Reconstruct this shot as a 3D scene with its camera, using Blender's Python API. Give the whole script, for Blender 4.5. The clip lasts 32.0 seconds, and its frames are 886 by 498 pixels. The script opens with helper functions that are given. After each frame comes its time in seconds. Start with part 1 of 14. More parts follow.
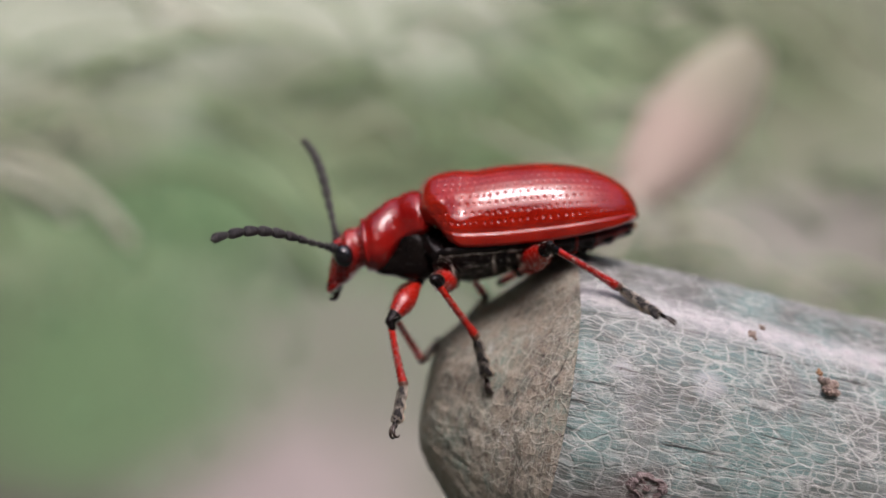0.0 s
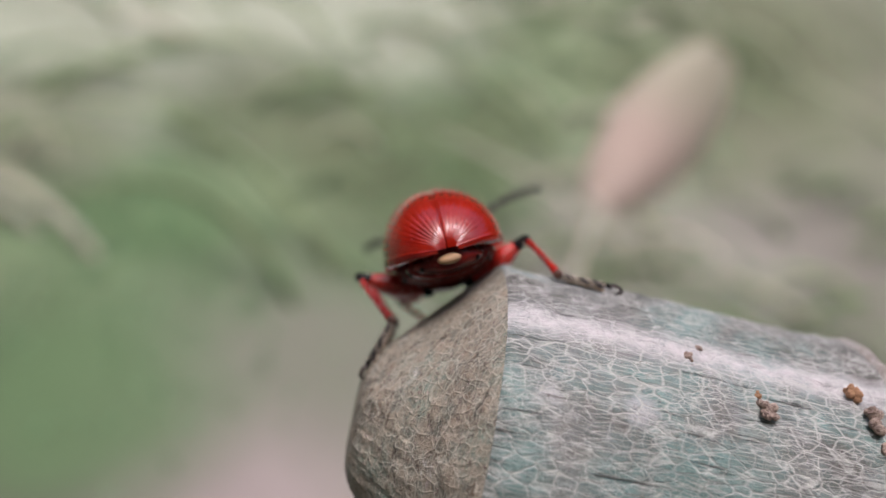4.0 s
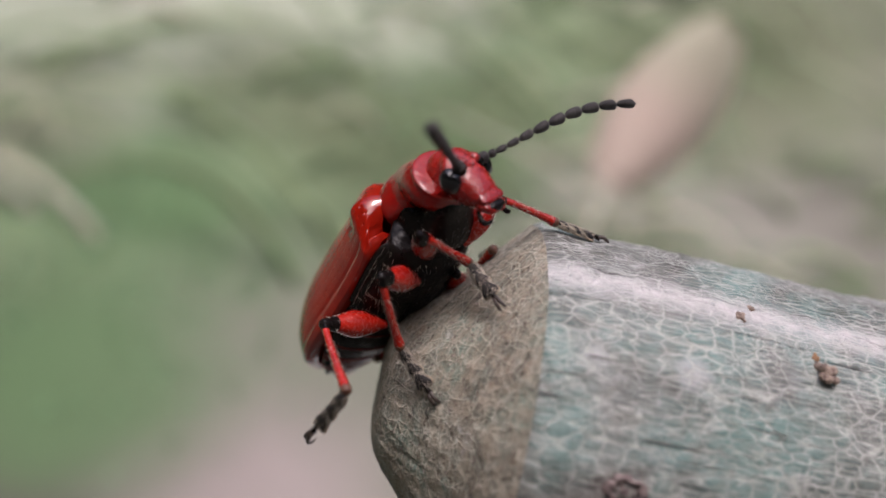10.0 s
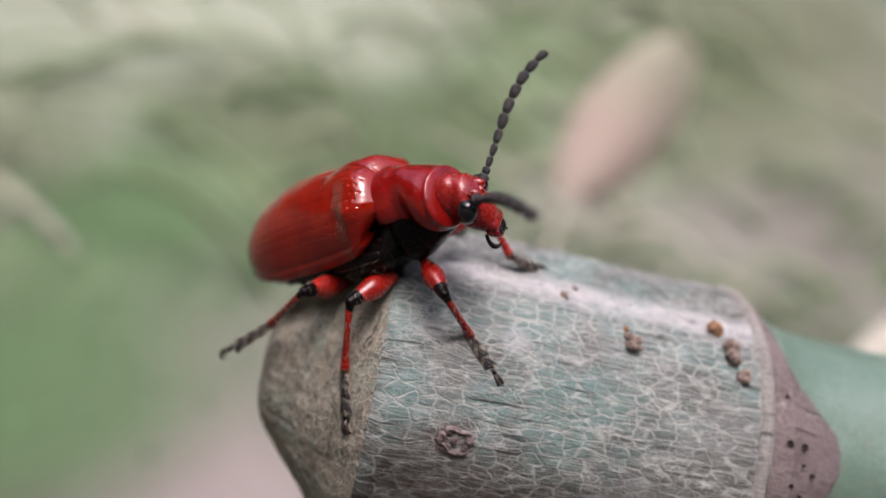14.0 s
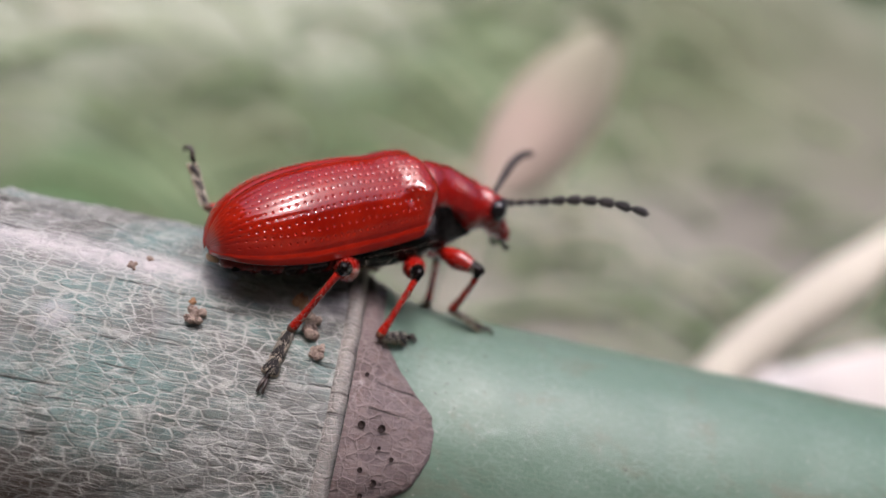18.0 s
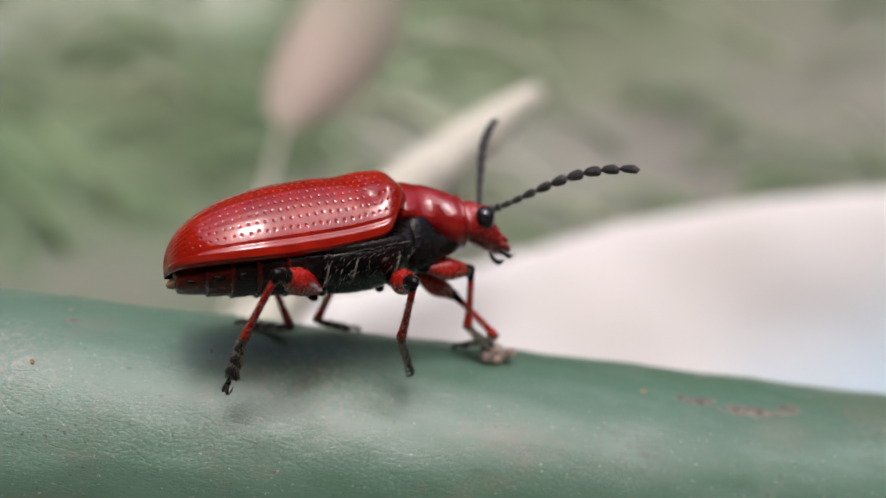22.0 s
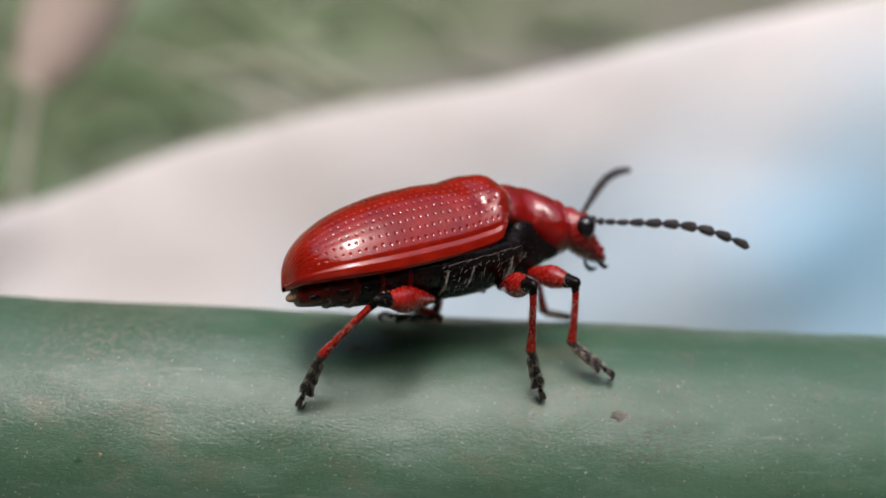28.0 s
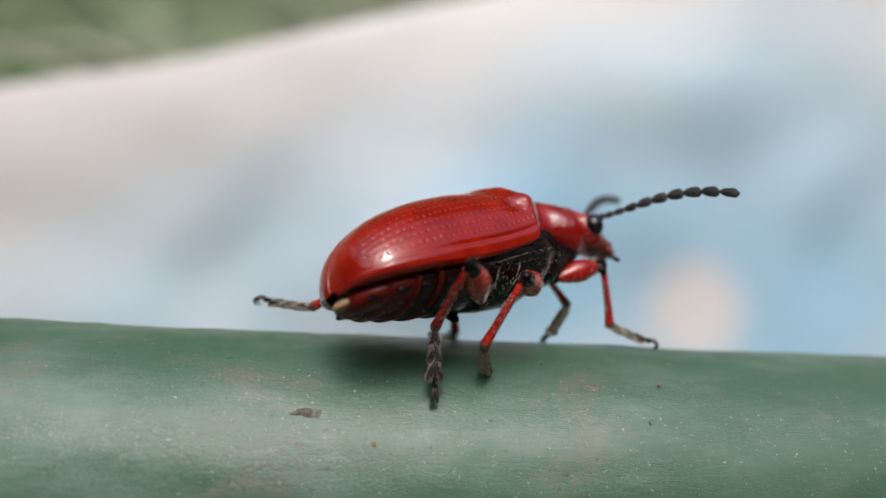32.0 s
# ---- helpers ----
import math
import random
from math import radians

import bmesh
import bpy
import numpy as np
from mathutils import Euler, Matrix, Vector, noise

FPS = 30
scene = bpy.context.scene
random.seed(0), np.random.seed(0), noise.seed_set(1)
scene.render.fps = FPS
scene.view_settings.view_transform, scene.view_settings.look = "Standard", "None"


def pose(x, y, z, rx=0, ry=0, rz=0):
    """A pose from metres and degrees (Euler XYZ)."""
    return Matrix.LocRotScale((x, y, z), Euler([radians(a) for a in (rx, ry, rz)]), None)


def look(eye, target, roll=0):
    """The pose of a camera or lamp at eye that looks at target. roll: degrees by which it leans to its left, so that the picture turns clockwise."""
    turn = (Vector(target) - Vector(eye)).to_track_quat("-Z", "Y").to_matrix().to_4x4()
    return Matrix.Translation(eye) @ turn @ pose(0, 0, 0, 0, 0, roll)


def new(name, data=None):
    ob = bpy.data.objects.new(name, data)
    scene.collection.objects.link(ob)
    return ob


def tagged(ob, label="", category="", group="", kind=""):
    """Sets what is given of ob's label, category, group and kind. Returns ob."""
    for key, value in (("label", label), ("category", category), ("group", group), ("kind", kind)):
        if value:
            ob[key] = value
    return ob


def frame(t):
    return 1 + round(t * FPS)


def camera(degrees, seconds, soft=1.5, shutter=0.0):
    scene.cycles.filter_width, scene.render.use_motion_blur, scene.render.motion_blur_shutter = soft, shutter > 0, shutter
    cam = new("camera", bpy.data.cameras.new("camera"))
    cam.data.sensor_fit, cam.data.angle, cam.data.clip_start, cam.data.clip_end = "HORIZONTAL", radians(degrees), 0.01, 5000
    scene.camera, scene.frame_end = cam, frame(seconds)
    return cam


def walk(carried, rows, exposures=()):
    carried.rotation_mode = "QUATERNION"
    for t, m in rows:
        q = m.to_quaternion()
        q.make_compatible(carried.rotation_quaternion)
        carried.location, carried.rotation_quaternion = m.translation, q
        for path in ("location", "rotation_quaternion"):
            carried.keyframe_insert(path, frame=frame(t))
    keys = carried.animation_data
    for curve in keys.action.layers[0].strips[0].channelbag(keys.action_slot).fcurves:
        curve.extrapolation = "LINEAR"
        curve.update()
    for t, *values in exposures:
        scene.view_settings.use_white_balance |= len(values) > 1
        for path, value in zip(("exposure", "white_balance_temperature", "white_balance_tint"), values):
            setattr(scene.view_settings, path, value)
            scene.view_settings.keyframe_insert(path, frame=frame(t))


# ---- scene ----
# ---- camera ----
cam = camera(54.16, 32.0, soft=1.5)
cam.data.dof.use_dof = True
cam.data.dof.focus_distance = 0.0211
cam.data.dof.aperture_fstop = 40.0
walk(cam, [
    (0.0, pose(-0.00511, -0.02574, 0.00304, 92.53, -12.74, -3.90)),
    (0.5, pose(-0.00473, -0.02550, 0.00323, 91.72, -12.55, -3.90)),
    (1.0, pose(-0.00510, -0.02543, 0.00328, 92.44, -12.71, -4.33)),
    (1.5, pose(-0.00493, -0.02515, 0.00338, 92.10, -12.58, -4.15)),
    (2.0, pose(-0.00481, -0.02515, 0.00369, 92.63, -12.42, -4.39)),
    (2.5, pose(-0.00480, -0.02534, 0.00395, 93.00, -12.40, -4.23)),
    (4.5, pose(-0.00359, -0.02389, 0.00333, 93.44, -12.09, -5.97)),
    (5.0, pose(-0.00368, -0.02329, 0.00210, 92.73, -12.16, -5.96)),
    (5.5, pose(-0.00377, -0.02332, 0.00211, 92.22, -12.06, -5.79)),
    (6.0, pose(-0.00436, -0.02504, 0.00228, 91.82, -11.98, -4.75)),
    (6.5, pose(-0.00370, -0.02396, 0.00084, 89.79, -12.17, -5.62)),
    (7.0, pose(-0.00423, -0.02334, 0.00044, 89.48, -12.24, -5.87)),
    (7.5, pose(-0.00486, -0.02271, 0.00049, 89.72, -12.26, -5.42)),
    (8.0, pose(-0.00514, -0.02220, 0.00109, 90.19, -12.38, -5.23)),
    (8.5, pose(-0.00512, -0.02194, 0.00222, 90.68, -12.31, -5.77)),
    (9.0, pose(-0.00473, -0.02094, 0.00230, 91.36, -12.14, -5.50)),
    (9.5, pose(-0.00457, -0.02136, 0.00289, 91.73, -11.91, -5.72)),
    (10.0, pose(-0.00432, -0.02307, 0.00290, 92.33, -12.07, -5.65)),
    (10.5, pose(-0.00375, -0.02346, 0.00289, 93.24, -11.97, -5.87)),
    (11.0, pose(-0.00381, -0.02350, 0.00240, 92.98, -11.91, -6.06)),
    (11.5, pose(-0.00428, -0.02360, 0.00229, 91.94, -12.06, -5.10)),
    (12.0, pose(-0.00476, -0.02342, 0.00235, 92.15, -12.13, -5.53)),
    (12.5, pose(-0.00415, -0.02373, 0.00241, 92.28, -11.95, -5.00)),
    (13.0, pose(-0.00407, -0.02350, 0.00208, 92.71, -11.73, -5.36)),
    (13.5, pose(-0.00317, -0.02412, 0.00238, 92.79, -11.63, -5.02)),
    (14.0, pose(-0.00130, -0.02682, 0.00277, 93.48, -11.55, -6.54)),
    (14.5, pose(-0.00027, -0.02603, 0.00252, 93.75, -10.94, -5.50)),
    (15.0, pose(0.00263, -0.02682, 0.00285, 92.78, -10.65, -5.63)),
    (15.5, pose(0.00572, -0.02735, 0.00324, 91.84, -9.39, -6.43)),
    (17.5, pose(0.00731, -0.02656, 0.00379, 93.51, -11.66, -5.90)),
    (18.0, pose(0.00962, -0.02652, 0.00420, 93.79, -11.70, -7.58)),
    (18.5, pose(0.01276, -0.02566, 0.00457, 92.60, -10.65, -3.93)),
    (19.0, pose(0.01655, -0.02535, 0.00500, 92.55, -10.50, -6.83)),
    (19.5, pose(0.02005, -0.02413, 0.00477, 92.04, -10.03, -7.01)),
    (20.0, pose(0.02461, -0.02314, 0.00475, 91.56, -9.54, -6.19)),
    (20.5, pose(0.03040, -0.02472, 0.00594, 91.71, -9.41, -6.22)),
    (21.0, pose(0.03696, -0.02464, 0.00595, 91.20, -8.26, -5.65)),
    (21.5, pose(0.04198, -0.02452, 0.00624, 90.68, -7.78, -5.04)),
    (22.0, pose(0.04838, -0.02620, 0.00651, 90.46, -7.57, -5.58)),
    (22.5, pose(0.05413, -0.02552, 0.00659, 90.16, -7.12, -5.32)),
    (23.0, pose(0.05754, -0.02563, 0.00723, 90.28, -6.97, -6.30)),
    (23.5, pose(0.06365, -0.02512, 0.00682, 89.45, -6.64, -6.68)),
    (24.0, pose(0.06371, -0.02504, 0.00699, 90.00, -6.63, -6.12)),
    (24.5, pose(0.06602, -0.02519, 0.00782, 89.26, -6.42, -5.99)),
    (25.0, pose(0.07116, -0.02476, 0.00651, 89.08, -5.93, -4.98)),
    (25.5, pose(0.07475, -0.02525, 0.00710, 89.70, -5.43, -5.78)),
    (26.0, pose(0.07801, -0.02288, 0.00627, 89.20, -4.67, -5.10)),
    (26.5, pose(0.08195, -0.02157, 0.00579, 89.33, -4.51, -3.65)),
    (28.5, pose(0.10508, -0.02639, 0.00714, 87.52, -2.63, -0.55)),
    (29.0, pose(0.11105, -0.02593, 0.00666, 87.64, -3.28, 0.73)),
    (29.5, pose(0.11431, -0.02596, 0.00671, 88.31, -3.72, -1.94)),
    (30.0, pose(0.11502, -0.02478, 0.00606, 86.72, -3.75, -1.78)),
    (30.5, pose(0.11483, -0.02554, 0.00748, 88.06, -3.49, -1.55)),
    (31.0, pose(0.11575, -0.02474, 0.00744, 89.31, -3.18, -1.49)),
    (31.5, pose(0.11849, -0.02371, 0.00686, 88.72, -3.21, -2.12)),
    (32.0, pose(0.12180, -0.02329, 0.00727, 87.81, -3.21, -5.93)),
], exposures=[(0.0, 0.61, 6050, 22), (13.2, 0.62, 6050, 22), (14.4, 0.79, 6050, 22), (18.2, 0.70, 6050, 22), (20.0, 0.52, 6050, 21), (22.5, 0.58, 6000, 17), (26.0, 0.38, 6100, 19), (29.0, 0.40, 6050, 14), (32.0, 0.40, 6050, 12)])

# ---- light: an overcast sky with a weak, wide sun from above and behind the camera ----
world = bpy.data.worlds.new("world")
scene.world = world
world.use_nodes = True
wn = world.node_tree.nodes
sky = wn.new("ShaderNodeTexSky")
sky.sky_type = 'NISHITA'
sky.sun_disc = False
sky.sun_elevation = radians(52)
sky.sun_rotation = radians(187)
sky.dust_density = 7.0
sky.air_density = 1.0
sky.altitude = 0
wn["Background"].inputs[1].default_value = 0.15
world.node_tree.links.new(sky.outputs[0], wn["Background"].inputs[0])
sun_data = bpy.data.lights.new("sun", 'SUN')
sun_data.energy = 0.66
sun_data.angle = radians(12)
sun_data.color = (1.0, 0.985, 0.96)
sun = new("sun", sun_data)
sun.matrix_world = look((-0.10, -0.78, 1.0), (0, 0, 0))

# ---- helpers: everything below is modelled in millimetres ----
MM = 0.001


def mesh_of(name, verts, faces, material, smooth=True, uvs=None):
    me = bpy.data.meshes.new(name)
    v = np.asarray(verts, dtype=float) * MM
    me.from_pydata(v.tolist(), [], [list(map(int, q)) for q in faces])
    if smooth:
        me.polygons.foreach_set("use_smooth", [True] * len(me.polygons))
    if uvs is not None:
        layer = me.uv_layers.new(name="UVMap")
        idx = np.empty(len(me.loops), dtype=np.int32)
        me.loops.foreach_get("vertex_index", idx)
        layer.data.foreach_set("uv", np.asarray(uvs, dtype=float)[idx].ravel())
    me.materials.append(material)
    me.update()
    return me


def thing(name, label, category, kind="", group=""):
    return tagged(new(name), label, category, group, kind)


def part(name, me, parent, label="", m=None):
    ob = new(name, me)
    ob.parent = parent
    if m is not None:
        ob.matrix_basis = m
    return tagged(ob, label)


def grid_faces(n, m, wrap):
    """Quads of an n by m grid of points; wrap closes the second direction."""
    k = m if wrap else m - 1
    i, j = np.meshgrid(np.arange(n - 1), np.arange(k), indexing="ij")
    a, b = i * m + j, i * m + (j + 1) % m
    return np.stack([a, b, b + m, a + m], -1).reshape(-1, 4)


def smooth_rows(rows, n):
    """Rows of numbers, resampled to n rows with soft cubic passages."""
    rows = np.asarray(rows, dtype=float)
    s = np.linspace(0, len(rows) - 1, n)
    i = np.clip(s.astype(int), 0, len(rows) - 2)
    t = (s - i)[:, None]
    p0, p1 = rows[np.maximum(i - 1, 0)], rows[i]
    p2, p3 = rows[i + 1], rows[np.minimum(i + 2, len(rows) - 1)]
    return 0.5 * (2 * p1 + (p2 - p0) * t + (2 * p0 - 5 * p1 + 4 * p2 - p3) * t**2 + (3 * p1 - p0 - 3 * p2 + p3) * t**3)


def loft(name, rows, material, n=24, seg=28, power=1.0, rough=0.0):
    """A closed tube through sections x, y, z, half width, half height above, half height below."""
    r = smooth_rows(rows, n)
    r[:, 3:] = np.maximum(r[:, 3:], 0.004)
    a = np.linspace(0, 2 * math.pi, seg, endpoint=False)
    c, s = np.cos(a), np.sin(a)
    c, s = np.sign(c) * np.abs(c)**power, np.sign(s) * np.abs(s)**power
    x = np.repeat(r[:, :1], seg, 1)
    y = r[:, 1:2] + r[:, 3:4] * c
    z = r[:, 2:3] + np.where(s > 0, r[:, 4:5], r[:, 5:6]) * s
    v = np.stack([x, y, z], -1).reshape(-1, 3)
    if rough:
        v += rough * np.array([noise.noise_vector(Vector(q) * 6) for q in v])
    f = grid_faces(n, seg, True).tolist()
    f += [list(range(seg))[::-1], list(range((n - 1) * seg, n * seg))]
    return mesh_of(name, v, f, material)


def tube(name, points, radii, material, n=20, seg=10):
    """A tapered tube along a curve of points."""
    rows = smooth_rows(np.column_stack([np.asarray(points, float), radii]), n)
    p, rad = rows[:, :3], np.maximum(rows[:, 3], 0.002)
    d = np.gradient(p, axis=0)
    d /= np.linalg.norm(d, axis=1, keepdims=True) + 1e-9
    ref = np.array([0.1, 0.99, 0.05])
    u = np.cross(d, ref)
    u /= np.linalg.norm(u, axis=1, keepdims=True) + 1e-9
    w = np.cross(d, u)
    a = np.linspace(0, 2 * math.pi, seg, endpoint=False)
    v = p[:, None] + rad[:, None, None] * (np.cos(a)[None, :, None] * u[:, None] + np.sin(a)[None, :, None] * w[:, None])
    f = grid_faces(n, seg, True).tolist()
    f += [list(range(seg))[::-1], list(range((n - 1) * seg, n * seg))]
    return mesh_of(name, v.reshape(-1, 3), f, material)


# ---- materials ----
class Nodes:
    """Short-hand for one node material; coordinates come in millimetres."""

    def __init__(self, name, rough=0.5, spec=0.5, uv=False):
        self.mat = bpy.data.materials.new(name)
        self.mat.use_nodes = True
        self.t = self.mat.node_tree
        self.bsdf = self.t.nodes["Principled BSDF"]
        self.bsdf.inputs["Roughness"].default_value = rough
        self.bsdf.inputs["Specular IOR Level"].default_value = spec
        tc = self.t.nodes.new("ShaderNodeTexCoord")
        if uv:
            self.co = tc.outputs["UV"]
        else:
            sc = self.t.nodes.new("ShaderNodeVectorMath")
            sc.operation = 'SCALE'
            sc.inputs["Scale"].default_value = 1000.0
            self.t.links.new(tc.outputs["Object"], sc.inputs[0])
            self.co = sc.outputs[0]

    def link(self, a, b):
        self.t.links.new(a, b)

    def stretch(self, x, y, z):
        m = self.t.nodes.new("ShaderNodeVectorMath")
        m.operation = 'MULTIPLY'
        m.inputs[1].default_value = (x, y, z)
        self.link(self.co, m.inputs[0])
        return m.outputs[0]

    def noise(self, scale, detail=3, rough=0.55, co=None, warp=0.0):
        n = self.t.nodes.new("ShaderNodeTexNoise")
        n.inputs["Scale"].default_value = scale
        n.inputs["Detail"].default_value = detail
        n.inputs["Roughness"].default_value = rough
        n.inputs["Distortion"].default_value = warp
        self.link(co or self.co, n.inputs["Vector"])
        return n.outputs["Fac"]

    def cells(self, scale, feature='DISTANCE_TO_EDGE', co=None, random=1.0):
        n = self.t.nodes.new("ShaderNodeTexVoronoi")
        n.feature = feature
        n.inputs["Scale"].default_value = scale
        n.inputs["Randomness"].default_value = random
        self.link(co or self.co, n.inputs["Vector"])
        return n.outputs["Distance"]

    def ramp(self, fac, *stops):
        n = self.t.nodes.new("ShaderNodeValToRGB")
        e = n.color_ramp.elements
        while len(e) < len(stops):
            e.new(0.5)
        for k, (p, c) in zip(e, stops):
            k.position = p
            k.color = (c, c, c, 1) if isinstance(c, (int, float)) else (*c, 1)
        self.link(fac, n.inputs[0])
        return n.outputs[0]

    def mix(self, fac, a, b, mode='MIX'):
        n = self.t.nodes.new("ShaderNodeMix")
        n.data_type, n.blend_type = 'RGBA', mode
        for sock, val in ((n.inputs[0], fac), (n.inputs[6], a), (n.inputs[7], b)):
            if isinstance(val, (int, float)):
                sock.default_value = val if sock == n.inputs[0] else (val, val, val, 1)
            elif isinstance(val, tuple):
                sock.default_value = (*val, 1)
            else:
                self.link(val, sock)
        return n.outputs[2]

    def bump(self, height, mm, strength=1.0, after=None):
        n = self.t.nodes.new("ShaderNodeBump")
        n.inputs["Distance"].default_value = mm * MM
        n.inputs["Strength"].default_value = strength
        self.link(height, n.inputs["Height"])
        if after is not None:
            self.link(after, n.inputs["Normal"])
        self.link(n.outputs[0], self.bsdf.inputs["Normal"])
        return n.outputs[0]

    def colour(self, c):
        if isinstance(c, tuple):
            self.bsdf.inputs["Base Color"].default_value = (*c, 1)
        else:
            self.link(c, self.bsdf.inputs["Base Color"])

    def set(self, key, c):
        if isinstance(c, (int, float)):
            self.bsdf.inputs[key].default_value = c
        else:
            self.link(c, self.bsdf.inputs[key])


def chitin(name, a, b, rough=0.22, coat=0.6, pores=0.02, grain=9.0, spec=0.5):
    k = Nodes(name, rough, spec)
    n = k.noise(1.3, 4)
    k.colour(k.mix(k.ramp(n, (0.35, 0.0), (0.65, 1.0)), a, b))
    k.set("Roughness", k.ramp(k.noise(grain, 3), (0.3, rough * 0.8), (0.7, rough * 1.35)))
    k.set("Coat Weight", coat)
    k.set("Coat Roughness", 0.06)
    k.bump(k.noise(grain, 5), pores)
    return k.mat


RED_SHELL = chitin("red_shell", (0.27, 0.011, 0.003), (0.20, 0.006, 0.002), 0.05, 0.2, 0.004, 6.0, 0.5)
RED_NECK = chitin("red_neck_shield", (0.25, 0.007, 0.004), (0.17, 0.004, 0.003), 0.15, 0.3, 0.05, 3.5)
RED_HEAD = chitin("red_head", (0.28, 0.010, 0.006), (0.17, 0.005, 0.004), 0.24, 0.4, 0.035, 8.0)
RED_LEG = chitin("red_leg", (0.40, 0.016, 0.006), (0.27, 0.008, 0.004), 0.24, 0.4, 0.015, 12.0)
BLACK = chitin("black_cuticle", (0.004, 0.003, 0.003), (0.008, 0.006, 0.005), 0.22, 0.0, 0.025, 8.0, 0.15)
BELLY = chitin("dark_belly", (0.006, 0.004, 0.003), (0.016, 0.005, 0.004), 0.20, 0.0, 0.03, 9.0, 0.22)
BELLY_RED = chitin("red_belly_tip", (0.13, 0.009, 0.005), (0.06, 0.005, 0.004), 0.22, 0.0, 0.03, 5.0, 0.2)
FOOT = chitin("black_foot", (0.020, 0.017, 0.015), (0.010, 0.008, 0.008), 0.42, 0.0, 0.05, 25.0, 0.4)
HAIR = chitin("pale_hair", (0.62, 0.56, 0.47), (0.48, 0.42, 0.33), 0.35, 0.0, 0.002, 9.0)
EYE = chitin("black_eye", (0.006, 0.006, 0.007), (0.010, 0.010, 0.011), 0.10, 0.2, 0.004, 40.0)
TAN = chitin("tan_tip", (0.45, 0.30, 0.17), (0.30, 0.18, 0.09), 0.5, 0.0, 0.04, 9.0)
FUZZ = chitin("black_antenna", (0.016, 0.014, 0.014), (0.035, 0.031, 0.030), 0.55, 0.0, 0.05, 25.0)
PAD = chitin("pale_foot_pad", (0.44, 0.37, 0.27), (0.26, 0.21, 0.15), 0.7, 0.0, 0.05, 30.0)
SHIN_TIP = chitin("brown_shin_tip", (0.11, 0.035, 0.012), (0.05, 0.018, 0.010), 0.4, 0.1, 0.02, 20.0)
CLAW = chitin("dark_claw", (0.020, 0.014, 0.010), (0.035, 0.022, 0.015), 0.35, 0.3, 0.02, 20.0)


def bark(name, dark, light, line, tint, cell, warm, sheen=0.0, spots=(), uv=True, crust=0.0):
    """Weathered skin with a net of pale cracks; UV runs in millimetres along and round the stem."""
    k = Nodes(name, 0.7, 0.25, uv=uv)
    n1 = k.noise(0.45, 6, 0.62)
    n2 = k.noise(2.6, 7, 0.68)

    def wobbled(amount, scale, mult):
        nz = k.t.nodes.new("ShaderNodeTexNoise")
        nz.inputs["Scale"].default_value = scale
        nz.inputs["Detail"].default_value = 4
        k.link(k.co, nz.inputs["Vector"])
        sc = k.t.nodes.new("ShaderNodeVectorMath")
        sc.operation = 'SCALE'
        sc.inputs["Scale"].default_value = amount
        k.link(nz.outputs["Color"], sc.inputs[0])
        ad = k.t.nodes.new("ShaderNodeVectorMath")
        ad.operation = 'ADD'
        k.link(k.co, ad.inputs[0])
        k.link(sc.outputs[0], ad.inputs[1])
        mu = k.t.nodes.new("ShaderNodeVectorMath")
        mu.operation = 'MULTIPLY'
        mu.inputs[1].default_value = mult
        k.link(ad.outputs[0], mu.inputs[0])
        return mu.outputs[0]

    big = k.cells(1.0, co=wobbled(0.36, 1.4, cell), random=0.72)
    small = k.cells(1.0, co=wobbled(0.30, 2.5, tuple(c * 2.1 for c in cell)), random=1.0)
    fibre = k.cells(1.0, co=wobbled(0.25, 1.0, (cell[0] * 0.35, cell[1] * 2.2, 1.0)), random=1.0)
    net = k.ramp(big, (0.010, 1.0), (0.095, 0.0))
    net2 = k.ramp(small, (0.02, 1.0), (0.075, 0.0))
    net3 = k.ramp(fibre, (0.01, 1.0), (0.07, 0.0))
    where = k.ramp(k.noise(0.5, 4, 0.6), (0.36, 0.15), (0.60, 0.75))
    where2 = k.ramp(k.noise(0.8, 4, 0.6, co=k.stretch(1.0, 1.3, 1.0), warp=0.3), (0.42, 0.0), (0.64, 0.75))
    base = k.mix(k.ramp(n1, (0.34, 0.0), (0.68, 1.0)), dark, light)
    base = k.mix(k.ramp(k.noise(0.25, 4, 0.6, warp=0.6), (0.48, 0.0), (0.64, 0.75)), base, tint)
    base = k.mix(k.ramp(n2, (0.46, 0.0), (0.72, 0.6)), base, warm)
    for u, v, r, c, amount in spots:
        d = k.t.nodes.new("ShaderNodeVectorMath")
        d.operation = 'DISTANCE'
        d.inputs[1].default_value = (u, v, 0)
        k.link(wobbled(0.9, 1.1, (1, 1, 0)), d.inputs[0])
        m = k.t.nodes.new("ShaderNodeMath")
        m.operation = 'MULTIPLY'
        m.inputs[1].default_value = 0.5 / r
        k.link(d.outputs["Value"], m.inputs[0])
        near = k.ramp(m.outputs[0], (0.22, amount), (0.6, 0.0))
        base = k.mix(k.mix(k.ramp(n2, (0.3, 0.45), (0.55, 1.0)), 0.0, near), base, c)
        # the pale net is dimmed inside large patches
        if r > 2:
            fade = k.ramp(m.outputs[0], (0.22, 0.6), (0.6, 0.0))
            net, net2, net3 = k.mix(fade, net, 0.0), k.mix(fade, net2, 0.0), k.mix(fade, net3, 0.0)
    base = k.mix(k.mix(where, 0.0, net), base, line)
    base = k.mix(k.mix(where2, 0.0, net2), base, line)
    base = k.mix(k.mix(0.62, 0.0, net3), base, line)
    crack = k.ramp(k.noise(1.0, 5, 0.62, co=k.stretch(0.42, 6.0, 1.0)), (0.60, 0.0), (0.70, 0.8))
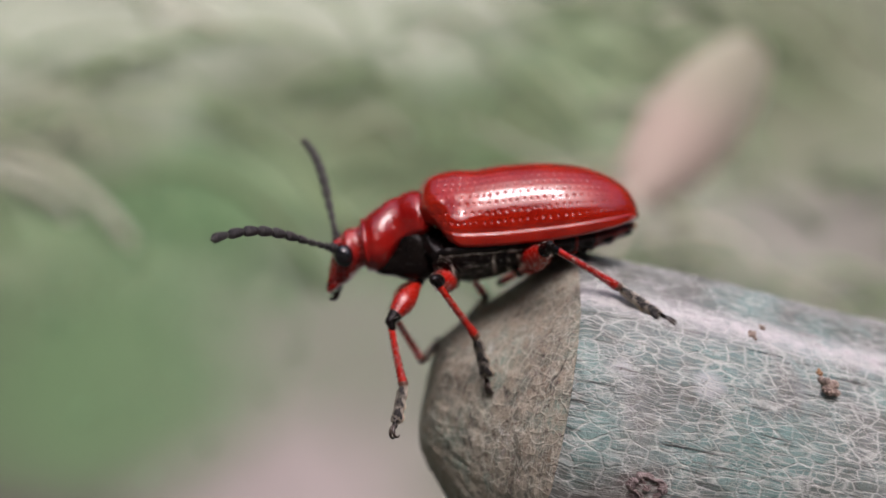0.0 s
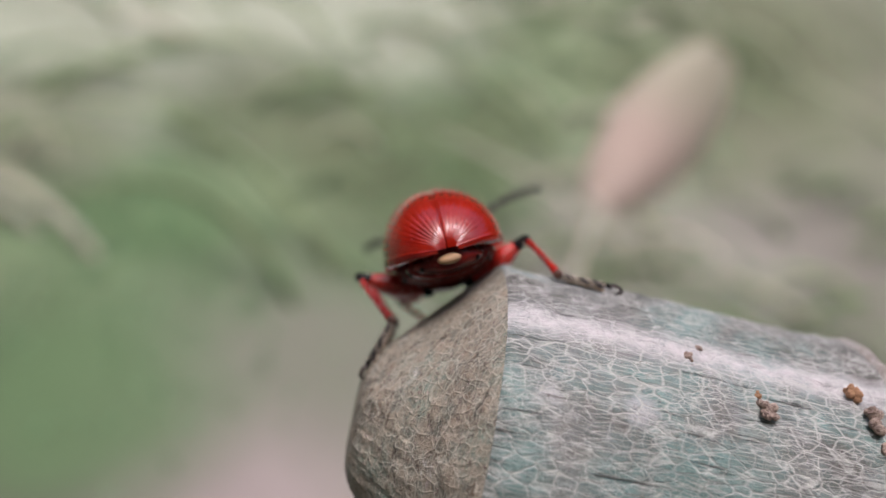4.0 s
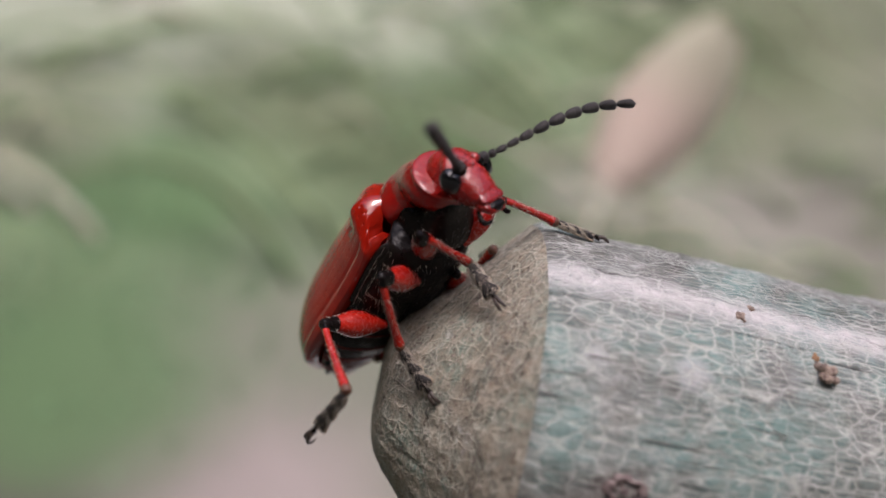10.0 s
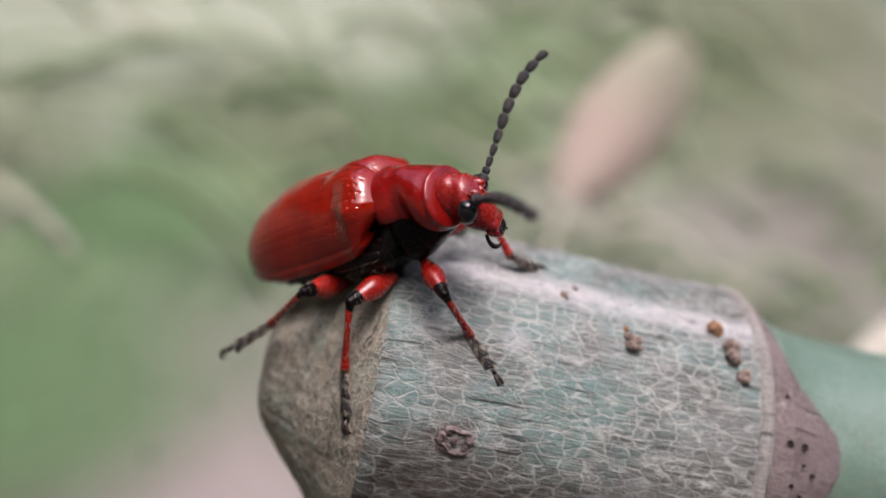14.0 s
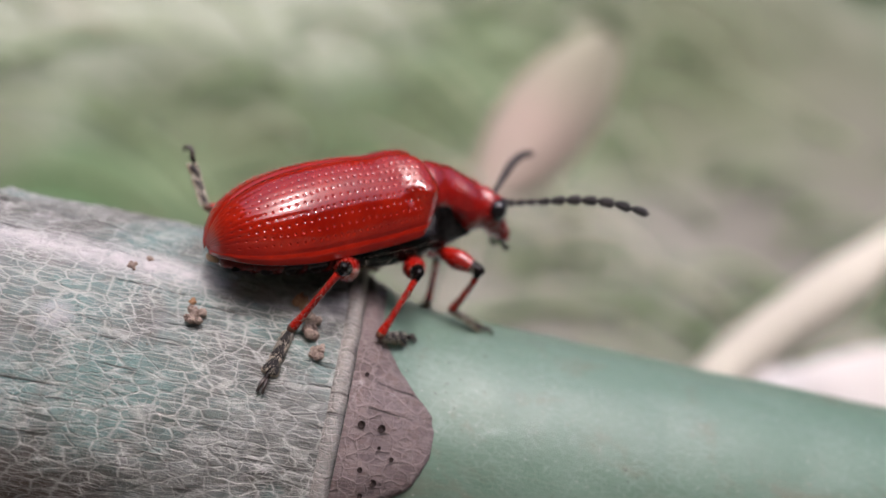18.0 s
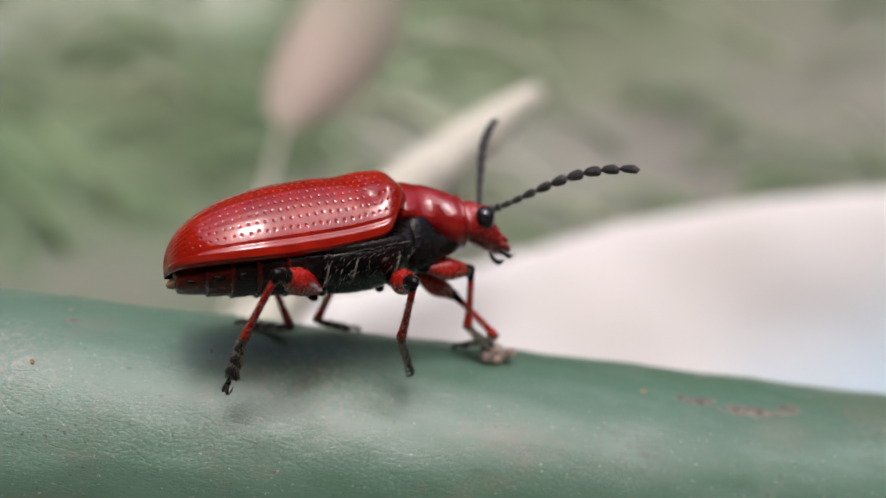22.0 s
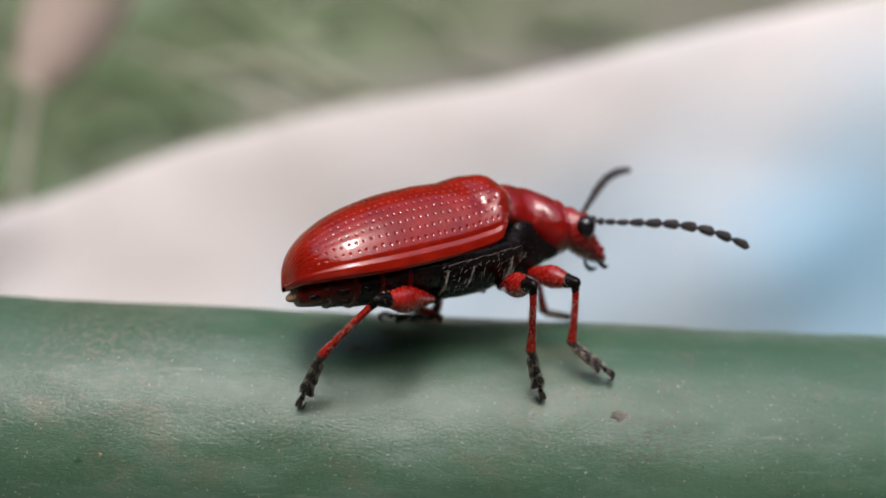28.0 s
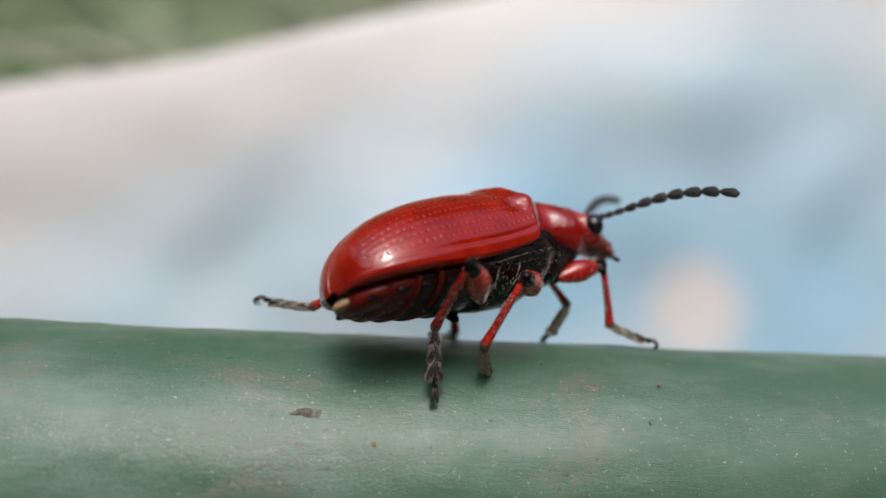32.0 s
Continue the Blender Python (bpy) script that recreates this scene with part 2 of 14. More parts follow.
    base = k.mix(crack, base, (0.045, 0.038, 0.034))
    speck = k.ramp(k.noise(6.5, 3, 0.7), (0.62, 0.0), (0.72, 0.75))
    base = k.mix(speck, base, (0.075, 0.055, 0.045))
    chalk = k.ramp(k.noise(0.8, 6, 0.7, warp=0.3), (0.62, 0.0), (0.72, 0.75))
    base = k.mix(chalk, base, (0.46, 0.45, 0.44))
    if crust:
        grit = k.noise(2.2, 8, 0.75, warp=0.4)
        base = k.mix(k.ramp(grit, (0.47, 0.0), (0.55, crust)), base, (0.345, 0.305, 0.235))
        base = k.mix(k.ramp(k.noise(4.5, 5, 0.7), (0.58, 0.0), (0.66, 0.9)), base, (0.055, 0.04, 0.035))
        base = k.mix(k.ramp(k.noise(9.0, 3, 0.7), (0.62, 0.0), (0.70, 0.8)), base, (0.52, 0.45, 0.39))
    # pale band at this angle: sheen along the stem's upper side, put into colour
    if sheen:
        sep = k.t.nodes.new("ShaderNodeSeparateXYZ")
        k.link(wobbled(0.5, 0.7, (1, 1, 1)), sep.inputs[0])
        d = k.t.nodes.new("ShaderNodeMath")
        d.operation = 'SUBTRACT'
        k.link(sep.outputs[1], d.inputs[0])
        d.inputs[1].default_value = sheen
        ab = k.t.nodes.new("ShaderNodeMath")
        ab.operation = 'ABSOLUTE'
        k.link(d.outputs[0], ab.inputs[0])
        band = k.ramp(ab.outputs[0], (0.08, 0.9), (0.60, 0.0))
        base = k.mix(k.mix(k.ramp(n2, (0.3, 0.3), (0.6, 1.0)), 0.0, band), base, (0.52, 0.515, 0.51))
    k.colour(base)
    k.set("Roughness", k.ramp(n2, (0.3, 0.60), (0.7, 0.9)))
    b = k.bump(n2, 0.09 + 0.10 * crust, 0.8)
    b = k.bump(net, 0.018, 0.8, b)
    b = k.bump(net2, 0.010, 0.6, b)
    b = k.bump(crack, -0.08, 0.8, b)
    k.bump(k.noise(16.0, 4, 0.7), 0.025, 0.6, b)
    return k.mat


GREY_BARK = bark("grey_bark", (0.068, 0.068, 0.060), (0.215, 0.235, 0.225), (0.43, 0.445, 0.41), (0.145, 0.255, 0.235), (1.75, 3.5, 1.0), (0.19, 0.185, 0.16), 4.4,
                 [(17.7, 2.6, 0.8, (0.24, 0.38, 0.35), 0.5), (18.3, 0.6, 0.9, (0.16, 0.30, 0.28), 0.45), (20.3, 1.0, 0.6, (0.15, 0.28, 0.27), 0.45), (20.85, 2.6, 0.36, (0.50, 0.49, 0.51), 0.5), (18.6, 2.6, 0.30, (0.52, 0.52, 0.52), 0.8),
                  # knot patch, then large dark brown patches on the sleeve's lower side
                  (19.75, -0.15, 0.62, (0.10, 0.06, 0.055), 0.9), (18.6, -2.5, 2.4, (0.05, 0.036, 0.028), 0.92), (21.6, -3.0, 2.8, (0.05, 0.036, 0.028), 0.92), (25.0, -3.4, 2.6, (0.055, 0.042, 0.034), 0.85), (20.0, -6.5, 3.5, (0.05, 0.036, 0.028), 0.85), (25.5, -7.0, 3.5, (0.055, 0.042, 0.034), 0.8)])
TIP_BARK = bark("tip_bark", (0.115, 0.11, 0.088), (0.275, 0.28, 0.228), (0.43, 0.42, 0.345), (0.165, 0.265, 0.215), (2.8, 2.8, 2.8), (0.32, 0.22, 0.15), uv=False, crust=0.6)
SCAR_SKIN = bark("scar_skin", (0.10, 0.078, 0.076), (0.215, 0.18, 0.178), (0.25, 0.21, 0.20), (0.17, 0.14, 0.14), (2.8, 2.8, 1.0), (0.20, 0.14, 0.12))
KNOT = bark("knot_bark", (0.05, 0.035, 0.034), (0.15, 0.11, 0.105), (0.30, 0.25, 0.235), (0.10, 0.12, 0.12), (3.6, 3.6, 1.0), (0.12, 0.075, 0.065))
RIM_BARK = bark("rim_bark", (0.22, 0.20, 0.18), (0.36, 0.34, 0.32), (0.42, 0.40, 0.37), (0.27, 0.31, 0.29), (3.0, 5.0, 1.0), (0.28, 0.23, 0.19))


def green_skin():
    k = Nodes("green_skin", 0.4, 0.62, uv=True)
    n1 = k.noise(0.16, 5, 0.6)
    n2 = k.noise(1.6, 6, 0.65)
    base = k.mix(k.ramp(n1, (0.36, 0.0), (0.64, 1.0)), (0.044, 0.104, 0.058), (0.062, 0.130, 0.078))
    sep = k.t.nodes.new("ShaderNodeSeparateXYZ")
    k.link(k.co, sep.inputs[0])
    run = k.t.nodes.new("ShaderNodeMapRange")
    run.inputs["From Min"].default_value, run.inputs["From Max"].default_value = 58.0, 110.0
    k.link(sep.outputs[0], run.inputs["Value"])
    young = k.ramp(run.outputs[0], (0.0, 0.75), (0.55, 0.25), (1.0, 0.0))
    base = k.mix(k.mix(k.ramp(n2, (0.25, 0.7), (0.65, 1.0)), 0.0, young), base, (0.165, 0.25, 0.20))
    bloom = k.noise(0.45, 6, 0.7, co=k.stretch(0.5, 1.0, 1.0))
    base = k.mix(k.ramp(bloom, (0.50, 0.0), (0.74, 0.6)), base, (0.17, 0.245, 0.20))
    scuff = k.noise(0.9, 6, 0.75, co=k.stretch(0.35, 1.6, 1.0), warp=0.5)
    base = k.mix(k.ramp(scuff, (0.62, 0.0), (0.70, 0.35)), base, (0.26, 0.30, 0.25))
    dirt = k.noise(0.28, 7, 0.75, warp=0.4)
    base = k.mix(k.ramp(dirt, (0.54, 0.0), (0.68, 0.6)), base, (0.15, 0.135, 0.095))
    speck = k.ramp(k.noise(3.4, 4, 0.75), (0.62, 0.0), (0.70, 0.7))
    base = k.mix(k.mix(k.ramp(k.noise(0.35, 4, 0.6), (0.45, 0.15), (0.6, 1.0)), 0.0, speck), base, (0.20, 0.15, 0.11))
    dark = k.ramp(k.noise(4.6, 3, 0.65), (0.62, 0.0), (0.69, 0.9))
    base = k.mix(k.mix(k.ramp(k.noise(0.22, 4, 0.6), (0.44, 0.0), (0.60, 1.0)), 0.0, dark), base, (0.035, 0.03, 0.025))
    net = k.cells(1.0, co=k.stretch(2.2, 5.6, 1.0), random=1.0)
    line = k.ramp(net, (0.01, 1.0), (0.08, 0.0))
    base = k.mix(k.mix(k.mix(k.ramp(k.noise(0.3, 3), (0.38, 0.1), (0.60, 1.0)), 0.0, k.ramp(run.outputs[0], (0.05, 0.7), (0.30, 0.3), (0.6, 0.05))), 0.0, line), base, (0.20, 0.28, 0.23))
    white = k.ramp(k.noise(7.5, 3, 0.7), (0.64, 0.0), (0.70, 0.8))
    base = k.mix(white, base, (0.42, 0.43, 0.38))
    # crusts of dirt at their places along the stem and degrees round it
    grains = k.ramp(k.noise(4.2, 6, 0.75), (0.48, 0.0), (0.57, 0.55))
    brown, grey = (0.24, 0.21, 0.165), (0.075, 0.068, 0.058)
    for x, deg, r, c in ((105.4, 22, 1.3, grey), (114.2, 0, 0.7, grey), (80, 62, 2.0, brown), (84, 50, 1.6, brown), (86.5, 34, 1.6, grey), (91, 62, 2.6, brown), (72, 72, 2.2, brown), (65, 63, 2.0, brown), (48, 58, 2.6, brown), (121, 22, 0.9, grey), (57, 30, 1.2, grey), (40, 40, 1.5, brown)):
        d = k.t.nodes.new("ShaderNodeVectorMath")
        d.operation = 'DISTANCE'
        d.inputs[1].default_value = (x + 42, math.radians(deg) * 5, 0)
        k.link(k.stretch(1, 1, 0), d.inputs[0])
        m = k.t.nodes.new("ShaderNodeMath")
        m.operation = 'DIVIDE'
        m.inputs[1].default_value = 2 * r
        k.link(d.outputs["Value"], m.inputs[0])
        base = k.mix(k.mix(k.ramp(m.outputs[0], (0.15, 1.0), (0.75, 0.0)), 0.0, grains), base, c)
    hatch = k.noise(1.0, 4, 0.6, co=k.stretch(9.0, 2.2, 1.0))
    k.colour(base)
    k.set("Roughness", k.ramp(n2, (0.3, 0.27), (0.7, 0.42)))
    b = k.bump(n2, 0.018, 0.7)
    b = k.bump(line, 0.006, 0.4, b)
    b = k.bump(hatch, 0.012, 0.5, b)
    k.bump(k.noise(12.0, 4, 0.7, co=k.stretch(0.6, 1.6, 1.0)), 0.02, 0.6, b)
    return k.mat


GREEN_SKIN = green_skin()


def crumb_mat(name, a, b):
    k = Nodes(name, 0.9, 0.2)
    k.colour(k.mix(k.ramp(k.noise(5.0, 5, 0.7), (0.35, 0.0), (0.65, 1.0)), a, b))
    k.bump(k.noise(14.0, 5, 0.7), 0.06)
    return k.mat


SOIL_CRUMB = crumb_mat("soil_crumb", (0.14, 0.10, 0.08), (0.42, 0.34, 0.28))
ORANGE_CRUMB = crumb_mat("orange_crumb", (0.38, 0.23, 0.13), (0.27, 0.15, 0.085))
HOLE = crumb_mat("pore_lining", (0.02, 0.015, 0.015), (0.05, 0.035, 0.03))


def soft_mat(name, stops, scale, rough=0.8, bump=0.0):
    k = Nodes(name, rough, 0.25)
    k.colour(k.ramp(k.noise(scale, 4, 0.55, warp=0.3), *stops))
    if bump:
        k.bump(k.noise(scale * 8, 4), bump)
    return k.mat


def patchy(name, base, stops, spots, axes, rough):
    """A dull surface with soft-edged patches of other colours at given places."""
    k = Nodes(name, rough, 0.2)
    col = k.ramp(k.noise(base, 4, 0.55, warp=0.4), *stops)
    edge = k.noise(0.03, 3, 0.5)
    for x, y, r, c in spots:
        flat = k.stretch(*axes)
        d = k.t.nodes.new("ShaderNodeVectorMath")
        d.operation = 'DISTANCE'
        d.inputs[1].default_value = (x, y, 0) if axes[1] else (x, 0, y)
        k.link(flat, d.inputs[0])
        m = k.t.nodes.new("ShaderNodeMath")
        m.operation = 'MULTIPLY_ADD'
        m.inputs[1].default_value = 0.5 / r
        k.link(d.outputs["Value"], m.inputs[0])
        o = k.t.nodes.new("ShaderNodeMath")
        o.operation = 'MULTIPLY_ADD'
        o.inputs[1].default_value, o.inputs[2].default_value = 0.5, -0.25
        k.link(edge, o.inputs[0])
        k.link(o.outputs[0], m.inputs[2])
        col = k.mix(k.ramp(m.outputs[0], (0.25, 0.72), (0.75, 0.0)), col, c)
    k.colour(col)
    return k


DEEP_GREEN = (0.085, 0.105, 0.055)
DARK_OLIVE = (0.14, 0.15, 0.10)
MOSS, PALE_LITTER, MAUVE_SOIL, BOUNCE_CUT_SOIL, OLIVE = (0.088, 0.150, 0.068), (0.31, 0.345, 0.26), (0.172, 0.166, 0.14), (0.05, 0.045, 0.04), (0.19, 0.24, 0.14)
# unseen ground before and under the stem is darkened to cut bounced light
GROUND = patchy("garden_soil", 0.026, ((0.36, (0.066, 0.094, 0.052)), (0.50, (0.118, 0.142, 0.093)), (0.64, (0.215, 0.228, 0.176))),
                [(-69, 195, 55, MOSS), (-31, 190, 44, MOSS), (-75, 165, 40, MOSS), (31, 274, 40, MOSS), (62, 262, 34, OLIVE), (-26, 228, 26, OLIVE), (100, 262, 26, OLIVE), (-112, 255, 44, PALE_LITTER), (-64, 275, 40, PALE_LITTER), (-20, 310, 40, PALE_LITTER), (-105, 300, 60, PALE_LITTER), (-8, 292, 32, PALE_LITTER),
                 (60, -100, 120, BOUNCE_CUT_SOIL), (-170, -100, 120, BOUNCE_CUT_SOIL), (290, -100, 120, BOUNCE_CUT_SOIL), (-15, 156, 36, MAUVE_SOIL), (-90, 160, 30, OLIVE), (125, 232, 34, MAUVE_SOIL), (50, 215, 34, MAUVE_SOIL), (68, 207, 30, (0.245, 0.24, 0.20)), (108, 226, 26, (0.235, 0.228, 0.195)), (152, 250, 26, MAUVE_SOIL), (183, 275, 26, MAUVE_SOIL), (150, 312, 40, OLIVE), (215, 290, 40, MAUVE_SOIL), (78, 310, 44, OLIVE), (125, 335, 50, DARK_OLIVE), (185, 335, 50, DARK_OLIVE), (60, -50, 110, BOUNCE_CUT_SOIL), (-60, -50, 110, BOUNCE_CUT_SOIL), (180, -50, 110, BOUNCE_CUT_SOIL), (60, 40, 70, BOUNCE_CUT_SOIL), (-10, 128, 22, (0.29, 0.245, 0.235)), (-60, 118, 34, (0.085, 0.08, 0.065)), (-100, 130, 38, (0.075, 0.082, 0.05)), (-75, 150, 26, (0.06, 0.095, 0.045)), (-52, 150, 24, MOSS), (18, 240, 24, MOSS), (-100, 215, 22, DARK_OLIVE), (-45, 243, 22, DEEP_GREEN), (-6, 230, 24, DEEP_GREEN), (28, 254, 22, DEEP_GREEN), (91, 281, 26, DEEP_GREEN), (133, 283, 22, DARK_OLIVE), (136, 318, 30, DEEP_GREEN)], (1, 1, 0), 0.95).mat
SKY_BLOCKER = soft_mat("dark_sky_blocker", ((0.35, (0.018, 0.026, 0.012)), (0.65, (0.05, 0.065, 0.03))), 0.01, 0.9)
PINK_LEAF = patchy("pink_dry_leaf", 0.05, ((0.3, (0.38, 0.355, 0.28)), (0.7, (0.44, 0.39, 0.315))), [(37, 34, 12, (0.43, 0.345, 0.295)), (48, 58, 14, (0.36, 0.36, 0.27))], (1, 0, 1), 0.8).mat
PALE_STRAW = soft_mat("pale_straw", ((0.3, (0.58, 0.56, 0.47)), (0.7, (0.50, 0.49, 0.40))), 0.05)
GRASS_GREEN = soft_mat("grass_green", ((0.3, (0.12, 0.22, 0.11)), (0.7, (0.16, 0.26, 0.145))), 0.02)


BLUE, PALE_BLUE, WARM_WHITE = (0.21, 0.46, 0.64), (0.40, 0.54, 0.62), (0.74, 0.66, 0.60)
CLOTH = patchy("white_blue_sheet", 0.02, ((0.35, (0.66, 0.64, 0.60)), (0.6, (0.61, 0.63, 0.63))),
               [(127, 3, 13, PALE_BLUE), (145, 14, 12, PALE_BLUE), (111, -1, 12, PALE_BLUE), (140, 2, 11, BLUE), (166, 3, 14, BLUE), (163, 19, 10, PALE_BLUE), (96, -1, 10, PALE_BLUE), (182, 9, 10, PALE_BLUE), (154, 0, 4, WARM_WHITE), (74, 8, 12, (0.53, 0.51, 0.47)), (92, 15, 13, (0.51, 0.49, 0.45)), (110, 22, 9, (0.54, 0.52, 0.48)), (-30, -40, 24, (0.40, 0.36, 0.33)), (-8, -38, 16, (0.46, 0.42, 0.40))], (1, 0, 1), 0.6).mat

# ---- the ground: one sheet, with a bank behind the stem and a mound that holds the stem's root end ----
def ground_height(x, y):
    bank = 250 * np.clip((y - 120) / 260, 0, 1)**1.3
    back = 0.12 * np.clip(y - 380, 0, None)**0.8
    mound = 52 * np.exp(-(((x - 330) / 75)**2 + (y / 60)**2))
    return -45 + bank + back + mound


def build_ground():
    def axis(lim, fine):
        s = np.linspace(-1, 1, fine)
        return np.sign(s) * (np.abs(s) * 420 + np.abs(s)**9 * lim)
    xs, ys = axis(60000, 121) + 60, axis(60000, 121) + 120
    X, Y = np.meshgrid(xs, ys, indexing="ij")
    Z = ground_height(X, Y)
    near = np.exp(-((X - 60)**2 + (Y - 150)**2) / 400.0**2)
    Z += near * np.array([noise.noise(Vector((a * 0.03, b * 0.03, 0))) * 2.5 + noise.noise(Vector((a * 0.12, b * 0.12, 3))) * 0.3 for a, b in zip(X.ravel(), Y.ravel())]).reshape(X.shape)
    v = np.stack([X, Y, Z], -1).reshape(-1, 3)
    ob = new("ground", mesh_of("ground", v, grid_faces(len(xs), len(ys), False), GROUND))
    return tagged(ob, "brown garden soil rising to a bank behind the stem", "ground", kind="structure")


build_ground()


# ---- the stem ----
RAD, RAD_GREEN = 5.0, 3.92


def turned(name, profile, seg, material, lumps, seed, cap_left=False):
    """A surface turned about the x axis from rows of x and radius, with uneven relief; UV in millimetres."""
    pr = np.asarray(profile, float)
    a = np.linspace(-math.pi, math.pi, seg + 1)
    n = len(pr)
    length = np.concatenate([[0], np.cumsum(np.hypot(*np.diff(pr, axis=0).T))])
    V, UV = [], []
    for (x, r), s in zip(pr, length):
        for t in a:
            tt = t % (2 * math.pi)
            q = Vector((x, math.cos(tt) * 5, math.sin(tt) * 5))
            d = lumps[0] * noise.noise(q * 0.35 + Vector((seed, 0, 0))) + lumps[1] * noise.noise(q * 1.4 + Vector((0, seed, 0))) + lumps[2] * noise.noise(q * 4.5)
            rr = r + d * min(1, r / 1.5)
            V.append((x, -rr * math.cos(tt), rr * math.sin(tt)))
            UV.append((s + seed, t * 5.0))
    f = grid_faces(n, seg + 1, False).tolist()
    if cap_left:
        f.append(list(range(seg + 1)))
    return mesh_of(name, V, f, material, uvs=UV)


def along(a, b, step):
    return np.linspace(a, b, max(2, int(abs(b - a) / step) + 1))


def build_stem():
    stem = thing("plant_stem", "cut plant stem, grey cracked end and smooth green skin", "plant stem")
    # tip: a blunt cone with rounded corners
    tip = [(-3.16, 0.0), (-3.16, 0.5), (-3.15, 1.0), (-3.08, 1.4), (-2.94, 1.75)]
    tip += [(x, 1.95 + (x + 2.8) * (4.82 - 1.95) / 2.66) for x in along(-2.8, -0.14, 0.1)]
    tip += [(-0.04, 4.93)]
    part("stem_tip", turned("stem_tip", tip, 220, TIP_BARK, (0.10, 0.06, 0.07), 3.0), stem, "brown-grey dried blunt cone tip")
    sleeve = [(-0.04, 4.93), (0.06, 4.98)] + [(x, 5.0 + 0.05 * math.sin(x * 0.5)) for x in along(0.16, 9.9, 0.1)]
    sleeve += [(10.1, 4.97), (10.35, 4.9), (10.55, 4.78), (10.7, 4.6), (10.78, 4.35), (10.8, 4.0), (10.8, 3.6)]
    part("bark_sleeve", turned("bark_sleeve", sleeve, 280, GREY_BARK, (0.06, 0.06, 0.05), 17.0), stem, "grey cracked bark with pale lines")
    rim = [(10.18, 4.9), (10.26, 5.02), (10.38, 5.06), (10.5, 5.04), (10.6, 4.93), (10.66, 4.75)]
    part("sleeve_rim", turned("sleeve_rim", rim, 220, RIM_BARK, (0.06, 0.06, 0.04), 17.0), stem, "pale raised rim where the bark ends")
    collar = [(10.6, 4.2), (10.85, 4.5), (11.05, 4.56), (11.25, 4.5), (11.4, 4.3), (11.5, 4.0)]
    part("node_collar", turned("node_collar", collar, 200, SCAR_SKIN, (0.05, 0.06, 0.03), 31.0), stem, "mauve-brown node collar")
    green = [(11.0, 3.8)] + [(x, 3.92 + 0.5 * math.exp(-(x - 11.4) / 0.9) + 0.03 * math.sin(x * 0.13)) for x in along(11.3, 20, 0.25)]
    green += [(x, 3.92 + 0.03 * math.sin(x * 0.13)) for x in along(20.4, 150, 0.4)] + [(x, 3.95) for x in along(153, 345, 3)]
    part("green_stem", turned("green_stem", green, 130, GREEN_SKIN, (0.06, 0.03, 0.008), 53.0), stem, "smooth green stem skin with waxy bloom")
    # a weathered knot: a low mound with broken rings
    V, n, m = [], 26, 72
    for i in range(n):
        r = 0.62 * i / (n - 1)
        for j in range(m):
            a = 2 * math.pi * j / m
            q = Vector((math.cos(a) * 1.5, math.sin(a) * 1.5, r * 5))
            rr = r * (1 + 0.25 * noise.noise(q))
            x, t = 2.2 + rr * 1.25 * math.cos(a), radians(-7) + rr * math.sin(a) / 5
            h = 5.0 + (0.10 * math.cos(r * 21 + 1.5 * noise.noise(q * 1.7)) + 0.06) * max(0.0, 1 - (r / 0.62)**3) + 0.05 * noise.noise(q * 3) - 0.10 * (r / 0.62)**6
            V.append((x, -h * math.cos(t), h * math.sin(t)))
    part("bark_knot", mesh_of("bark_knot", V, grid_faces(n, m, True), KNOT, uvs=[(v[0] + 90, v[2]) for v in V]), stem, "dark brown weathered knot")
    # leaf scar: a shield-shaped flap on one side of the node, with pores
    nu, nv = 80, 44
    V, UV, th = [], [], np.radians(np.linspace(-42, 78, nu))
    for t in th:
        deg = math.degrees(t)
        right = np.interp(deg, [-42, -30, -20, -14, -8, 4, 14, 19, 25, 33, 42, 55, 70, 78], [11.0, 11.25, 11.75, 12.2, 12.75, 13.12, 13.12, 13.0, 12.5, 11.9, 11.4, 11.15, 11.0, 10.9]) + 0.05 * noise.noise(Vector((t * 9, 0, 2)))
        for j in range(nv):
            k = j / (nv - 1)
            x = 10.68 + (right - 10.68) * k
            under = 3.92 + 0.5 * math.exp(-(x - 11.4) / 0.9) if x > 11.3 else 4.5
            r = under + 0.30 * math.sin(math.pi * min(1.0, 0.3 + k * 0.71))**0.5 + 0.06 * noise.noise(Vector((t * 5, x * 1.2, 5))) + 0.03 * noise.noise(Vector((t * 16, x * 4, 5)))
            if j == nv - 1:
                r = under - 0.1
            V.append((x, -r * math.cos(t), r * math.sin(t)))
            UV.append((x + 70, t * 5))
    scar = part("leaf_scar", mesh_of("leaf_scar", V, grid_faces(nu, nv, False), SCAR_SKIN, uvs=UV), stem, "mauve-brown shield-shaped leaf scar with dark pores")
    for x, deg, r in ((11.12, 11.0, 0.10), (11.65, 11.0, 0.10), (11.7, -6.0, 0.10), (11.44, -10.0, 0.07), (11.02, 26.0, 0.06), (11.68, 5.0, 0.05), (11.3, -2.0, 0.07), (12.05, 2.0, 0.06), (12.0, -16.0, 0.05)):
        t = radians(deg)
        rr = (4.5 if x < 11.3 else 3.92 + 0.5 * math.exp(-(x - 11.4) / 0.9)) + 0.29
        rows = [(0.05, 0, 0, r, r, r), (0.06, 0, 0, r * 0.8, r * 0.8, r * 0.8), (-0.1, 0, 0, r * 0.55, r * 0.55, r * 0.55), (-0.2, 0, 0, 0.01, 0.01, 0.01)]
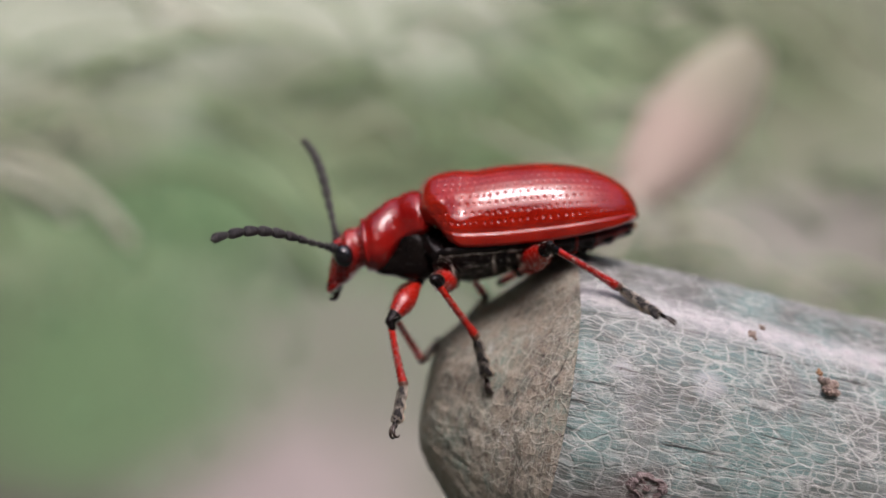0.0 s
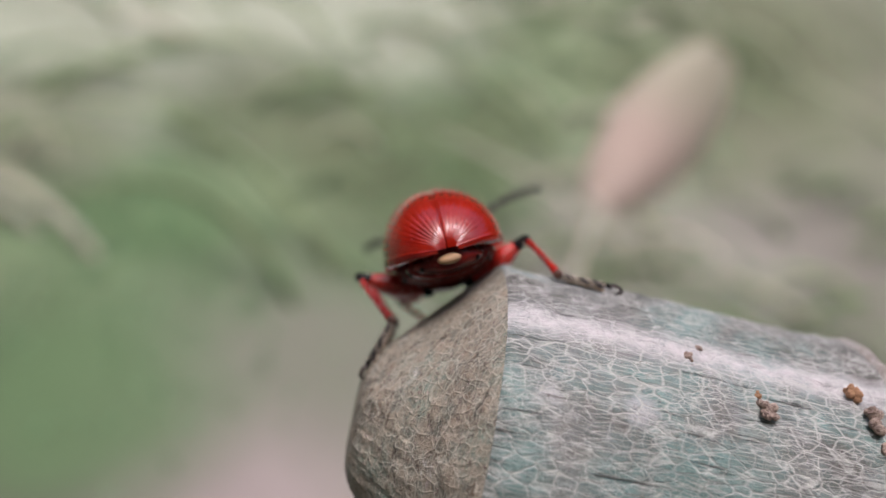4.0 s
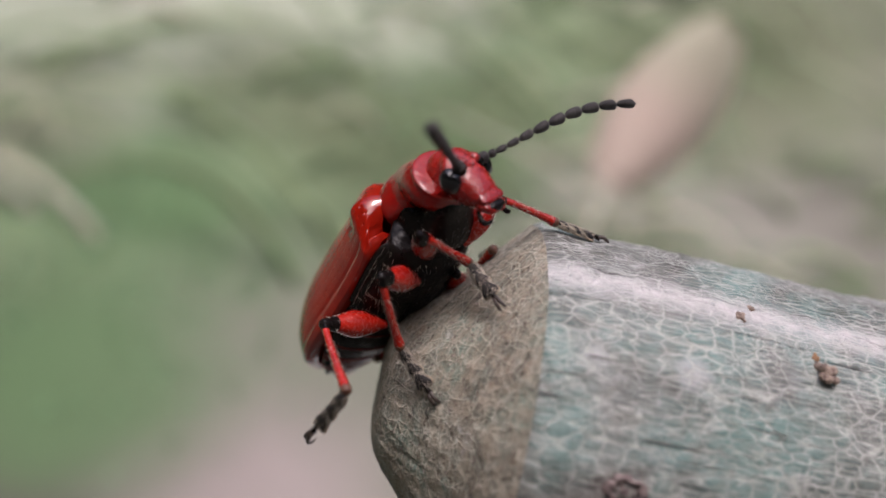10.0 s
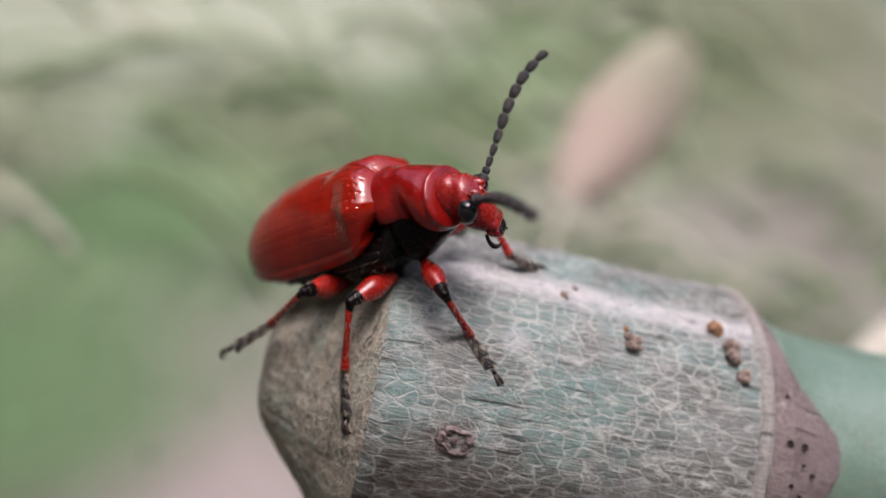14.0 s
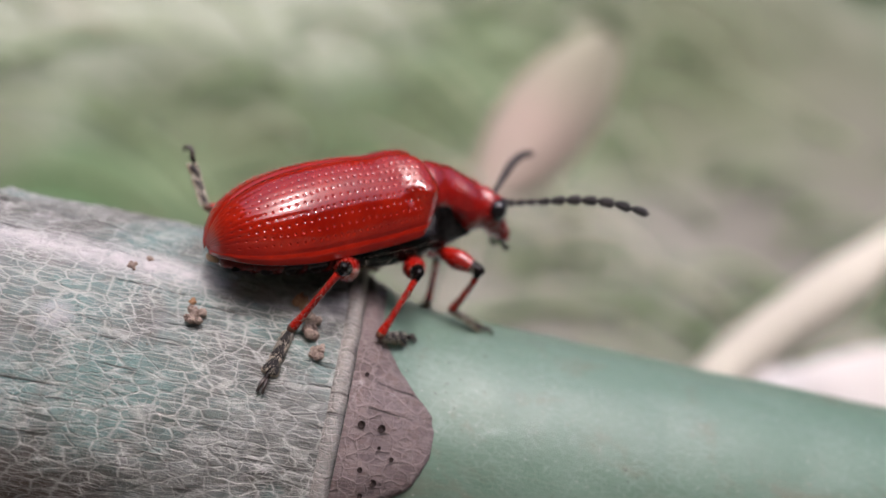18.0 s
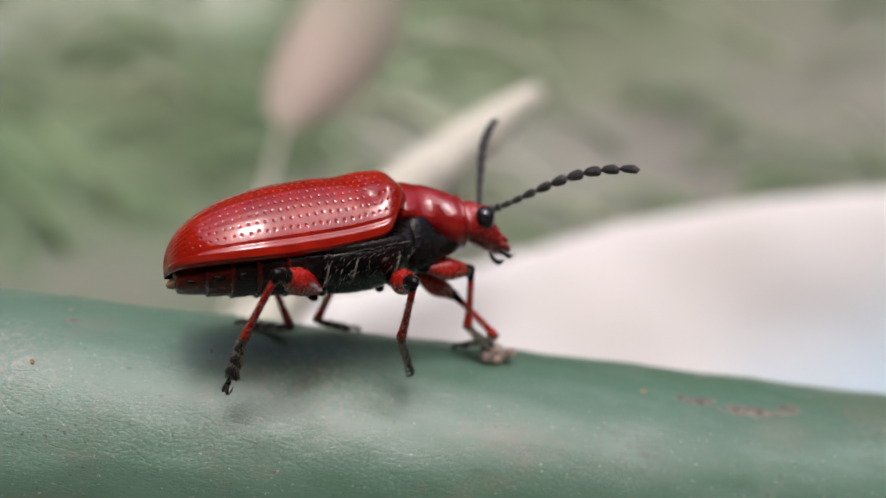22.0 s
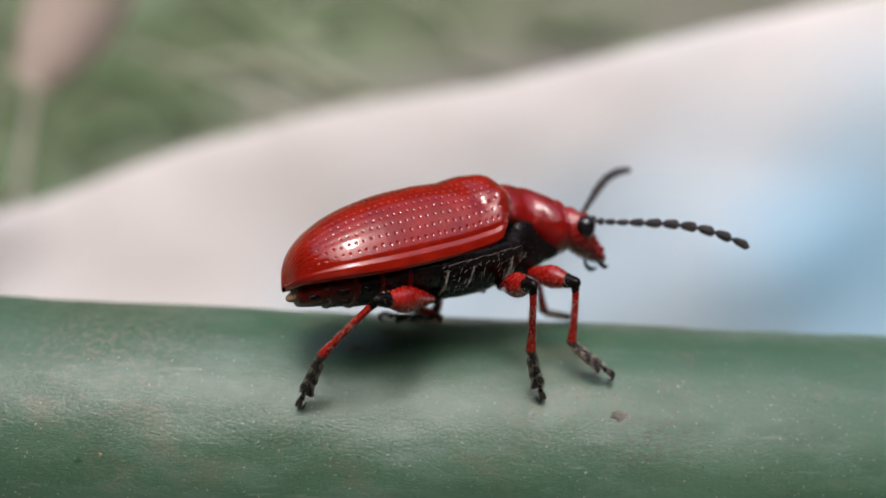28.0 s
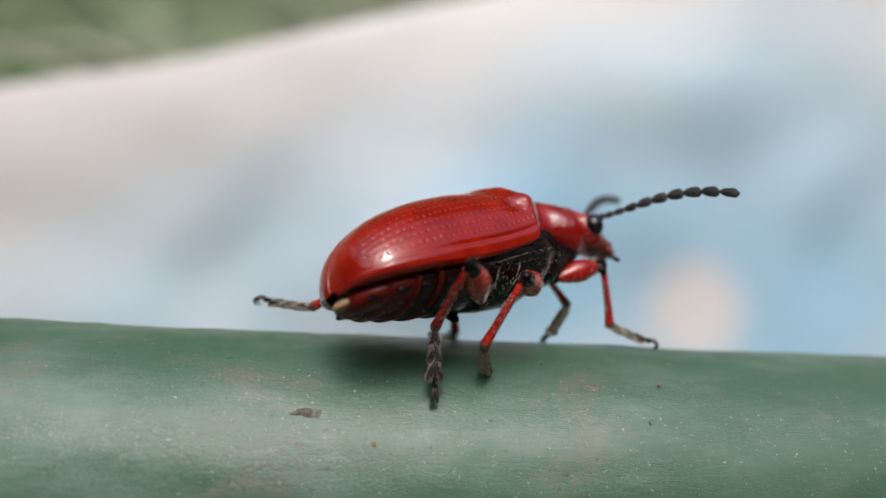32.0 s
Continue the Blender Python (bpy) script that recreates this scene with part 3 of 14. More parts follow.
        m = Matrix.Translation(Vector((x, -rr * math.cos(t), rr * math.sin(t))) * MM) @ Vector((0, -math.cos(t), math.sin(t))).to_track_quat('X', 'Z').to_matrix().to_4x4()
        part("pore", loft("pore", rows, HOLE, 8, 12), scar, "", m)
    return stem


build_stem()


def crumb(name, x, deg, size, material, label, seed, radius=RAD, lean=1.0):
    """A crumb of soil made of a few joined grains, sitting on the stem's skin."""
    rng = random.Random(seed)
    lobes = [(Vector((rng.uniform(-0.6, 0.6) * lean, rng.uniform(-0.5, 0.5), rng.uniform(-0.1, 0.45))) * size, size * rng.uniform(0.2, 0.42)) for _ in range(12)]
    bm = bmesh.new()
    bmesh.ops.create_icosphere(bm, subdivisions=5 if size > 0.1 else 3, radius=1.0)
    for v in bm.verts:
        d = v.co.normalized()
        far = 0.2 * size
        for c, r in lobes:
            b = d.dot(c)
            q = b * b - c.dot(c) + r * r
            if q > 0:
                far = max(far, b + math.sqrt(q))
        v.co = d * far * (1 + 0.10 * noise.noise(d * 7 + Vector((seed, 0, 0)))) * MM
    me = bpy.data.meshes.new(name)
    bm.to_mesh(me)
    bm.free()
    me.materials.append(material)
    ob = new(name, me)
    t = radians(deg)
    n = Vector((0, -math.cos(t), math.sin(t)))
    ob.matrix_basis = Matrix.Translation((Vector((x, 0, 0)) + n * (radius + 0.08 * size)) * MM) @ n.to_track_quat('Z', 'X').to_matrix().to_4x4()
    return tagged(ob, label, "soil crumb", "soil crumbs on the stem")


crumb("soil_crumb", 6.5, 32.5, 0.34, SOIL_CRUMB, "small tan soil crumb stuck on the grey bark", 1)
crumb("soil_crumb", 6.35, 37.5, 0.12, ORANGE_CRUMB, "tiny rusty crumb on the grey bark", 8)
crumb("soil_crumb", 4.62, 45.5, 0.16, SOIL_CRUMB, "dark soil speck high on the grey bark", 2)
crumb("soil_crumb", 4.95, 50.0, 0.12, SOIL_CRUMB, "dark soil speck high on the grey bark", 3)
crumb("soil_crumb", 9.35, 36.0, 0.36, SOIL_CRUMB, "dark brown soil crumb near the node", 4, RAD, 1.3)
crumb("soil_crumb", 9.0, 45.0, 0.28, ORANGE_CRUMB, "orange-brown crumb near the node", 5)
crumb("soil_crumb", 9.65, 29.0, 0.26, SOIL_CRUMB, "dark brown soil crumb near the node", 9, RAD, 1.3)
crumb("soil_crumb", 38.0, 38.0, 0.64, SOIL_CRUMB, "flat brown soil crumb on the green skin", 6, RAD_GREEN, 1.6)
CARRIED_CRUMB = crumb("soil_crumb", 38.6, 82.0, 0.60, SOIL_CRUMB, "grey-brown soil crumb sticking to the beetle's front foot", 7, RAD_GREEN, 1.1)
crumb("soil_crumb", 57.0, 60.0, 0.09, ORANGE_CRUMB, "tiny orange crumb on the green skin", 10, RAD_GREEN)


spread = random.Random(21)
for k in range(26):
    crumb("soil_crumb", spread.uniform(28, 130), spread.uniform(5, 75), spread.uniform(0.035, 0.08), (SOIL_CRUMB, ORANGE_CRUMB, SOIL_CRUMB)[k % 3], ("tiny grey-brown soil speck on the green skin", "tiny rusty speck on the green skin", "tiny grey-brown soil speck on the green skin")[k % 3], 30 + k, RAD_GREEN, 1.3)


def stain(x, deg, long, wide, material, label, seed):
    """A thin flat crust of dried mud with a ragged outline, pressed on the green skin."""
    n, m = 7, 36
    V = []
    for i in range(n):
        k = i / (n - 1)
        for j in range(m):
            a = 2 * math.pi * j / m
            q = Vector((math.cos(a) * 1.6, math.sin(a) * 1.6, seed))
            edge = max(0.15, 0.9 + 0.7 * noise.noise(q) + 0.3 * noise.noise(q * 3.1))
            dx, dt = long * k * edge * math.cos(a), wide * k * edge * math.sin(a)
            t = radians(deg) + dt / RAD_GREEN
            q = Vector((x + dx, math.cos(t) * 5, math.sin(t) * 5))
            skin = RAD_GREEN + 0.03 * math.sin((x + dx) * 0.13) + 0.06 * noise.noise(q * 0.35 + Vector((53, 0, 0))) + 0.03 * noise.noise(q * 1.4 + Vector((0, 53, 0)))
            r = skin + 0.07 * math.sqrt(max(0.0, 1 - k**4)) - 0.04 + 0.05 * noise.noise(Vector((dx * 4, dt * 4, seed)))
            V.append((x + dx, -r * math.cos(t), r * math.sin(t)))
    ob = new("mud_crust", mesh_of("mud_crust", V, grid_faces(n, m, True), material))
    return tagged(ob, label, "mud crust", "mud crusts on the green skin")


MUD = crumb_mat("dried_mud", (0.10, 0.09, 0.07), (0.25, 0.24, 0.20))
for x, deg, long, wide, seed in ((58.6, 58, 0.8, 0.22, 1), (60.2, 55, 1.2, 0.26, 2), (61.4, 60, 0.5, 0.18, 3), (34.0, 32, 0.45, 0.22, 4), (33.6, 12, 0.30, 0.22, 5), (41.0, 62, 0.35, 0.12, 6),
                                 (78.5, 66, 0.7, 0.16, 7), (81.0, 60, 0.9, 0.22, 8), (84.5, 40, 0.5, 0.2, 9), (97.0, 55, 0.4, 0.12, 11), (104.0, 30, 0.3, 0.15, 12), (113.0, 52, 0.3, 0.1, 13), (121.0, 40, 0.45, 0.14, 14), (128.0, 55, 0.35, 0.12, 15)):
    stain(x, deg, long, wide, MUD, "thin ragged brown mud crust on the green skin", seed)


# ---- behind the stem ----
def blade_rows(p, q, width, bend, n=9):
    p, q = np.asarray(p, float), np.asarray(q, float)
    d = q - p
    side = np.cross(d, (0.2, 1.0, 0.1))
    side /= np.linalg.norm(side)
    up = np.cross(side, d) / np.linalg.norm(d)
    out = []
    for k in range(n):
        s = k / (n - 1)
        c = p + d * s + up * bend * math.sin(math.pi * s)
        w = width * math.sin(math.pi * (0.04 + 0.93 * s))**0.5 + 0.05
        out.append((c, side * w, up))
    return out


def leaf(name, p, q, width, bend, thick, material, label, category):
    """A long curved blade with a folded midrib and real thickness."""
    V = []
    rows = blade_rows(p, q, width, bend, 24)
    for c, s, u in rows:
        fold = u * np.linalg.norm(s) * 0.08
        V += [c - s + fold, c - u * thick * 0.2, c + s + fold, c + s + fold + u * thick, c + u * thick, c - s + fold + u * thick]
    f = grid_faces(len(rows), 6, True).tolist() + [[0, 1, 2, 3, 4, 5], list(range(len(V) - 6, len(V)))[::-1]]
    ob = new(name, mesh_of(name, V, f, material))
    return tagged(ob, label, category)


dry = thing("dry_leaf", "pinkish dry leaf on a thin stalk rooted in the soil", "leaf")
blade_part = leaf("leaf_blade", (33, 119, 25), (48, 117, 56), 8.2, 1.5, 0.5, PINK_LEAF, "pinkish tan dry blade", "")
stalk_part = leaf("leaf_stalk", (22, 124, -46), (34, 119, 29), 0.7, 1.0, 0.7, PALE_STRAW, "thin pale stalk", "")
blade_part.parent = stalk_part.parent = dry


def build_straw():
    straw = thing("straw_stalk", "pale flattened straw stalk leaning up from the soil", "stalk")
    p = np.array([(27, 44, -46.5), (32, 44, -22), (38, 44, -6), (45, 46, 4.0), (52, 45, 11.8), (57.5, 45, 17.3), (61.5, 45, 21.2)])
    part("stalk", tube("stalk", p, [1.3, 1.5, 1.8, 2.1, 2.2, 1.8, 0.9], PALE_STRAW, 44, 16), straw)
    part("stalk_node", tube("stalk_node", p[2] + np.array([(-0.8, 0, -1.0), (0, 0, 0), (1.2, -0.2, 1.2)]), [1.7, 2.2, 1.9], PALE_STRAW, 12, 16), straw, "swollen pale joint")
    part("stalk_sheath", tube("stalk_sheath", p[2:6] + np.array([(0.6, -0.2, 0.6), (0, -0.2, 0), (0, -0.2, 0), (-3, -0.2, -3)]), [1.9, 2.15, 2.35, 2.3], PALE_STRAW, 20, 16), straw, "pale papery sheath round the stalk")
    return straw


build_straw()


def cloth_top(x):
    return np.interp(x, [-60, -32, -18, -8, 0, 10, 18, 32, 45, 60, 75, 90, 106, 127, 160, 200, 260, 330], [-47, -46, -38, -27, -21, -18.5, -16.5, -9, 1, 5.5, 12, 16.6, 20, 26.5, 36, 46, 56, 62])


def build_sheet():
    nx, ny = 160, 40
    V = []
    for i in range(nx):
        x = -60 + 390 * i / (nx - 1)
        top = cloth_top(x)
        for j in range(ny):
            k = j / (ny - 1)
            z = -45.5 + (top + 45.5) * math.sin(k * math.pi / 2)
            y = 53 + 7 * k**1.5 + 2.5 * noise.noise(Vector((x * 0.05, z * 0.05, 1))) + 1.0 * noise.noise(Vector((x * 0.15, z * 0.12, 7)))
            if j == ny - 1:
                y, z = y + 3, z - 1.2
            V.append((x, y, z))
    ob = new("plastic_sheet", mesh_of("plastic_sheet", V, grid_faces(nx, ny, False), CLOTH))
    mod = ob.modifiers.new("thickness", 'SOLIDIFY')
    mod.thickness = 0.4 * MM
    return tagged(ob, "rumpled white and light blue plastic sheet propped on the soil", "plastic sheet")


build_sheet()


def build_grass(name, material, count, seed, label, centres):
    rng = random.Random(seed)
    V, F = [], []
    for k in range(count):
        cx, cy, spread = rng.choice(centres)
        x, y = rng.gauss(cx, spread), max(125, rng.gauss(cy, spread * 0.8))
        z = float(ground_height(np.array(x), np.array(y))) - 2
        h = rng.uniform(2, 5)
        tilt = rng.gauss(0.5, 0.7)
        q = (x + math.sin(tilt) * h, y - rng.uniform(0, 0.5) * h, z + math.cos(tilt) * h)
        rows = blade_rows((x, y, z), q, rng.uniform(0.25, 0.6), rng.uniform(-2, 2), 4)
        b = len(V)
        for c, s, u in rows:
            V += [c - s, c + s]
        F += [[b + 2 * i, b + 2 * i + 1, b + 2 * i + 3, b + 2 * i + 2] for i in range(len(rows) - 1)]
    ob = new(name, mesh_of(name, V, F, material))
    return tagged(ob, label, "grass", kind="stuff")


build_grass("green_grass", GRASS_GREEN, 1800, 11, "green grass blades on the bank behind", [(-45, 190, 26), (-60, 170, 18), (40, 235, 30), (70, 250, 25), (95, 210, 16), (10, 270, 30), (-90, 230, 30)])


def blade_mat(name, *stops):
    """Dull leaf colours, one for each blade."""
    k = Nodes(name, 0.7, 0.25)
    geo = k.t.nodes.new("ShaderNodeNewGeometry")
    n = k.ramp(geo.outputs["Random Per Island"], *stops)
    n.node.color_ramp.interpolation = 'CONSTANT'
    k.colour(k.mix(k.ramp(k.noise(0.08, 3), (0.35, 0.0), (0.65, 0.45)), n, (0.20, 0.21, 0.13)))
    return k.mat


LONG_BLADE = blade_mat("long_grass_blade", (0.0, (0.08, 0.13, 0.06)), (0.22, (0.12, 0.20, 0.085)), (0.48, (0.20, 0.28, 0.14)), (0.72, (0.34, 0.37, 0.25)), (0.90, (0.50, 0.49, 0.40)))


def build_long_grass():
    """Long arching blades that lie over the bank, rooted in it."""
    rng = random.Random(77)
    V, F = [], []
    for k in range(170):
        x, y = rng.uniform(-150, 230), rng.uniform(175, 330)
        z = float(ground_height(np.array(x), np.array(y))) - 2
        long, wide, way = rng.uniform(30, 80), rng.uniform(0.8, 2.4), rng.gauss(0.0, 0.55) + rng.choice((0.0, math.pi))
        rise, arch = rng.uniform(0.1, 0.7) * long, rng.uniform(0.15, 0.4) * long
        b = len(V)
        for i in range(9):
            t = i / 8
            px, py = x + math.cos(way) * long * t, y + math.sin(way) * long * 0.4 * t
            gz = float(ground_height(np.array(px), np.array(py)))
            pz = max(gz + 0.5, z + rise * t * 0.6 + (gz - z) * t + arch * 4 * t * (1 - t) * 0.5) if i else z
            w = wide * (1 - t)**0.6 + 0.05
            V += [(px, py - 0.3, pz - w), (px, py, pz + w), (px, py + 0.35, pz - w * 0.2)]
        for i in range(8):
            for j in range(3):
                F.append([b + 3 * i + j, b + 3 * i + (j + 1) % 3, b + 3 * i + 3 + (j + 1) % 3, b + 3 * i + 3 + j])
    ob = new("long_grass", mesh_of("long_grass", V, F, LONG_BLADE))
    return tagged(ob, "long green and straw-coloured grass blades arching over the bank", "grass", kind="stuff")


build_long_grass()


def build_sky_blocker():
    """Unseen dark ring, added all round to block and shape the sky light, tallest behind the stem and leaning over it,
    with the sky open above the camera.
    """
    a = np.linspace(0, 2 * math.pi, 145)[:-1]
    deg = (np.degrees(a) + 360) % 360
    lift = np.interp(deg, [0, 40, 60, 120, 140, 180, 230, 270, 310, 360], [1150, 1700, 2500, 2500, 1700, 1150, 900, 850, 900, 1150])
    lean = np.interp(deg, [0, 40, 60, 120, 140, 180, 360], [0, 0.25, 1, 1, 0.25, 0, 0])
    V = []
    for r, k, over in ((1500, -0.1, 0), (1480, 0.3, 0), (1490, 0.6, 0), (1500, 0.85, 0.1), (1500, 1.0, 1), (1560, 1.06, 1), (1800, 1.0, 0.2), (1900, 0.6, 0), (1900, -0.1, 0)):
        for t, h, n in zip(a, lift, lean):
            wob = 1 + 0.05 * noise.noise(Vector((math.cos(t) * 4, math.sin(t) * 4, k * 3))) + 0.03 * math.sin(7 * t)
            x, y = 60 + r * math.cos(t) * wob, r * math.sin(t) * wob
            V.append((x, y - (y - 180) * 0.40 * over * n, h * k * (1 + 0.04 * math.sin(23 * t) * (k > 0.9))))
    rows = range(9)
    ob = new("blocker_backdrop", mesh_of("blocker_backdrop", V, grid_faces(len(rows), len(a), True), SKY_BLOCKER))
    return tagged(ob, "unseen dark green ring added to block sky light", "hedge", kind="structure")


build_sky_blocker()


# ---- the beetle: x ahead, y to its left, z up, in millimetres about its own middle ----
def elytron(side):
    """One wing case: a domed half shell with rows of punctures, a raised shoulder and a rolled rim."""
    nu, nv = 460, 210
    u, v = np.linspace(0, 1, nu)[:, None], np.linspace(0, 1, nv)[None, :]
    k = np.clip(v / 0.92, 0, 1)
    x = 2.54 - 6.28 * u - (0.22 * (1 - np.sin(k * math.pi / 2))**1.2 + 0.62 * np.clip((k - 0.5) / 0.5, 0, 1)**1.8) * (1 - u)**8
    back = np.clip((u - 0.52) / 0.48, 0, 1)
    w = np.interp(u, [0, 0.012, 0.04, 0.1, 0.2, 0.4, 0.62, 1], [0.86, 1.15, 1.42, 1.59, 1.55, 1.60, 1.71, 1.69]) * np.clip(1 - back**3.1, 0, 1)**0.5 + 0.08 * back
    top = np.interp(u, [0, 0.02, 0.06, 0.11, 0.17, 0.22, 0.29, 0.4, 0.55, 0.7, 1], [1.30, 1.64, 1.87, 1.98, 2.03, 2.01, 1.95, 1.98, 1.94, 1.86, 1.74])
    ker = np.hanning(25)
    ker /= ker.sum()
    w = np.convolve(np.pad(w[:, 0], 12, mode="edge"), ker, "valid")[:, None]
    top = np.convolve(np.pad(top[:, 0], 12, mode="edge"), ker, "valid")[:, None]
    drop = np.clip((u - 0.46) / 0.54, 0, 1)
    low = 0.20 - 0.24 * np.sin(np.pi * np.clip(u * 1.05, 0, 1)) - 0.10 * drop + 0.26 * np.clip(1 - u / 0.15, 0, 1)**1.5
    top = low + (top - low) * np.clip(1 - drop**3.0, 0.0, 1)**0.5 + 0.02
    a = k * math.pi / 2
    y = w * np.sin(a)**0.95
    z = low + (top - low) * np.cos(a)**0.92
    roll = np.clip((v - 0.92) / 0.08, 0, 1)
    y = y - 0.34 * np.minimum(w, 1) * roll + 0.05 * np.sin(np.pi * roll)
    z = z - 0.10 * np.sin(np.pi * 0.5 * roll) + 0 * u
    P = np.stack([x, y, z], -1)
    du, dv = np.gradient(P, axis=0), np.gradient(P, axis=1)
    n = np.cross(du, dv)
    n /= np.linalg.norm(n, axis=2, keepdims=True) + 1e-12
    n *= np.where((n * np.stack([0 * x, y + 0.2, z + 0.6], -1)).sum(2, keepdims=True) < 0, -1, 1)
    d = 0.11 * np.exp(-((u - 0.10) / 0.05)**2 - ((k - 0.62) / 0.10)**2)
    d -= 0.085 * np.exp(-((u - 0.20) / 0.06)**2 - ((k - 0.42) / 0.18)**2)
    d += 0.05 * np.exp(-((u - 0.08) / 0.05)**2 - ((k - 0.2) / 0.12)**2)
    d -= 0.035 * np.exp(-(k / 0.028)**2) - 0.02 * np.exp(-((k - 0.95) / 0.04)**2) + 0.026 * np.exp(-((k - 0.915) / 0.020)**2) * np.clip(u / 0.15, 0, 1) * np.clip((1.15 - u) / 0.6, 0.3, 1)
    d -= 0.08 * np.exp(-((u - 0.17) / 0.045)**2 - ((k - 0.66) / 0.09)**2)
    d += (0.0008 + 0.0028 * np.clip((u - 0.55) / 0.4, 0, 1)) * np.cos(2 * np.pi * (k - 0.055) / 0.086 + np.pi) * np.clip((0.80 - k) / 0.08, 0, 1) * np.clip((k - 0.06) / 0.05, 0, 1)
    d += 0.006 * np.sin(7.0 * u + 5.0 * k + side) * np.sin(4.0 * u - 6.0 * k) + 0.002 * np.sin(23 * u + 9 * k) * np.sin(17 * k - 11 * u)
    rng = np.random.RandomState(5 + side)
    for row in range(10):
        kv = 0.055 + row * 0.086
        uc = 0.045 + 0.5 * 0.029 * (row % 2)
        while uc < 0.965:
            kk = kv + rng.normal(0, 0.004)
            i0, i1 = max(0, int((uc - 0.016) * nu)), min(nu, int((uc + 0.016) * nu) + 2)
            j = kk * 0.92
            j0, j1 = max(0, int((j - 0.035) * nv)), min(nv, int((j + 0.035) * nv) + 2)
            size = (0.050 if uc < 0.35 else 0.045 if uc < 0.7 else 0.038) * rng.uniform(0.85, 1.12)
            su, sv = (u[i0:i1] - uc) * 6.28, (k[:, j0:j1] - kk) * 2.6
            d[i0:i1, j0:j1] -= 0.019 * np.exp(-(su**2 + sv**2) / (2 * (size * 0.44)**2))
            uc += 0.031 * rng.uniform(0.86, 1.12)
    P = P + n * d[..., None]
    P[..., 1] = (P[..., 1] + 0.004) * side
    f = grid_faces(nu, nv, False)
    if side < 0:
        f = f[:, ::-1]
    return mesh_of("wing_case", P.reshape(-1, 3), f, RED_SHELL)


def ball(name, c, r, material, seg=24):
    a = np.linspace(0, math.pi, seg // 2 + 1)
    rows = [(c[0] - r[0] * math.cos(t), c[1], c[2], max(0.003, r[1] * math.sin(t)), max(0.003, r[2] * math.sin(t)), max(0.003, r[2] * math.sin(t))) for t in a]
    return loft(name, rows, material, seg, seg)


LEG_LEN = {"1": (1.65, 1.70, 1.35), "2": (1.85, 1.95, 1.45), "3": (2.15, 2.25, 1.65)}
JOINTED = {}


def build_leg(beetle, leg):
    """Thigh, shin and foot; each lies along its own x axis with its back towards z."""
    lf, lt, la = LEG_LEN[leg[1]]
    fat = {"1": 1.04, "2": 1.1, "3": 1.18}[leg[1]]
    thigh = [(0.0, 0, 0, 0.10, 0.10, 0.10), (0.18, 0, 0, 0.11, 0.11, 0.12), (lf * 0.38, 0, 0, 0.23 * fat, 0.26 * fat, 0.24 * fat), (lf * 0.58, 0, 0, 0.28 * fat, 0.31 * fat, 0.28 * fat),
             (lf * 0.80, 0, 0, 0.205, 0.22, 0.20), (lf * 0.93, 0, 0, 0.14, 0.15, 0.14)]
    femur = part("femur", loft("femur", thigh, RED_LEG, 26, 20), beetle, "glossy red swollen thigh")
    part("trochanter", loft("trochanter", [(-0.12, 0, 0, 0.04, 0.04, 0.04), (-0.03, 0, 0, 0.11, 0.11, 0.11), (0.12, 0, 0, 0.125, 0.125, 0.125), (0.24, 0, 0, 0.115, 0.115, 0.115)], BLACK, 14, 16), femur, "black trochanter")
    part("knee", loft("knee", [(lf * 0.84, 0, 0, 0.195, 0.205, 0.19), (lf * 0.92, 0, 0, 0.165, 0.175, 0.16), (lf, 0, 0, 0.14, 0.15, 0.13), (lf + 0.09, 0, 0, 0.10, 0.11, 0.09), (lf + 0.14, 0, 0, 0.02, 0.02, 0.02)], BLACK, 16, 18), femur, "black knee joint")
    shin = [(-0.06, 0, 0, 0.08, 0.08, 0.08), (0.06, 0, 0, 0.10, 0.10, 0.10), (lt * 0.3, 0, 0.025, 0.085, 0.09, 0.085), (lt * 0.7, 0, 0.02, 0.095, 0.10, 0.095), (lt * 0.94, 0, 0, 0.125, 0.13, 0.12), (lt, 0, 0, 0.11, 0.11, 0.11)]
    tibia = part("tibia", loft("tibia", shin, RED_LEG, 24, 16), beetle, "slender red shin")
    part("tibia_base", loft("tibia_base", [(-0.09, 0, 0, 0.06, 0.06, 0.06), (0.0, 0, 0, 0.105, 0.105, 0.105), (0.16, 0, 0, 0.107, 0.107, 0.107), (0.27, 0, 0.01, 0.09, 0.095, 0.09)], BLACK, 12, 14), tibia, "black shin base")
    part("tibia_tip", loft("tibia_tip", [(lt * 0.93, 0, 0, 0.12, 0.125, 0.12), (lt * 0.97, 0, 0, 0.133, 0.137, 0.13), (lt + 0.03, 0, 0, 0.10, 0.10, 0.10), (lt + 0.06, 0, 0, 0.03, 0.03, 0.03)], SHIN_TIP, 10, 14), tibia, "brown shin tip with bristles")
    s1 = la * 0.27
    def lobe(name, x0, x1, w):
        d = x1 - x0
        return loft(name, [(x0, 0, 0.02, 0.05, 0.05, 0.04), (x0 + d * 0.35, 0, 0.03, w * 0.62, 0.08, 0.05), (x0 + d * 0.75, 0, 0.01, w, 0.08, 0.06), (x1, 0, -0.01, w * 0.92, 0.05, 0.05), (x1 + 0.02, 0, -0.01, w * 0.5, 0.02, 0.02)], FOOT, 14, 16)
    tarsus = part("tarsus", lobe("tarsus", 0, s1, 0.14), beetle, "black hairy foot joints with pale pads")
    part("tarsal_joint", lobe("tarsal_joint", s1 * 0.9, s1 * 1.85, 0.165), tarsus)
    part("tarsal_joint", lobe("tarsal_joint", s1 * 1.75, s1 * 2.75, 0.20), tarsus)
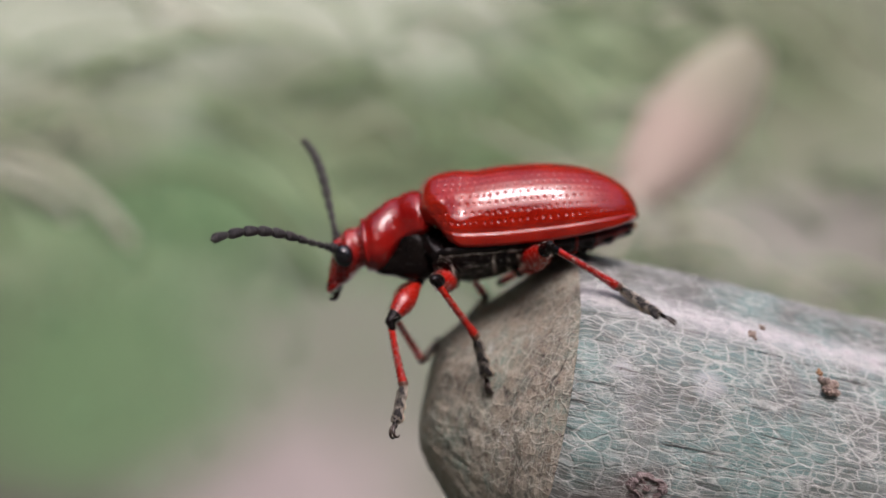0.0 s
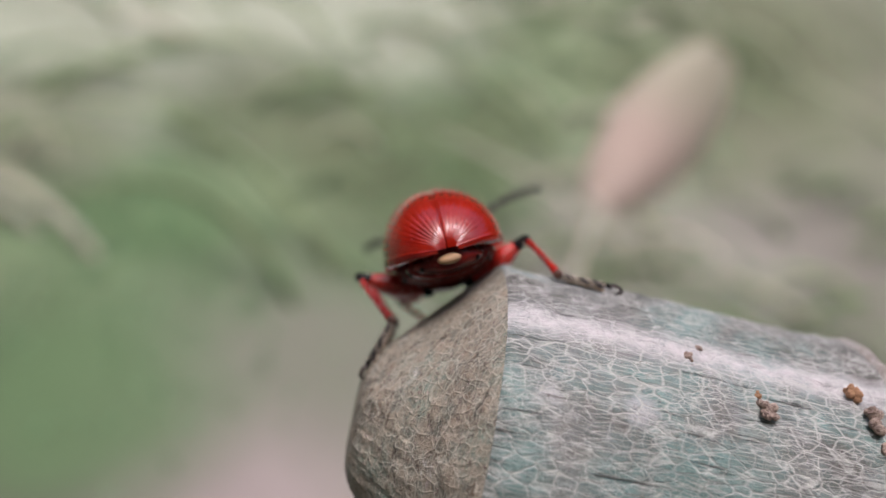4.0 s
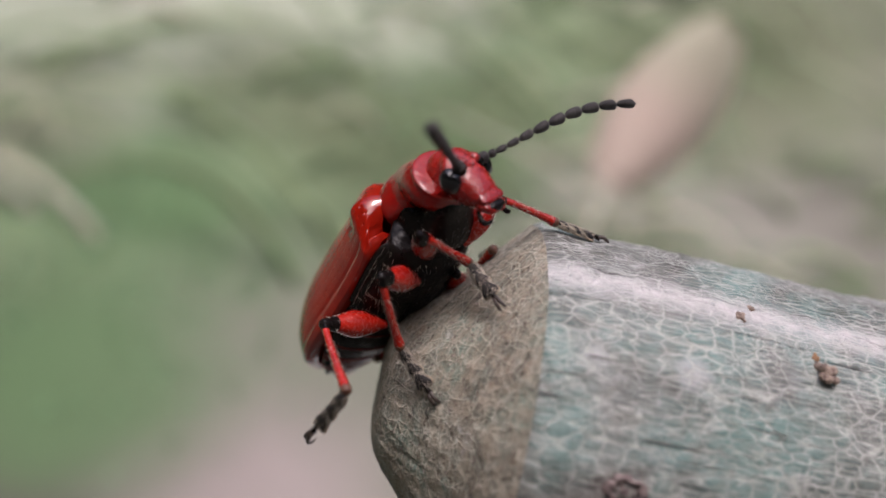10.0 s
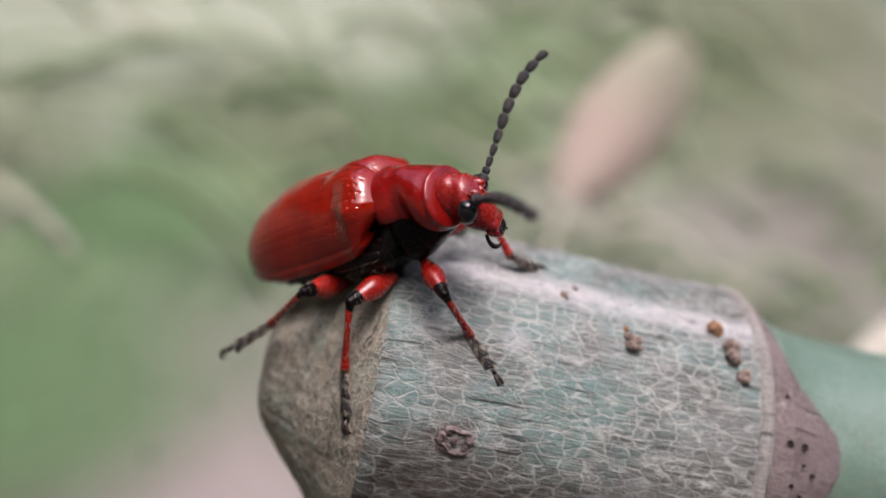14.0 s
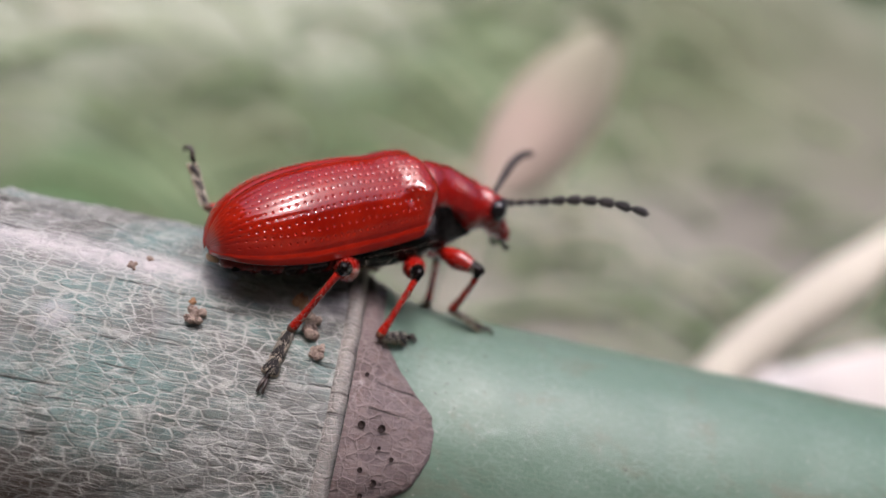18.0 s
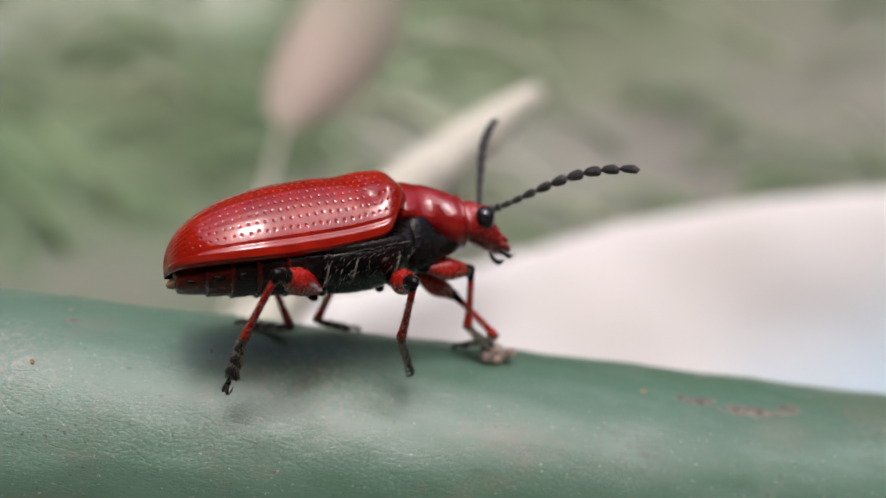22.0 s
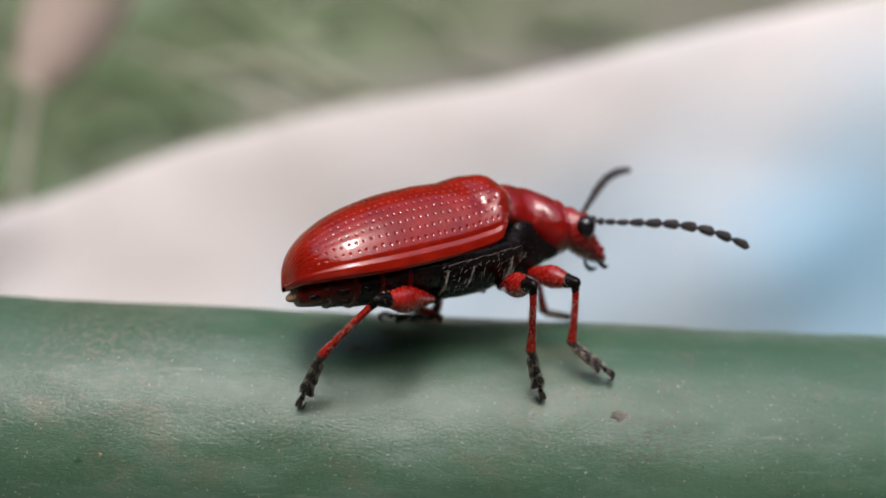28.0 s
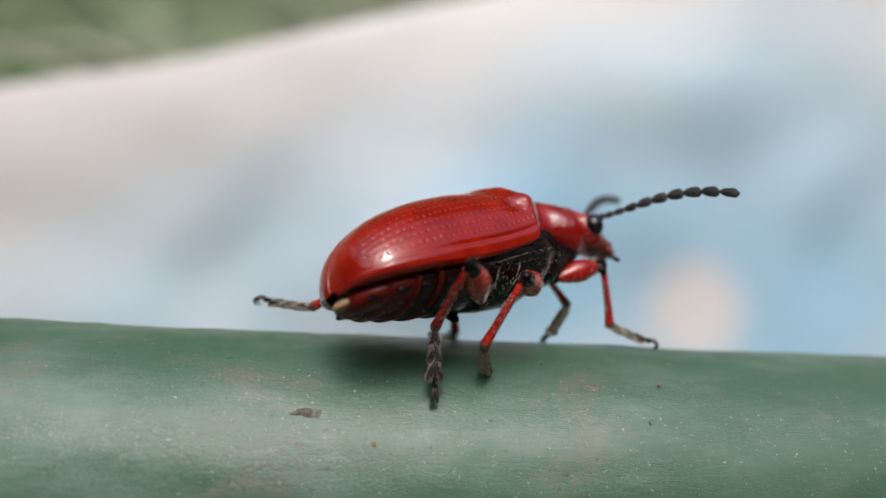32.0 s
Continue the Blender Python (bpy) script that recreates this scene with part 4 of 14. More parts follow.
    for x0, x1, w in ((0.05, s1 * 0.98, 0.125), (s1, s1 * 1.85, 0.155), (s1 * 1.9, s1 * 2.75, 0.19)):
        d = x1 - x0
        part("foot_pad", loft("foot_pad", [(x0, 0, -0.05, 0.03, 0.02, 0.03), (x0 + d * 0.5, 0, -0.06, w * 1.0, 0.035, 0.05), (x1, 0, -0.07, w * 1.18, 0.035, 0.05), (x1 + 0.05, 0, -0.07, w * 0.5, 0.02, 0.02)], PAD, 10, 14), tarsus, "pale bristly foot pad")
    part("claw_joint", loft("claw_joint", [(s1 * 2.3, 0, 0.05, 0.04, 0.04, 0.04), (s1 * 2.8, 0, 0.05, 0.05, 0.05, 0.05), (la * 0.86, 0, 0.02, 0.075, 0.07, 0.06), (la * 0.9, 0, 0.0, 0.04, 0.04, 0.04)], BLACK, 12, 12), tarsus)
    for s in (-1, 1):
        q = [(la * 0.84, 0.02 * s, 0.02), (la * 0.94, 0.045 * s, 0.08), (la * 1.05, 0.065 * s, 0.03), (la * 1.06, 0.075 * s, -0.09), (la * 0.97, 0.07 * s, -0.15)]
        part("claw", tube("claw", q, [0.05, 0.047, 0.04, 0.028, 0.006], CLAW, 14, 8), tarsus, "dark curved claw")
    rng = np.random.RandomState(int(leg[1]) + (7 if leg[0] == "L" else 0))
    n = 170
    x, a = rng.uniform(0.25 * lt, lt, n), rng.uniform(0, 2 * math.pi, n)
    ring = np.stack([0 * a, np.cos(a), np.sin(a)], 1)
    part("shin_hairs", bristles("shin_hairs", np.stack([x, 0 * x, 0.02 + 0 * x], 1) + ring * 0.09, ring * 0.6 + np.array([1.0, 0, 0]), rng.uniform(0.06, 0.15, n)), tibia, "short pale bristles")
    n = 520
    x, a = rng.uniform(0.05, s1 * 2.75, n), rng.uniform(0, 2 * math.pi, n)
    ring = np.stack([0 * a, np.cos(a), np.sin(a)], 1)
    part("foot_hairs", bristles("foot_hairs", np.stack([x, 0 * x, 0 * x], 1) + ring * np.array([0, 0.12, 0.06]), ring + np.array([1.3, 0, 0]), rng.uniform(0.06, 0.15, n), 0.013), tarsus, "short pale bristles")
    n = 70
    x, a = rng.uniform(0.5 * lf, 0.95 * lf, n), rng.uniform(0, 2 * math.pi, n)
    ring = np.stack([0 * a, np.cos(a), np.sin(a)], 1)
    wide = np.interp(x / lf, [0.5, 0.6, 0.8, 0.93, 1], [0.27 * fat, 0.28 * fat, 0.205, 0.17, 0.15])[:, None]
    part("thigh_hairs", bristles("thigh_hairs", np.stack([x, 0 * x, 0 * x], 1) + ring * wide * 0.97, ring * 0.45 + np.array([1.0, 0, 0]), rng.uniform(0.06, 0.12, n), 0.007), femur, "short pale bristles")
    JOINTED[leg] = (femur, tibia, tarsus)


def bristles(name, roots, ways, long, thick=0.006):
    """Many fine tapered hairs in one mesh, from root points along given directions."""
    roots, ways = np.asarray(roots, float), np.asarray(ways, float)
    ways = ways / (np.linalg.norm(ways, axis=1, keepdims=True) + 1e-9)
    side = np.cross(ways, (0.31, 0.52, 0.79))
    side /= np.linalg.norm(side, axis=1, keepdims=True) + 1e-9
    third = np.cross(ways, side)
    n = len(roots)
    V = np.empty((n, 4, 3))
    for i, a in enumerate((0, 2.094, 4.189)):
        V[:, i] = roots + thick * (math.cos(a) * side + math.sin(a) * third)
    V[:, 3] = roots + ways * np.asarray(long, float).reshape(-1, 1)
    k = np.arange(n)[:, None] * 4
    F = np.concatenate([k + np.array([0, 1, 3]), k + np.array([1, 2, 3]), k + np.array([2, 0, 3])])
    return mesh_of(name, V.reshape(-1, 3), F, HAIR)


def build_antenna(beetle, side):
    """Eleven beads along a gentle arch from the forehead to a drooping tip."""
    total = 4.35
    n = 11
    share = np.array([0.75, 0.5, 0.75, 0.85, 1.0, 1.1, 1.12, 1.12, 1.12, 1.08, 1.2])
    edge = np.concatenate([[0], np.cumsum(share)]) / share.sum()
    root = None
    for k in range(n):
        rows = []
        wide = (0.15, 0.11, 0.09, 0.095, 0.115, 0.135, 0.142, 0.145, 0.145, 0.14, 0.125)[k]
        for s, g in ((0.0, 0.30), (0.07, 0.38), (0.22, 0.80), (0.50, 1.0), (0.78, 1.05), (0.92, 0.80), (1.0, 0.32)):
            e = edge[k] + (edge[k + 1] - edge[k]) * s
            z = 0.30 * math.sin(math.pi * e**1.5) - 0.03 * e
            tip = 0.55 if k == n - 1 and s > 0.8 else 1.0
            rows.append((total * e, 0, z, wide * g * tip, wide * g * tip * 0.9, wide * g * tip * 0.9))
        me = loft("antenna_bead", rows, FUZZ, 20, 14)
        if root is None:
            root = part("antenna", me, beetle, "black beaded antenna")
        else:
            part("antenna_bead", me, root)
    JOINTED["A" + side] = root


def build_beetle():
    b = thing("red_beetle", "glossy red leaf beetle with black underside on the stem", "beetle")
    for side in (1, -1):
        part("wing_case", elytron(side), b, "glossy red wing case with rows of punctures")
    part("scutellum", loft("scutellum", [(2.55, 0, 1.30, 0.16, 0.10, 0.05), (2.42, 0, 1.46, 0.20, 0.06, 0.05), (2.22, 0, 1.54, 0.14, 0.05, 0.05), (2.05, 0, 1.56, 0.02, 0.01, 0.02)], BLACK, 12, 14), b, "small dark scutellum")
    shield = [(2.10, 0, 0.62, 0.60, 0.80, 0.30), (2.26, 0, 0.66, 0.86, 0.92, 0.36), (2.46, 0, 0.66, 0.93, 0.98, 0.36), (2.70, 0, 0.62, 0.85, 0.99, 0.36), (2.94, 0, 0.55, 0.73, 0.98, 0.38), (3.18, 0, 0.46, 0.73, 1.02, 0.48),
              (3.46, 0, 0.36, 0.88, 0.98, 0.74), (3.72, 0, 0.30, 0.93, 0.91, 0.78), (3.92, 0, 0.26, 0.88, 0.82, 0.68), (3.97, 0, 0.25, 0.90, 0.84, 0.68), (4.03, 0, 0.24, 0.88, 0.82, 0.64), (4.06, 0, 0.24, 0.76, 0.72, 0.54), (4.08, 0, 0.22, 0.54, 0.52, 0.42)]
    JOINTED["neck_shield"] = part("neck_shield", loft("neck_shield", shield, RED_NECK, 60, 56), b, "glossy red pinched neck shield")
    JOINTED["breast"] = part("breast", loft("breast", [(2.1, 0, -0.20, 0.6, 0.4, 0.5), (2.40, 0, -0.22, 0.88, 0.84, 0.64), (2.68, 0, -0.20, 0.88, 1.04, 0.68), (2.96, 0, -0.20, 0.79, 0.98, 0.60), (3.16, 0, -0.22, 0.72, 0.5, 0.50), (3.36, 0, -0.22, 0.66, 0.28, 0.40), (3.7, 0, -0.22, 0.58, 0.3, 0.30), (3.95, 0, -0.16, 0.36, 0.2, 0.18)], BLACK, 26, 40, 0.65), b, "black breast plate")
    head_rows = [(3.80, 0, 0.22, 0.5, 0.62, 0.45), (4.02, 0, 0.22, 0.52, 0.68, 0.48), (4.18, 0, 0.19, 0.51, 0.68, 0.46), (4.42, 0, 0.12, 0.66, 0.74, 0.56), (4.60, 0, 0.02, 0.62, 0.70, 0.60), (4.78, 0, -0.14, 0.52, 0.64, 0.50),
                 (4.92, 0, -0.28, 0.45, 0.54, 0.42), (5.03, 0, -0.40, 0.38, 0.42, 0.32), (5.10, 0, -0.48, 0.30, 0.30, 0.24), (5.12, 0, -0.52, 0.12, 0.12, 0.10)]
    head = JOINTED["head"] = part("head", loft("head", head_rows, RED_HEAD, 48, 44, rough=0.012), b, "red head with punctures")
    for s in (-1, 1):
        part("eye", ball("eye", (4.57, 0.59 * s, 0.22), (0.26, 0.26, 0.31), EYE, 28), head, "bulging black eye")
        part("brow", ball("brow", (4.66, 0.24 * s, 0.50), (0.22, 0.16, 0.16), RED_HEAD, 18), head)
        part("antenna_socket", ball("antenna_socket", (4.74, 0.34 * s, 0.40), (0.16, 0.15, 0.15), BLACK, 16), head)
        part("mandible", tube("mandible", [(4.92, 0.30 * s, -0.50), (5.08, 0.27 * s, -0.62), (5.18, 0.15 * s, -0.72), (5.18, 0.02 * s, -0.77)], [0.13, 0.11, 0.07, 0.02], RED_HEAD, 14, 10), head, "red curved mandible")
        part("palp", tube("palp", [(4.84, 0.32 * s, -0.62), (4.94, 0.42 * s, -0.82), (5.06, 0.42 * s, -0.92), (5.20, 0.34 * s, -0.90)], [0.04, 0.06, 0.065, 0.03], BLACK, 14, 8), head, "dark feeler beside the mouth")
    part("upper_lip", loft("upper_lip", [(4.84, 0, -0.30, 0.34, 0.30, 0.2), (4.98, 0, -0.36, 0.40, 0.28, 0.22), (5.10, 0, -0.42, 0.40, 0.17, 0.12), (5.16, 0, -0.46, 0.36, 0.08, 0.07), (5.18, 0, -0.47, 0.2, 0.03, 0.03)], RED_HEAD, 20, 26), head, "red ridged upper lip")
    part("mouth", loft("mouth", [(4.92, 0, -0.58, 0.28, 0.14, 0.16), (5.10, 0, -0.60, 0.30, 0.13, 0.16), (5.22, 0, -0.64, 0.26, 0.10, 0.12), (5.26, 0, -0.66, 0.08, 0.04, 0.04)], BLACK, 14, 18), head, "black mouth plate")
    part("brow_ridge", tube("brow_ridge", [(4.60, -0.40, 0.58), (4.72, -0.18, 0.46), (4.80, 0, 0.38), (4.72, 0.18, 0.46), (4.60, 0.40, 0.58)], [0.05, 0.10, 0.08, 0.10, 0.05], RED_HEAD, 18, 10), head)
    part("thorax", loft("thorax", [(2.52, 0, 0.0, 0.80, 0.8, 0.45), (2.36, 0, -0.08, 1.08, 0.9, 0.5), (2.2, 0, -0.25, 1.28, 0.9, 0.56), (1.7, 0, -0.30, 1.40, 0.7, 0.74), (1.0, 0, -0.30, 1.42, 0.7, 0.80), (0.3, 0, -0.28, 1.42, 0.7, 0.76), (-0.1, 0, -0.26, 1.40, 0.6, 0.62), (-0.25, 0, -0.24, 1.2, 0.5, 0.55)], BLACK, 44, 48, 1.12, rough=0.02), b, "black finely hairy thorax")
    for s in (-1, 1):
        part("side_plate", loft("side_plate", [(2.2, 1.14 * s, -0.18, 0.10, 0.14, 0.14), (1.9, 1.30 * s, -0.13, 0.10, 0.18, 0.18), (1.2, 1.37 * s, -0.12, 0.09, 0.16, 0.17), (0.3, 1.39 * s, -0.12, 0.08, 0.13, 0.14), (0.0, 1.38 * s, -0.12, 0.03, 0.05, 0.06)], BLACK, 22, 18), b, "dark side plate")
    rng = np.random.RandomState(3)
    for s in (-1, 1):
        n = 130
        x, a = rng.uniform(-0.1, 2.3, n), rng.uniform(-1.35, 0.1, n)
        root = np.stack([x, s * 1.42 * np.cos(a), -0.29 + 0.69 * np.sin(a)], 1)
        out = np.stack([-0.9 + 0 * a, s * np.cos(a) * 0.7, np.sin(a) - 0.4], 1)
        part("side_hairs", bristles("side_hairs", root, out, rng.uniform(0.08, 0.2, n), 0.003), b, "fine pale hairs on the thorax side")
    for s in (-1, 1):
        q = np.linspace(0, 1, 60)
        lines = [np.stack([2.15 - 2.2 * q, s * (1.40 + 0.06 * np.sin(np.pi * q)), -0.16 - 0.10 * q], 1)]
        for x in (1.85, 0.75, 0.05):
            a = -0.15 - 1.0 * q
            lines.append(np.stack([x - 0.12 * q, s * 1.44 * np.cos(a), -0.29 + 0.71 * np.sin(a)], 1))
        root = np.concatenate(lines) + rng.normal(0, 0.012, (240, 3))
        part("seam_hairs", bristles("seam_hairs", root, np.tile([-1.0, 0.5 * s, -0.35], (240, 1)) + rng.normal(0, 0.25, (240, 3)), rng.uniform(0.05, 0.12, 240), 0.0035), b, "pale hairs along the thorax seams")
    edges = (0.0, -0.95, -1.65, -2.25, -2.82, -3.52)
    for k in range(5):
        x0, x1 = edges[k], edges[k + 1]
        def sect(x, swell):
            t = min(1.0, max(0.0, -x / 3.6))
            wide = 1.40 * max(0.06, 1 - t**3.2)**0.5 + swell
            return (x, 0, -0.22 + 0.02 * t, wide, 0.46, 0.68 * max(0.14, 1 - 0.75 * t**1.9) + swell)
        rows = [sect(x0 + 0.16, -0.06), sect(x0, -0.02), sect((x0 + x1) / 2, 0.02), sect(x1 + 0.06, 0.03), sect(x1, -0.01), sect(x1 - 0.03, -0.12)]
        part("belly_segment", loft("belly_segment", rows, (BELLY, BELLY, BELLY, BELLY_RED, BELLY_RED)[k], 24, 48, 1.12), b, ("dark belly segment", "dark belly segment", "dark belly segment", "reddish belly segment", "reddish last belly segment")[k])
        if k < 4:
            part("segment_edge", loft("segment_edge", [sect(x1 + 0.10, 0.0), sect(x1 + 0.07, 0.05), sect(x1 + 0.01, 0.055), sect(x1 - 0.03, 0.0)], BELLY_RED, 8, 48, 1.12), b, "reddish hind edge of a belly segment")
        for s in (-1, 1):
            c = sect((x0 + x1) / 2, 0.0)
            part("belly_spot", ball("belly_spot", (c[0], s * c[3] * 0.93, c[2] - 0.28 * c[5]), (0.17, 0.06, 0.26 * c[5]), BLACK, 16), b, "black spot on the belly side")
    part("tail_tip", loft("tail_tip", [(-3.42, 0, -0.16, 0.34, 0.16, 0.14), (-3.58, 0, -0.17, 0.30, 0.14, 0.13), (-3.70, 0, -0.18, 0.18, 0.08, 0.08), (-3.74, 0, -0.18, 0.05, 0.03, 0.03)], TAN, 14, 20), b, "tan tail tip")
    for s, name in ((1, "L"), (-1, "R")):
        for n, c in (("1", (2.6, 0.36, -0.72)), ("2", (1.7, 0.55, -0.98)), ("3", (-0.1, 0.55, -0.90))):
            part("coxa", ball("coxa", (c[0], c[1] * s, c[2] + 0.22), (0.23, 0.21, 0.27), BLACK, 18), b, "black hip joint")
            build_leg(b, name + n)
        build_antenna(b, name)
    return b


BEETLE = build_beetle()


# ---- what moves: the beetle's path, and its limbs in its own space ----
def motions():
    walk(BEETLE, [
        (0, pose(-0.00200, -0.00156, 0.00484, -6.1, 20.9, -178.2)), (0.5, pose(-0.00190, -0.00161, 0.00492, -10.4, 18.3, 179.1)), (1, pose(-0.00172, -0.00167, 0.00508, -14.5, 15.5, 176.6)),
        (1.5, pose(-0.00166, -0.00177, 0.00515, -24.9, 7.8, 155.4)), (2, pose(-0.00165, -0.00192, 0.00522, -32.3, -3.7, 136.7)), (2.5, pose(-0.00180, -0.00224, 0.00531, -21.7, -13.6, 117.2)),
        (3, pose(-0.00175, -0.00123, 0.00522, -22.0, -9.3, 107.3)), (3.25, pose(-0.00171, -0.00065, 0.00518, -22.7, -7.1, 102.3)), (3.5, pose(-0.00166, -0.00003, 0.00512, -23.5, -5.1, 97.4)),
        (3.75, pose(-0.00161, 0.00060, 0.00506, -24.6, -3.0, 92.3)), (4, pose(-0.00156, 0.00123, 0.00498, -25.9, -0.9, 87.4)), (4.5, pose(-0.00147, 0.00240, 0.00473, -29.3, 2.7, 77.6)),
        (5, pose(-0.00135, 0.00313, 0.00360, -34.8, -11.1, 74.2)), (5.5, pose(-0.00193, 0.00369, 0.00259, -53.1, -14.9, 76.2)), (6, pose(-0.00261, 0.00399, 0.00169, -71.7, -19.0, 80.4)),
        (6.5, pose(-0.00295, 0.00378, 0.00120, -85.2, -12.0, 74.7)), (7, pose(-0.00324, 0.00318, 0.00092, -99.8, -4.9, 70.1)), (7.5, pose(-0.00368, 0.00174, 0.00097, -99.4, -0.8, 54.4)),
        (8, pose(-0.00325, 0.00197, 0.00164, -86.2, -51.8, 36.5)), (8.5, pose(-0.00345, 0.00106, 0.00129, -97.0, -74.1, 53.5)), (9, pose(-0.00353, -0.00049, 0.00124, 20.3, -71.1, -60.6)),
        (9.5, pose(-0.00344, -0.00030, 0.00189, 29.4, -60.7, -72.1)), (10, pose(-0.00341, -0.00013, 0.00252, 26.8, -44.6, -70.3)), (10.5, pose(-0.00338, -0.00016, 0.00249, 36.4, -45.2, -77.5)),
        (11, pose(-0.00332, -0.00004, 0.00255, 46.1, -44.5, -84.3)), (11.5, pose(-0.00324, 0.00029, 0.00309, 40.1, -33.4, -80.1)), (12, pose(-0.00317, 0.00051, 0.00367, 34.8, -22.2, -77.8)),
        (12.5, pose(-0.00302, 0.00016, 0.00394, 39.4, -15.8, -75.2)), (13, pose(-0.00281, -0.00050, 0.00401, 44.3, -9.5, -72.0)), (13.5, pose(-0.00241, -0.00151, 0.00405, 50.8, -6.5, -61.5)),
        (13.75, pose(-0.00193, -0.00201, 0.00398, 48.1, -10.6, -56.6)), (14, pose(-0.00139, -0.00252, 0.00400, 45.0, -14.5, -51.3)), (14.25, pose(-0.00105, -0.00302, 0.00425, 49.0, -12.1, -43.6)),
        (14.5, pose(-0.00056, -0.00342, 0.00456, 53.3, -10.6, -35.8)), (14.75, pose(0.00052, -0.00352, 0.00470, 51.3, -10.4, -28.4)), (15, pose(0.00156, -0.00347, 0.00483, 49.5, -10.2, -21.1)),
        (15.25, pose(0.00221, -0.00345, 0.00493, 48.1, -12.2, -18.2)), (15.5, pose(0.00283, -0.00344, 0.00503, 46.7, -14.1, -15.2)), (15.75, pose(0.00342, -0.00342, 0.00514, 45.1, -15.8, -12.1)),
        (16, pose(0.00399, -0.00340, 0.00527, 43.4, -17.6, -8.9)), (16.25, pose(0.00453, -0.00337, 0.00538, 41.7, -19.1, -5.7)), (16.5, pose(0.00510, -0.00333, 0.00549, 39.9, -20.8, -2.5)),
        (16.75, pose(0.00566, -0.00330, 0.00560, 37.9, -22.2, 1.0)), (17, pose(0.00624, -0.00326, 0.00570, 35.8, -23.6, 4.5)), (17.25, pose(0.00685, -0.00322, 0.00579, 33.6, -24.9, 8.0)),
        (17.5, pose(0.00751, -0.00317, 0.00587, 31.4, -25.9, 11.7)), (17.75, pose(0.00837, -0.00303, 0.00582, 24.7, -23.7, 17.1)), (18, pose(0.00967, -0.00286, 0.00569, 18.3, -21.0, 22.1)),
        (18.25, pose(0.01120, -0.00274, 0.00566, 17.3, -20.2, 20.7)), (18.5, pose(0.01282, -0.00266, 0.00563, 16.1, -19.6, 19.5)), (18.75, pose(0.01460, -0.00256, 0.00561, 15.0, -18.9, 18.2)),
        (19, pose(0.01660, -0.00243, 0.00562, 13.8, -18.3, 16.9)), (19.25, pose(0.01899, -0.00221, 0.00565, 5.9, -18.3, 17.6)), (19.5, pose(0.02166, -0.00192, 0.00572, -2.0, -18.4, 18.4)),
        (19.75, pose(0.02440, -0.00168, 0.00579, -10.0, -18.5, 19.4)), (20, pose(0.02700, -0.00157, 0.00584, -17.9, -18.5, 20.5)), (20.25, pose(0.02927, -0.00173, 0.00587, -16.8, -17.3, 20.7)),
        (20.5, pose(0.03142, -0.00204, 0.00588, -15.8, -16.1, 21.0)), (20.75, pose(0.03360, -0.00239, 0.00588, -14.7, -14.9, 21.2)), (21, pose(0.03598, -0.00270, 0.00590, -13.7, -13.8, 21.6)),
        (21.25, pose(0.03869, -0.00297, 0.00594, -13.2, -14.1, 19.8)), (21.5, pose(0.04159, -0.00322, 0.00597, -12.8, -14.6, 18.1)), (21.75, pose(0.04452, -0.00346, 0.00603, -12.3, -15.0, 16.3)),
        (22, pose(0.04730, -0.00363, 0.00608, -11.9, -15.5, 14.5)), (22.25, pose(0.04999, -0.00360, 0.00614, -12.5, -16.2, 12.8)), (22.5, pose(0.05263, -0.00351, 0.00622, -13.1, -17.0, 11.0)),
        (22.75, pose(0.05511, -0.00338, 0.00628, -13.7, -17.7, 9.3)), (23, pose(0.05733, -0.00322, 0.00629, -14.3, -18.5, 7.5)), (23.25, pose(0.05917, -0.00310, 0.00620, -17.0, -17.0, 12.9)),
        (23.5, pose(0.06069, -0.00293, 0.00606, -19.6, -15.2, 18.3)), (23.75, pose(0.06215, -0.00277, 0.00592, -22.1, -13.2, 23.4)), (24, pose(0.06377, -0.00266, 0.00582, -24.4, -11.0, 28.4)),
        (24.25, pose(0.06566, -0.00259, 0.00583, -23.6, -10.7, 26.9)), (24.5, pose(0.06766, -0.00258, 0.00588, -22.9, -10.4, 25.2)), (24.75, pose(0.06968, -0.00257, 0.00594, -22.2, -10.0, 23.7)),
        (25, pose(0.07156, -0.00251, 0.00595, -21.7, -9.5, 22.1)), (25.25, pose(0.07317, -0.00230, 0.00588, -24.8, -9.8, 23.0)), (25.5, pose(0.07458, -0.00202, 0.00577, -27.8, -10.0, 23.7)),
        (25.75, pose(0.07611, -0.00178, 0.00566, -30.9, -10.1, 24.4)), (26, pose(0.07810, -0.00169, 0.00561, -34.1, -10.3, 25.1)), (26.25, pose(0.08045, -0.00180, 0.00560, -31.1, -10.7, 24.7)),
        (26.5, pose(0.08292, -0.00194, 0.00560, -28.1, -11.1, 24.3)), (26.75, pose(0.08549, -0.00209, 0.00561, -25.1, -11.4, 23.9)), (27, pose(0.08811, -0.00226, 0.00562, -22.1, -11.7, 23.4)),
        (27.25, pose(0.09076, -0.00246, 0.00564, -19.0, -12.1, 22.9)), (27.5, pose(0.09344, -0.00264, 0.00565, -16.1, -12.3, 22.4)), (27.75, pose(0.09610, -0.00284, 0.00567, -13.0, -12.6, 21.8)),
        (28, pose(0.09872, -0.00303, 0.00570, -10.0, -12.9, 21.3)), (28.25, pose(0.10127, -0.00321, 0.00572, -6.9, -13.1, 20.6)), (28.5, pose(0.10372, -0.00338, 0.00574, -3.9, -13.4, 20.0)),
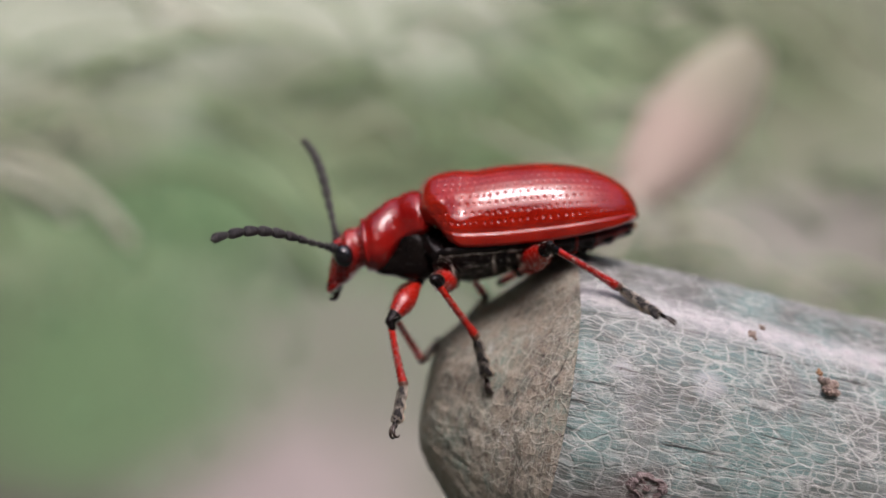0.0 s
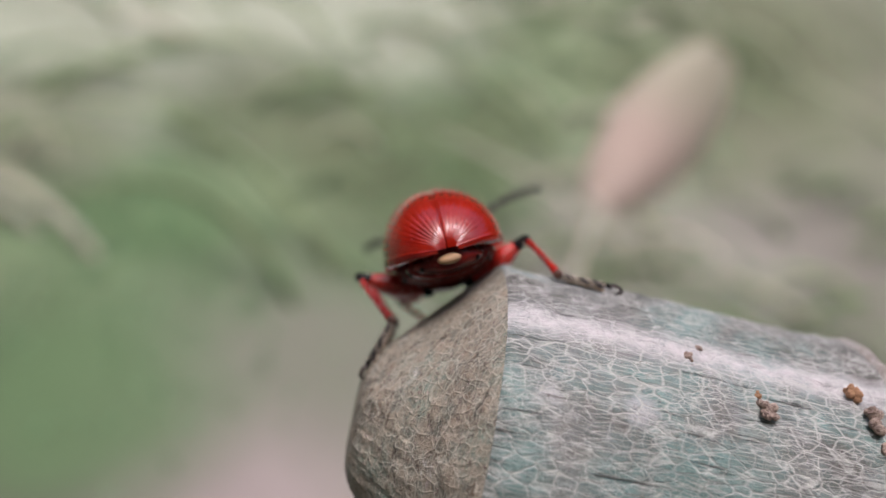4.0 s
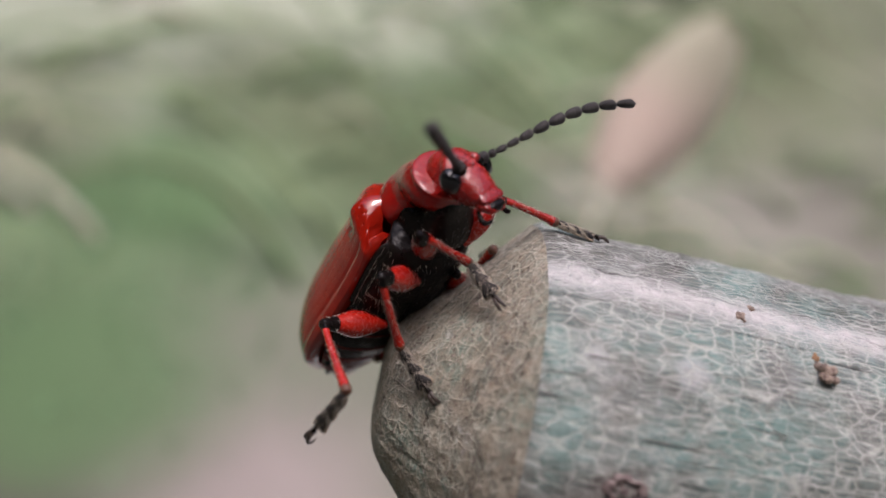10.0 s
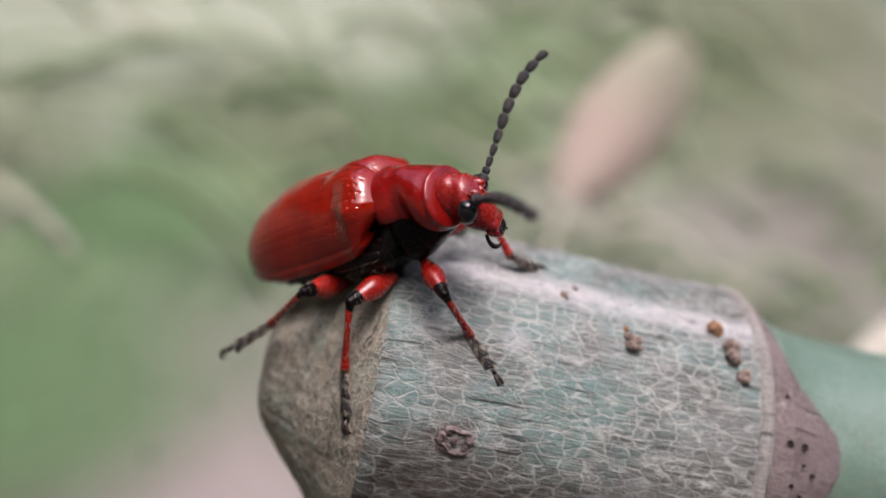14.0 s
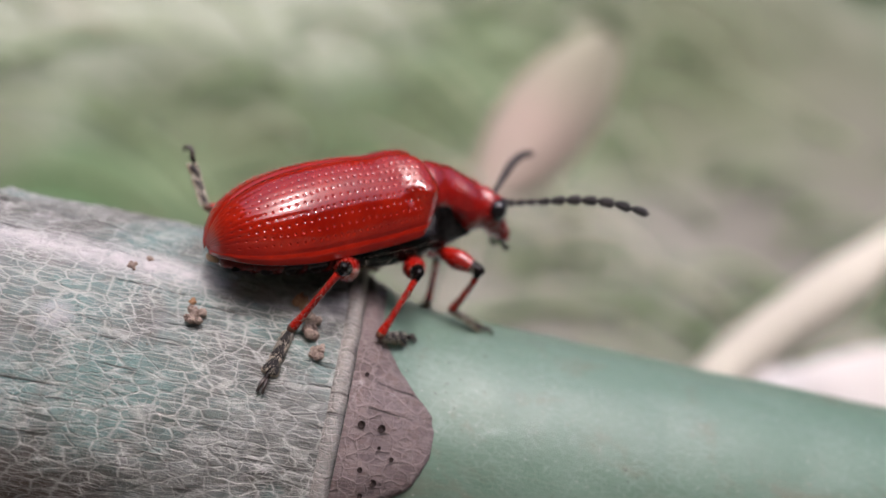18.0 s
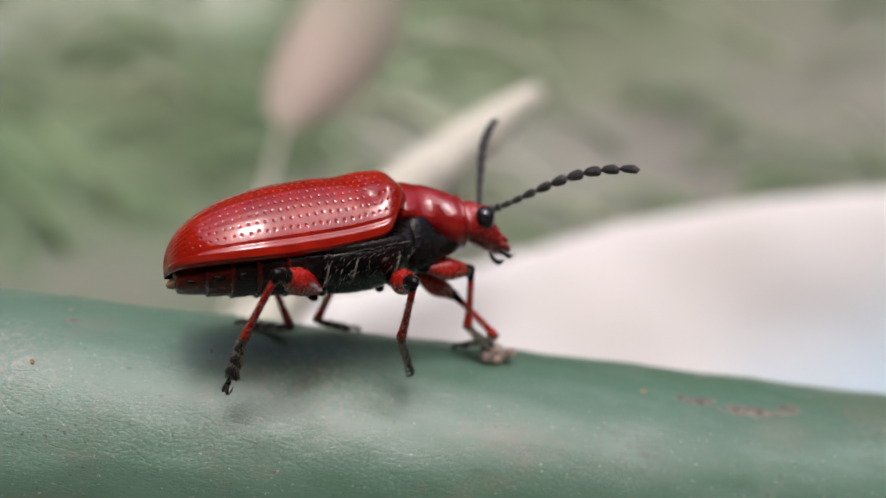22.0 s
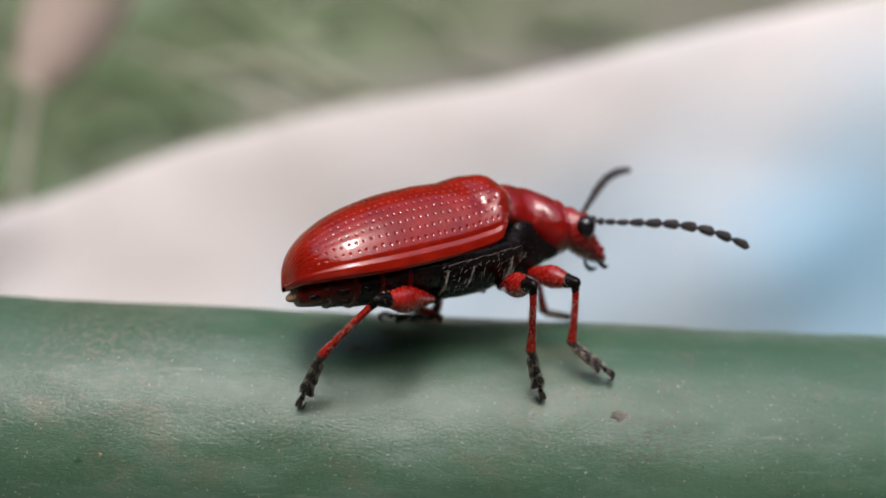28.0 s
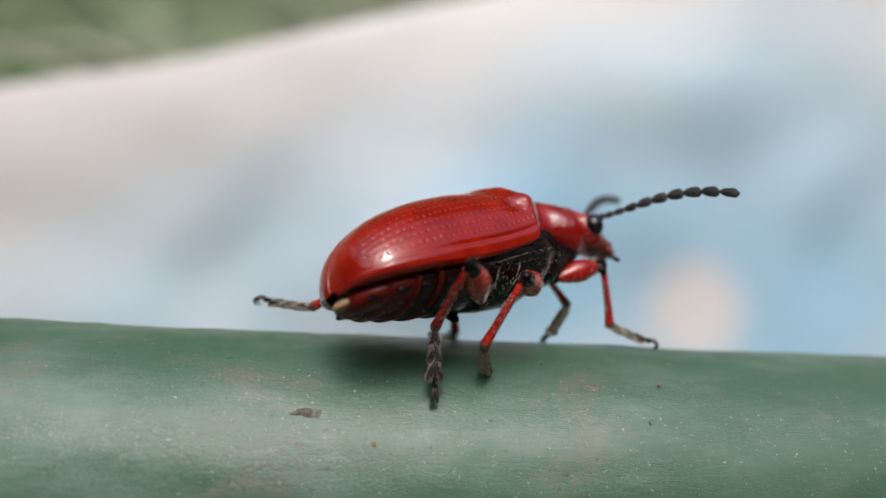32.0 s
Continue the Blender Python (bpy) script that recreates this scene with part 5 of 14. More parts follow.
        (28.75, pose(0.10606, -0.00353, 0.00576, -0.8, -13.6, 19.3)), (29, pose(0.10826, -0.00365, 0.00578, 2.2, -13.8, 18.7)), (29.25, pose(0.10986, -0.00357, 0.00578, 4.9, -16.1, 18.4)),
        (29.5, pose(0.11072, -0.00339, 0.00580, 7.6, -18.5, 18.2)), (29.75, pose(0.11128, -0.00315, 0.00582, 10.5, -20.7, 17.6)), (30, pose(0.11198, -0.00289, 0.00587, 13.4, -23.0, 16.9)),
        (30.25, pose(0.11278, -0.00275, 0.00595, 5.5, -22.0, 22.3)), (30.5, pose(0.11349, -0.00256, 0.00607, -2.2, -20.2, 27.4)), (30.75, pose(0.11438, -0.00238, 0.00619, -9.5, -17.4, 31.9)),
        (31, pose(0.11566, -0.00223, 0.00622, -16.2, -13.7, 36.0)), (31.25, pose(0.11750, -0.00209, 0.00618, -18.6, -12.5, 35.7)), (31.5, pose(0.11975, -0.00197, 0.00608, -20.9, -11.4, 35.4)),
        (31.75, pose(0.12215, -0.00188, 0.00597, -23.2, -10.3, 35.0)), (32, pose(0.12448, -0.00177, 0.00586, -25.5, -9.3, 34.6)),
    ])
    walk(JOINTED['neck_shield'], [
        (0, pose(-0.00001, 0.00007, 0.00005, -1.2, 1.2, -1.8)), (0.5, pose(0.00000, 0.00007, -0.00003, -0.9, -0.6, -1.7)), (1, pose(0.00002, 0.00006, -0.00011, -0.6, -2.5, -1.5)),
        (1.5, pose(0.00001, 0.00003, -0.00008, 0.1, -1.8, -0.8)), (2, pose(0.00001, 0.00001, -0.00004, 0.9, -1.0, 0.0)), (2.5, pose(0.00001, 0.00005, -0.00008, 0.9, -1.8, -1.0)),
        (3, pose(0.00001, 0.00004, -0.00006, 0.7, -1.3, -0.8)), (3.25, pose(0.00001, 0.00003, -0.00005, 0.6, -1.1, -0.6)), (3.5, pose(0.00001, 0.00002, -0.00004, 0.5, -0.9, -0.5)),
        (3.75, pose(0.00000, 0.00002, -0.00003, 0.4, -0.7, -0.4)), (4, pose(0.00000, 0.00001, -0.00002, 0.2, -0.4, -0.3)), (4.5, pose(0.00000, 0.00000, 0.00000, 0.0, -0.0, 0.0)),
        (5, pose(0.00000, 0.00000, 0.00000, 0.0, -0.0, 0.0)), (5.5, pose(0.00000, 0.00000, 0.00000, 0.0, -0.0, 0.0)), (6, pose(0.00000, 0.00000, 0.00000, 0.0, -0.0, 0.0)),
        (6.5, pose(0.00000, 0.00000, 0.00000, 0.0, -0.0, 0.0)), (7, pose(0.00000, 0.00000, 0.00000, 0.0, -0.0, 0.0)), (7.5, pose(-0.00002, 0.00000, 0.00049, 0.0, 11.5, 0.0)),
        (8, pose(0.00015, -0.00060, 0.00103, 3.3, 24.1, 15.2)), (8.5, pose(0.00001, -0.00012, 0.00076, 1.8, 17.6, 3.0)), (9, pose(0.00008, 0.00013, 0.00105, 2.9, 24.6, -2.8)),
        (9.5, pose(0.00005, 0.00046, 0.00075, 7.6, 17.4, -9.9)), (10, pose(0.00003, 0.00039, 0.00004, 6.4, 0.8, -8.3)), (10.5, pose(0.00001, 0.00042, 0.00043, 4.2, 10.1, -9.1)),
        (11, pose(0.00006, 0.00044, 0.00082, 1.1, 19.0, -10.3)), (11.5, pose(0.00009, 0.00072, 0.00051, -7.2, 11.8, -17.9)), (12, pose(0.00016, 0.00093, 0.00016, -14.2, 3.5, -24.2)),
        (12.5, pose(0.00018, 0.00095, 0.00013, -9.5, 3.0, -24.0)), (13, pose(0.00019, 0.00098, 0.00009, -5.0, 2.0, -24.2)), (13.5, pose(0.00001, -0.00003, -0.00004, -7.2, -1.0, -0.3)),
        (13.75, pose(0.00003, -0.00003, -0.00015, -2.9, -3.5, 0.4)), (14, pose(0.00005, -0.00003, -0.00024, 1.6, -5.8, 1.0)), (14.25, pose(0.00005, 0.00011, -0.00024, -0.7, -5.6, -2.7)),
        (14.5, pose(0.00006, 0.00025, -0.00024, -3.1, -5.7, -6.3)), (14.75, pose(0.00007, 0.00033, -0.00022, -4.4, -5.3, -8.5)), (15, pose(0.00008, 0.00042, -0.00021, -5.9, -5.1, -10.8)),
        (15.25, pose(0.00007, 0.00040, -0.00019, -6.1, -4.4, -10.3)), (15.5, pose(0.00005, 0.00037, -0.00015, -6.3, -3.6, -9.6)), (15.75, pose(0.00005, 0.00035, -0.00012, -6.5, -2.9, -9.1)),
        (16, pose(0.00004, 0.00032, -0.00009, -6.6, -2.2, -8.4)), (16.25, pose(0.00003, 0.00030, -0.00006, -6.8, -1.5, -8.0)), (16.5, pose(0.00002, 0.00028, -0.00003, -6.8, -0.7, -7.4)),
        (16.75, pose(0.00001, 0.00025, 0.00000, -7.1, -0.1, -6.9)), (17, pose(0.00001, 0.00023, 0.00003, -7.1, 0.7, -6.4)), (17.25, pose(0.00000, 0.00021, 0.00007, -7.3, 1.5, -6.0)),
        (17.5, pose(-0.00001, 0.00019, 0.00010, -7.3, 2.3, -5.4)), (17.75, pose(-0.00001, 0.00019, 0.00013, -6.2, 3.0, -5.3)), (18, pose(-0.00001, 0.00018, 0.00016, -5.1, 3.7, -5.0)),
        (18.25, pose(-0.00001, 0.00014, 0.00009, -4.2, 2.1, -3.8)), (18.5, pose(-0.00000, 0.00009, 0.00002, -3.4, 0.6, -2.6)), (18.75, pose(0.00001, 0.00005, -0.00004, -2.6, -1.1, -1.5)),
        (19, pose(0.00002, 0.00000, -0.00012, -1.8, -2.8, -0.4)), (19.25, pose(0.00002, 0.00004, -0.00011, -1.4, -2.6, -1.2)), (19.5, pose(0.00002, 0.00007, -0.00011, -1.1, -2.5, -1.8)),
        (19.75, pose(0.00002, 0.00010, -0.00010, -0.7, -2.4, -2.5)), (20, pose(0.00002, 0.00014, -0.00010, -0.4, -2.2, -3.3)), (20.25, pose(0.00001, 0.00012, -0.00005, -0.5, -1.1, -3.0)),
        (20.5, pose(0.00000, 0.00011, -0.00000, -0.6, -0.1, -2.7)), (20.75, pose(-0.00000, 0.00010, 0.00004, -0.7, 1.0, -2.4)), (21, pose(-0.00001, 0.00009, 0.00009, -0.8, 2.1, -2.2)),
        (21.25, pose(-0.00001, 0.00011, 0.00007, -1.1, 1.7, -2.8)), (21.5, pose(-0.00000, 0.00014, 0.00006, -1.4, 1.3, -3.4)), (21.75, pose(0.00000, 0.00016, 0.00004, -1.6, 0.9, -4.0)),
        (22, pose(0.00000, 0.00019, 0.00002, -1.8, 0.4, -4.7)), (22.25, pose(-0.00000, 0.00016, 0.00006, -1.4, 1.4, -3.9)), (22.5, pose(-0.00001, 0.00013, 0.00010, -0.9, 2.3, -3.0)),
        (22.75, pose(-0.00001, 0.00009, 0.00014, -0.5, 3.2, -2.1)), (23, pose(-0.00002, 0.00006, 0.00017, 0.1, 4.1, -1.3)), (23.25, pose(-0.00001, -0.00008, 0.00012, 0.5, 2.7, 2.0)),
        (23.5, pose(0.00000, -0.00022, 0.00006, 0.8, 1.3, 5.3)), (23.75, pose(0.00003, -0.00036, -0.00001, 1.1, -0.1, 8.6)), (24, pose(0.00006, -0.00050, -0.00006, 1.1, -1.4, 11.9)),
        (24.25, pose(0.00003, -0.00031, -0.00004, 2.4, -1.0, 7.7)), (24.5, pose(0.00001, -0.00013, -0.00002, 3.6, -0.4, 3.5)), (24.75, pose(-0.00000, 0.00006, 0.00001, 4.6, 0.3, -0.7)),
        (25, pose(0.00001, 0.00024, 0.00004, 5.7, 1.0, -4.9)), (25.25, pose(0.00000, 0.00030, 0.00016, 5.8, 3.7, -6.2)), (25.5, pose(0.00000, 0.00036, 0.00028, 5.8, 6.4, -7.5)),
        (25.75, pose(0.00001, 0.00042, 0.00039, 5.9, 9.1, -8.9)), (26, pose(0.00003, 0.00047, 0.00051, 5.8, 11.9, -10.2)), (26.25, pose(0.00002, 0.00044, 0.00048, 5.0, 11.1, -9.7)),
        (26.5, pose(0.00001, 0.00042, 0.00045, 4.2, 10.4, -9.2)), (26.75, pose(0.00001, 0.00039, 0.00042, 3.4, 9.6, -8.7)), (27, pose(0.00000, 0.00036, 0.00038, 2.6, 8.9, -8.1)),
        (27.25, pose(-0.00000, 0.00034, 0.00035, 1.8, 8.2, -7.6)), (27.5, pose(-0.00000, 0.00031, 0.00032, 1.0, 7.4, -7.1)), (27.75, pose(-0.00001, 0.00028, 0.00029, 0.2, 6.8, -6.6)),
        (28, pose(-0.00001, 0.00025, 0.00026, -0.7, 6.0, -6.0)), (28.25, pose(-0.00001, 0.00023, 0.00023, -1.5, 5.3, -5.4)), (28.5, pose(-0.00001, 0.00020, 0.00020, -2.3, 4.6, -4.9)),
        (28.75, pose(-0.00001, 0.00017, 0.00017, -3.2, 3.9, -4.4)), (29, pose(-0.00001, 0.00014, 0.00014, -4.0, 3.2, -3.7)), (29.25, pose(-0.00001, 0.00014, 0.00013, -3.8, 3.0, -3.8)),
        (29.5, pose(-0.00001, 0.00014, 0.00012, -3.7, 2.9, -3.8)), (29.75, pose(-0.00001, 0.00014, 0.00012, -3.6, 2.7, -3.9)), (30, pose(-0.00001, 0.00015, 0.00011, -3.4, 2.6, -3.9)),
        (30.25, pose(-0.00000, 0.00011, 0.00005, -2.6, 1.2, -2.9)), (30.5, pose(0.00000, 0.00007, -0.00000, -1.7, -0.1, -2.0)), (30.75, pose(0.00001, 0.00004, -0.00006, -0.9, -1.4, -1.1)),
        (31, pose(0.00002, 0.00001, -0.00011, -0.2, -2.7, -0.2)), (31.25, pose(0.00002, 0.00012, -0.00011, 0.4, -2.7, -2.7)), (31.5, pose(0.00003, 0.00023, -0.00012, 1.0, -2.7, -5.3)),
        (31.75, pose(0.00004, 0.00034, -0.00011, 1.5, -2.6, -7.7)), (32, pose(0.00006, 0.00045, -0.00011, 1.8, -2.5, -10.3)),
    ])
    walk(JOINTED['breast'], [
        (0, pose(-0.00001, 0.00007, 0.00005, -1.2, 1.2, -1.8)), (0.5, pose(0.00000, 0.00007, -0.00003, -0.9, -0.6, -1.7)), (1, pose(0.00002, 0.00006, -0.00011, -0.6, -2.5, -1.5)),
        (1.5, pose(0.00001, 0.00003, -0.00008, 0.1, -1.8, -0.8)), (2, pose(0.00001, 0.00001, -0.00004, 0.9, -1.0, -0.0)), (2.5, pose(0.00001, 0.00005, -0.00008, 0.9, -1.8, -1.0)),
        (3, pose(0.00001, 0.00004, -0.00006, 0.7, -1.3, -0.8)), (3.25, pose(0.00001, 0.00003, -0.00005, 0.6, -1.1, -0.6)), (3.5, pose(0.00001, 0.00002, -0.00004, 0.5, -0.9, -0.5)),
        (3.75, pose(0.00000, 0.00002, -0.00003, 0.4, -0.7, -0.4)), (4, pose(0.00000, 0.00001, -0.00002, 0.2, -0.4, -0.3)), (4.5, pose(0.00000, 0.00000, 0.00000, 0.0, -0.0, 0.0)),
        (5, pose(0.00000, 0.00000, 0.00000, 0.0, -0.0, 0.0)), (5.5, pose(0.00000, 0.00000, 0.00000, 0.0, -0.0, 0.0)), (6, pose(0.00000, 0.00000, 0.00000, 0.0, -0.0, 0.0)),
        (6.5, pose(0.00000, 0.00000, 0.00000, 0.0, -0.0, 0.0)), (7, pose(0.00000, 0.00000, 0.00000, 0.0, -0.0, 0.0)), (7.5, pose(-0.00002, 0.00000, 0.00049, 0.0, 11.5, 0.0)),
        (8, pose(0.00015, -0.00060, 0.00103, 3.3, 24.1, 15.2)), (8.5, pose(0.00001, -0.00012, 0.00076, 1.8, 17.6, 3.0)), (9, pose(0.00008, 0.00013, 0.00105, 2.9, 24.6, -2.8)),
        (9.5, pose(0.00005, 0.00046, 0.00075, 7.6, 17.4, -9.9)), (10, pose(0.00003, 0.00039, 0.00004, 6.4, 0.8, -8.3)), (10.5, pose(0.00001, 0.00042, 0.00043, 4.2, 10.1, -9.1)),
        (11, pose(0.00006, 0.00044, 0.00082, 1.1, 19.0, -10.3)), (11.5, pose(0.00009, 0.00072, 0.00051, -7.2, 11.8, -17.9)), (12, pose(0.00016, 0.00093, 0.00016, -14.2, 3.5, -24.2)),
        (12.5, pose(0.00018, 0.00095, 0.00013, -9.5, 3.0, -24.0)), (13, pose(0.00019, 0.00098, 0.00009, -5.0, 2.0, -24.2)), (13.5, pose(0.00001, -0.00003, -0.00004, -7.2, -1.0, -0.3)),
        (13.75, pose(0.00003, -0.00003, -0.00015, -2.9, -3.5, 0.4)), (14, pose(0.00005, -0.00003, -0.00024, 1.6, -5.8, 1.0)), (14.25, pose(0.00005, 0.00011, -0.00024, -0.7, -5.6, -2.7)),
        (14.5, pose(0.00006, 0.00025, -0.00024, -3.1, -5.7, -6.3)), (14.75, pose(0.00007, 0.00033, -0.00022, -4.4, -5.3, -8.5)), (15, pose(0.00008, 0.00042, -0.00021, -5.9, -5.1, -10.8)),
        (15.25, pose(0.00007, 0.00040, -0.00019, -6.1, -4.4, -10.3)), (15.5, pose(0.00005, 0.00037, -0.00015, -6.3, -3.6, -9.6)), (15.75, pose(0.00005, 0.00035, -0.00012, -6.5, -2.9, -9.1)),
        (16, pose(0.00004, 0.00032, -0.00009, -6.6, -2.2, -8.4)), (16.25, pose(0.00003, 0.00030, -0.00006, -6.8, -1.5, -8.0)), (16.5, pose(0.00002, 0.00028, -0.00003, -6.8, -0.7, -7.4)),
        (16.75, pose(0.00001, 0.00025, 0.00000, -7.1, -0.1, -6.9)), (17, pose(0.00001, 0.00023, 0.00003, -7.1, 0.7, -6.4)), (17.25, pose(0.00000, 0.00021, 0.00007, -7.3, 1.5, -6.0)),
        (17.5, pose(-0.00001, 0.00019, 0.00010, -7.3, 2.3, -5.4)), (17.75, pose(-0.00001, 0.00019, 0.00013, -6.2, 3.0, -5.3)), (18, pose(-0.00001, 0.00018, 0.00016, -5.1, 3.7, -5.0)),
        (18.25, pose(-0.00001, 0.00014, 0.00009, -4.2, 2.1, -3.8)), (18.5, pose(-0.00000, 0.00009, 0.00002, -3.4, 0.6, -2.6)), (18.75, pose(0.00001, 0.00005, -0.00004, -2.6, -1.1, -1.5)),
        (19, pose(0.00002, 0.00000, -0.00012, -1.8, -2.8, -0.4)), (19.25, pose(0.00002, 0.00004, -0.00011, -1.4, -2.6, -1.2)), (19.5, pose(0.00002, 0.00007, -0.00011, -1.1, -2.5, -1.8)),
        (19.75, pose(0.00002, 0.00010, -0.00010, -0.7, -2.4, -2.5)), (20, pose(0.00002, 0.00014, -0.00010, -0.4, -2.2, -3.3)), (20.25, pose(0.00001, 0.00012, -0.00005, -0.5, -1.1, -3.0)),
        (20.5, pose(0.00000, 0.00011, -0.00000, -0.6, -0.1, -2.7)), (20.75, pose(-0.00000, 0.00010, 0.00004, -0.7, 1.0, -2.4)), (21, pose(-0.00001, 0.00009, 0.00009, -0.8, 2.1, -2.2)),
        (21.25, pose(-0.00001, 0.00011, 0.00007, -1.1, 1.7, -2.8)), (21.5, pose(-0.00000, 0.00014, 0.00006, -1.4, 1.3, -3.4)), (21.75, pose(0.00000, 0.00016, 0.00004, -1.6, 0.9, -4.0)),
        (22, pose(0.00000, 0.00019, 0.00002, -1.8, 0.4, -4.7)), (22.25, pose(-0.00000, 0.00016, 0.00006, -1.4, 1.4, -3.9)), (22.5, pose(-0.00001, 0.00013, 0.00010, -0.9, 2.3, -3.0)),
        (22.75, pose(-0.00001, 0.00009, 0.00014, -0.5, 3.2, -2.1)), (23, pose(-0.00002, 0.00006, 0.00017, 0.1, 4.1, -1.3)), (23.25, pose(-0.00001, -0.00008, 0.00012, 0.5, 2.7, 2.0)),
        (23.5, pose(0.00000, -0.00022, 0.00006, 0.8, 1.3, 5.3)), (23.75, pose(0.00003, -0.00036, -0.00001, 1.1, -0.1, 8.6)), (24, pose(0.00006, -0.00050, -0.00006, 1.1, -1.4, 11.9)),
        (24.25, pose(0.00003, -0.00031, -0.00004, 2.4, -1.0, 7.7)), (24.5, pose(0.00001, -0.00013, -0.00002, 3.6, -0.4, 3.5)), (24.75, pose(-0.00000, 0.00006, 0.00001, 4.6, 0.3, -0.7)),
        (25, pose(0.00001, 0.00024, 0.00004, 5.7, 1.0, -4.9)), (25.25, pose(0.00000, 0.00030, 0.00016, 5.8, 3.7, -6.2)), (25.5, pose(0.00000, 0.00036, 0.00028, 5.8, 6.4, -7.5)),
        (25.75, pose(0.00001, 0.00042, 0.00039, 5.9, 9.1, -8.9)), (26, pose(0.00003, 0.00047, 0.00051, 5.8, 11.9, -10.2)), (26.25, pose(0.00002, 0.00044, 0.00048, 5.0, 11.1, -9.7)),
        (26.5, pose(0.00001, 0.00042, 0.00045, 4.2, 10.4, -9.2)), (26.75, pose(0.00001, 0.00039, 0.00042, 3.4, 9.6, -8.7)), (27, pose(0.00000, 0.00036, 0.00038, 2.6, 8.9, -8.1)),
        (27.25, pose(-0.00000, 0.00034, 0.00035, 1.8, 8.2, -7.6)), (27.5, pose(-0.00000, 0.00031, 0.00032, 1.0, 7.4, -7.1)), (27.75, pose(-0.00001, 0.00028, 0.00029, 0.2, 6.8, -6.6)),
        (28, pose(-0.00001, 0.00025, 0.00026, -0.7, 6.0, -6.0)), (28.25, pose(-0.00001, 0.00023, 0.00023, -1.5, 5.3, -5.4)), (28.5, pose(-0.00001, 0.00020, 0.00020, -2.3, 4.6, -4.9)),
        (28.75, pose(-0.00001, 0.00017, 0.00017, -3.2, 3.9, -4.4)), (29, pose(-0.00001, 0.00014, 0.00014, -4.0, 3.2, -3.7)), (29.25, pose(-0.00001, 0.00014, 0.00013, -3.8, 3.0, -3.8)),
        (29.5, pose(-0.00001, 0.00014, 0.00012, -3.7, 2.9, -3.8)), (29.75, pose(-0.00001, 0.00014, 0.00012, -3.6, 2.7, -3.9)), (30, pose(-0.00001, 0.00015, 0.00011, -3.4, 2.6, -3.9)),
        (30.25, pose(-0.00000, 0.00011, 0.00005, -2.6, 1.2, -2.9)), (30.5, pose(0.00000, 0.00007, -0.00000, -1.7, -0.1, -2.0)), (30.75, pose(0.00001, 0.00004, -0.00006, -0.9, -1.4, -1.1)),
        (31, pose(0.00002, 0.00001, -0.00011, -0.2, -2.7, -0.2)), (31.25, pose(0.00002, 0.00012, -0.00011, 0.4, -2.7, -2.7)), (31.5, pose(0.00003, 0.00023, -0.00012, 1.0, -2.7, -5.3)),
        (31.75, pose(0.00004, 0.00034, -0.00011, 1.5, -2.6, -7.7)), (32, pose(0.00006, 0.00045, -0.00011, 1.8, -2.5, -10.3)),
    ])
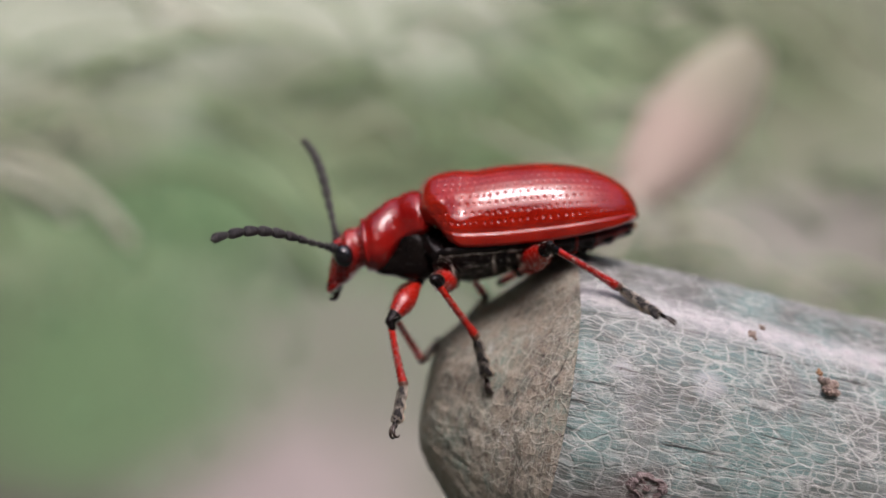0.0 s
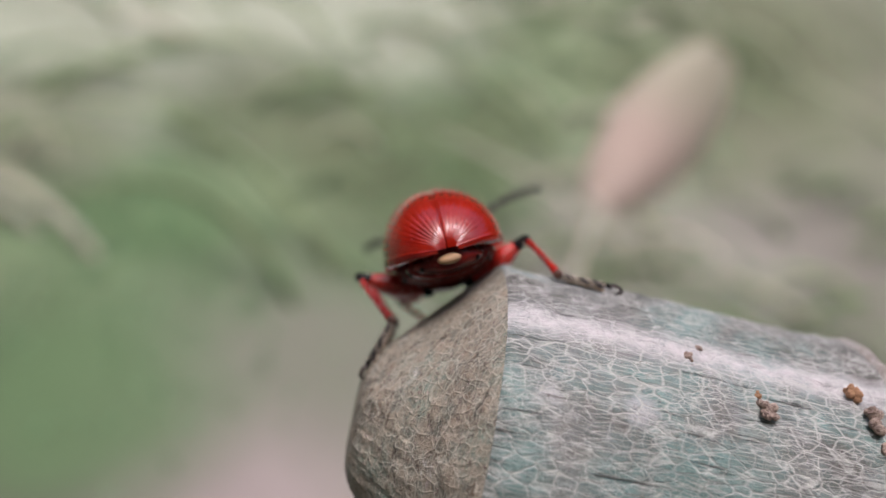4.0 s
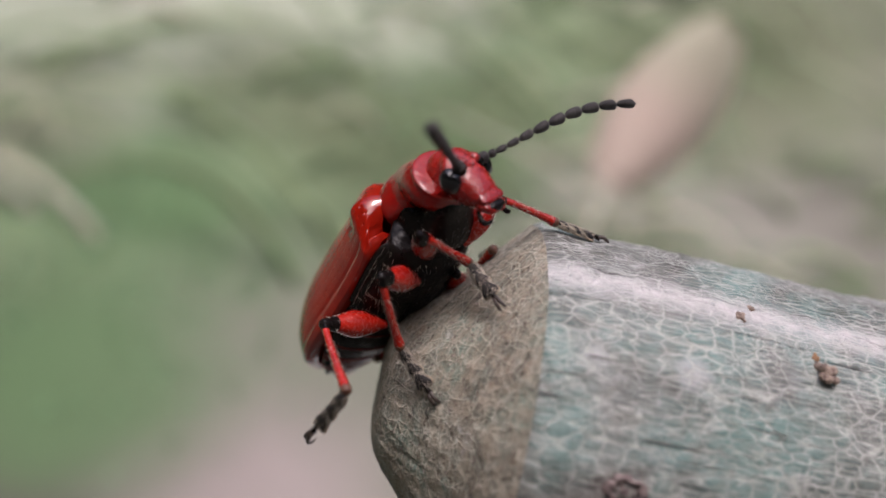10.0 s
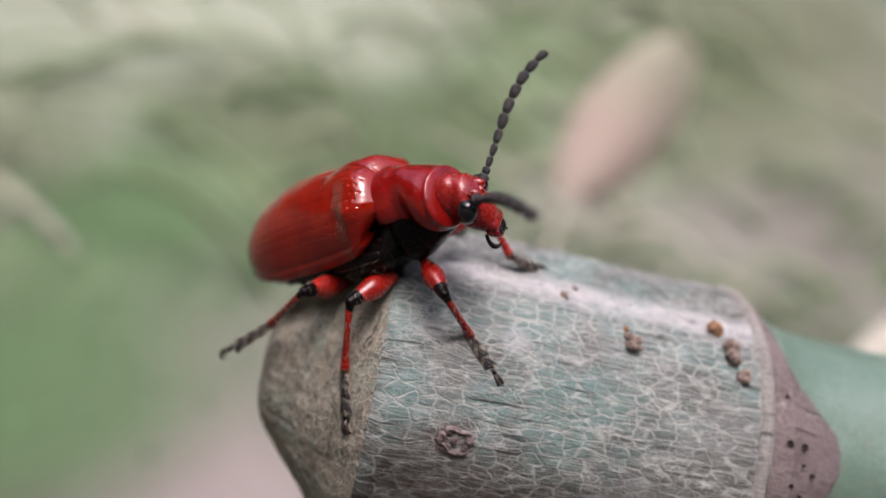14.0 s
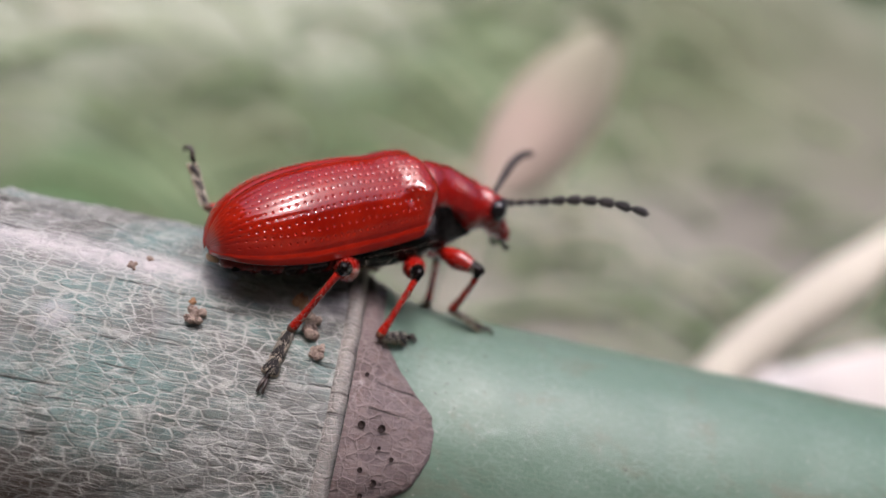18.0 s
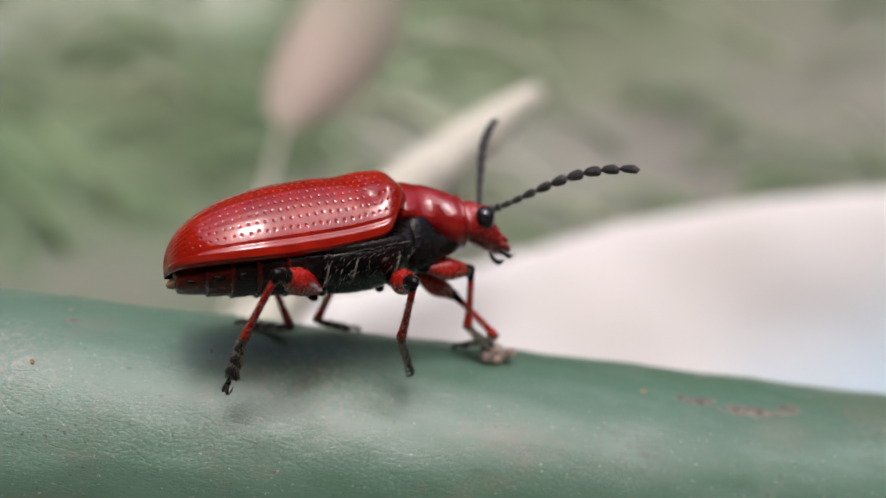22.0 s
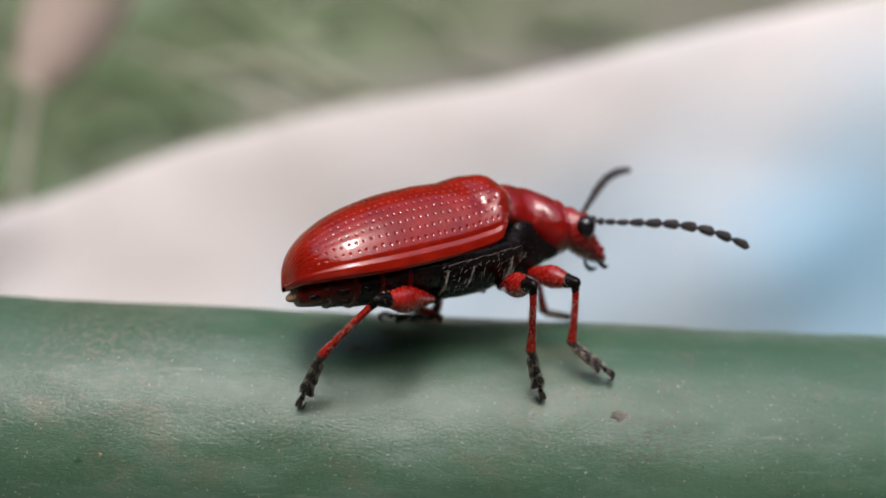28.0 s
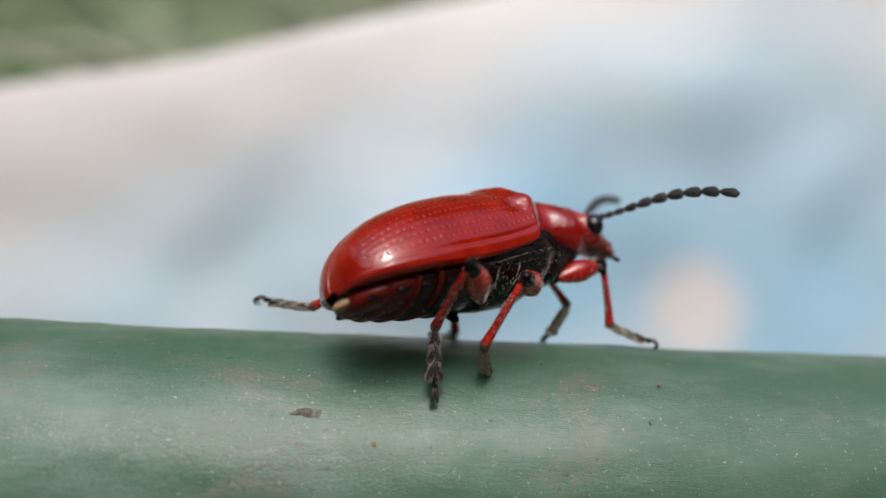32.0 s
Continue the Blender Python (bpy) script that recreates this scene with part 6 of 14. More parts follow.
    walk(JOINTED['head'], [
        (0, pose(-0.00000, 0.00019, 0.00014, -2.4, 2.5, -3.6)), (0.5, pose(0.00001, 0.00018, -0.00007, -1.8, -1.3, -3.3)), (1, pose(0.00004, 0.00016, -0.00028, -1.1, -5.1, -3.1)),
        (1.5, pose(0.00002, 0.00008, -0.00019, 0.3, -3.5, -1.5)), (2, pose(0.00001, 0.00000, -0.00011, 1.8, -2.0, 0.1)), (2.5, pose(0.00003, 0.00013, -0.00020, 1.9, -3.6, -2.1)),
        (3, pose(0.00002, 0.00009, -0.00015, 1.4, -2.7, -1.5)), (3.25, pose(0.00001, 0.00008, -0.00012, 1.2, -2.2, -1.3)), (3.5, pose(0.00001, 0.00006, -0.00010, 0.9, -1.8, -1.0)),
        (3.75, pose(0.00001, 0.00005, -0.00007, 0.7, -1.3, -0.8)), (4, pose(0.00000, 0.00003, -0.00005, 0.5, -0.9, -0.5)), (4.5, pose(0.00000, 0.00000, 0.00000, 0.0, -0.0, 0.0)),
        (5, pose(0.00000, 0.00000, 0.00000, 0.0, -0.0, 0.0)), (5.5, pose(0.00000, 0.00000, 0.00000, 0.0, -0.0, 0.0)), (6, pose(0.00000, 0.00000, 0.00000, 0.0, -0.0, 0.0)),
        (6.5, pose(0.00000, 0.00000, 0.00000, 0.0, -0.0, 0.0)), (7, pose(0.00000, 0.00000, 0.00000, 0.0, -0.0, 0.0)), (7.5, pose(0.00018, 0.00000, 0.00127, 0.0, 22.9, 0.0)),
        (8, pose(0.00140, -0.00137, 0.00232, 16.4, 46.0, 37.5)), (8.5, pose(0.00043, -0.00023, 0.00174, 2.6, 32.9, 5.3)), (9, pose(0.00084, 0.00043, 0.00223, 0.2, 44.5, -9.5)),
        (9.5, pose(0.00122, 0.00026, 0.00271, 14.4, 50.7, -9.3)), (10, pose(0.00065, -0.00047, 0.00238, 16.4, 36.1, 5.5)), (10.5, pose(0.00106, -0.00015, 0.00272, 9.3, 47.0, -0.9)),
        (11, pose(0.00153, 0.00020, 0.00294, -3.0, 56.9, -11.2)), (11.5, pose(0.00092, 0.00126, 0.00198, -21.2, 34.1, -31.8)), (12, pose(0.00079, 0.00190, 0.00056, -28.6, 8.9, -41.5)),
        (12.5, pose(0.00040, 0.00138, 0.00030, -16.6, 5.3, -31.3)), (13, pose(0.00017, 0.00089, -0.00019, -6.3, -2.0, -22.9)), (13.5, pose(0.00025, -0.00125, 0.00091, -10.3, 12.6, 17.5)),
        (13.75, pose(0.00027, -0.00111, 0.00122, -2.0, 16.2, 16.6)), (14, pose(0.00034, -0.00104, 0.00156, 6.3, 20.3, 16.6)), (14.25, pose(0.00016, -0.00070, 0.00131, 0.5, 16.6, 9.2)),
        (14.5, pose(0.00005, -0.00038, 0.00101, -5.0, 12.3, 2.7)), (14.75, pose(0.00000, -0.00025, 0.00074, -7.8, 8.5, -0.3)), (15, pose(-0.00002, -0.00013, 0.00047, -10.3, 4.7, -3.0)),
        (15.25, pose(-0.00002, -0.00010, 0.00047, -10.6, 4.9, -3.3)), (15.5, pose(-0.00002, -0.00006, 0.00046, -11.0, 5.2, -3.7)), (15.75, pose(-0.00001, -0.00002, 0.00045, -11.3, 5.2, -4.0)),
        (16, pose(-0.00001, 0.00001, 0.00044, -11.6, 5.4, -4.3)), (16.25, pose(-0.00001, 0.00005, 0.00044, -12.1, 5.6, -4.7)), (16.5, pose(-0.00000, 0.00009, 0.00043, -12.4, 5.8, -5.0)),
        (16.75, pose(0.00000, 0.00013, 0.00042, -12.8, 5.9, -5.4)), (17, pose(0.00000, 0.00016, 0.00041, -13.1, 6.1, -5.6)), (17.25, pose(0.00000, 0.00020, 0.00040, -13.5, 6.2, -6.0)),
        (17.5, pose(0.00001, 0.00023, 0.00039, -13.9, 6.3, -6.3)), (17.75, pose(0.00001, 0.00029, 0.00037, -12.0, 6.4, -7.1)), (18, pose(0.00002, 0.00037, 0.00035, -10.3, 6.3, -7.9)),
        (18.25, pose(0.00000, 0.00025, 0.00023, -8.5, 4.1, -5.7)), (18.5, pose(-0.00000, 0.00014, 0.00010, -6.7, 1.6, -3.5)), (18.75, pose(0.00001, 0.00003, -0.00003, -5.0, -0.9, -1.4)),
        (19, pose(0.00002, -0.00007, -0.00016, -3.5, -3.4, 0.6)), (19.25, pose(0.00002, -0.00007, -0.00016, -2.7, -3.4, 0.3)), (19.5, pose(0.00002, -0.00006, -0.00015, -1.9, -3.2, 0.0)),
        (19.75, pose(0.00002, -0.00005, -0.00015, -1.1, -3.1, -0.3)), (20, pose(0.00002, -0.00006, -0.00015, -0.3, -3.0, -0.5)), (20.25, pose(0.00001, -0.00005, -0.00007, -0.6, -1.4, -0.4)),
        (20.5, pose(-0.00000, -0.00006, 0.00001, -0.7, 0.2, -0.3)), (20.75, pose(-0.00001, -0.00006, 0.00010, -0.9, 1.8, -0.2)), (21, pose(-0.00001, -0.00006, 0.00018, -1.1, 3.4, -0.0)),
        (21.25, pose(-0.00001, -0.00007, 0.00011, -1.5, 2.2, -0.2)), (21.5, pose(-0.00001, -0.00007, 0.00004, -2.0, 1.0, -0.4)), (21.75, pose(-0.00001, -0.00008, -0.00003, -2.4, -0.1, -0.6)),
        (22, pose(-0.00000, -0.00009, -0.00009, -3.0, -1.2, -0.7)), (22.25, pose(-0.00001, -0.00009, -0.00005, -2.1, -0.1, -0.4)), (22.5, pose(-0.00001, -0.00009, 0.00001, -1.1, 1.0, -0.0)),
        (22.75, pose(-0.00002, -0.00008, 0.00007, -0.2, 2.2, 0.3)), (23, pose(-0.00002, -0.00008, 0.00012, 0.7, 3.3, 0.7)), (23.25, pose(-0.00000, -0.00026, 0.00008, 1.0, 2.2, 4.5)),
        (23.5, pose(0.00003, -0.00042, 0.00005, 1.3, 1.2, 8.3)), (23.75, pose(0.00007, -0.00059, 0.00001, 1.4, 0.1, 12.0)), (24, pose(0.00012, -0.00076, -0.00003, 1.3, -1.0, 15.8)),
        (24.25, pose(0.00007, -0.00058, -0.00006, 4.1, -1.2, 11.7)), (24.5, pose(0.00003, -0.00039, -0.00009, 6.9, -1.4, 7.5)), (24.75, pose(0.00001, -0.00020, -0.00011, 9.6, -1.6, 3.3)),
        (25, pose(-0.00000, -0.00001, -0.00012, 12.4, -1.5, -0.9)), (25.25, pose(-0.00002, 0.00007, -0.00006, 13.0, 0.5, -2.5)), (25.5, pose(-0.00003, 0.00015, -0.00000, 13.6, 2.3, -4.1)),
        (25.75, pose(-0.00004, 0.00023, 0.00006, 14.0, 4.3, -5.6)), (26, pose(-0.00004, 0.00031, 0.00013, 14.5, 6.2, -7.3)), (26.25, pose(-0.00004, 0.00028, 0.00014, 12.8, 6.2, -6.8)),
        (26.5, pose(-0.00004, 0.00026, 0.00016, 11.0, 6.2, -6.4)), (26.75, pose(-0.00004, 0.00023, 0.00017, 9.1, 6.1, -5.9)), (27, pose(-0.00003, 0.00021, 0.00019, 7.3, 6.1, -5.6)),
        (27.25, pose(-0.00003, 0.00018, 0.00021, 5.5, 6.1, -5.1)), (27.5, pose(-0.00003, 0.00016, 0.00022, 3.7, 5.9, -4.8)), (27.75, pose(-0.00003, 0.00014, 0.00023, 1.8, 5.9, -4.4)),
        (28, pose(-0.00002, 0.00013, 0.00024, 0.0, 5.8, -4.2)), (28.25, pose(-0.00002, 0.00011, 0.00026, -1.8, 5.8, -3.8)), (28.5, pose(-0.00002, 0.00010, 0.00027, -3.7, 5.7, -3.6)),
        (28.75, pose(-0.00001, 0.00008, 0.00028, -5.5, 5.5, -3.3)), (29, pose(-0.00001, 0.00008, 0.00029, -7.4, 5.4, -3.1)), (29.25, pose(-0.00001, 0.00001, 0.00028, -7.0, 5.2, -2.2)),
        (29.5, pose(-0.00002, -0.00004, 0.00027, -6.5, 4.9, -1.3)), (29.75, pose(-0.00002, -0.00010, 0.00025, -6.1, 4.6, -0.5)), (30, pose(-0.00002, -0.00016, 0.00025, -5.6, 4.5, 0.4)),
        (30.25, pose(-0.00001, -0.00015, 0.00014, -4.3, 2.5, 0.8)), (30.5, pose(-0.00000, -0.00015, 0.00005, -3.1, 0.6, 1.1)), (30.75, pose(0.00001, -0.00014, -0.00007, -1.7, -1.5, 1.4)),
        (31, pose(0.00003, -0.00013, -0.00016, -0.5, -3.4, 1.8)), (31.25, pose(0.00003, -0.00007, -0.00020, 0.9, -3.9, -0.0)), (31.5, pose(0.00003, -0.00001, -0.00024, 2.0, -4.5, -1.8)),
        (31.75, pose(0.00003, 0.00005, -0.00027, 3.1, -4.9, -3.5)), (32, pose(0.00004, 0.00011, -0.00031, 4.1, -5.5, -5.3)),
    ])
    walk(JOINTED['L1'][0], [
        (0, pose(0.00259, 0.00037, -0.00081, 18, 32, 42)), (0.5, pose(0.00262, 0.00038, -0.00080, 28, 35, 46)), (1, pose(0.00266, 0.00038, -0.00080, 41, 39, 52)),
        (1.5, pose(0.00264, 0.00040, -0.00079, 36.1, 29.8, 64.3)), (2, pose(0.00262, 0.00042, -0.00079, 37.5, 27.7, 76.5)), (2.5, pose(0.00264, 0.00042, -0.00079, 25.5, 32.0, 67.9)),
        (3, pose(0.00263, 0.00041, -0.00079, 9.6, 21.9, 54.4)), (3.25, pose(0.00263, 0.00041, -0.00079, 28.5, 17.4, 59.9)), (3.5, pose(0.00262, 0.00041, -0.00079, 1.1, 17.0, 49.7)),
        (3.75, pose(0.00262, 0.00041, -0.00080, 27.4, 16.0, 56.1)), (4, pose(0.00261, 0.00040, -0.00080, -7.0, 11.4, 45.8)), (4.5, pose(0.00260, 0.00040, -0.00080, 2, 16, 46)),
        (5, pose(0.00260, 0.00040, -0.00080, 29.5, 21.6, 75.6)), (5.5, pose(0.00260, 0.00040, -0.00080, 37.6, 23.3, 77.6)), (6, pose(0.00260, 0.00040, -0.00080, 48.7, 28.3, 91.5)),
        (6.5, pose(0.00260, 0.00040, -0.00080, 23.7, 5.8, 67.7)), (7, pose(0.00260, 0.00040, -0.00080, 3.3, -15.1, 51.4)), (7.5, pose(0.00237, 0.00040, -0.00081, -38.5, -60.0, 46.5)),
        (8, pose(0.00202, 0.00036, -0.00074, -24.0, -39.3, 36.7)), (8.5, pose(0.00231, 0.00040, -0.00080, -9.9, -30.3, 41.3)), (9, pose(0.00231, 0.00043, -0.00079, -45.0, -30.8, 82.4)),
        (9.5, pose(0.00230, 0.00049, -0.00077, -9.5, -30.9, 53.6)), (10, pose(0.00234, 0.00038, -0.00081, 42.1, -16.4, 35.8)), (10.5, pose(0.00237, 0.00035, -0.00082, 40.8, -4.2, 34.2)),
        (11, pose(0.00240, 0.00032, -0.00083, 38.4, 7.0, 32.6)), (11.5, pose(0.00246, 0.00027, -0.00085, 10.9, -3.8, 26.3)), (12, pose(0.00251, 0.00022, -0.00086, -23.9, 5.7, 26.8)),
        (12.5, pose(0.00254, 0.00023, -0.00085, -24.1, -10.3, 33.0)), (13, pose(0.00257, 0.00025, -0.00085, -26.6, -21.6, 37.1)), (13.5, pose(0.00245, 0.00024, -0.00085, -27.1, 20.0, 53.8)),
        (13.75, pose(0.00246, 0.00032, -0.00083, -19.8, 7.9, 61.5)), (14, pose(0.00247, 0.00041, -0.00081, -14.9, -1.9, 69.6)), (14.25, pose(0.00251, 0.00039, -0.00081, -21.3, 14.2, 61.0)),
        (14.5, pose(0.00255, 0.00037, -0.00082, -29.8, 31.9, 47.7)), (14.75, pose(0.00257, 0.00038, -0.00081, -44.0, 26.9, 44.0)), (15, pose(0.00259, 0.00038, -0.00081, -58.8, 24.5, 31.4)),
        (15.25, pose(0.00259, 0.00038, -0.00081, -58.5, 22.4, 48.5)), (15.5, pose(0.00259, 0.00038, -0.00081, -56.0, 21.9, 29.7)), (15.75, pose(0.00259, 0.00038, -0.00081, -47.0, 17.9, 56.3)),
        (16, pose(0.00259, 0.00038, -0.00081, -51.0, 18.5, 36.9)), (16.25, pose(0.00260, 0.00038, -0.00081, -26.5, 14.4, 56.6)), (16.5, pose(0.00260, 0.00038, -0.00081, -42.0, 16.4, 41.5)),
        (16.75, pose(0.00260, 0.00038, -0.00081, -3.7, 16.7, 54.0)), (17, pose(0.00260, 0.00038, -0.00081, -29.3, 13.4, 43.3)), (17.25, pose(0.00260, 0.00038, -0.00080, 17.5, 22.1, 54.9)),
        (17.5, pose(0.00261, 0.00038, -0.00080, -0, 23, 48)), (17.75, pose(0.00261, 0.00041, -0.00080, 0, 34, 44)), (18, pose(0.00262, 0.00043, -0.00079, -12, 40, 34)),
        (18.25, pose(0.00261, 0.00042, -0.00079, -2, 42, 40)), (18.5, pose(0.00261, 0.00040, -0.00080, -35, 31, 21)), (18.75, pose(0.00261, 0.00039, -0.00080, -14, 30, 35)),
        (19, pose(0.00260, 0.00038, -0.00081, -29, 28, 24)), (19.25, pose(0.00260, 0.00039, -0.00080, -9, 21, 38)), (19.5, pose(0.00260, 0.00040, -0.00080, -20, 22, 28)),
        (19.75, pose(0.00260, 0.00040, -0.00080, 11, 16, 48)), (20, pose(0.00260, 0.00041, -0.00080, 6, 11, 45)), (20.25, pose(0.00259, 0.00041, -0.00080, 25, 10, 55)),
        (20.5, pose(0.00259, 0.00040, -0.00080, 4, 2, 41)), (20.75, pose(0.00258, 0.00040, -0.00080, 38, 6, 62)), (21, pose(0.00258, 0.00039, -0.00081, 27, -1, 52)),
        (21.25, pose(0.00259, 0.00039, -0.00080, 28, 3, 52)), (21.5, pose(0.00260, 0.00039, -0.00080, -6, 5, 32)), (21.75, pose(0.00260, 0.00039, -0.00080, -1, 4, 38)),
        (22, pose(0.00261, 0.00039, -0.00080, -16, 28, 26)), (22.25, pose(0.00261, 0.00039, -0.00080, -6, 13, 39)), (22.5, pose(0.00261, 0.00039, -0.00080, -3, 25, 32)),
        (22.75, pose(0.00261, 0.00040, -0.00080, 5, 14, 49)), (23, pose(0.00261, 0.00040, -0.00080, 3, 24, 50)), (23.25, pose(0.00259, 0.00041, -0.00080, 16, 4, 55)),
        (23.5, pose(0.00258, 0.00042, -0.00080, 4, -2, 43)), (23.75, pose(0.00256, 0.00042, -0.00080, 34, -11, 60)), (24, pose(0.00255, 0.00043, -0.00079, 28, -22, 54)),
        (24.25, pose(0.00255, 0.00043, -0.00079, 45, -15, 67)), (24.5, pose(0.00256, 0.00043, -0.00079, 15, -23, 40)), (24.75, pose(0.00257, 0.00043, -0.00079, 44, -10, 63)),
        (25, pose(0.00258, 0.00043, -0.00079, 29, -14, 44)), (25.25, pose(0.00258, 0.00043, -0.00079, 40, -8, 58)), (25.5, pose(0.00258, 0.00044, -0.00079, 2, -20, 32)),
        (25.75, pose(0.00257, 0.00044, -0.00079, 27, -7, 50)), (26, pose(0.00257, 0.00044, -0.00079, -1, -13, 36)), (26.25, pose(0.00257, 0.00043, -0.00079, 21, -5, 48)),
        (26.5, pose(0.00258, 0.00043, -0.00079, -8, -16, 32)), (26.75, pose(0.00258, 0.00043, -0.00079, 25, -6, 50)), (27, pose(0.00258, 0.00042, -0.00080, -6, -17, 34)),
        (27.25, pose(0.00258, 0.00042, -0.00080, 29, -6, 52)), (27.5, pose(0.00258, 0.00041, -0.00080, -3, -16, 35)), (27.75, pose(0.00258, 0.00041, -0.00080, 33, -5, 54)),
        (28, pose(0.00258, 0.00040, -0.00080, 0, -14, 37)), (28.25, pose(0.00258, 0.00040, -0.00080, 34, -2, 57)), (28.5, pose(0.00258, 0.00040, -0.00080, 4, -10, 39)),
        (28.75, pose(0.00258, 0.00039, -0.00081, 36, 3, 59)), (29, pose(0.00258, 0.00039, -0.00081, 20, -1, 48)), (29.25, pose(0.00259, 0.00039, -0.00080, 33, 4, 55)),
        (29.5, pose(0.00259, 0.00040, -0.00080, 17, -2, 42)), (29.75, pose(0.00260, 0.00040, -0.00080, 38, 6, 55)), (30, pose(0.00260, 0.00041, -0.00080, 32, 6, 47)),
        (30.25, pose(0.00260, 0.00041, -0.00080, 42, 5, 54)), (30.5, pose(0.00260, 0.00041, -0.00080, 21, -2, 44)), (30.75, pose(0.00259, 0.00042, -0.00080, 39, 1, 59)),
        (31, pose(0.00259, 0.00042, -0.00080, 26, -5, 54)), (31.25, pose(0.00261, 0.00042, -0.00079, 33, -12, 59)), (31.5, pose(0.00262, 0.00043, -0.00079, -7, -22, 35)),
        (31.75, pose(0.00264, 0.00043, -0.00078, 7, -32, 46)), (32, pose(0.00265, 0.00044, -0.00078, -18, -34, 28)),
    ])
    walk(JOINTED['L1'][1], [
        (0, pose(0.00362, 0.00131, -0.00169, 71, 74, 102)), (0.5, pose(0.00356, 0.00135, -0.00175, 87, 67, 116)), (1, pose(0.00344, 0.00139, -0.00184, 96, 60, 121)),
        (1.5, pose(0.00326, 0.00169, -0.00161, 110.3, 59.8, 153.8)), (2, pose(0.00296, 0.00184, -0.00156, 116.0, 56.4, 174.5)), (2.5, pose(0.00317, 0.00172, -0.00167, 148.8, 41.4, -147.2)),
        (3, pose(0.00352, 0.00165, -0.00141, 167.5, 43.6, -137.3)), (3.25, pose(0.00342, 0.00177, -0.00128, 144.6, 35.1, -149.9)), (3.5, pose(0.00364, 0.00161, -0.00127, 178.3, 42.6, -131.7)),
        (3.75, pose(0.00350, 0.00173, -0.00125, 149.0, 32.1, -149.0)), (4, pose(0.00374, 0.00156, -0.00113, -171.6, 41.2, -126.8)), (4.5, pose(0.00370, 0.00154, -0.00125, 177, 33, -136)),
        (5, pose(0.00298, 0.00189, -0.00141, 147.6, 35.3, -146.6)), (5.5, pose(0.00292, 0.00188, -0.00145, 140.6, 29.5, -149.4)), (6, pose(0.00256, 0.00185, -0.00158, 125.8, 36.1, -159.8)),
        (6.5, pose(0.00322, 0.00192, -0.00097, 145.7, 41.6, -151.3)), (7, pose(0.00359, 0.00165, -0.00037, 167.8, 60.4, -144.8)), (7.5, pose(0.00294, 0.00100, 0.00062, -55.4, 48.1, -30.8)),
        (8, pose(0.00304, 0.00112, 0.00030, -22.4, 50.6, -2.1)), (8.5, pose(0.00338, 0.00134, 0.00003, -155.6, 76.7, -126.8)), (9, pose(0.00250, 0.00183, 0.00005, -87.8, 57.4, -37.2)),
        (9.5, pose(0.00314, 0.00163, 0.00008, -31.4, 77.8, 12.7)), (10, pose(0.00362, 0.00131, -0.00034, 59.8, 39.3, 89.6)), (10.5, pose(0.00373, 0.00128, -0.00070, 67.0, 45.2, 101.3)),
        (11, pose(0.00378, 0.00120, -0.00103, 71.3, 49.1, 110.6)), (11.5, pose(0.00394, 0.00100, -0.00074, 45.5, 75.9, 79.7)), (12, pose(0.00398, 0.00096, -0.00102, -78.6, 67.7, -39.1)),
        (12.5, pose(0.00390, 0.00111, -0.00055, -103.6, 65.1, -69.5)), (13, pose(0.00379, 0.00117, -0.00024, -124.9, 59.2, -98.9)), (13.5, pose(0.00337, 0.00149, -0.00141, -97.2, 58.6, -43.7)),
        (13.75, pose(0.00324, 0.00176, -0.00106, -93.2, 66.9, -44.5)), (14, pose(0.00305, 0.00196, -0.00076, -90.6, 74.9, -42.5)), (14.25, pose(0.00329, 0.00179, -0.00122, -112.7, 61.4, -69.3)),
        (14.5, pose(0.00349, 0.00141, -0.00169, -117.5, 49.0, -75.5)), (14.75, pose(0.00363, 0.00140, -0.00156, -116.1, 36.2, -78.0)), (15, pose(0.00387, 0.00116, -0.00149, -100.6, 28.7, -64.9)),
        (15.25, pose(0.00360, 0.00152, -0.00144, -115.9, 18.0, -86.7)), (15.5, pose(0.00392, 0.00114, -0.00143, -91.1, 31.6, -53.1)), (15.75, pose(0.00346, 0.00169, -0.00132, -125.9, 22.6, -95.2)),
        (16, pose(0.00384, 0.00132, -0.00133, -100.0, 36.8, -64.6)), (16.25, pose(0.00348, 0.00171, -0.00122, -147.5, 29.0, -111.0)), (16.5, pose(0.00379, 0.00143, -0.00128, -110.5, 42.1, -77.9)),
        (16.75, pose(0.00353, 0.00166, -0.00128, -173.6, 30.0, -128.8)), (17, pose(0.00377, 0.00148, -0.00119, -132.8, 47.2, -100.8)), (17.25, pose(0.00348, 0.00163, -0.00142, 166.9, 26.9, -142.0)),
        (17.5, pose(0.00362, 0.00151, -0.00144, -178, 38, -134)), (17.75, pose(0.00360, 0.00136, -0.00172, -180, 32, -137)), (18, pose(0.00367, 0.00114, -0.00184, -167, 38, -131)),
        (18.25, pose(0.00354, 0.00121, -0.00190, -177, 30, -138)), (18.5, pose(0.00393, 0.00090, -0.00165, -118, 54, -85)), (18.75, pose(0.00378, 0.00121, -0.00162, -161, 44, -127)),
        (19, pose(0.00393, 0.00096, -0.00160, -120, 58, -87)), (19.25, pose(0.00381, 0.00134, -0.00140, -164, 52, -129)), (19.5, pose(0.00396, 0.00111, -0.00141, -90, 70, -58)),
        (19.75, pose(0.00365, 0.00159, -0.00125, 166, 54, -152)), (20, pose(0.00375, 0.00155, -0.00111, 164, 71, -157)), (20.25, pose(0.00351, 0.00175, -0.00109, 144, 47, -166)),
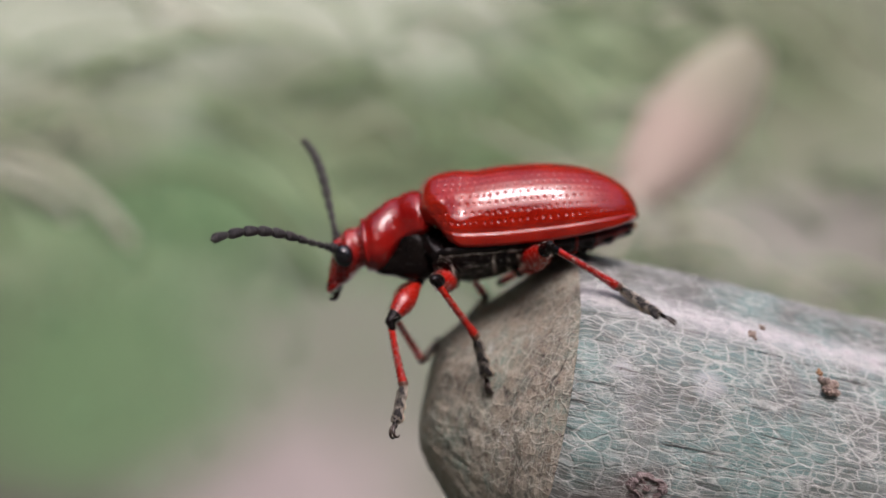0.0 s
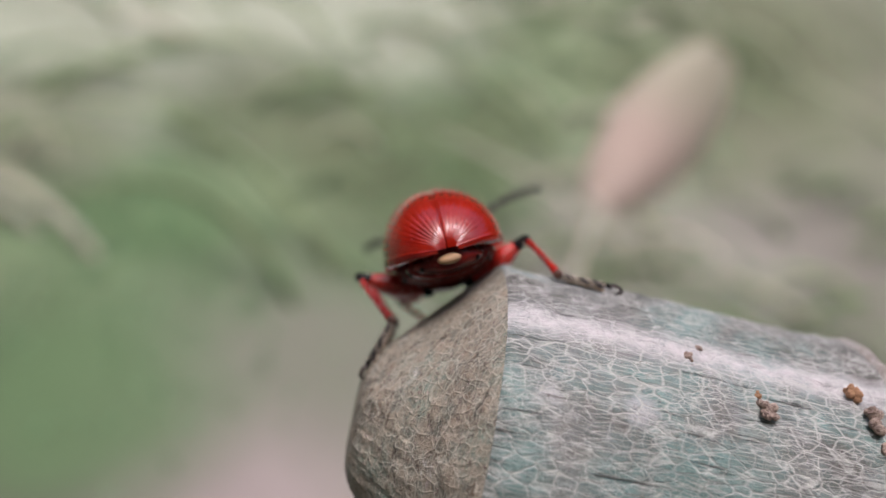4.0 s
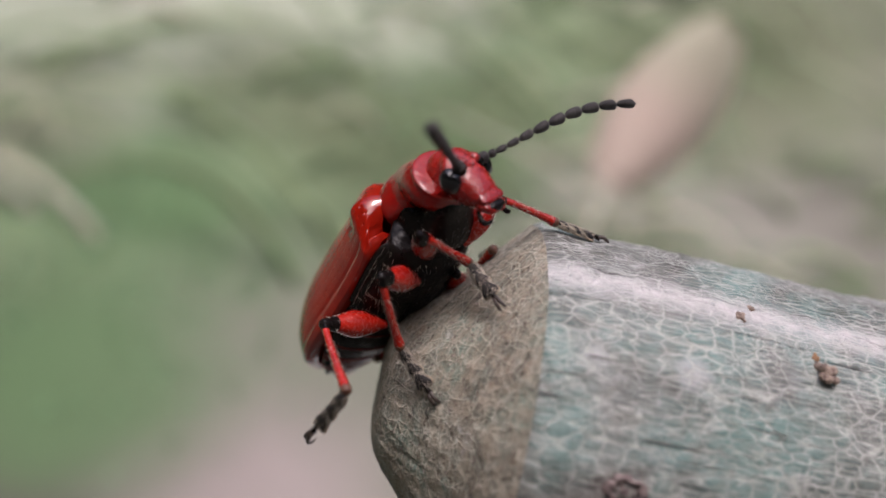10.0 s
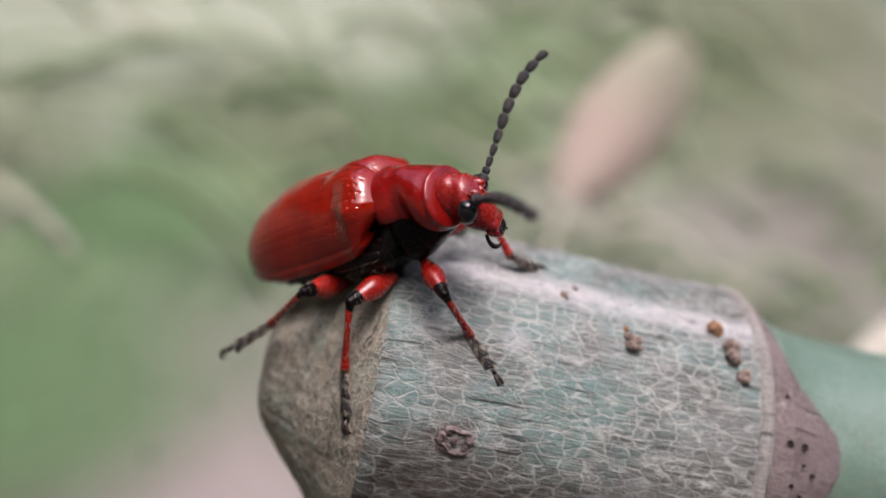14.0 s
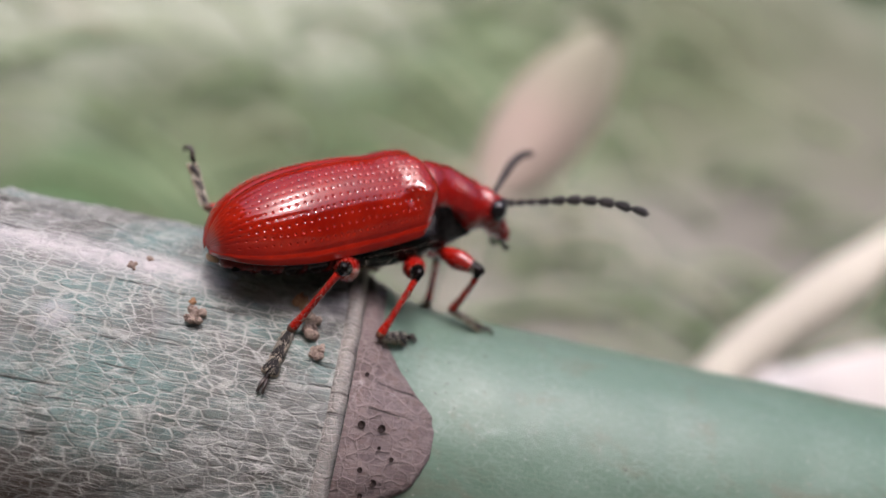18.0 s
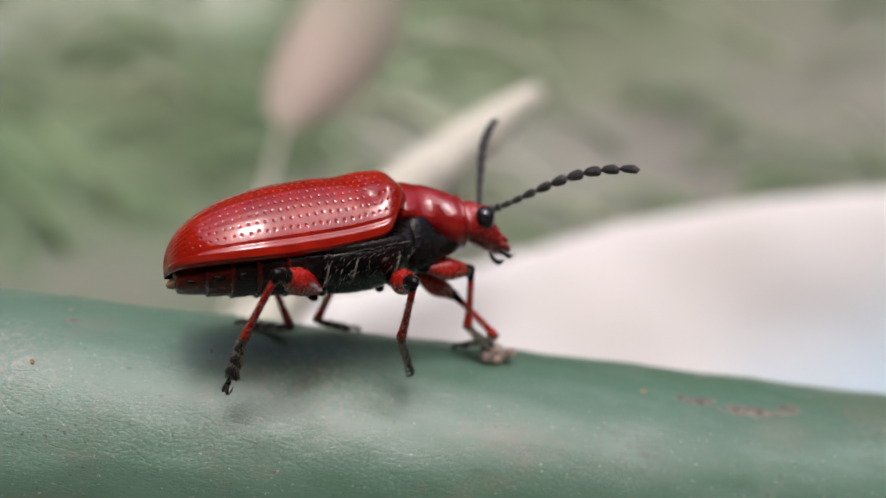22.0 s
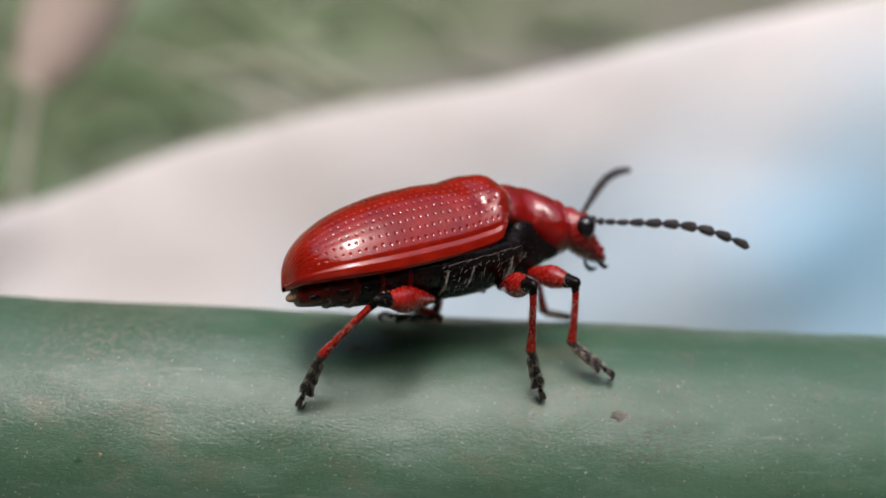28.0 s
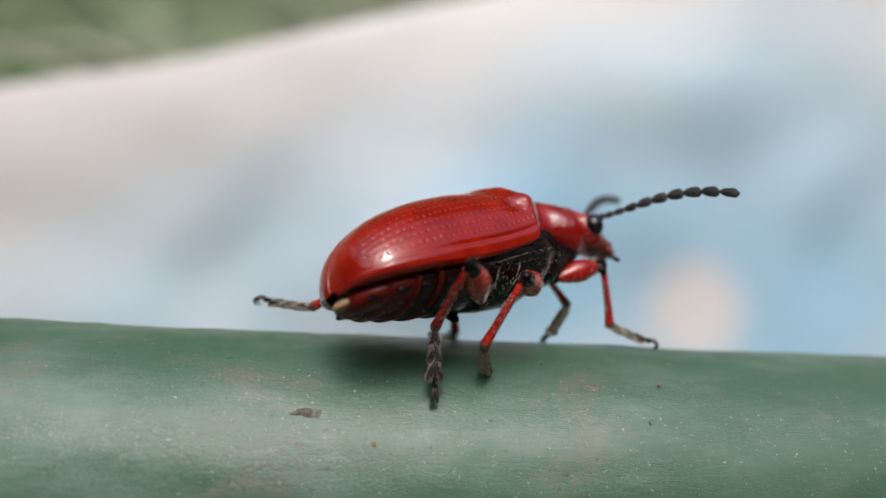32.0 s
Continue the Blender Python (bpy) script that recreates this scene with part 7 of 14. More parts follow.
        (20.5, pose(0.00384, 0.00148, -0.00086, 167, 79, -158)), (20.75, pose(0.00335, 0.00185, -0.00096, 129, 40, -169)), (21, pose(0.00359, 0.00170, -0.00079, 130, 55, -176)),
        (21.25, pose(0.00361, 0.00168, -0.00089, 137, 48, -170)), (21.5, pose(0.00400, 0.00125, -0.00093, -24, 74, 12)), (21.75, pose(0.00390, 0.00140, -0.00092, -169, 74, -134)),
        (22, pose(0.00392, 0.00103, -0.00157, -29, 53, 6)), (22.25, pose(0.00387, 0.00139, -0.00118, 9, 77, 47)), (22.5, pose(0.00388, 0.00118, -0.00150, -10, 51, 18)),
        (22.75, pose(0.00366, 0.00161, -0.00121, 56, 80, 98)), (23, pose(0.00358, 0.00155, -0.00147, -1, 69, 42)), (23.25, pose(0.00354, 0.00176, -0.00091, 135, 70, -176)),
        (23.5, pose(0.00379, 0.00154, -0.00073, 21, 73, 58)), (23.75, pose(0.00337, 0.00182, -0.00048, 123, 48, -173)), (24, pose(0.00345, 0.00168, -0.00019, 117, 57, 177)),
        (24.25, pose(0.00318, 0.00189, -0.00035, 111, 40, -171)), (24.5, pose(0.00372, 0.00140, -0.00014, 64, 67, 102)), (24.75, pose(0.00331, 0.00188, -0.00051, 114, 40, -173)),
        (25, pose(0.00373, 0.00154, -0.00038, 121, 56, 174)), (25.25, pose(0.00346, 0.00181, -0.00056, 122, 40, -167)), (25.5, pose(0.00390, 0.00126, -0.00024, 148, 83, -173)),
        (25.75, pose(0.00361, 0.00170, -0.00059, 142, 40, -155)), (26, pose(0.00387, 0.00139, -0.00042, 180, 64, -148)), (26.25, pose(0.00366, 0.00166, -0.00065, 153, 39, -151)),
        (26.5, pose(0.00393, 0.00126, -0.00034, -129, 81, -98)), (26.75, pose(0.00363, 0.00169, -0.00061, 149, 41, -155)), (27, pose(0.00389, 0.00130, -0.00032, -136, 83, -106)),
        (27.25, pose(0.00360, 0.00170, -0.00062, 145, 41, -158)), (27.5, pose(0.00388, 0.00132, -0.00035, -154, 84, -122)), (27.75, pose(0.00356, 0.00173, -0.00067, 137, 42, -161)),
        (28, pose(0.00386, 0.00137, -0.00041, 98, 87, 132)), (28.25, pose(0.00349, 0.00178, -0.00076, 131, 42, -164)), (28.5, pose(0.00385, 0.00141, -0.00051, 106, 84, 142)),
        (28.75, pose(0.00342, 0.00181, -0.00089, 129, 42, -166)), (29, pose(0.00368, 0.00162, -0.00078, 120, 64, 168)), (29.25, pose(0.00354, 0.00174, -0.00091, 119, 51, 176)),
        (29.5, pose(0.00381, 0.00151, -0.00074, 126, 69, 169)), (29.75, pose(0.00354, 0.00174, -0.00098, 119, 45, 178)), (30, pose(0.00371, 0.00162, -0.00096, 121, 53, 173)),
        (30.25, pose(0.00355, 0.00175, -0.00096, 116, 42, 177)), (30.5, pose(0.00378, 0.00156, -0.00075, 127, 63, 173)), (30.75, pose(0.00345, 0.00183, -0.00083, 120, 45, -179)),
        (31, pose(0.00355, 0.00176, -0.00067, 126, 58, 179)), (31.25, pose(0.00345, 0.00180, -0.00043, 127, 48, -167)), (31.5, pose(0.00388, 0.00130, -0.00017, -138, 79, -103)),
        (31.75, pose(0.00362, 0.00143, 0.00009, 168, 58, -143)), (32, pose(0.00386, 0.00110, 0.00013, -114, 70, -91)),
    ])
    walk(JOINTED['L1'][2], [
        (0, pose(0.00352, 0.00177, -0.00332, 22, 46, 62)), (0.5, pose(0.00326, 0.00195, -0.00332, 6, 54, 48)), (1, pose(0.00301, 0.00213, -0.00331, -14, 60, 29)),
        (1.5, pose(0.00249, 0.00207, -0.00308, 21.1, 53.5, 56.7)), (2, pose(0.00202, 0.00193, -0.00297, 32.6, 42.7, 77.4)), (2.5, pose(0.00209, 0.00103, -0.00279, -21.1, 79.0, 3.5)),
        (3, pose(0.00262, 0.00082, -0.00258, -15.0, 78.8, 11.3)), (3.25, pose(0.00221, 0.00108, -0.00226, -13.6, 79.3, 17.4)), (3.5, pose(0.00281, 0.00068, -0.00242, -12.4, 78.9, 22.2)),
        (3.75, pose(0.00227, 0.00099, -0.00216, -11.8, 78.6, 26.3)), (4, pose(0.00297, 0.00054, -0.00225, -11.0, 77.3, 31.4)), (4.5, pose(0.00268, 0.00055, -0.00218, 12, 76, 40)),
        (5, pose(0.00182, 0.00112, -0.00239, 92.7, 70.1, 132.7)), (5.5, pose(0.00165, 0.00113, -0.00229, 111.6, 57.3, 138.3)), (6, pose(0.00127, 0.00138, -0.00258, 109.0, 43.2, 143.6)),
        (6.5, pose(0.00211, 0.00131, -0.00210, 63.1, 33.7, 119.1)), (7, pose(0.00291, 0.00116, -0.00185, 51.0, 17.4, 99.6)), (7.5, pose(0.00391, 0.00042, -0.00065, 10.7, 5.1, 67.7)),
        (8, pose(0.00412, 0.00108, -0.00101, 55.2, 0.2, 98.2)), (8.5, pose(0.00315, 0.00103, -0.00162, 45.0, 1.2, 63.7)), (9, pose(0.00323, 0.00128, -0.00138, 43.3, -8.5, 73.6)),
        (9.5, pose(0.00349, 0.00171, -0.00158, 35.9, -1.7, 91.7)), (10, pose(0.00363, 0.00262, -0.00142, 58.2, 42.4, 83.3)), (10.5, pose(0.00350, 0.00245, -0.00191, 68.4, 45.8, 91.6)),
        (11, pose(0.00339, 0.00225, -0.00231, 74.6, 48.8, 100.7)), (11.5, pose(0.00401, 0.00141, -0.00239, 69.9, 65.6, 85.9)), (12, pose(0.00448, 0.00055, -0.00260, 42.7, 78.8, 47.5)),
        (12.5, pose(0.00415, 0.00044, -0.00210, 7.3, 71.4, 17.6)), (13, pose(0.00366, 0.00032, -0.00170, -8.0, 63.3, 3.6)), (13.5, pose(0.00401, 0.00088, -0.00286, -4.8, 52.8, 7.1)),
        (13.75, pose(0.00372, 0.00129, -0.00262, 22.5, 57.2, 46.7)), (14, pose(0.00337, 0.00166, -0.00240, 40.7, 50.6, 83.0)), (14.25, pose(0.00357, 0.00103, -0.00271, 15.9, 53.7, 41.5)),
        (14.5, pose(0.00377, 0.00033, -0.00297, -6.2, 42.9, 5.4)), (14.75, pose(0.00391, 0.00006, -0.00256, 0.7, 42.8, 19.9)), (15, pose(0.00450, -0.00019, -0.00231, 4.4, 41.5, 34.4)),
        (15.25, pose(0.00369, -0.00009, -0.00196, 2.1, 44.0, 37.8)), (15.5, pose(0.00479, -0.00002, -0.00232, 1.7, 46.4, 40.0)), (15.75, pose(0.00332, 0.00012, -0.00197, 0.5, 48.7, 43.6)),
        (16, pose(0.00443, 0.00009, -0.00235, 1.7, 51.2, 48.5)), (16.25, pose(0.00295, 0.00033, -0.00205, 2.7, 53.4, 52.2)), (16.5, pose(0.00405, 0.00020, -0.00242, 5.3, 54.5, 57.6)),
        (16.75, pose(0.00261, 0.00051, -0.00214, 9.0, 55.6, 63.1)), (17, pose(0.00355, 0.00035, -0.00244, 13.1, 56.6, 69.9)), (17.25, pose(0.00228, 0.00070, -0.00219, 17.9, 57.5, 75.5)),
        (17.5, pose(0.00269, 0.00055, -0.00249, 45, 58, 81)), (17.75, pose(0.00254, 0.00039, -0.00263, 21, 44, 72)), (18, pose(0.00280, 0.00013, -0.00289, 19, 29, 65)),
        (18.25, pose(0.00245, 0.00021, -0.00274, 24, 26, 81)), (18.5, pose(0.00401, -0.00009, -0.00304, 23, 21, 95)), (18.75, pose(0.00305, 0.00023, -0.00279, 24, 15, 109)),
        (19, pose(0.00398, 0.00007, -0.00304, 26, 9, 121)), (19.25, pose(0.00316, 0.00053, -0.00274, 22, 7, 109)), (19.5, pose(0.00426, 0.00063, -0.00301, 22, 6, 98)),
        (19.75, pose(0.00276, 0.00112, -0.00261, 22, 3, 85)), (20, pose(0.00324, 0.00134, -0.00271, 23, 0, 74)), (20.25, pose(0.00240, 0.00147, -0.00234, 21, 4, 61)),
        (20.5, pose(0.00353, 0.00135, -0.00252, 19, 9, 45)), (20.75, pose(0.00208, 0.00161, -0.00205, 20, 13, 29)), (21, pose(0.00260, 0.00164, -0.00217, 17, 15, 16)),
        (21.25, pose(0.00248, 0.00149, -0.00215, 23, 16, 35)), (21.5, pose(0.00446, 0.00135, -0.00256, 19, 15, 74)), (21.75, pose(0.00358, 0.00107, -0.00256, 1, 7, 111)),
        (22, pose(0.00493, 0.00114, -0.00293, -10, 3, 130)), (22.25, pose(0.00413, 0.00167, -0.00283, -12, -0, 130)), (22.5, pose(0.00490, 0.00151, -0.00282, 0, 8, 118)),
        (22.75, pose(0.00362, 0.00189, -0.00289, -9, -6, 132)), (23, pose(0.00405, 0.00196, -0.00305, -5, -9, 132)), (23.25, pose(0.00296, 0.00172, -0.00251, 5, -5, 113)),
        (23.5, pose(0.00405, 0.00196, -0.00236, 20, 4, 77)), (23.75, pose(0.00225, 0.00169, -0.00175, 25, 11, 39)), (24, pose(0.00252, 0.00173, -0.00161, 22, 12, 19)),
        (24.25, pose(0.00190, 0.00169, -0.00145, 25, 12, 19)), (24.5, pose(0.00358, 0.00205, -0.00170, 20, 12, 17)), (24.75, pose(0.00202, 0.00171, -0.00160, 25, 12, 16)),
        (25, pose(0.00279, 0.00164, -0.00179, 24, 11, 15)), (25.25, pose(0.00219, 0.00153, -0.00166, 28, 6, 24)), (25.5, pose(0.00371, 0.00123, -0.00193, 26, -1, 34)),
        (25.75, pose(0.00243, 0.00116, -0.00168, 29, -8, 44)), (26, pose(0.00323, 0.00099, -0.00195, 28, -16, 53)), (26.25, pose(0.00251, 0.00103, -0.00173, 28, -11, 50)),
        (26.5, pose(0.00389, 0.00100, -0.00202, 25, -7, 48)), (26.75, pose(0.00247, 0.00113, -0.00172, 27, -3, 45)), (27, pose(0.00383, 0.00109, -0.00201, 23, 1, 42)),
        (27.25, pose(0.00242, 0.00122, -0.00174, 24, 5, 39)), (27.5, pose(0.00378, 0.00116, -0.00204, 20, 9, 35)), (27.75, pose(0.00235, 0.00132, -0.00180, 21, 13, 31)),
        (28, pose(0.00379, 0.00144, -0.00211, 16, 17, 27)), (28.25, pose(0.00228, 0.00142, -0.00189, 18, 20, 24)), (28.5, pose(0.00371, 0.00153, -0.00220, 11, 23, 19)),
        (28.75, pose(0.00220, 0.00149, -0.00203, 13, 25, 15)), (29, pose(0.00295, 0.00177, -0.00231, 6, 27, 11)), (29.25, pose(0.00246, 0.00182, -0.00222, 4, 41, 5)),
        (29.5, pose(0.00321, 0.00162, -0.00233, -9, 57, -9)), (29.75, pose(0.00234, 0.00178, -0.00217, -29, 68, -39)), (30, pose(0.00270, 0.00174, -0.00232, -67, 68, -82)),
        (30.25, pose(0.00230, 0.00182, -0.00210, -38, 71, -47)), (30.5, pose(0.00302, 0.00166, -0.00226, -15, 65, -16)), (30.75, pose(0.00224, 0.00181, -0.00202, 2, 53, -0)),
        (31, pose(0.00265, 0.00177, -0.00211, 6, 41, 7)), (31.25, pose(0.00233, 0.00154, -0.00169, 20, 48, 28)), (31.5, pose(0.00380, 0.00097, -0.00184, 28, 49, 60)),
        (31.75, pose(0.00290, 0.00088, -0.00135, 28, 41, 87)), (32, pose(0.00385, 0.00050, -0.00146, 19, 30, 103)),
    ])
    walk(JOINTED['L2'][0], [
        (0, pose(0.00170, 0.00060, -0.00105, 26, -13, 67)), (0.5, pose(0.00170, 0.00060, -0.00105, 26, -13, 70)), (1, pose(0.00170, 0.00060, -0.00105, 26, -13, 73)),
        (1.5, pose(0.00170, 0.00060, -0.00105, 32.8, -15.7, 91.7)), (2, pose(0.00170, 0.00060, -0.00105, 37.8, -10.0, 110.3)), (2.5, pose(0.00170, 0.00060, -0.00105, 26.5, 4.3, 109.9)),
        (3, pose(0.00170, 0.00060, -0.00105, 34.4, 1.4, 115.3)), (3.25, pose(0.00170, 0.00060, -0.00105, 18.4, -16.4, 94.5)), (3.5, pose(0.00170, 0.00060, -0.00105, 33.9, -13.5, 106.4)),
        (3.75, pose(0.00170, 0.00060, -0.00105, 20.8, -24.5, 80.2)), (4, pose(0.00170, 0.00060, -0.00105, 47.7, -21.6, 82.3)), (4.5, pose(0.00170, 0.00060, -0.00105, 34, -23, 97)),
        (5, pose(0.00170, 0.00060, -0.00105, 44.7, -23.1, 101.9)), (5.5, pose(0.00170, 0.00060, -0.00105, 57.5, -20.5, 107.6)), (6, pose(0.00170, 0.00060, -0.00105, 54.5, -19.4, 110.5)),
        (6.5, pose(0.00170, 0.00060, -0.00105, 45.2, -24.5, 87.3)), (7, pose(0.00170, 0.00060, -0.00105, 43.8, -31.7, 30.5)), (7.5, pose(0.00170, 0.00060, -0.00105, 72.8, -17.2, 54.7)),
        (8, pose(0.00170, 0.00060, -0.00105, 77.8, -21.9, 66.0)), (8.5, pose(0.00170, 0.00060, -0.00105, 77.8, -22.4, 75.9)), (9, pose(0.00170, 0.00060, -0.00105, -9.8, 6.0, 130.8)),
        (9.5, pose(0.00170, 0.00060, -0.00105, -78.1, -12.6, 137.9)), (10, pose(0.00170, 0.00060, -0.00105, -69.1, -10.9, 141.2)), (10.5, pose(0.00170, 0.00060, -0.00105, -52.6, -12.9, 131.3)),
        (11, pose(0.00170, 0.00060, -0.00105, -20.2, -23.8, 78.3)), (11.5, pose(0.00170, 0.00060, -0.00105, 70.3, -32.6, 23.9)), (12, pose(0.00170, 0.00060, -0.00105, 64.1, -11.5, 45.0)),
        (12.5, pose(0.00170, 0.00060, -0.00105, 46.7, -33.1, 25.9)), (13, pose(0.00170, 0.00060, -0.00105, -32.5, -21.0, 107.6)), (13.5, pose(0.00170, 0.00060, -0.00105, -48.2, -6.1, 149.5)),
        (13.75, pose(0.00170, 0.00060, -0.00105, -49.8, -6.2, 149.5)), (14, pose(0.00170, 0.00060, -0.00105, -50.7, -6.2, 150.1)), (14.25, pose(0.00170, 0.00060, -0.00105, -45.4, -3.5, 158.2)),
        (14.5, pose(0.00170, 0.00060, -0.00105, -7.3, -24.0, 86.6)), (14.75, pose(0.00170, 0.00060, -0.00105, -31.6, -22.7, 108.4)), (15, pose(0.00170, 0.00060, -0.00105, -29.3, -14.1, 109.3)),
        (15.25, pose(0.00170, 0.00060, -0.00105, -35.4, -11.7, 93.1)), (15.5, pose(0.00170, 0.00060, -0.00105, 0.6, -23.6, 95.3)), (15.75, pose(0.00170, 0.00060, -0.00105, -31.7, -13.1, 92.5)),
        (16, pose(0.00170, 0.00060, -0.00105, 11.6, -23.3, 98.7)), (16.25, pose(0.00170, 0.00060, -0.00105, -26.1, -13.5, 91.0)), (16.5, pose(0.00170, 0.00060, -0.00105, 22.7, -23.0, 101.8)),
        (16.75, pose(0.00170, 0.00060, -0.00105, -17.3, -13.1, 88.0)), (17, pose(0.00170, 0.00060, -0.00105, 34.4, -21.7, 101.4)), (17.25, pose(0.00170, 0.00060, -0.00105, -6.4, -11.4, 84.7)),
        (17.5, pose(0.00170, 0.00060, -0.00105, 24, -14, 93)), (17.75, pose(0.00170, 0.00060, -0.00105, 5, -20, 86)), (18, pose(0.00170, 0.00060, -0.00105, -0, -23, 86)),
        (18.25, pose(0.00170, 0.00060, -0.00105, -4, -11, 78)), (18.5, pose(0.00170, 0.00060, -0.00105, 32, -20, 103)), (18.75, pose(0.00170, 0.00060, -0.00105, -3, -12, 82)),
        (19, pose(0.00170, 0.00060, -0.00105, 23, -21, 95)), (19.25, pose(0.00170, 0.00060, -0.00105, 3, -25, 87)), (19.5, pose(0.00170, 0.00060, -0.00105, 33, -35, 110)),
        (19.75, pose(0.00170, 0.00060, -0.00105, 6, -33, 93)), (20, pose(0.00170, 0.00060, -0.00105, 16, -39, 108)), (20.25, pose(0.00170, 0.00060, -0.00105, 5, -37, 93)),
        (20.5, pose(0.00170, 0.00060, -0.00105, 31, -41, 111)), (20.75, pose(0.00170, 0.00060, -0.00105, 3, -37, 87)), (21, pose(0.00170, 0.00060, -0.00105, 20, -36, 96)),
        (21.25, pose(0.00170, 0.00060, -0.00105, 9, -40, 87)), (21.5, pose(0.00170, 0.00060, -0.00105, 40, -36, 111)), (21.75, pose(0.00170, 0.00060, -0.00105, 22, -41, 91)),
        (22, pose(0.00170, 0.00060, -0.00105, 33, -34, 105)), (22.25, pose(0.00170, 0.00060, -0.00105, 26, -38, 97)), (22.5, pose(0.00170, 0.00060, -0.00105, 38, -24, 126)),
        (22.75, pose(0.00170, 0.00060, -0.00105, 25, -35, 106)), (23, pose(0.00170, 0.00060, -0.00105, 32, -29, 121)), (23.25, pose(0.00170, 0.00060, -0.00105, 18, -43, 104)),
        (23.5, pose(0.00170, 0.00060, -0.00105, 30, -44, 122)), (23.75, pose(0.00170, 0.00060, -0.00105, -5, -56, 95)), (24, pose(0.00170, 0.00060, -0.00105, -14, -60, 115)),
        (24.25, pose(0.00170, 0.00060, -0.00105, -19, -57, 86)), (24.5, pose(0.00170, 0.00060, -0.00105, 11, -57, 120)), (24.75, pose(0.00170, 0.00060, -0.00105, -9, -51, 79)),
        (25, pose(0.00170, 0.00060, -0.00105, 14, -49, 91)), (25.25, pose(0.00170, 0.00060, -0.00105, 3, -54, 72)), (25.5, pose(0.00170, 0.00060, -0.00105, 41, -51, 100)),
        (25.75, pose(0.00170, 0.00060, -0.00105, 41, -64, 49)), (26, pose(0.00170, 0.00060, -0.00105, 70, -53, 76)), (26.25, pose(0.00170, 0.00060, -0.00105, 57, -63, 38)),
        (26.5, pose(0.00170, 0.00060, -0.00105, 51, -50, 97)), (26.75, pose(0.00170, 0.00060, -0.00105, 38, -64, 53)), (27, pose(0.00170, 0.00060, -0.00105, 58, -48, 92)),
        (27.25, pose(0.00170, 0.00060, -0.00105, 21, -59, 65)), (27.5, pose(0.00170, 0.00060, -0.00105, 54, -46, 89)), (27.75, pose(0.00170, 0.00060, -0.00105, 4, -51, 72)),
        (28, pose(0.00170, 0.00060, -0.00105, 45, -43, 90)), (28.25, pose(0.00170, 0.00060, -0.00105, -9, -41, 75)), (28.5, pose(0.00170, 0.00060, -0.00105, 34, -40, 93)),
        (28.75, pose(0.00170, 0.00060, -0.00105, -14, -31, 75)), (29, pose(0.00170, 0.00060, -0.00105, 2, -28, 87)), (29.25, pose(0.00170, 0.00060, -0.00105, -3, -25, 83)),
        (29.5, pose(0.00170, 0.00060, -0.00105, 28, -22, 94)), (29.75, pose(0.00170, 0.00060, -0.00105, 10, -14, 87)), (30, pose(0.00170, 0.00060, -0.00105, 26, -7, 95)),
        (30.25, pose(0.00170, 0.00060, -0.00105, 13, -12, 89)), (30.5, pose(0.00170, 0.00060, -0.00105, 29, -20, 99)), (30.75, pose(0.00170, 0.00060, -0.00105, 5, -21, 90)),
        (31, pose(0.00170, 0.00060, -0.00105, 6, -28, 99)), (31.25, pose(0.00170, 0.00060, -0.00105, -2, -31, 87)), (31.5, pose(0.00170, 0.00060, -0.00105, 22, -43, 118)),
        (31.75, pose(0.00170, 0.00060, -0.00105, 2, -48, 92)), (32, pose(0.00170, 0.00060, -0.00105, 10, -56, 118)),
    ])
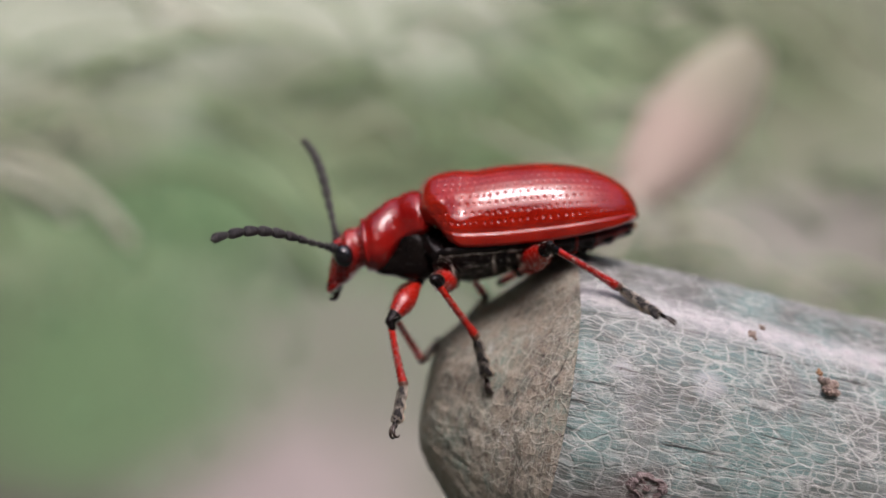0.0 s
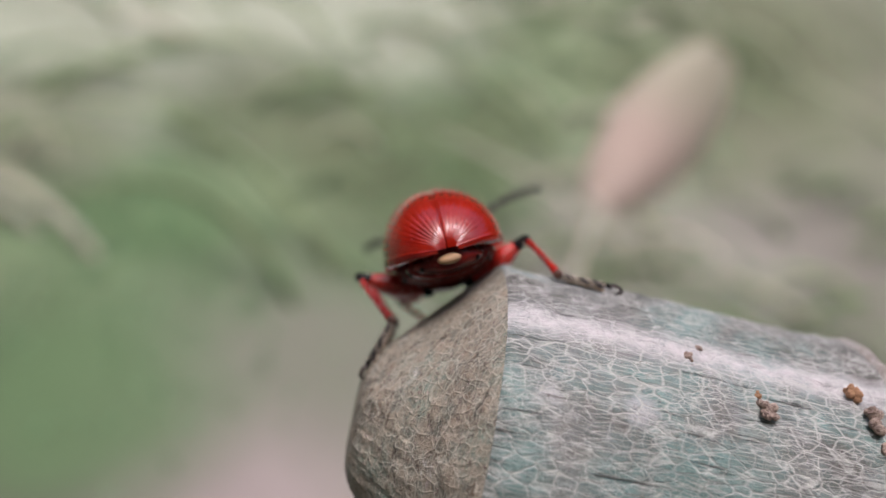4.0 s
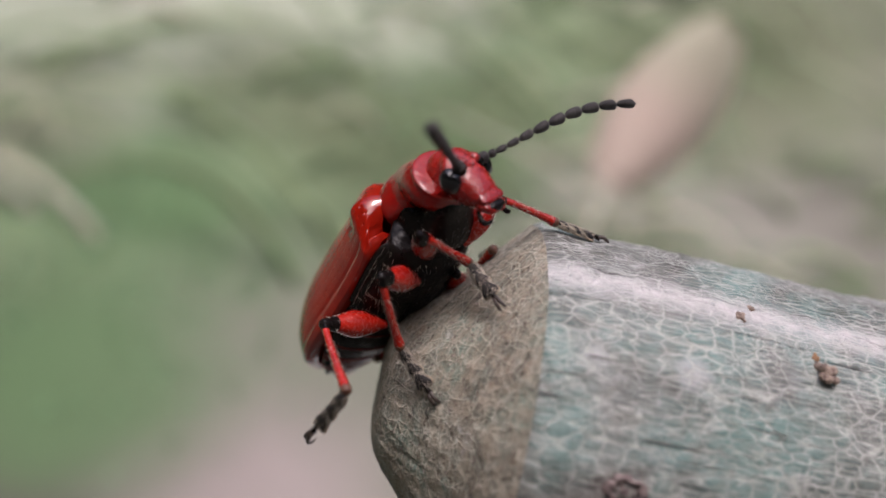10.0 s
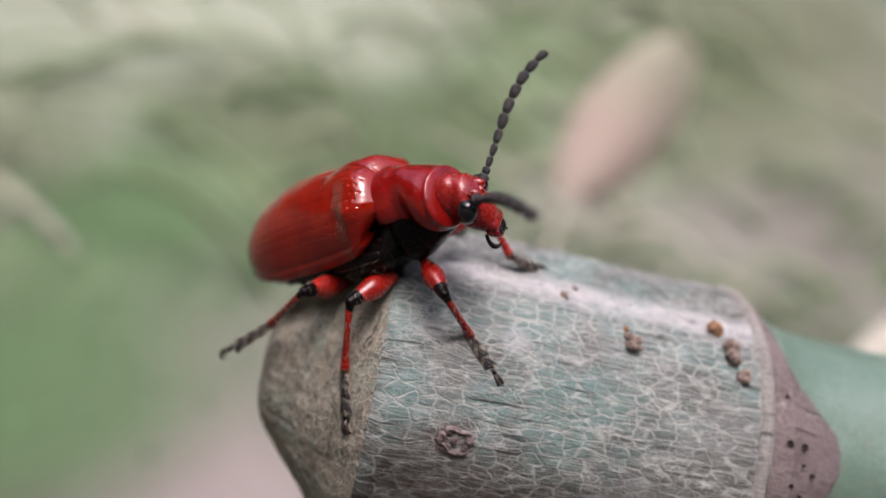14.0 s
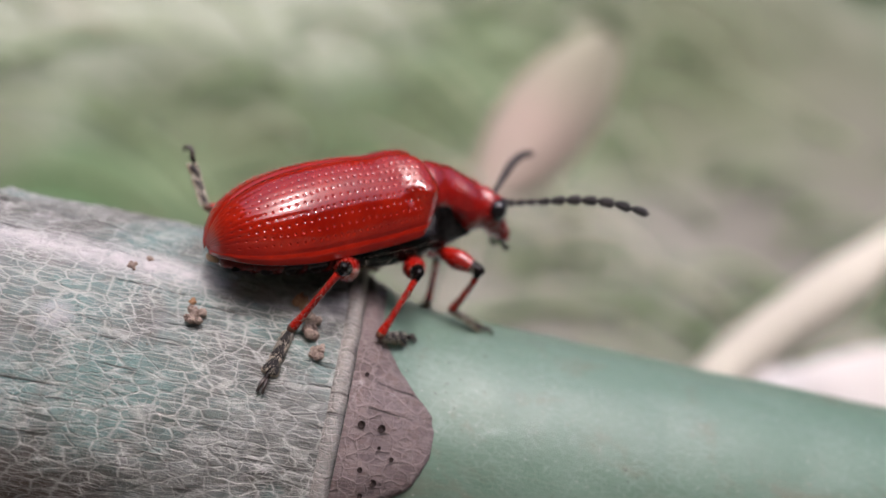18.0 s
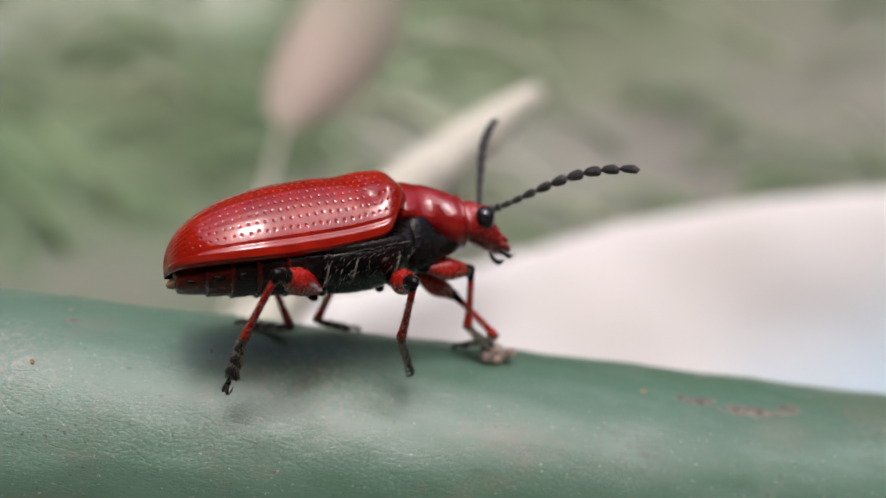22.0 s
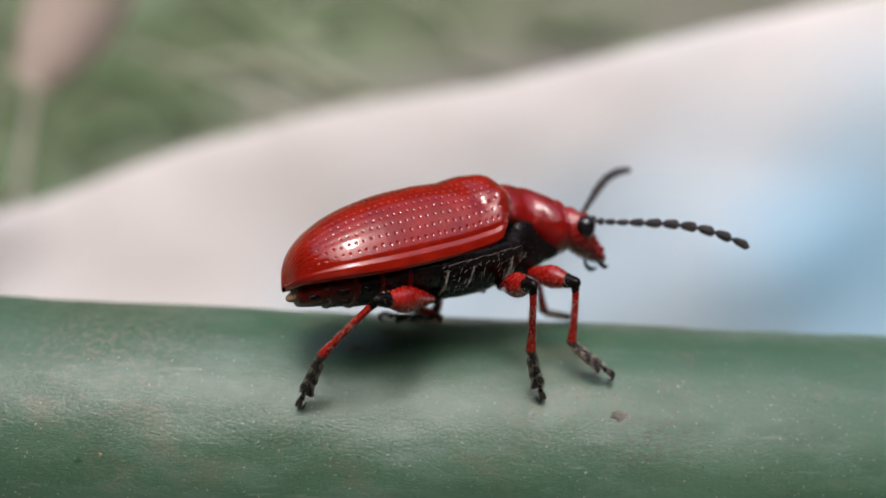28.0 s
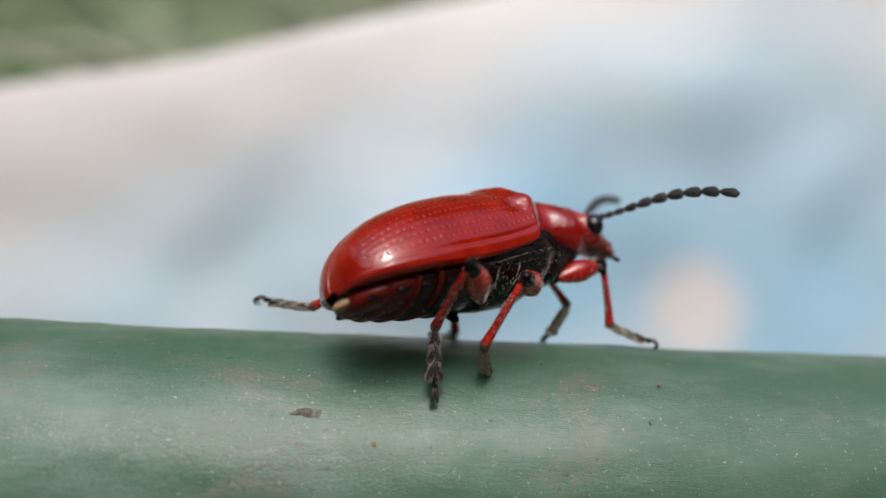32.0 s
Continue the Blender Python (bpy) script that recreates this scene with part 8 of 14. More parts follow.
    walk(JOINTED['L2'][1], [
        (0, pose(0.00239, 0.00226, -0.00063, 124, 60, -159)), (0.5, pose(0.00230, 0.00230, -0.00063, 121, 60, -159)), (1, pose(0.00221, 0.00233, -0.00063, 118, 61, -159)),
        (1.5, pose(0.00165, 0.00238, -0.00055, 86.7, 57.7, -177.5)), (2, pose(0.00107, 0.00231, -0.00073, 70.4, 49.7, 176.9)), (2.5, pose(0.00107, 0.00234, -0.00119, 66.8, 60.9, 168.8)),
        (3, pose(0.00091, 0.00227, -0.00110, 77.8, 54.6, -170.9)), (3.25, pose(0.00156, 0.00237, -0.00053, 114.9, 70.4, -143.1)), (3.5, pose(0.00119, 0.00233, -0.00062, 71.0, 55.5, -177.3)),
        (3.75, pose(0.00199, 0.00226, -0.00028, 119.4, 63.2, -141.3)), (4, pose(0.00193, 0.00230, -0.00037, 82.2, 41.9, -160.6)), (4.5, pose(0.00149, 0.00229, -0.00033, 126, 51, -115)),
        (5, pose(0.00135, 0.00227, -0.00032, 99.7, 49.4, -133.4)), (5.5, pose(0.00118, 0.00225, -0.00040, 72.0, 40.0, -146.4)), (6, pose(0.00109, 0.00224, -0.00044, 66.5, 42.4, -150.1)),
        (6.5, pose(0.00178, 0.00228, -0.00028, 75.6, 45.4, -155.9)), (7, pose(0.00306, 0.00140, -0.00008, 74.6, 42.7, 165.4)), (7.5, pose(0.00272, 0.00204, -0.00050, 57.0, -9.5, 169.7)),
        (8, pose(0.00240, 0.00217, -0.00036, 26.3, -16.4, 176.0)), (8.5, pose(0.00212, 0.00226, -0.00034, 35.0, -22.2, 170.4)), (8.75, pose(0.00168, 0.00215, -0.00009, 92, 37, -125)),
        (9, pose(0.00050, 0.00199, -0.00124, 129.7, -27.1, -36.8)), (9.5, pose(0.00036, 0.00181, -0.00065, -154.4, 6.2, 0.1)), (10, pose(0.00028, 0.00174, -0.00070, -86.2, 5.6, 0.1)),
        (10.5, pose(0.00051, 0.00195, -0.00064, -92.3, 21.2, -18.7)), (11, pose(0.00204, 0.00226, -0.00030, -150.5, 47.7, -83.0)), (11.5, pose(0.00312, 0.00123, -0.00005, 70.1, 30.8, 156.8)),
        (12, pose(0.00298, 0.00188, -0.00068, 45.4, -4.7, 146.3)), (12.5, pose(0.00310, 0.00128, -0.00004, 38.4, 25.5, 122.2)), (13, pose(0.00118, 0.00224, -0.00039, -65.7, 46.1, -1.5)),
        (13.5, pose(0.00012, 0.00153, -0.00085, -54.5, 21.9, 24.0)), (13.75, pose(0.00011, 0.00154, -0.00085, -52.5, 22.2, 28.2)), (14, pose(0.00011, 0.00152, -0.00085, -51.3, 23.8, 32.2)),
        (14.25, pose(-0.00001, 0.00129, -0.00094, -59.7, 28.2, 29.3)), (14.5, pose(0.00180, 0.00229, -0.00030, 148.1, 66.8, -125.1)), (14.75, pose(0.00116, 0.00222, -0.00034, -112.8, 65.3, -33.1)),
        (15, pose(0.00111, 0.00229, -0.00060, -107.6, 64.1, -21.9)), (15.25, pose(0.00160, 0.00241, -0.00067, -101.5, 57.2, -32.9)), (15.5, pose(0.00154, 0.00229, -0.00031, 112.9, 70.7, -143.0)),
        (15.75, pose(0.00162, 0.00240, -0.00063, -115.8, 58.7, -47.8)), (16, pose(0.00144, 0.00228, -0.00032, 111.9, 66.8, -139.6)), (16.25, pose(0.00167, 0.00240, -0.00062, -133.7, 58.3, -64.2)),
        (16.5, pose(0.00135, 0.00227, -0.00033, 116.4, 63.0, -136.6)), (16.75, pose(0.00176, 0.00240, -0.00063, -153.2, 56.0, -81.6)), (17, pose(0.00136, 0.00228, -0.00036, 114.2, 57.0, -137.5)),
        (17.25, pose(0.00187, 0.00241, -0.00069, -172.4, 50.7, -95.4)), (17.5, pose(0.00161, 0.00240, -0.00061, 137, 52, -116)), (17.75, pose(0.00183, 0.00234, -0.00043, 170, 59, -102)),
        (18, pose(0.00182, 0.00230, -0.00034, 178, 65, -96)), (18.25, pose(0.00209, 0.00238, -0.00070, -173, 54, -100)), (18.5, pose(0.00130, 0.00230, -0.00043, 113, 56, -128)),
        (18.75, pose(0.00194, 0.00240, -0.00068, -175, 50, -97)), (19, pose(0.00155, 0.00232, -0.00039, 136, 56, -117)), (19.25, pose(0.00178, 0.00227, -0.00026, 172, 59, -101)),
        (19.5, pose(0.00119, 0.00203, 0.00001, 85, 54, -155)), (19.75, pose(0.00162, 0.00215, -0.00004, 156, 67, -114)), (20, pose(0.00126, 0.00196, 0.00012, 99, 67, -154)),
        (20.25, pose(0.00163, 0.00208, 0.00006, 151, 70, -120)), (20.5, pose(0.00119, 0.00191, 0.00016, 77, 55, -163)), (20.75, pose(0.00177, 0.00208, 0.00006, 165, 69, -111)),
        (21, pose(0.00156, 0.00209, 0.00004, 121, 66, -134)), (21.25, pose(0.00177, 0.00202, 0.00013, -4, 66, 84)), (21.5, pose(0.00117, 0.00200, 0.00003, 26, 44, 135)),
        (21.75, pose(0.00167, 0.00199, 0.00017, 27, 64, 124)), (22, pose(0.00130, 0.00209, -0.00003, 36, 49, 144)), (22.25, pose(0.00151, 0.00205, 0.00008, 36, 59, 139)),
        (22.5, pose(0.00072, 0.00197, -0.00028, 41, 34, 157)), (22.75, pose(0.00129, 0.00206, 0.00001, 35, 56, 142)), (23, pose(0.00087, 0.00200, -0.00016, 39, 44, 153)),
        (23.25, pose(0.00136, 0.00192, 0.00020, 20, 60, 125)), (23.5, pose(0.00099, 0.00174, 0.00023, 14, 41, 132)), (23.75, pose(0.00161, 0.00163, 0.00048, -19, 62, 72)),
        (24, pose(0.00132, 0.00143, 0.00056, -31, 58, 62)), (24.25, pose(0.00176, 0.00159, 0.00051, -23, 63, 45)), (24.5, pose(0.00120, 0.00147, 0.00050, -13, 51, 90)),
        (24.75, pose(0.00192, 0.00175, 0.00038, -19, 62, 52)), (25, pose(0.00169, 0.00182, 0.00034, 122, 72, -140)), (25.25, pose(0.00203, 0.00163, 0.00045, -1, 54, 70)),
        (25.5, pose(0.00151, 0.00175, 0.00039, 81, 47, -164)), (25.75, pose(0.00223, 0.00121, 0.00061, 18, 42, 92)), (26, pose(0.00198, 0.00167, 0.00043, 64, 45, -165)),
        (26.25, pose(0.00235, 0.00111, 0.00061, 21, 39, 96)), (26.5, pose(0.00156, 0.00178, 0.00037, 58, 39, -163)), (26.75, pose(0.00220, 0.00126, 0.00061, 3, 53, 91)),
        (27, pose(0.00166, 0.00184, 0.00033, 65, 42, -162)), (27.25, pose(0.00211, 0.00147, 0.00053, -6, 66, 85)), (27.5, pose(0.00172, 0.00188, 0.00028, 72, 47, -162)),
        (27.75, pose(0.00206, 0.00171, 0.00038, -19, 75, 70)), (28, pose(0.00170, 0.00194, 0.00022, 82, 53, -159)), (28.25, pose(0.00207, 0.00194, 0.00017, -47, 81, 36)),
        (28.5, pose(0.00164, 0.00202, 0.00013, 33, 67, 140)), (28.75, pose(0.00210, 0.00213, -0.00010, -86, 81, -12)), (29, pose(0.00177, 0.00222, -0.00017, -112, 89, -24)),
        (29.25, pose(0.00191, 0.00227, -0.00028, -150, 83, -69)), (29.5, pose(0.00159, 0.00231, -0.00034, 114, 61, -138)), (29.75, pose(0.00179, 0.00239, -0.00060, 159, 63, -111)),
        (30, pose(0.00153, 0.00243, -0.00082, 127, 59, -130)), (30.25, pose(0.00173, 0.00241, -0.00066, 153, 60, -114)), (30.5, pose(0.00143, 0.00231, -0.00041, 112, 57, -140)),
        (30.75, pose(0.00170, 0.00233, -0.00039, 163, 65, -109)), (31, pose(0.00144, 0.00221, -0.00018, -48, 74, 48)), (31.25, pose(0.00177, 0.00219, -0.00010, -48, 68, 35)),
        (31.5, pose(0.00107, 0.00178, 0.00022, -20, 51, 85)), (31.75, pose(0.00166, 0.00183, 0.00033, -33, 62, 53)), (32, pose(0.00122, 0.00151, 0.00049, -24, 52, 78)),
    ])
    walk(JOINTED['L2'][2], [
        (0, pose(0.00148, 0.00190, -0.00231, 122, 83, 168)), (0.5, pose(0.00141, 0.00195, -0.00232, 82, 78, 132)), (1, pose(0.00134, 0.00200, -0.00234, 65, 71, 119)),
        (1.5, pose(0.00060, 0.00234, -0.00220, 49.6, 59.4, 127.3)), (2, pose(-0.00019, 0.00238, -0.00221, 35.3, 45.5, 134.8)), (2.5, pose(0.00014, 0.00252, -0.00289, 8.4, 49.1, 109.5)),
        (3, pose(-0.00021, 0.00209, -0.00268, 3.2, 49.1, 109.6)), (3.25, pose(0.00104, 0.00198, -0.00236, 33.2, 50.0, 110.2)), (3.5, pose(0.00009, 0.00227, -0.00222, 24.2, 49.8, 109.7)),
        (3.75, pose(0.00130, 0.00171, -0.00203, 45.0, 49.6, 110.0)), (4, pose(0.00056, 0.00182, -0.00167, 36.8, 49.2, 109.1)), (4.5, pose(0.00096, 0.00118, -0.00185, 35, 49, 108)),
        (5, pose(0.00048, 0.00134, -0.00180, 57.0, 38.0, 137.0)), (5.5, pose(-0.00007, 0.00142, -0.00166, 48.7, 47.7, 122.6)), (6, pose(-0.00016, 0.00152, -0.00175, 37.8, 53.3, 105.4)),
        (6.5, pose(0.00053, 0.00172, -0.00167, 30.3, 29.1, 112.5)), (7, pose(0.00167, 0.00176, -0.00140, 19.6, 4.0, 118.0)), (7.25, pose(0.00105, 0.00181, -0.00150, 6, 26, 78)),
        (7.5, pose(0.00082, 0.00239, -0.00018, -9.6, 17.3, 26.3)), (8, pose(0.00053, 0.00230, 0.00019, 5.5, 2.8, 46.9)), (8.5, pose(0.00034, 0.00256, 0.00039, 13.4, 23.5, 20.4)),
        (8.75, pose(0.00120, 0.00144, -0.00075, 4, 11, 63)), (9, pose(0.00189, 0.00095, -0.00035, 5.2, -17.7, 109.2)), (9.5, pose(0.00230, 0.00181, -0.00086, 1.0, -27.7, 142.4)),
        (10, pose(0.00223, 0.00174, -0.00089, -6.2, -21.1, 146.0)), (10.5, pose(0.00223, 0.00137, -0.00134, 4.5, -23.1, 137.2)), (11, pose(0.00220, 0.00096, -0.00175, 15.5, -22.4, 129.1)),
        (11.5, pose(0.00159, 0.00189, -0.00105, 15.8, 23.7, -169.6)), (12, pose(0.00137, 0.00296, -0.00052, 63.5, 30.8, -84.1)), (12.5, pose(0.00216, 0.00277, -0.00088, 70.6, 61.9, -35.8)),
        (13, pose(0.00253, 0.00221, -0.00179, 109.8, 49.1, 43.6)), (13.25, pose(0.00253, 0.00219, -0.00196, 157, 46, 115)), (13.5, pose(0.00177, 0.00227, -0.00158, -177.8, 9.3, 164.4)),
        (13.75, pose(0.00171, 0.00239, -0.00159, 113.5, 3.3, 162.2)), (14, pose(0.00162, 0.00247, -0.00164, 46.0, -1.4, 160.1)), (14.25, pose(0.00149, 0.00213, -0.00186, 43.8, 8.6, 154.8)),
        (14.5, pose(0.00136, 0.00166, -0.00209, 44.6, 17.9, 148.8)), (14.75, pose(0.00184, 0.00177, -0.00211, 42.4, 13.9, 158.4)), (15, pose(0.00190, 0.00198, -0.00235, 42.6, 7.6, 166.8)),
        (15.25, pose(0.00249, 0.00184, -0.00231, 41.3, 11.2, 162.7)), (15.5, pose(0.00103, 0.00190, -0.00215, 44.9, 14.9, 157.4)), (15.75, pose(0.00230, 0.00165, -0.00230, 42.5, 18.5, 152.2)),
        (16, pose(0.00086, 0.00178, -0.00211, 43.9, 22.3, 145.8)), (16.25, pose(0.00212, 0.00148, -0.00228, 41.4, 25.9, 139.4)), (16.5, pose(0.00071, 0.00166, -0.00206, 41.8, 29.5, 132.8)),
        (16.75, pose(0.00192, 0.00132, -0.00225, 40.0, 33.1, 126.1)), (17, pose(0.00058, 0.00157, -0.00200, 38.3, 35.5, 119.2)), (17.25, pose(0.00175, 0.00118, -0.00220, 36.3, 36.8, 112.1)),
        (17.5, pose(0.00108, 0.00133, -0.00215, 35, 39, 106)), (17.75, pose(0.00163, 0.00137, -0.00211, 30, 23, 108)), (18, pose(0.00173, 0.00147, -0.00210, 60, 6, 110)),
        (18.25, pose(0.00189, 0.00124, -0.00227, 43, 14, 109)), (18.5, pose(0.00062, 0.00144, -0.00205, 31, 21, 107)), (18.75, pose(0.00179, 0.00115, -0.00217, 26, 28, 105)),
        (19, pose(0.00105, 0.00135, -0.00200, 26, 36, 102)), (19.25, pose(0.00158, 0.00129, -0.00193, 22, 28, 95)), (19.5, pose(0.00016, 0.00154, -0.00157, 21, 21, 88)),
        (19.75, pose(0.00131, 0.00144, -0.00183, 21, 13, 82)), (20, pose(0.00058, 0.00163, -0.00168, 23, 6, 76)), (20.25, pose(0.00130, 0.00151, -0.00178, 22, 4, 77)),
        (20.5, pose(0.00013, 0.00159, -0.00145, 20, 1, 79)), (20.75, pose(0.00152, 0.00144, -0.00177, 18, -1, 80)), (21, pose(0.00099, 0.00151, -0.00173, 16, -3, 81)),
        (21.25, pose(0.00185, 0.00282, -0.00165, 18, 2, 69)), (21.5, pose(0.00018, 0.00300, -0.00132, 22, 7, 55)), (21.75, pose(0.00119, 0.00270, -0.00158, 22, 12, 40)),
        (22, pose(0.00027, 0.00283, -0.00151, 24, 16, 27)), (22.25, pose(0.00075, 0.00272, -0.00158, 25, 17, 27)), (22.5, pose(-0.00077, 0.00261, -0.00136, 29, 17, 28)),
        (22.75, pose(0.00044, 0.00272, -0.00161, 26, 16, 28)), (23, pose(-0.00038, 0.00263, -0.00152, 28, 17, 28)), (23.25, pose(0.00080, 0.00272, -0.00149, 26, 11, 45)),
        (23.5, pose(0.00001, 0.00283, -0.00106, 23, 2, 67)), (23.75, pose(0.00190, 0.00250, -0.00124, 15, -8, 88)), (24, pose(0.00179, 0.00234, -0.00110, 5, -14, 106)),
        (24.25, pose(0.00239, 0.00222, -0.00123, 9, -13, 101)), (24.5, pose(0.00119, 0.00269, -0.00102, 6, -13, 96)), (24.75, pose(0.00249, 0.00249, -0.00133, 10, -11, 93)),
        (25, pose(0.00122, 0.00143, -0.00151, 10, -11, 88)), (25.25, pose(0.00243, 0.00271, -0.00112, 14, -12, 80)), (25.5, pose(0.00024, 0.00138, -0.00105, 18, -13, 73)),
        (25.75, pose(0.00219, 0.00267, -0.00069, 22, -12, 67)), (26, pose(0.00065, 0.00131, -0.00095, 26, -12, 59)), (26.25, pose(0.00218, 0.00263, -0.00061, 23, -11, 64)),
        (26.5, pose(0.00010, 0.00135, -0.00086, 21, -10, 68)), (26.75, pose(0.00218, 0.00242, -0.00096, 18, -9, 72)), (27, pose(0.00029, 0.00140, -0.00098, 17, -8, 77)),
        (27.25, pose(0.00218, 0.00227, -0.00125, 15, -6, 82)), (27.5, pose(0.00046, 0.00147, -0.00115, 12, -4, 87)), (27.75, pose(0.00223, 0.00217, -0.00150, 13, -2, 92)),
        (28, pose(0.00062, 0.00152, -0.00134, 9, -1, 96)), (28.25, pose(0.00232, 0.00212, -0.00175, 10, 1, 102)), (28.5, pose(0.00106, 0.00251, -0.00167, 8, 3, 106)),
        (28.75, pose(0.00241, 0.00207, -0.00202, 11, 5, 111)), (29, pose(0.00181, 0.00221, -0.00212, 10, 7, 115)), (29.25, pose(0.00200, 0.00205, -0.00221, 14, 13, 108)),
        (29.5, pose(0.00088, 0.00167, -0.00204, 18, 20, 102)), (29.75, pose(0.00147, 0.00157, -0.00234, 22, 27, 94)), (30, pose(0.00088, 0.00165, -0.00248, 23, 33, 87)),
        (30.25, pose(0.00133, 0.00151, -0.00234, 24, 23, 92)), (30.5, pose(0.00063, 0.00164, -0.00205, 22, 11, 96)), (30.75, pose(0.00143, 0.00154, -0.00216, 21, 1, 100)),
        (31, pose(0.00179, 0.00261, -0.00205, 16, -8, 106)), (31.25, pose(0.00236, 0.00259, -0.00191, 19, -7, 95)), (31.5, pose(0.00117, 0.00301, -0.00129, 17, -5, 86)),
        (31.75, pose(0.00220, 0.00255, -0.00140, 20, -3, 75)), (32, pose(0.00148, 0.00269, -0.00105, 21, -1, 65)),
    ])
    walk(JOINTED['L3'][0], [
        (0, pose(-0.00010, 0.00060, -0.00100, 54, -23, 105)), (0.5, pose(-0.00010, 0.00060, -0.00100, 58.9, -21.8, 104.8)), (1, pose(-0.00010, 0.00060, -0.00100, 61.0, -23.7, 108.7)),
        (1.5, pose(-0.00010, 0.00060, -0.00100, 51.5, -22.1, 107.4)), (2, pose(-0.00010, 0.00060, -0.00100, 43.4, -21.7, 103.3)), (2.5, pose(-0.00010, 0.00060, -0.00100, 46.2, -9.0, 135.5)),
        (3, pose(-0.00010, 0.00060, -0.00100, 46.3, -17.4, 120.7)), (3.25, pose(-0.00010, 0.00060, -0.00100, 48.9, -10.8, 136.8)), (3.5, pose(-0.00010, 0.00060, -0.00100, 52.2, -21.0, 104.9)),
        (3.75, pose(-0.00010, 0.00060, -0.00100, 52.0, -11.7, 126.2)), (4, pose(-0.00010, 0.00060, -0.00100, 57.6, -26.6, 92.6)), (4.5, pose(-0.00010, 0.00060, -0.00100, 53, -15, 104)),
        (5, pose(-0.00010, 0.00060, -0.00100, 80.5, -22.1, 107.9)), (5.5, pose(-0.00010, 0.00060, -0.00100, 72.8, -24.7, 74.6)), (6, pose(-0.00010, 0.00060, -0.00100, 44.4, -24.1, 75.8)),
        (6.5, pose(-0.00010, 0.00060, -0.00100, 63.1, -22.6, 73.1)), (7, pose(-0.00010, 0.00060, -0.00100, 59.3, -25.5, 92.9)), (7.5, pose(-0.00010, 0.00060, -0.00100, 62.2, -15.4, 52.3)),
        (7.75, pose(-0.00010, 0.00060, -0.00100, 44, -11, 126)), (8, pose(-0.00010, 0.00060, -0.00100, 25.6, -16.4, 128.1)), (8.5, pose(-0.00010, 0.00060, -0.00100, 69.0, -25.2, 101.6)),
        (9, pose(-0.00010, 0.00060, -0.00100, 67.0, -15.1, 125.9)), (9.5, pose(-0.00010, 0.00060, -0.00100, 64.7, -15.6, 128.9)), (10, pose(-0.00010, 0.00060, -0.00100, 55.3, -7.6, 126.7)),
        (10.5, pose(-0.00010, 0.00060, -0.00100, 61.5, 11.4, 138.2)), (11, pose(-0.00010, 0.00060, -0.00100, 69.9, 24.9, 154.5)), (11.5, pose(-0.00010, 0.00060, -0.00100, 76.1, -8.6, 105.9)),
        (12, pose(-0.00010, 0.00060, -0.00100, 59.7, -26.9, 91.6)), (12.5, pose(-0.00010, 0.00060, -0.00100, 57.9, -21.4, 76.1)), (13, pose(-0.00010, 0.00060, -0.00100, 52.7, -21.8, 65.2)),
        (13.5, pose(-0.00010, 0.00060, -0.00100, 41.1, -23.8, 93.8)), (13.75, pose(-0.00010, 0.00060, -0.00100, 52.5, -19.5, 111.0)), (14, pose(-0.00010, 0.00060, -0.00100, 57.6, -15.7, 129.8)),
        (14.25, pose(-0.00010, 0.00060, -0.00100, 55.6, -14.4, 130.7)), (14.5, pose(-0.00010, 0.00060, -0.00100, 55.1, -13.5, 132.9)), (14.75, pose(-0.00010, 0.00060, -0.00100, 22.0, -22.6, 109.0)),
        (15, pose(-0.00010, 0.00060, -0.00100, -46.3, -1.0, 160.8)), (15.25, pose(-0.00010, 0.00060, -0.00100, -45.6, 4.8, 174.8)), (15.5, pose(-0.00010, 0.00060, -0.00100, -45.3, -16.8, 128.5)),
        (15.75, pose(-0.00010, 0.00060, -0.00100, -44.8, 2.3, 173.2)), (16, pose(-0.00010, 0.00060, -0.00100, -44.3, -17.9, 125.0)), (16.25, pose(-0.00010, 0.00060, -0.00100, -44.2, 3.3, 173.2)),
        (16.5, pose(-0.00010, 0.00060, -0.00100, -41.9, -18.3, 120.8)), (16.75, pose(-0.00010, 0.00060, -0.00100, -43.6, 4.7, 173.7)), (17, pose(-0.00010, 0.00060, -0.00100, -39.5, -18.4, 116.2)),
        (17.25, pose(-0.00010, 0.00060, -0.00100, -42.4, 1.3, 172.1)), (17.5, pose(-0.00010, 0.00060, -0.00100, -35, -27, 132)), (17.75, pose(-0.00010, 0.00060, -0.00100, 29, -37, 115)),
        (18, pose(-0.00010, 0.00060, -0.00100, 85, -25, 111)), (18.25, pose(-0.00010, 0.00060, -0.00100, 78, -23, 112)), (18.5, pose(-0.00010, 0.00060, -0.00100, 52, -50, 84)),
        (18.75, pose(-0.00010, 0.00060, -0.00100, 43, -39, 105)), (19, pose(-0.00010, 0.00060, -0.00100, -8, -15, 120)), (19.25, pose(-0.00010, 0.00060, -0.00100, 35, -47, 115)),
        (19.5, pose(-0.00010, 0.00060, -0.00100, 9, -52, 119)), (19.75, pose(-0.00010, 0.00060, -0.00100, 47, -46, 137)), (20, pose(-0.00010, 0.00060, -0.00100, 32, -49, 152)),
        (20.25, pose(-0.00010, 0.00060, -0.00100, 28, -40, 169)), (20.5, pose(-0.00010, 0.00060, -0.00100, 41, -59, 122)), (20.75, pose(-0.00010, 0.00060, -0.00100, 34, -37, 153)),
        (21, pose(-0.00010, 0.00060, -0.00100, 36, -44, 132)), (21.25, pose(-0.00010, 0.00060, -0.00100, 31, -42, 139)), (21.5, pose(-0.00010, 0.00060, -0.00100, 4, -64, 124)),
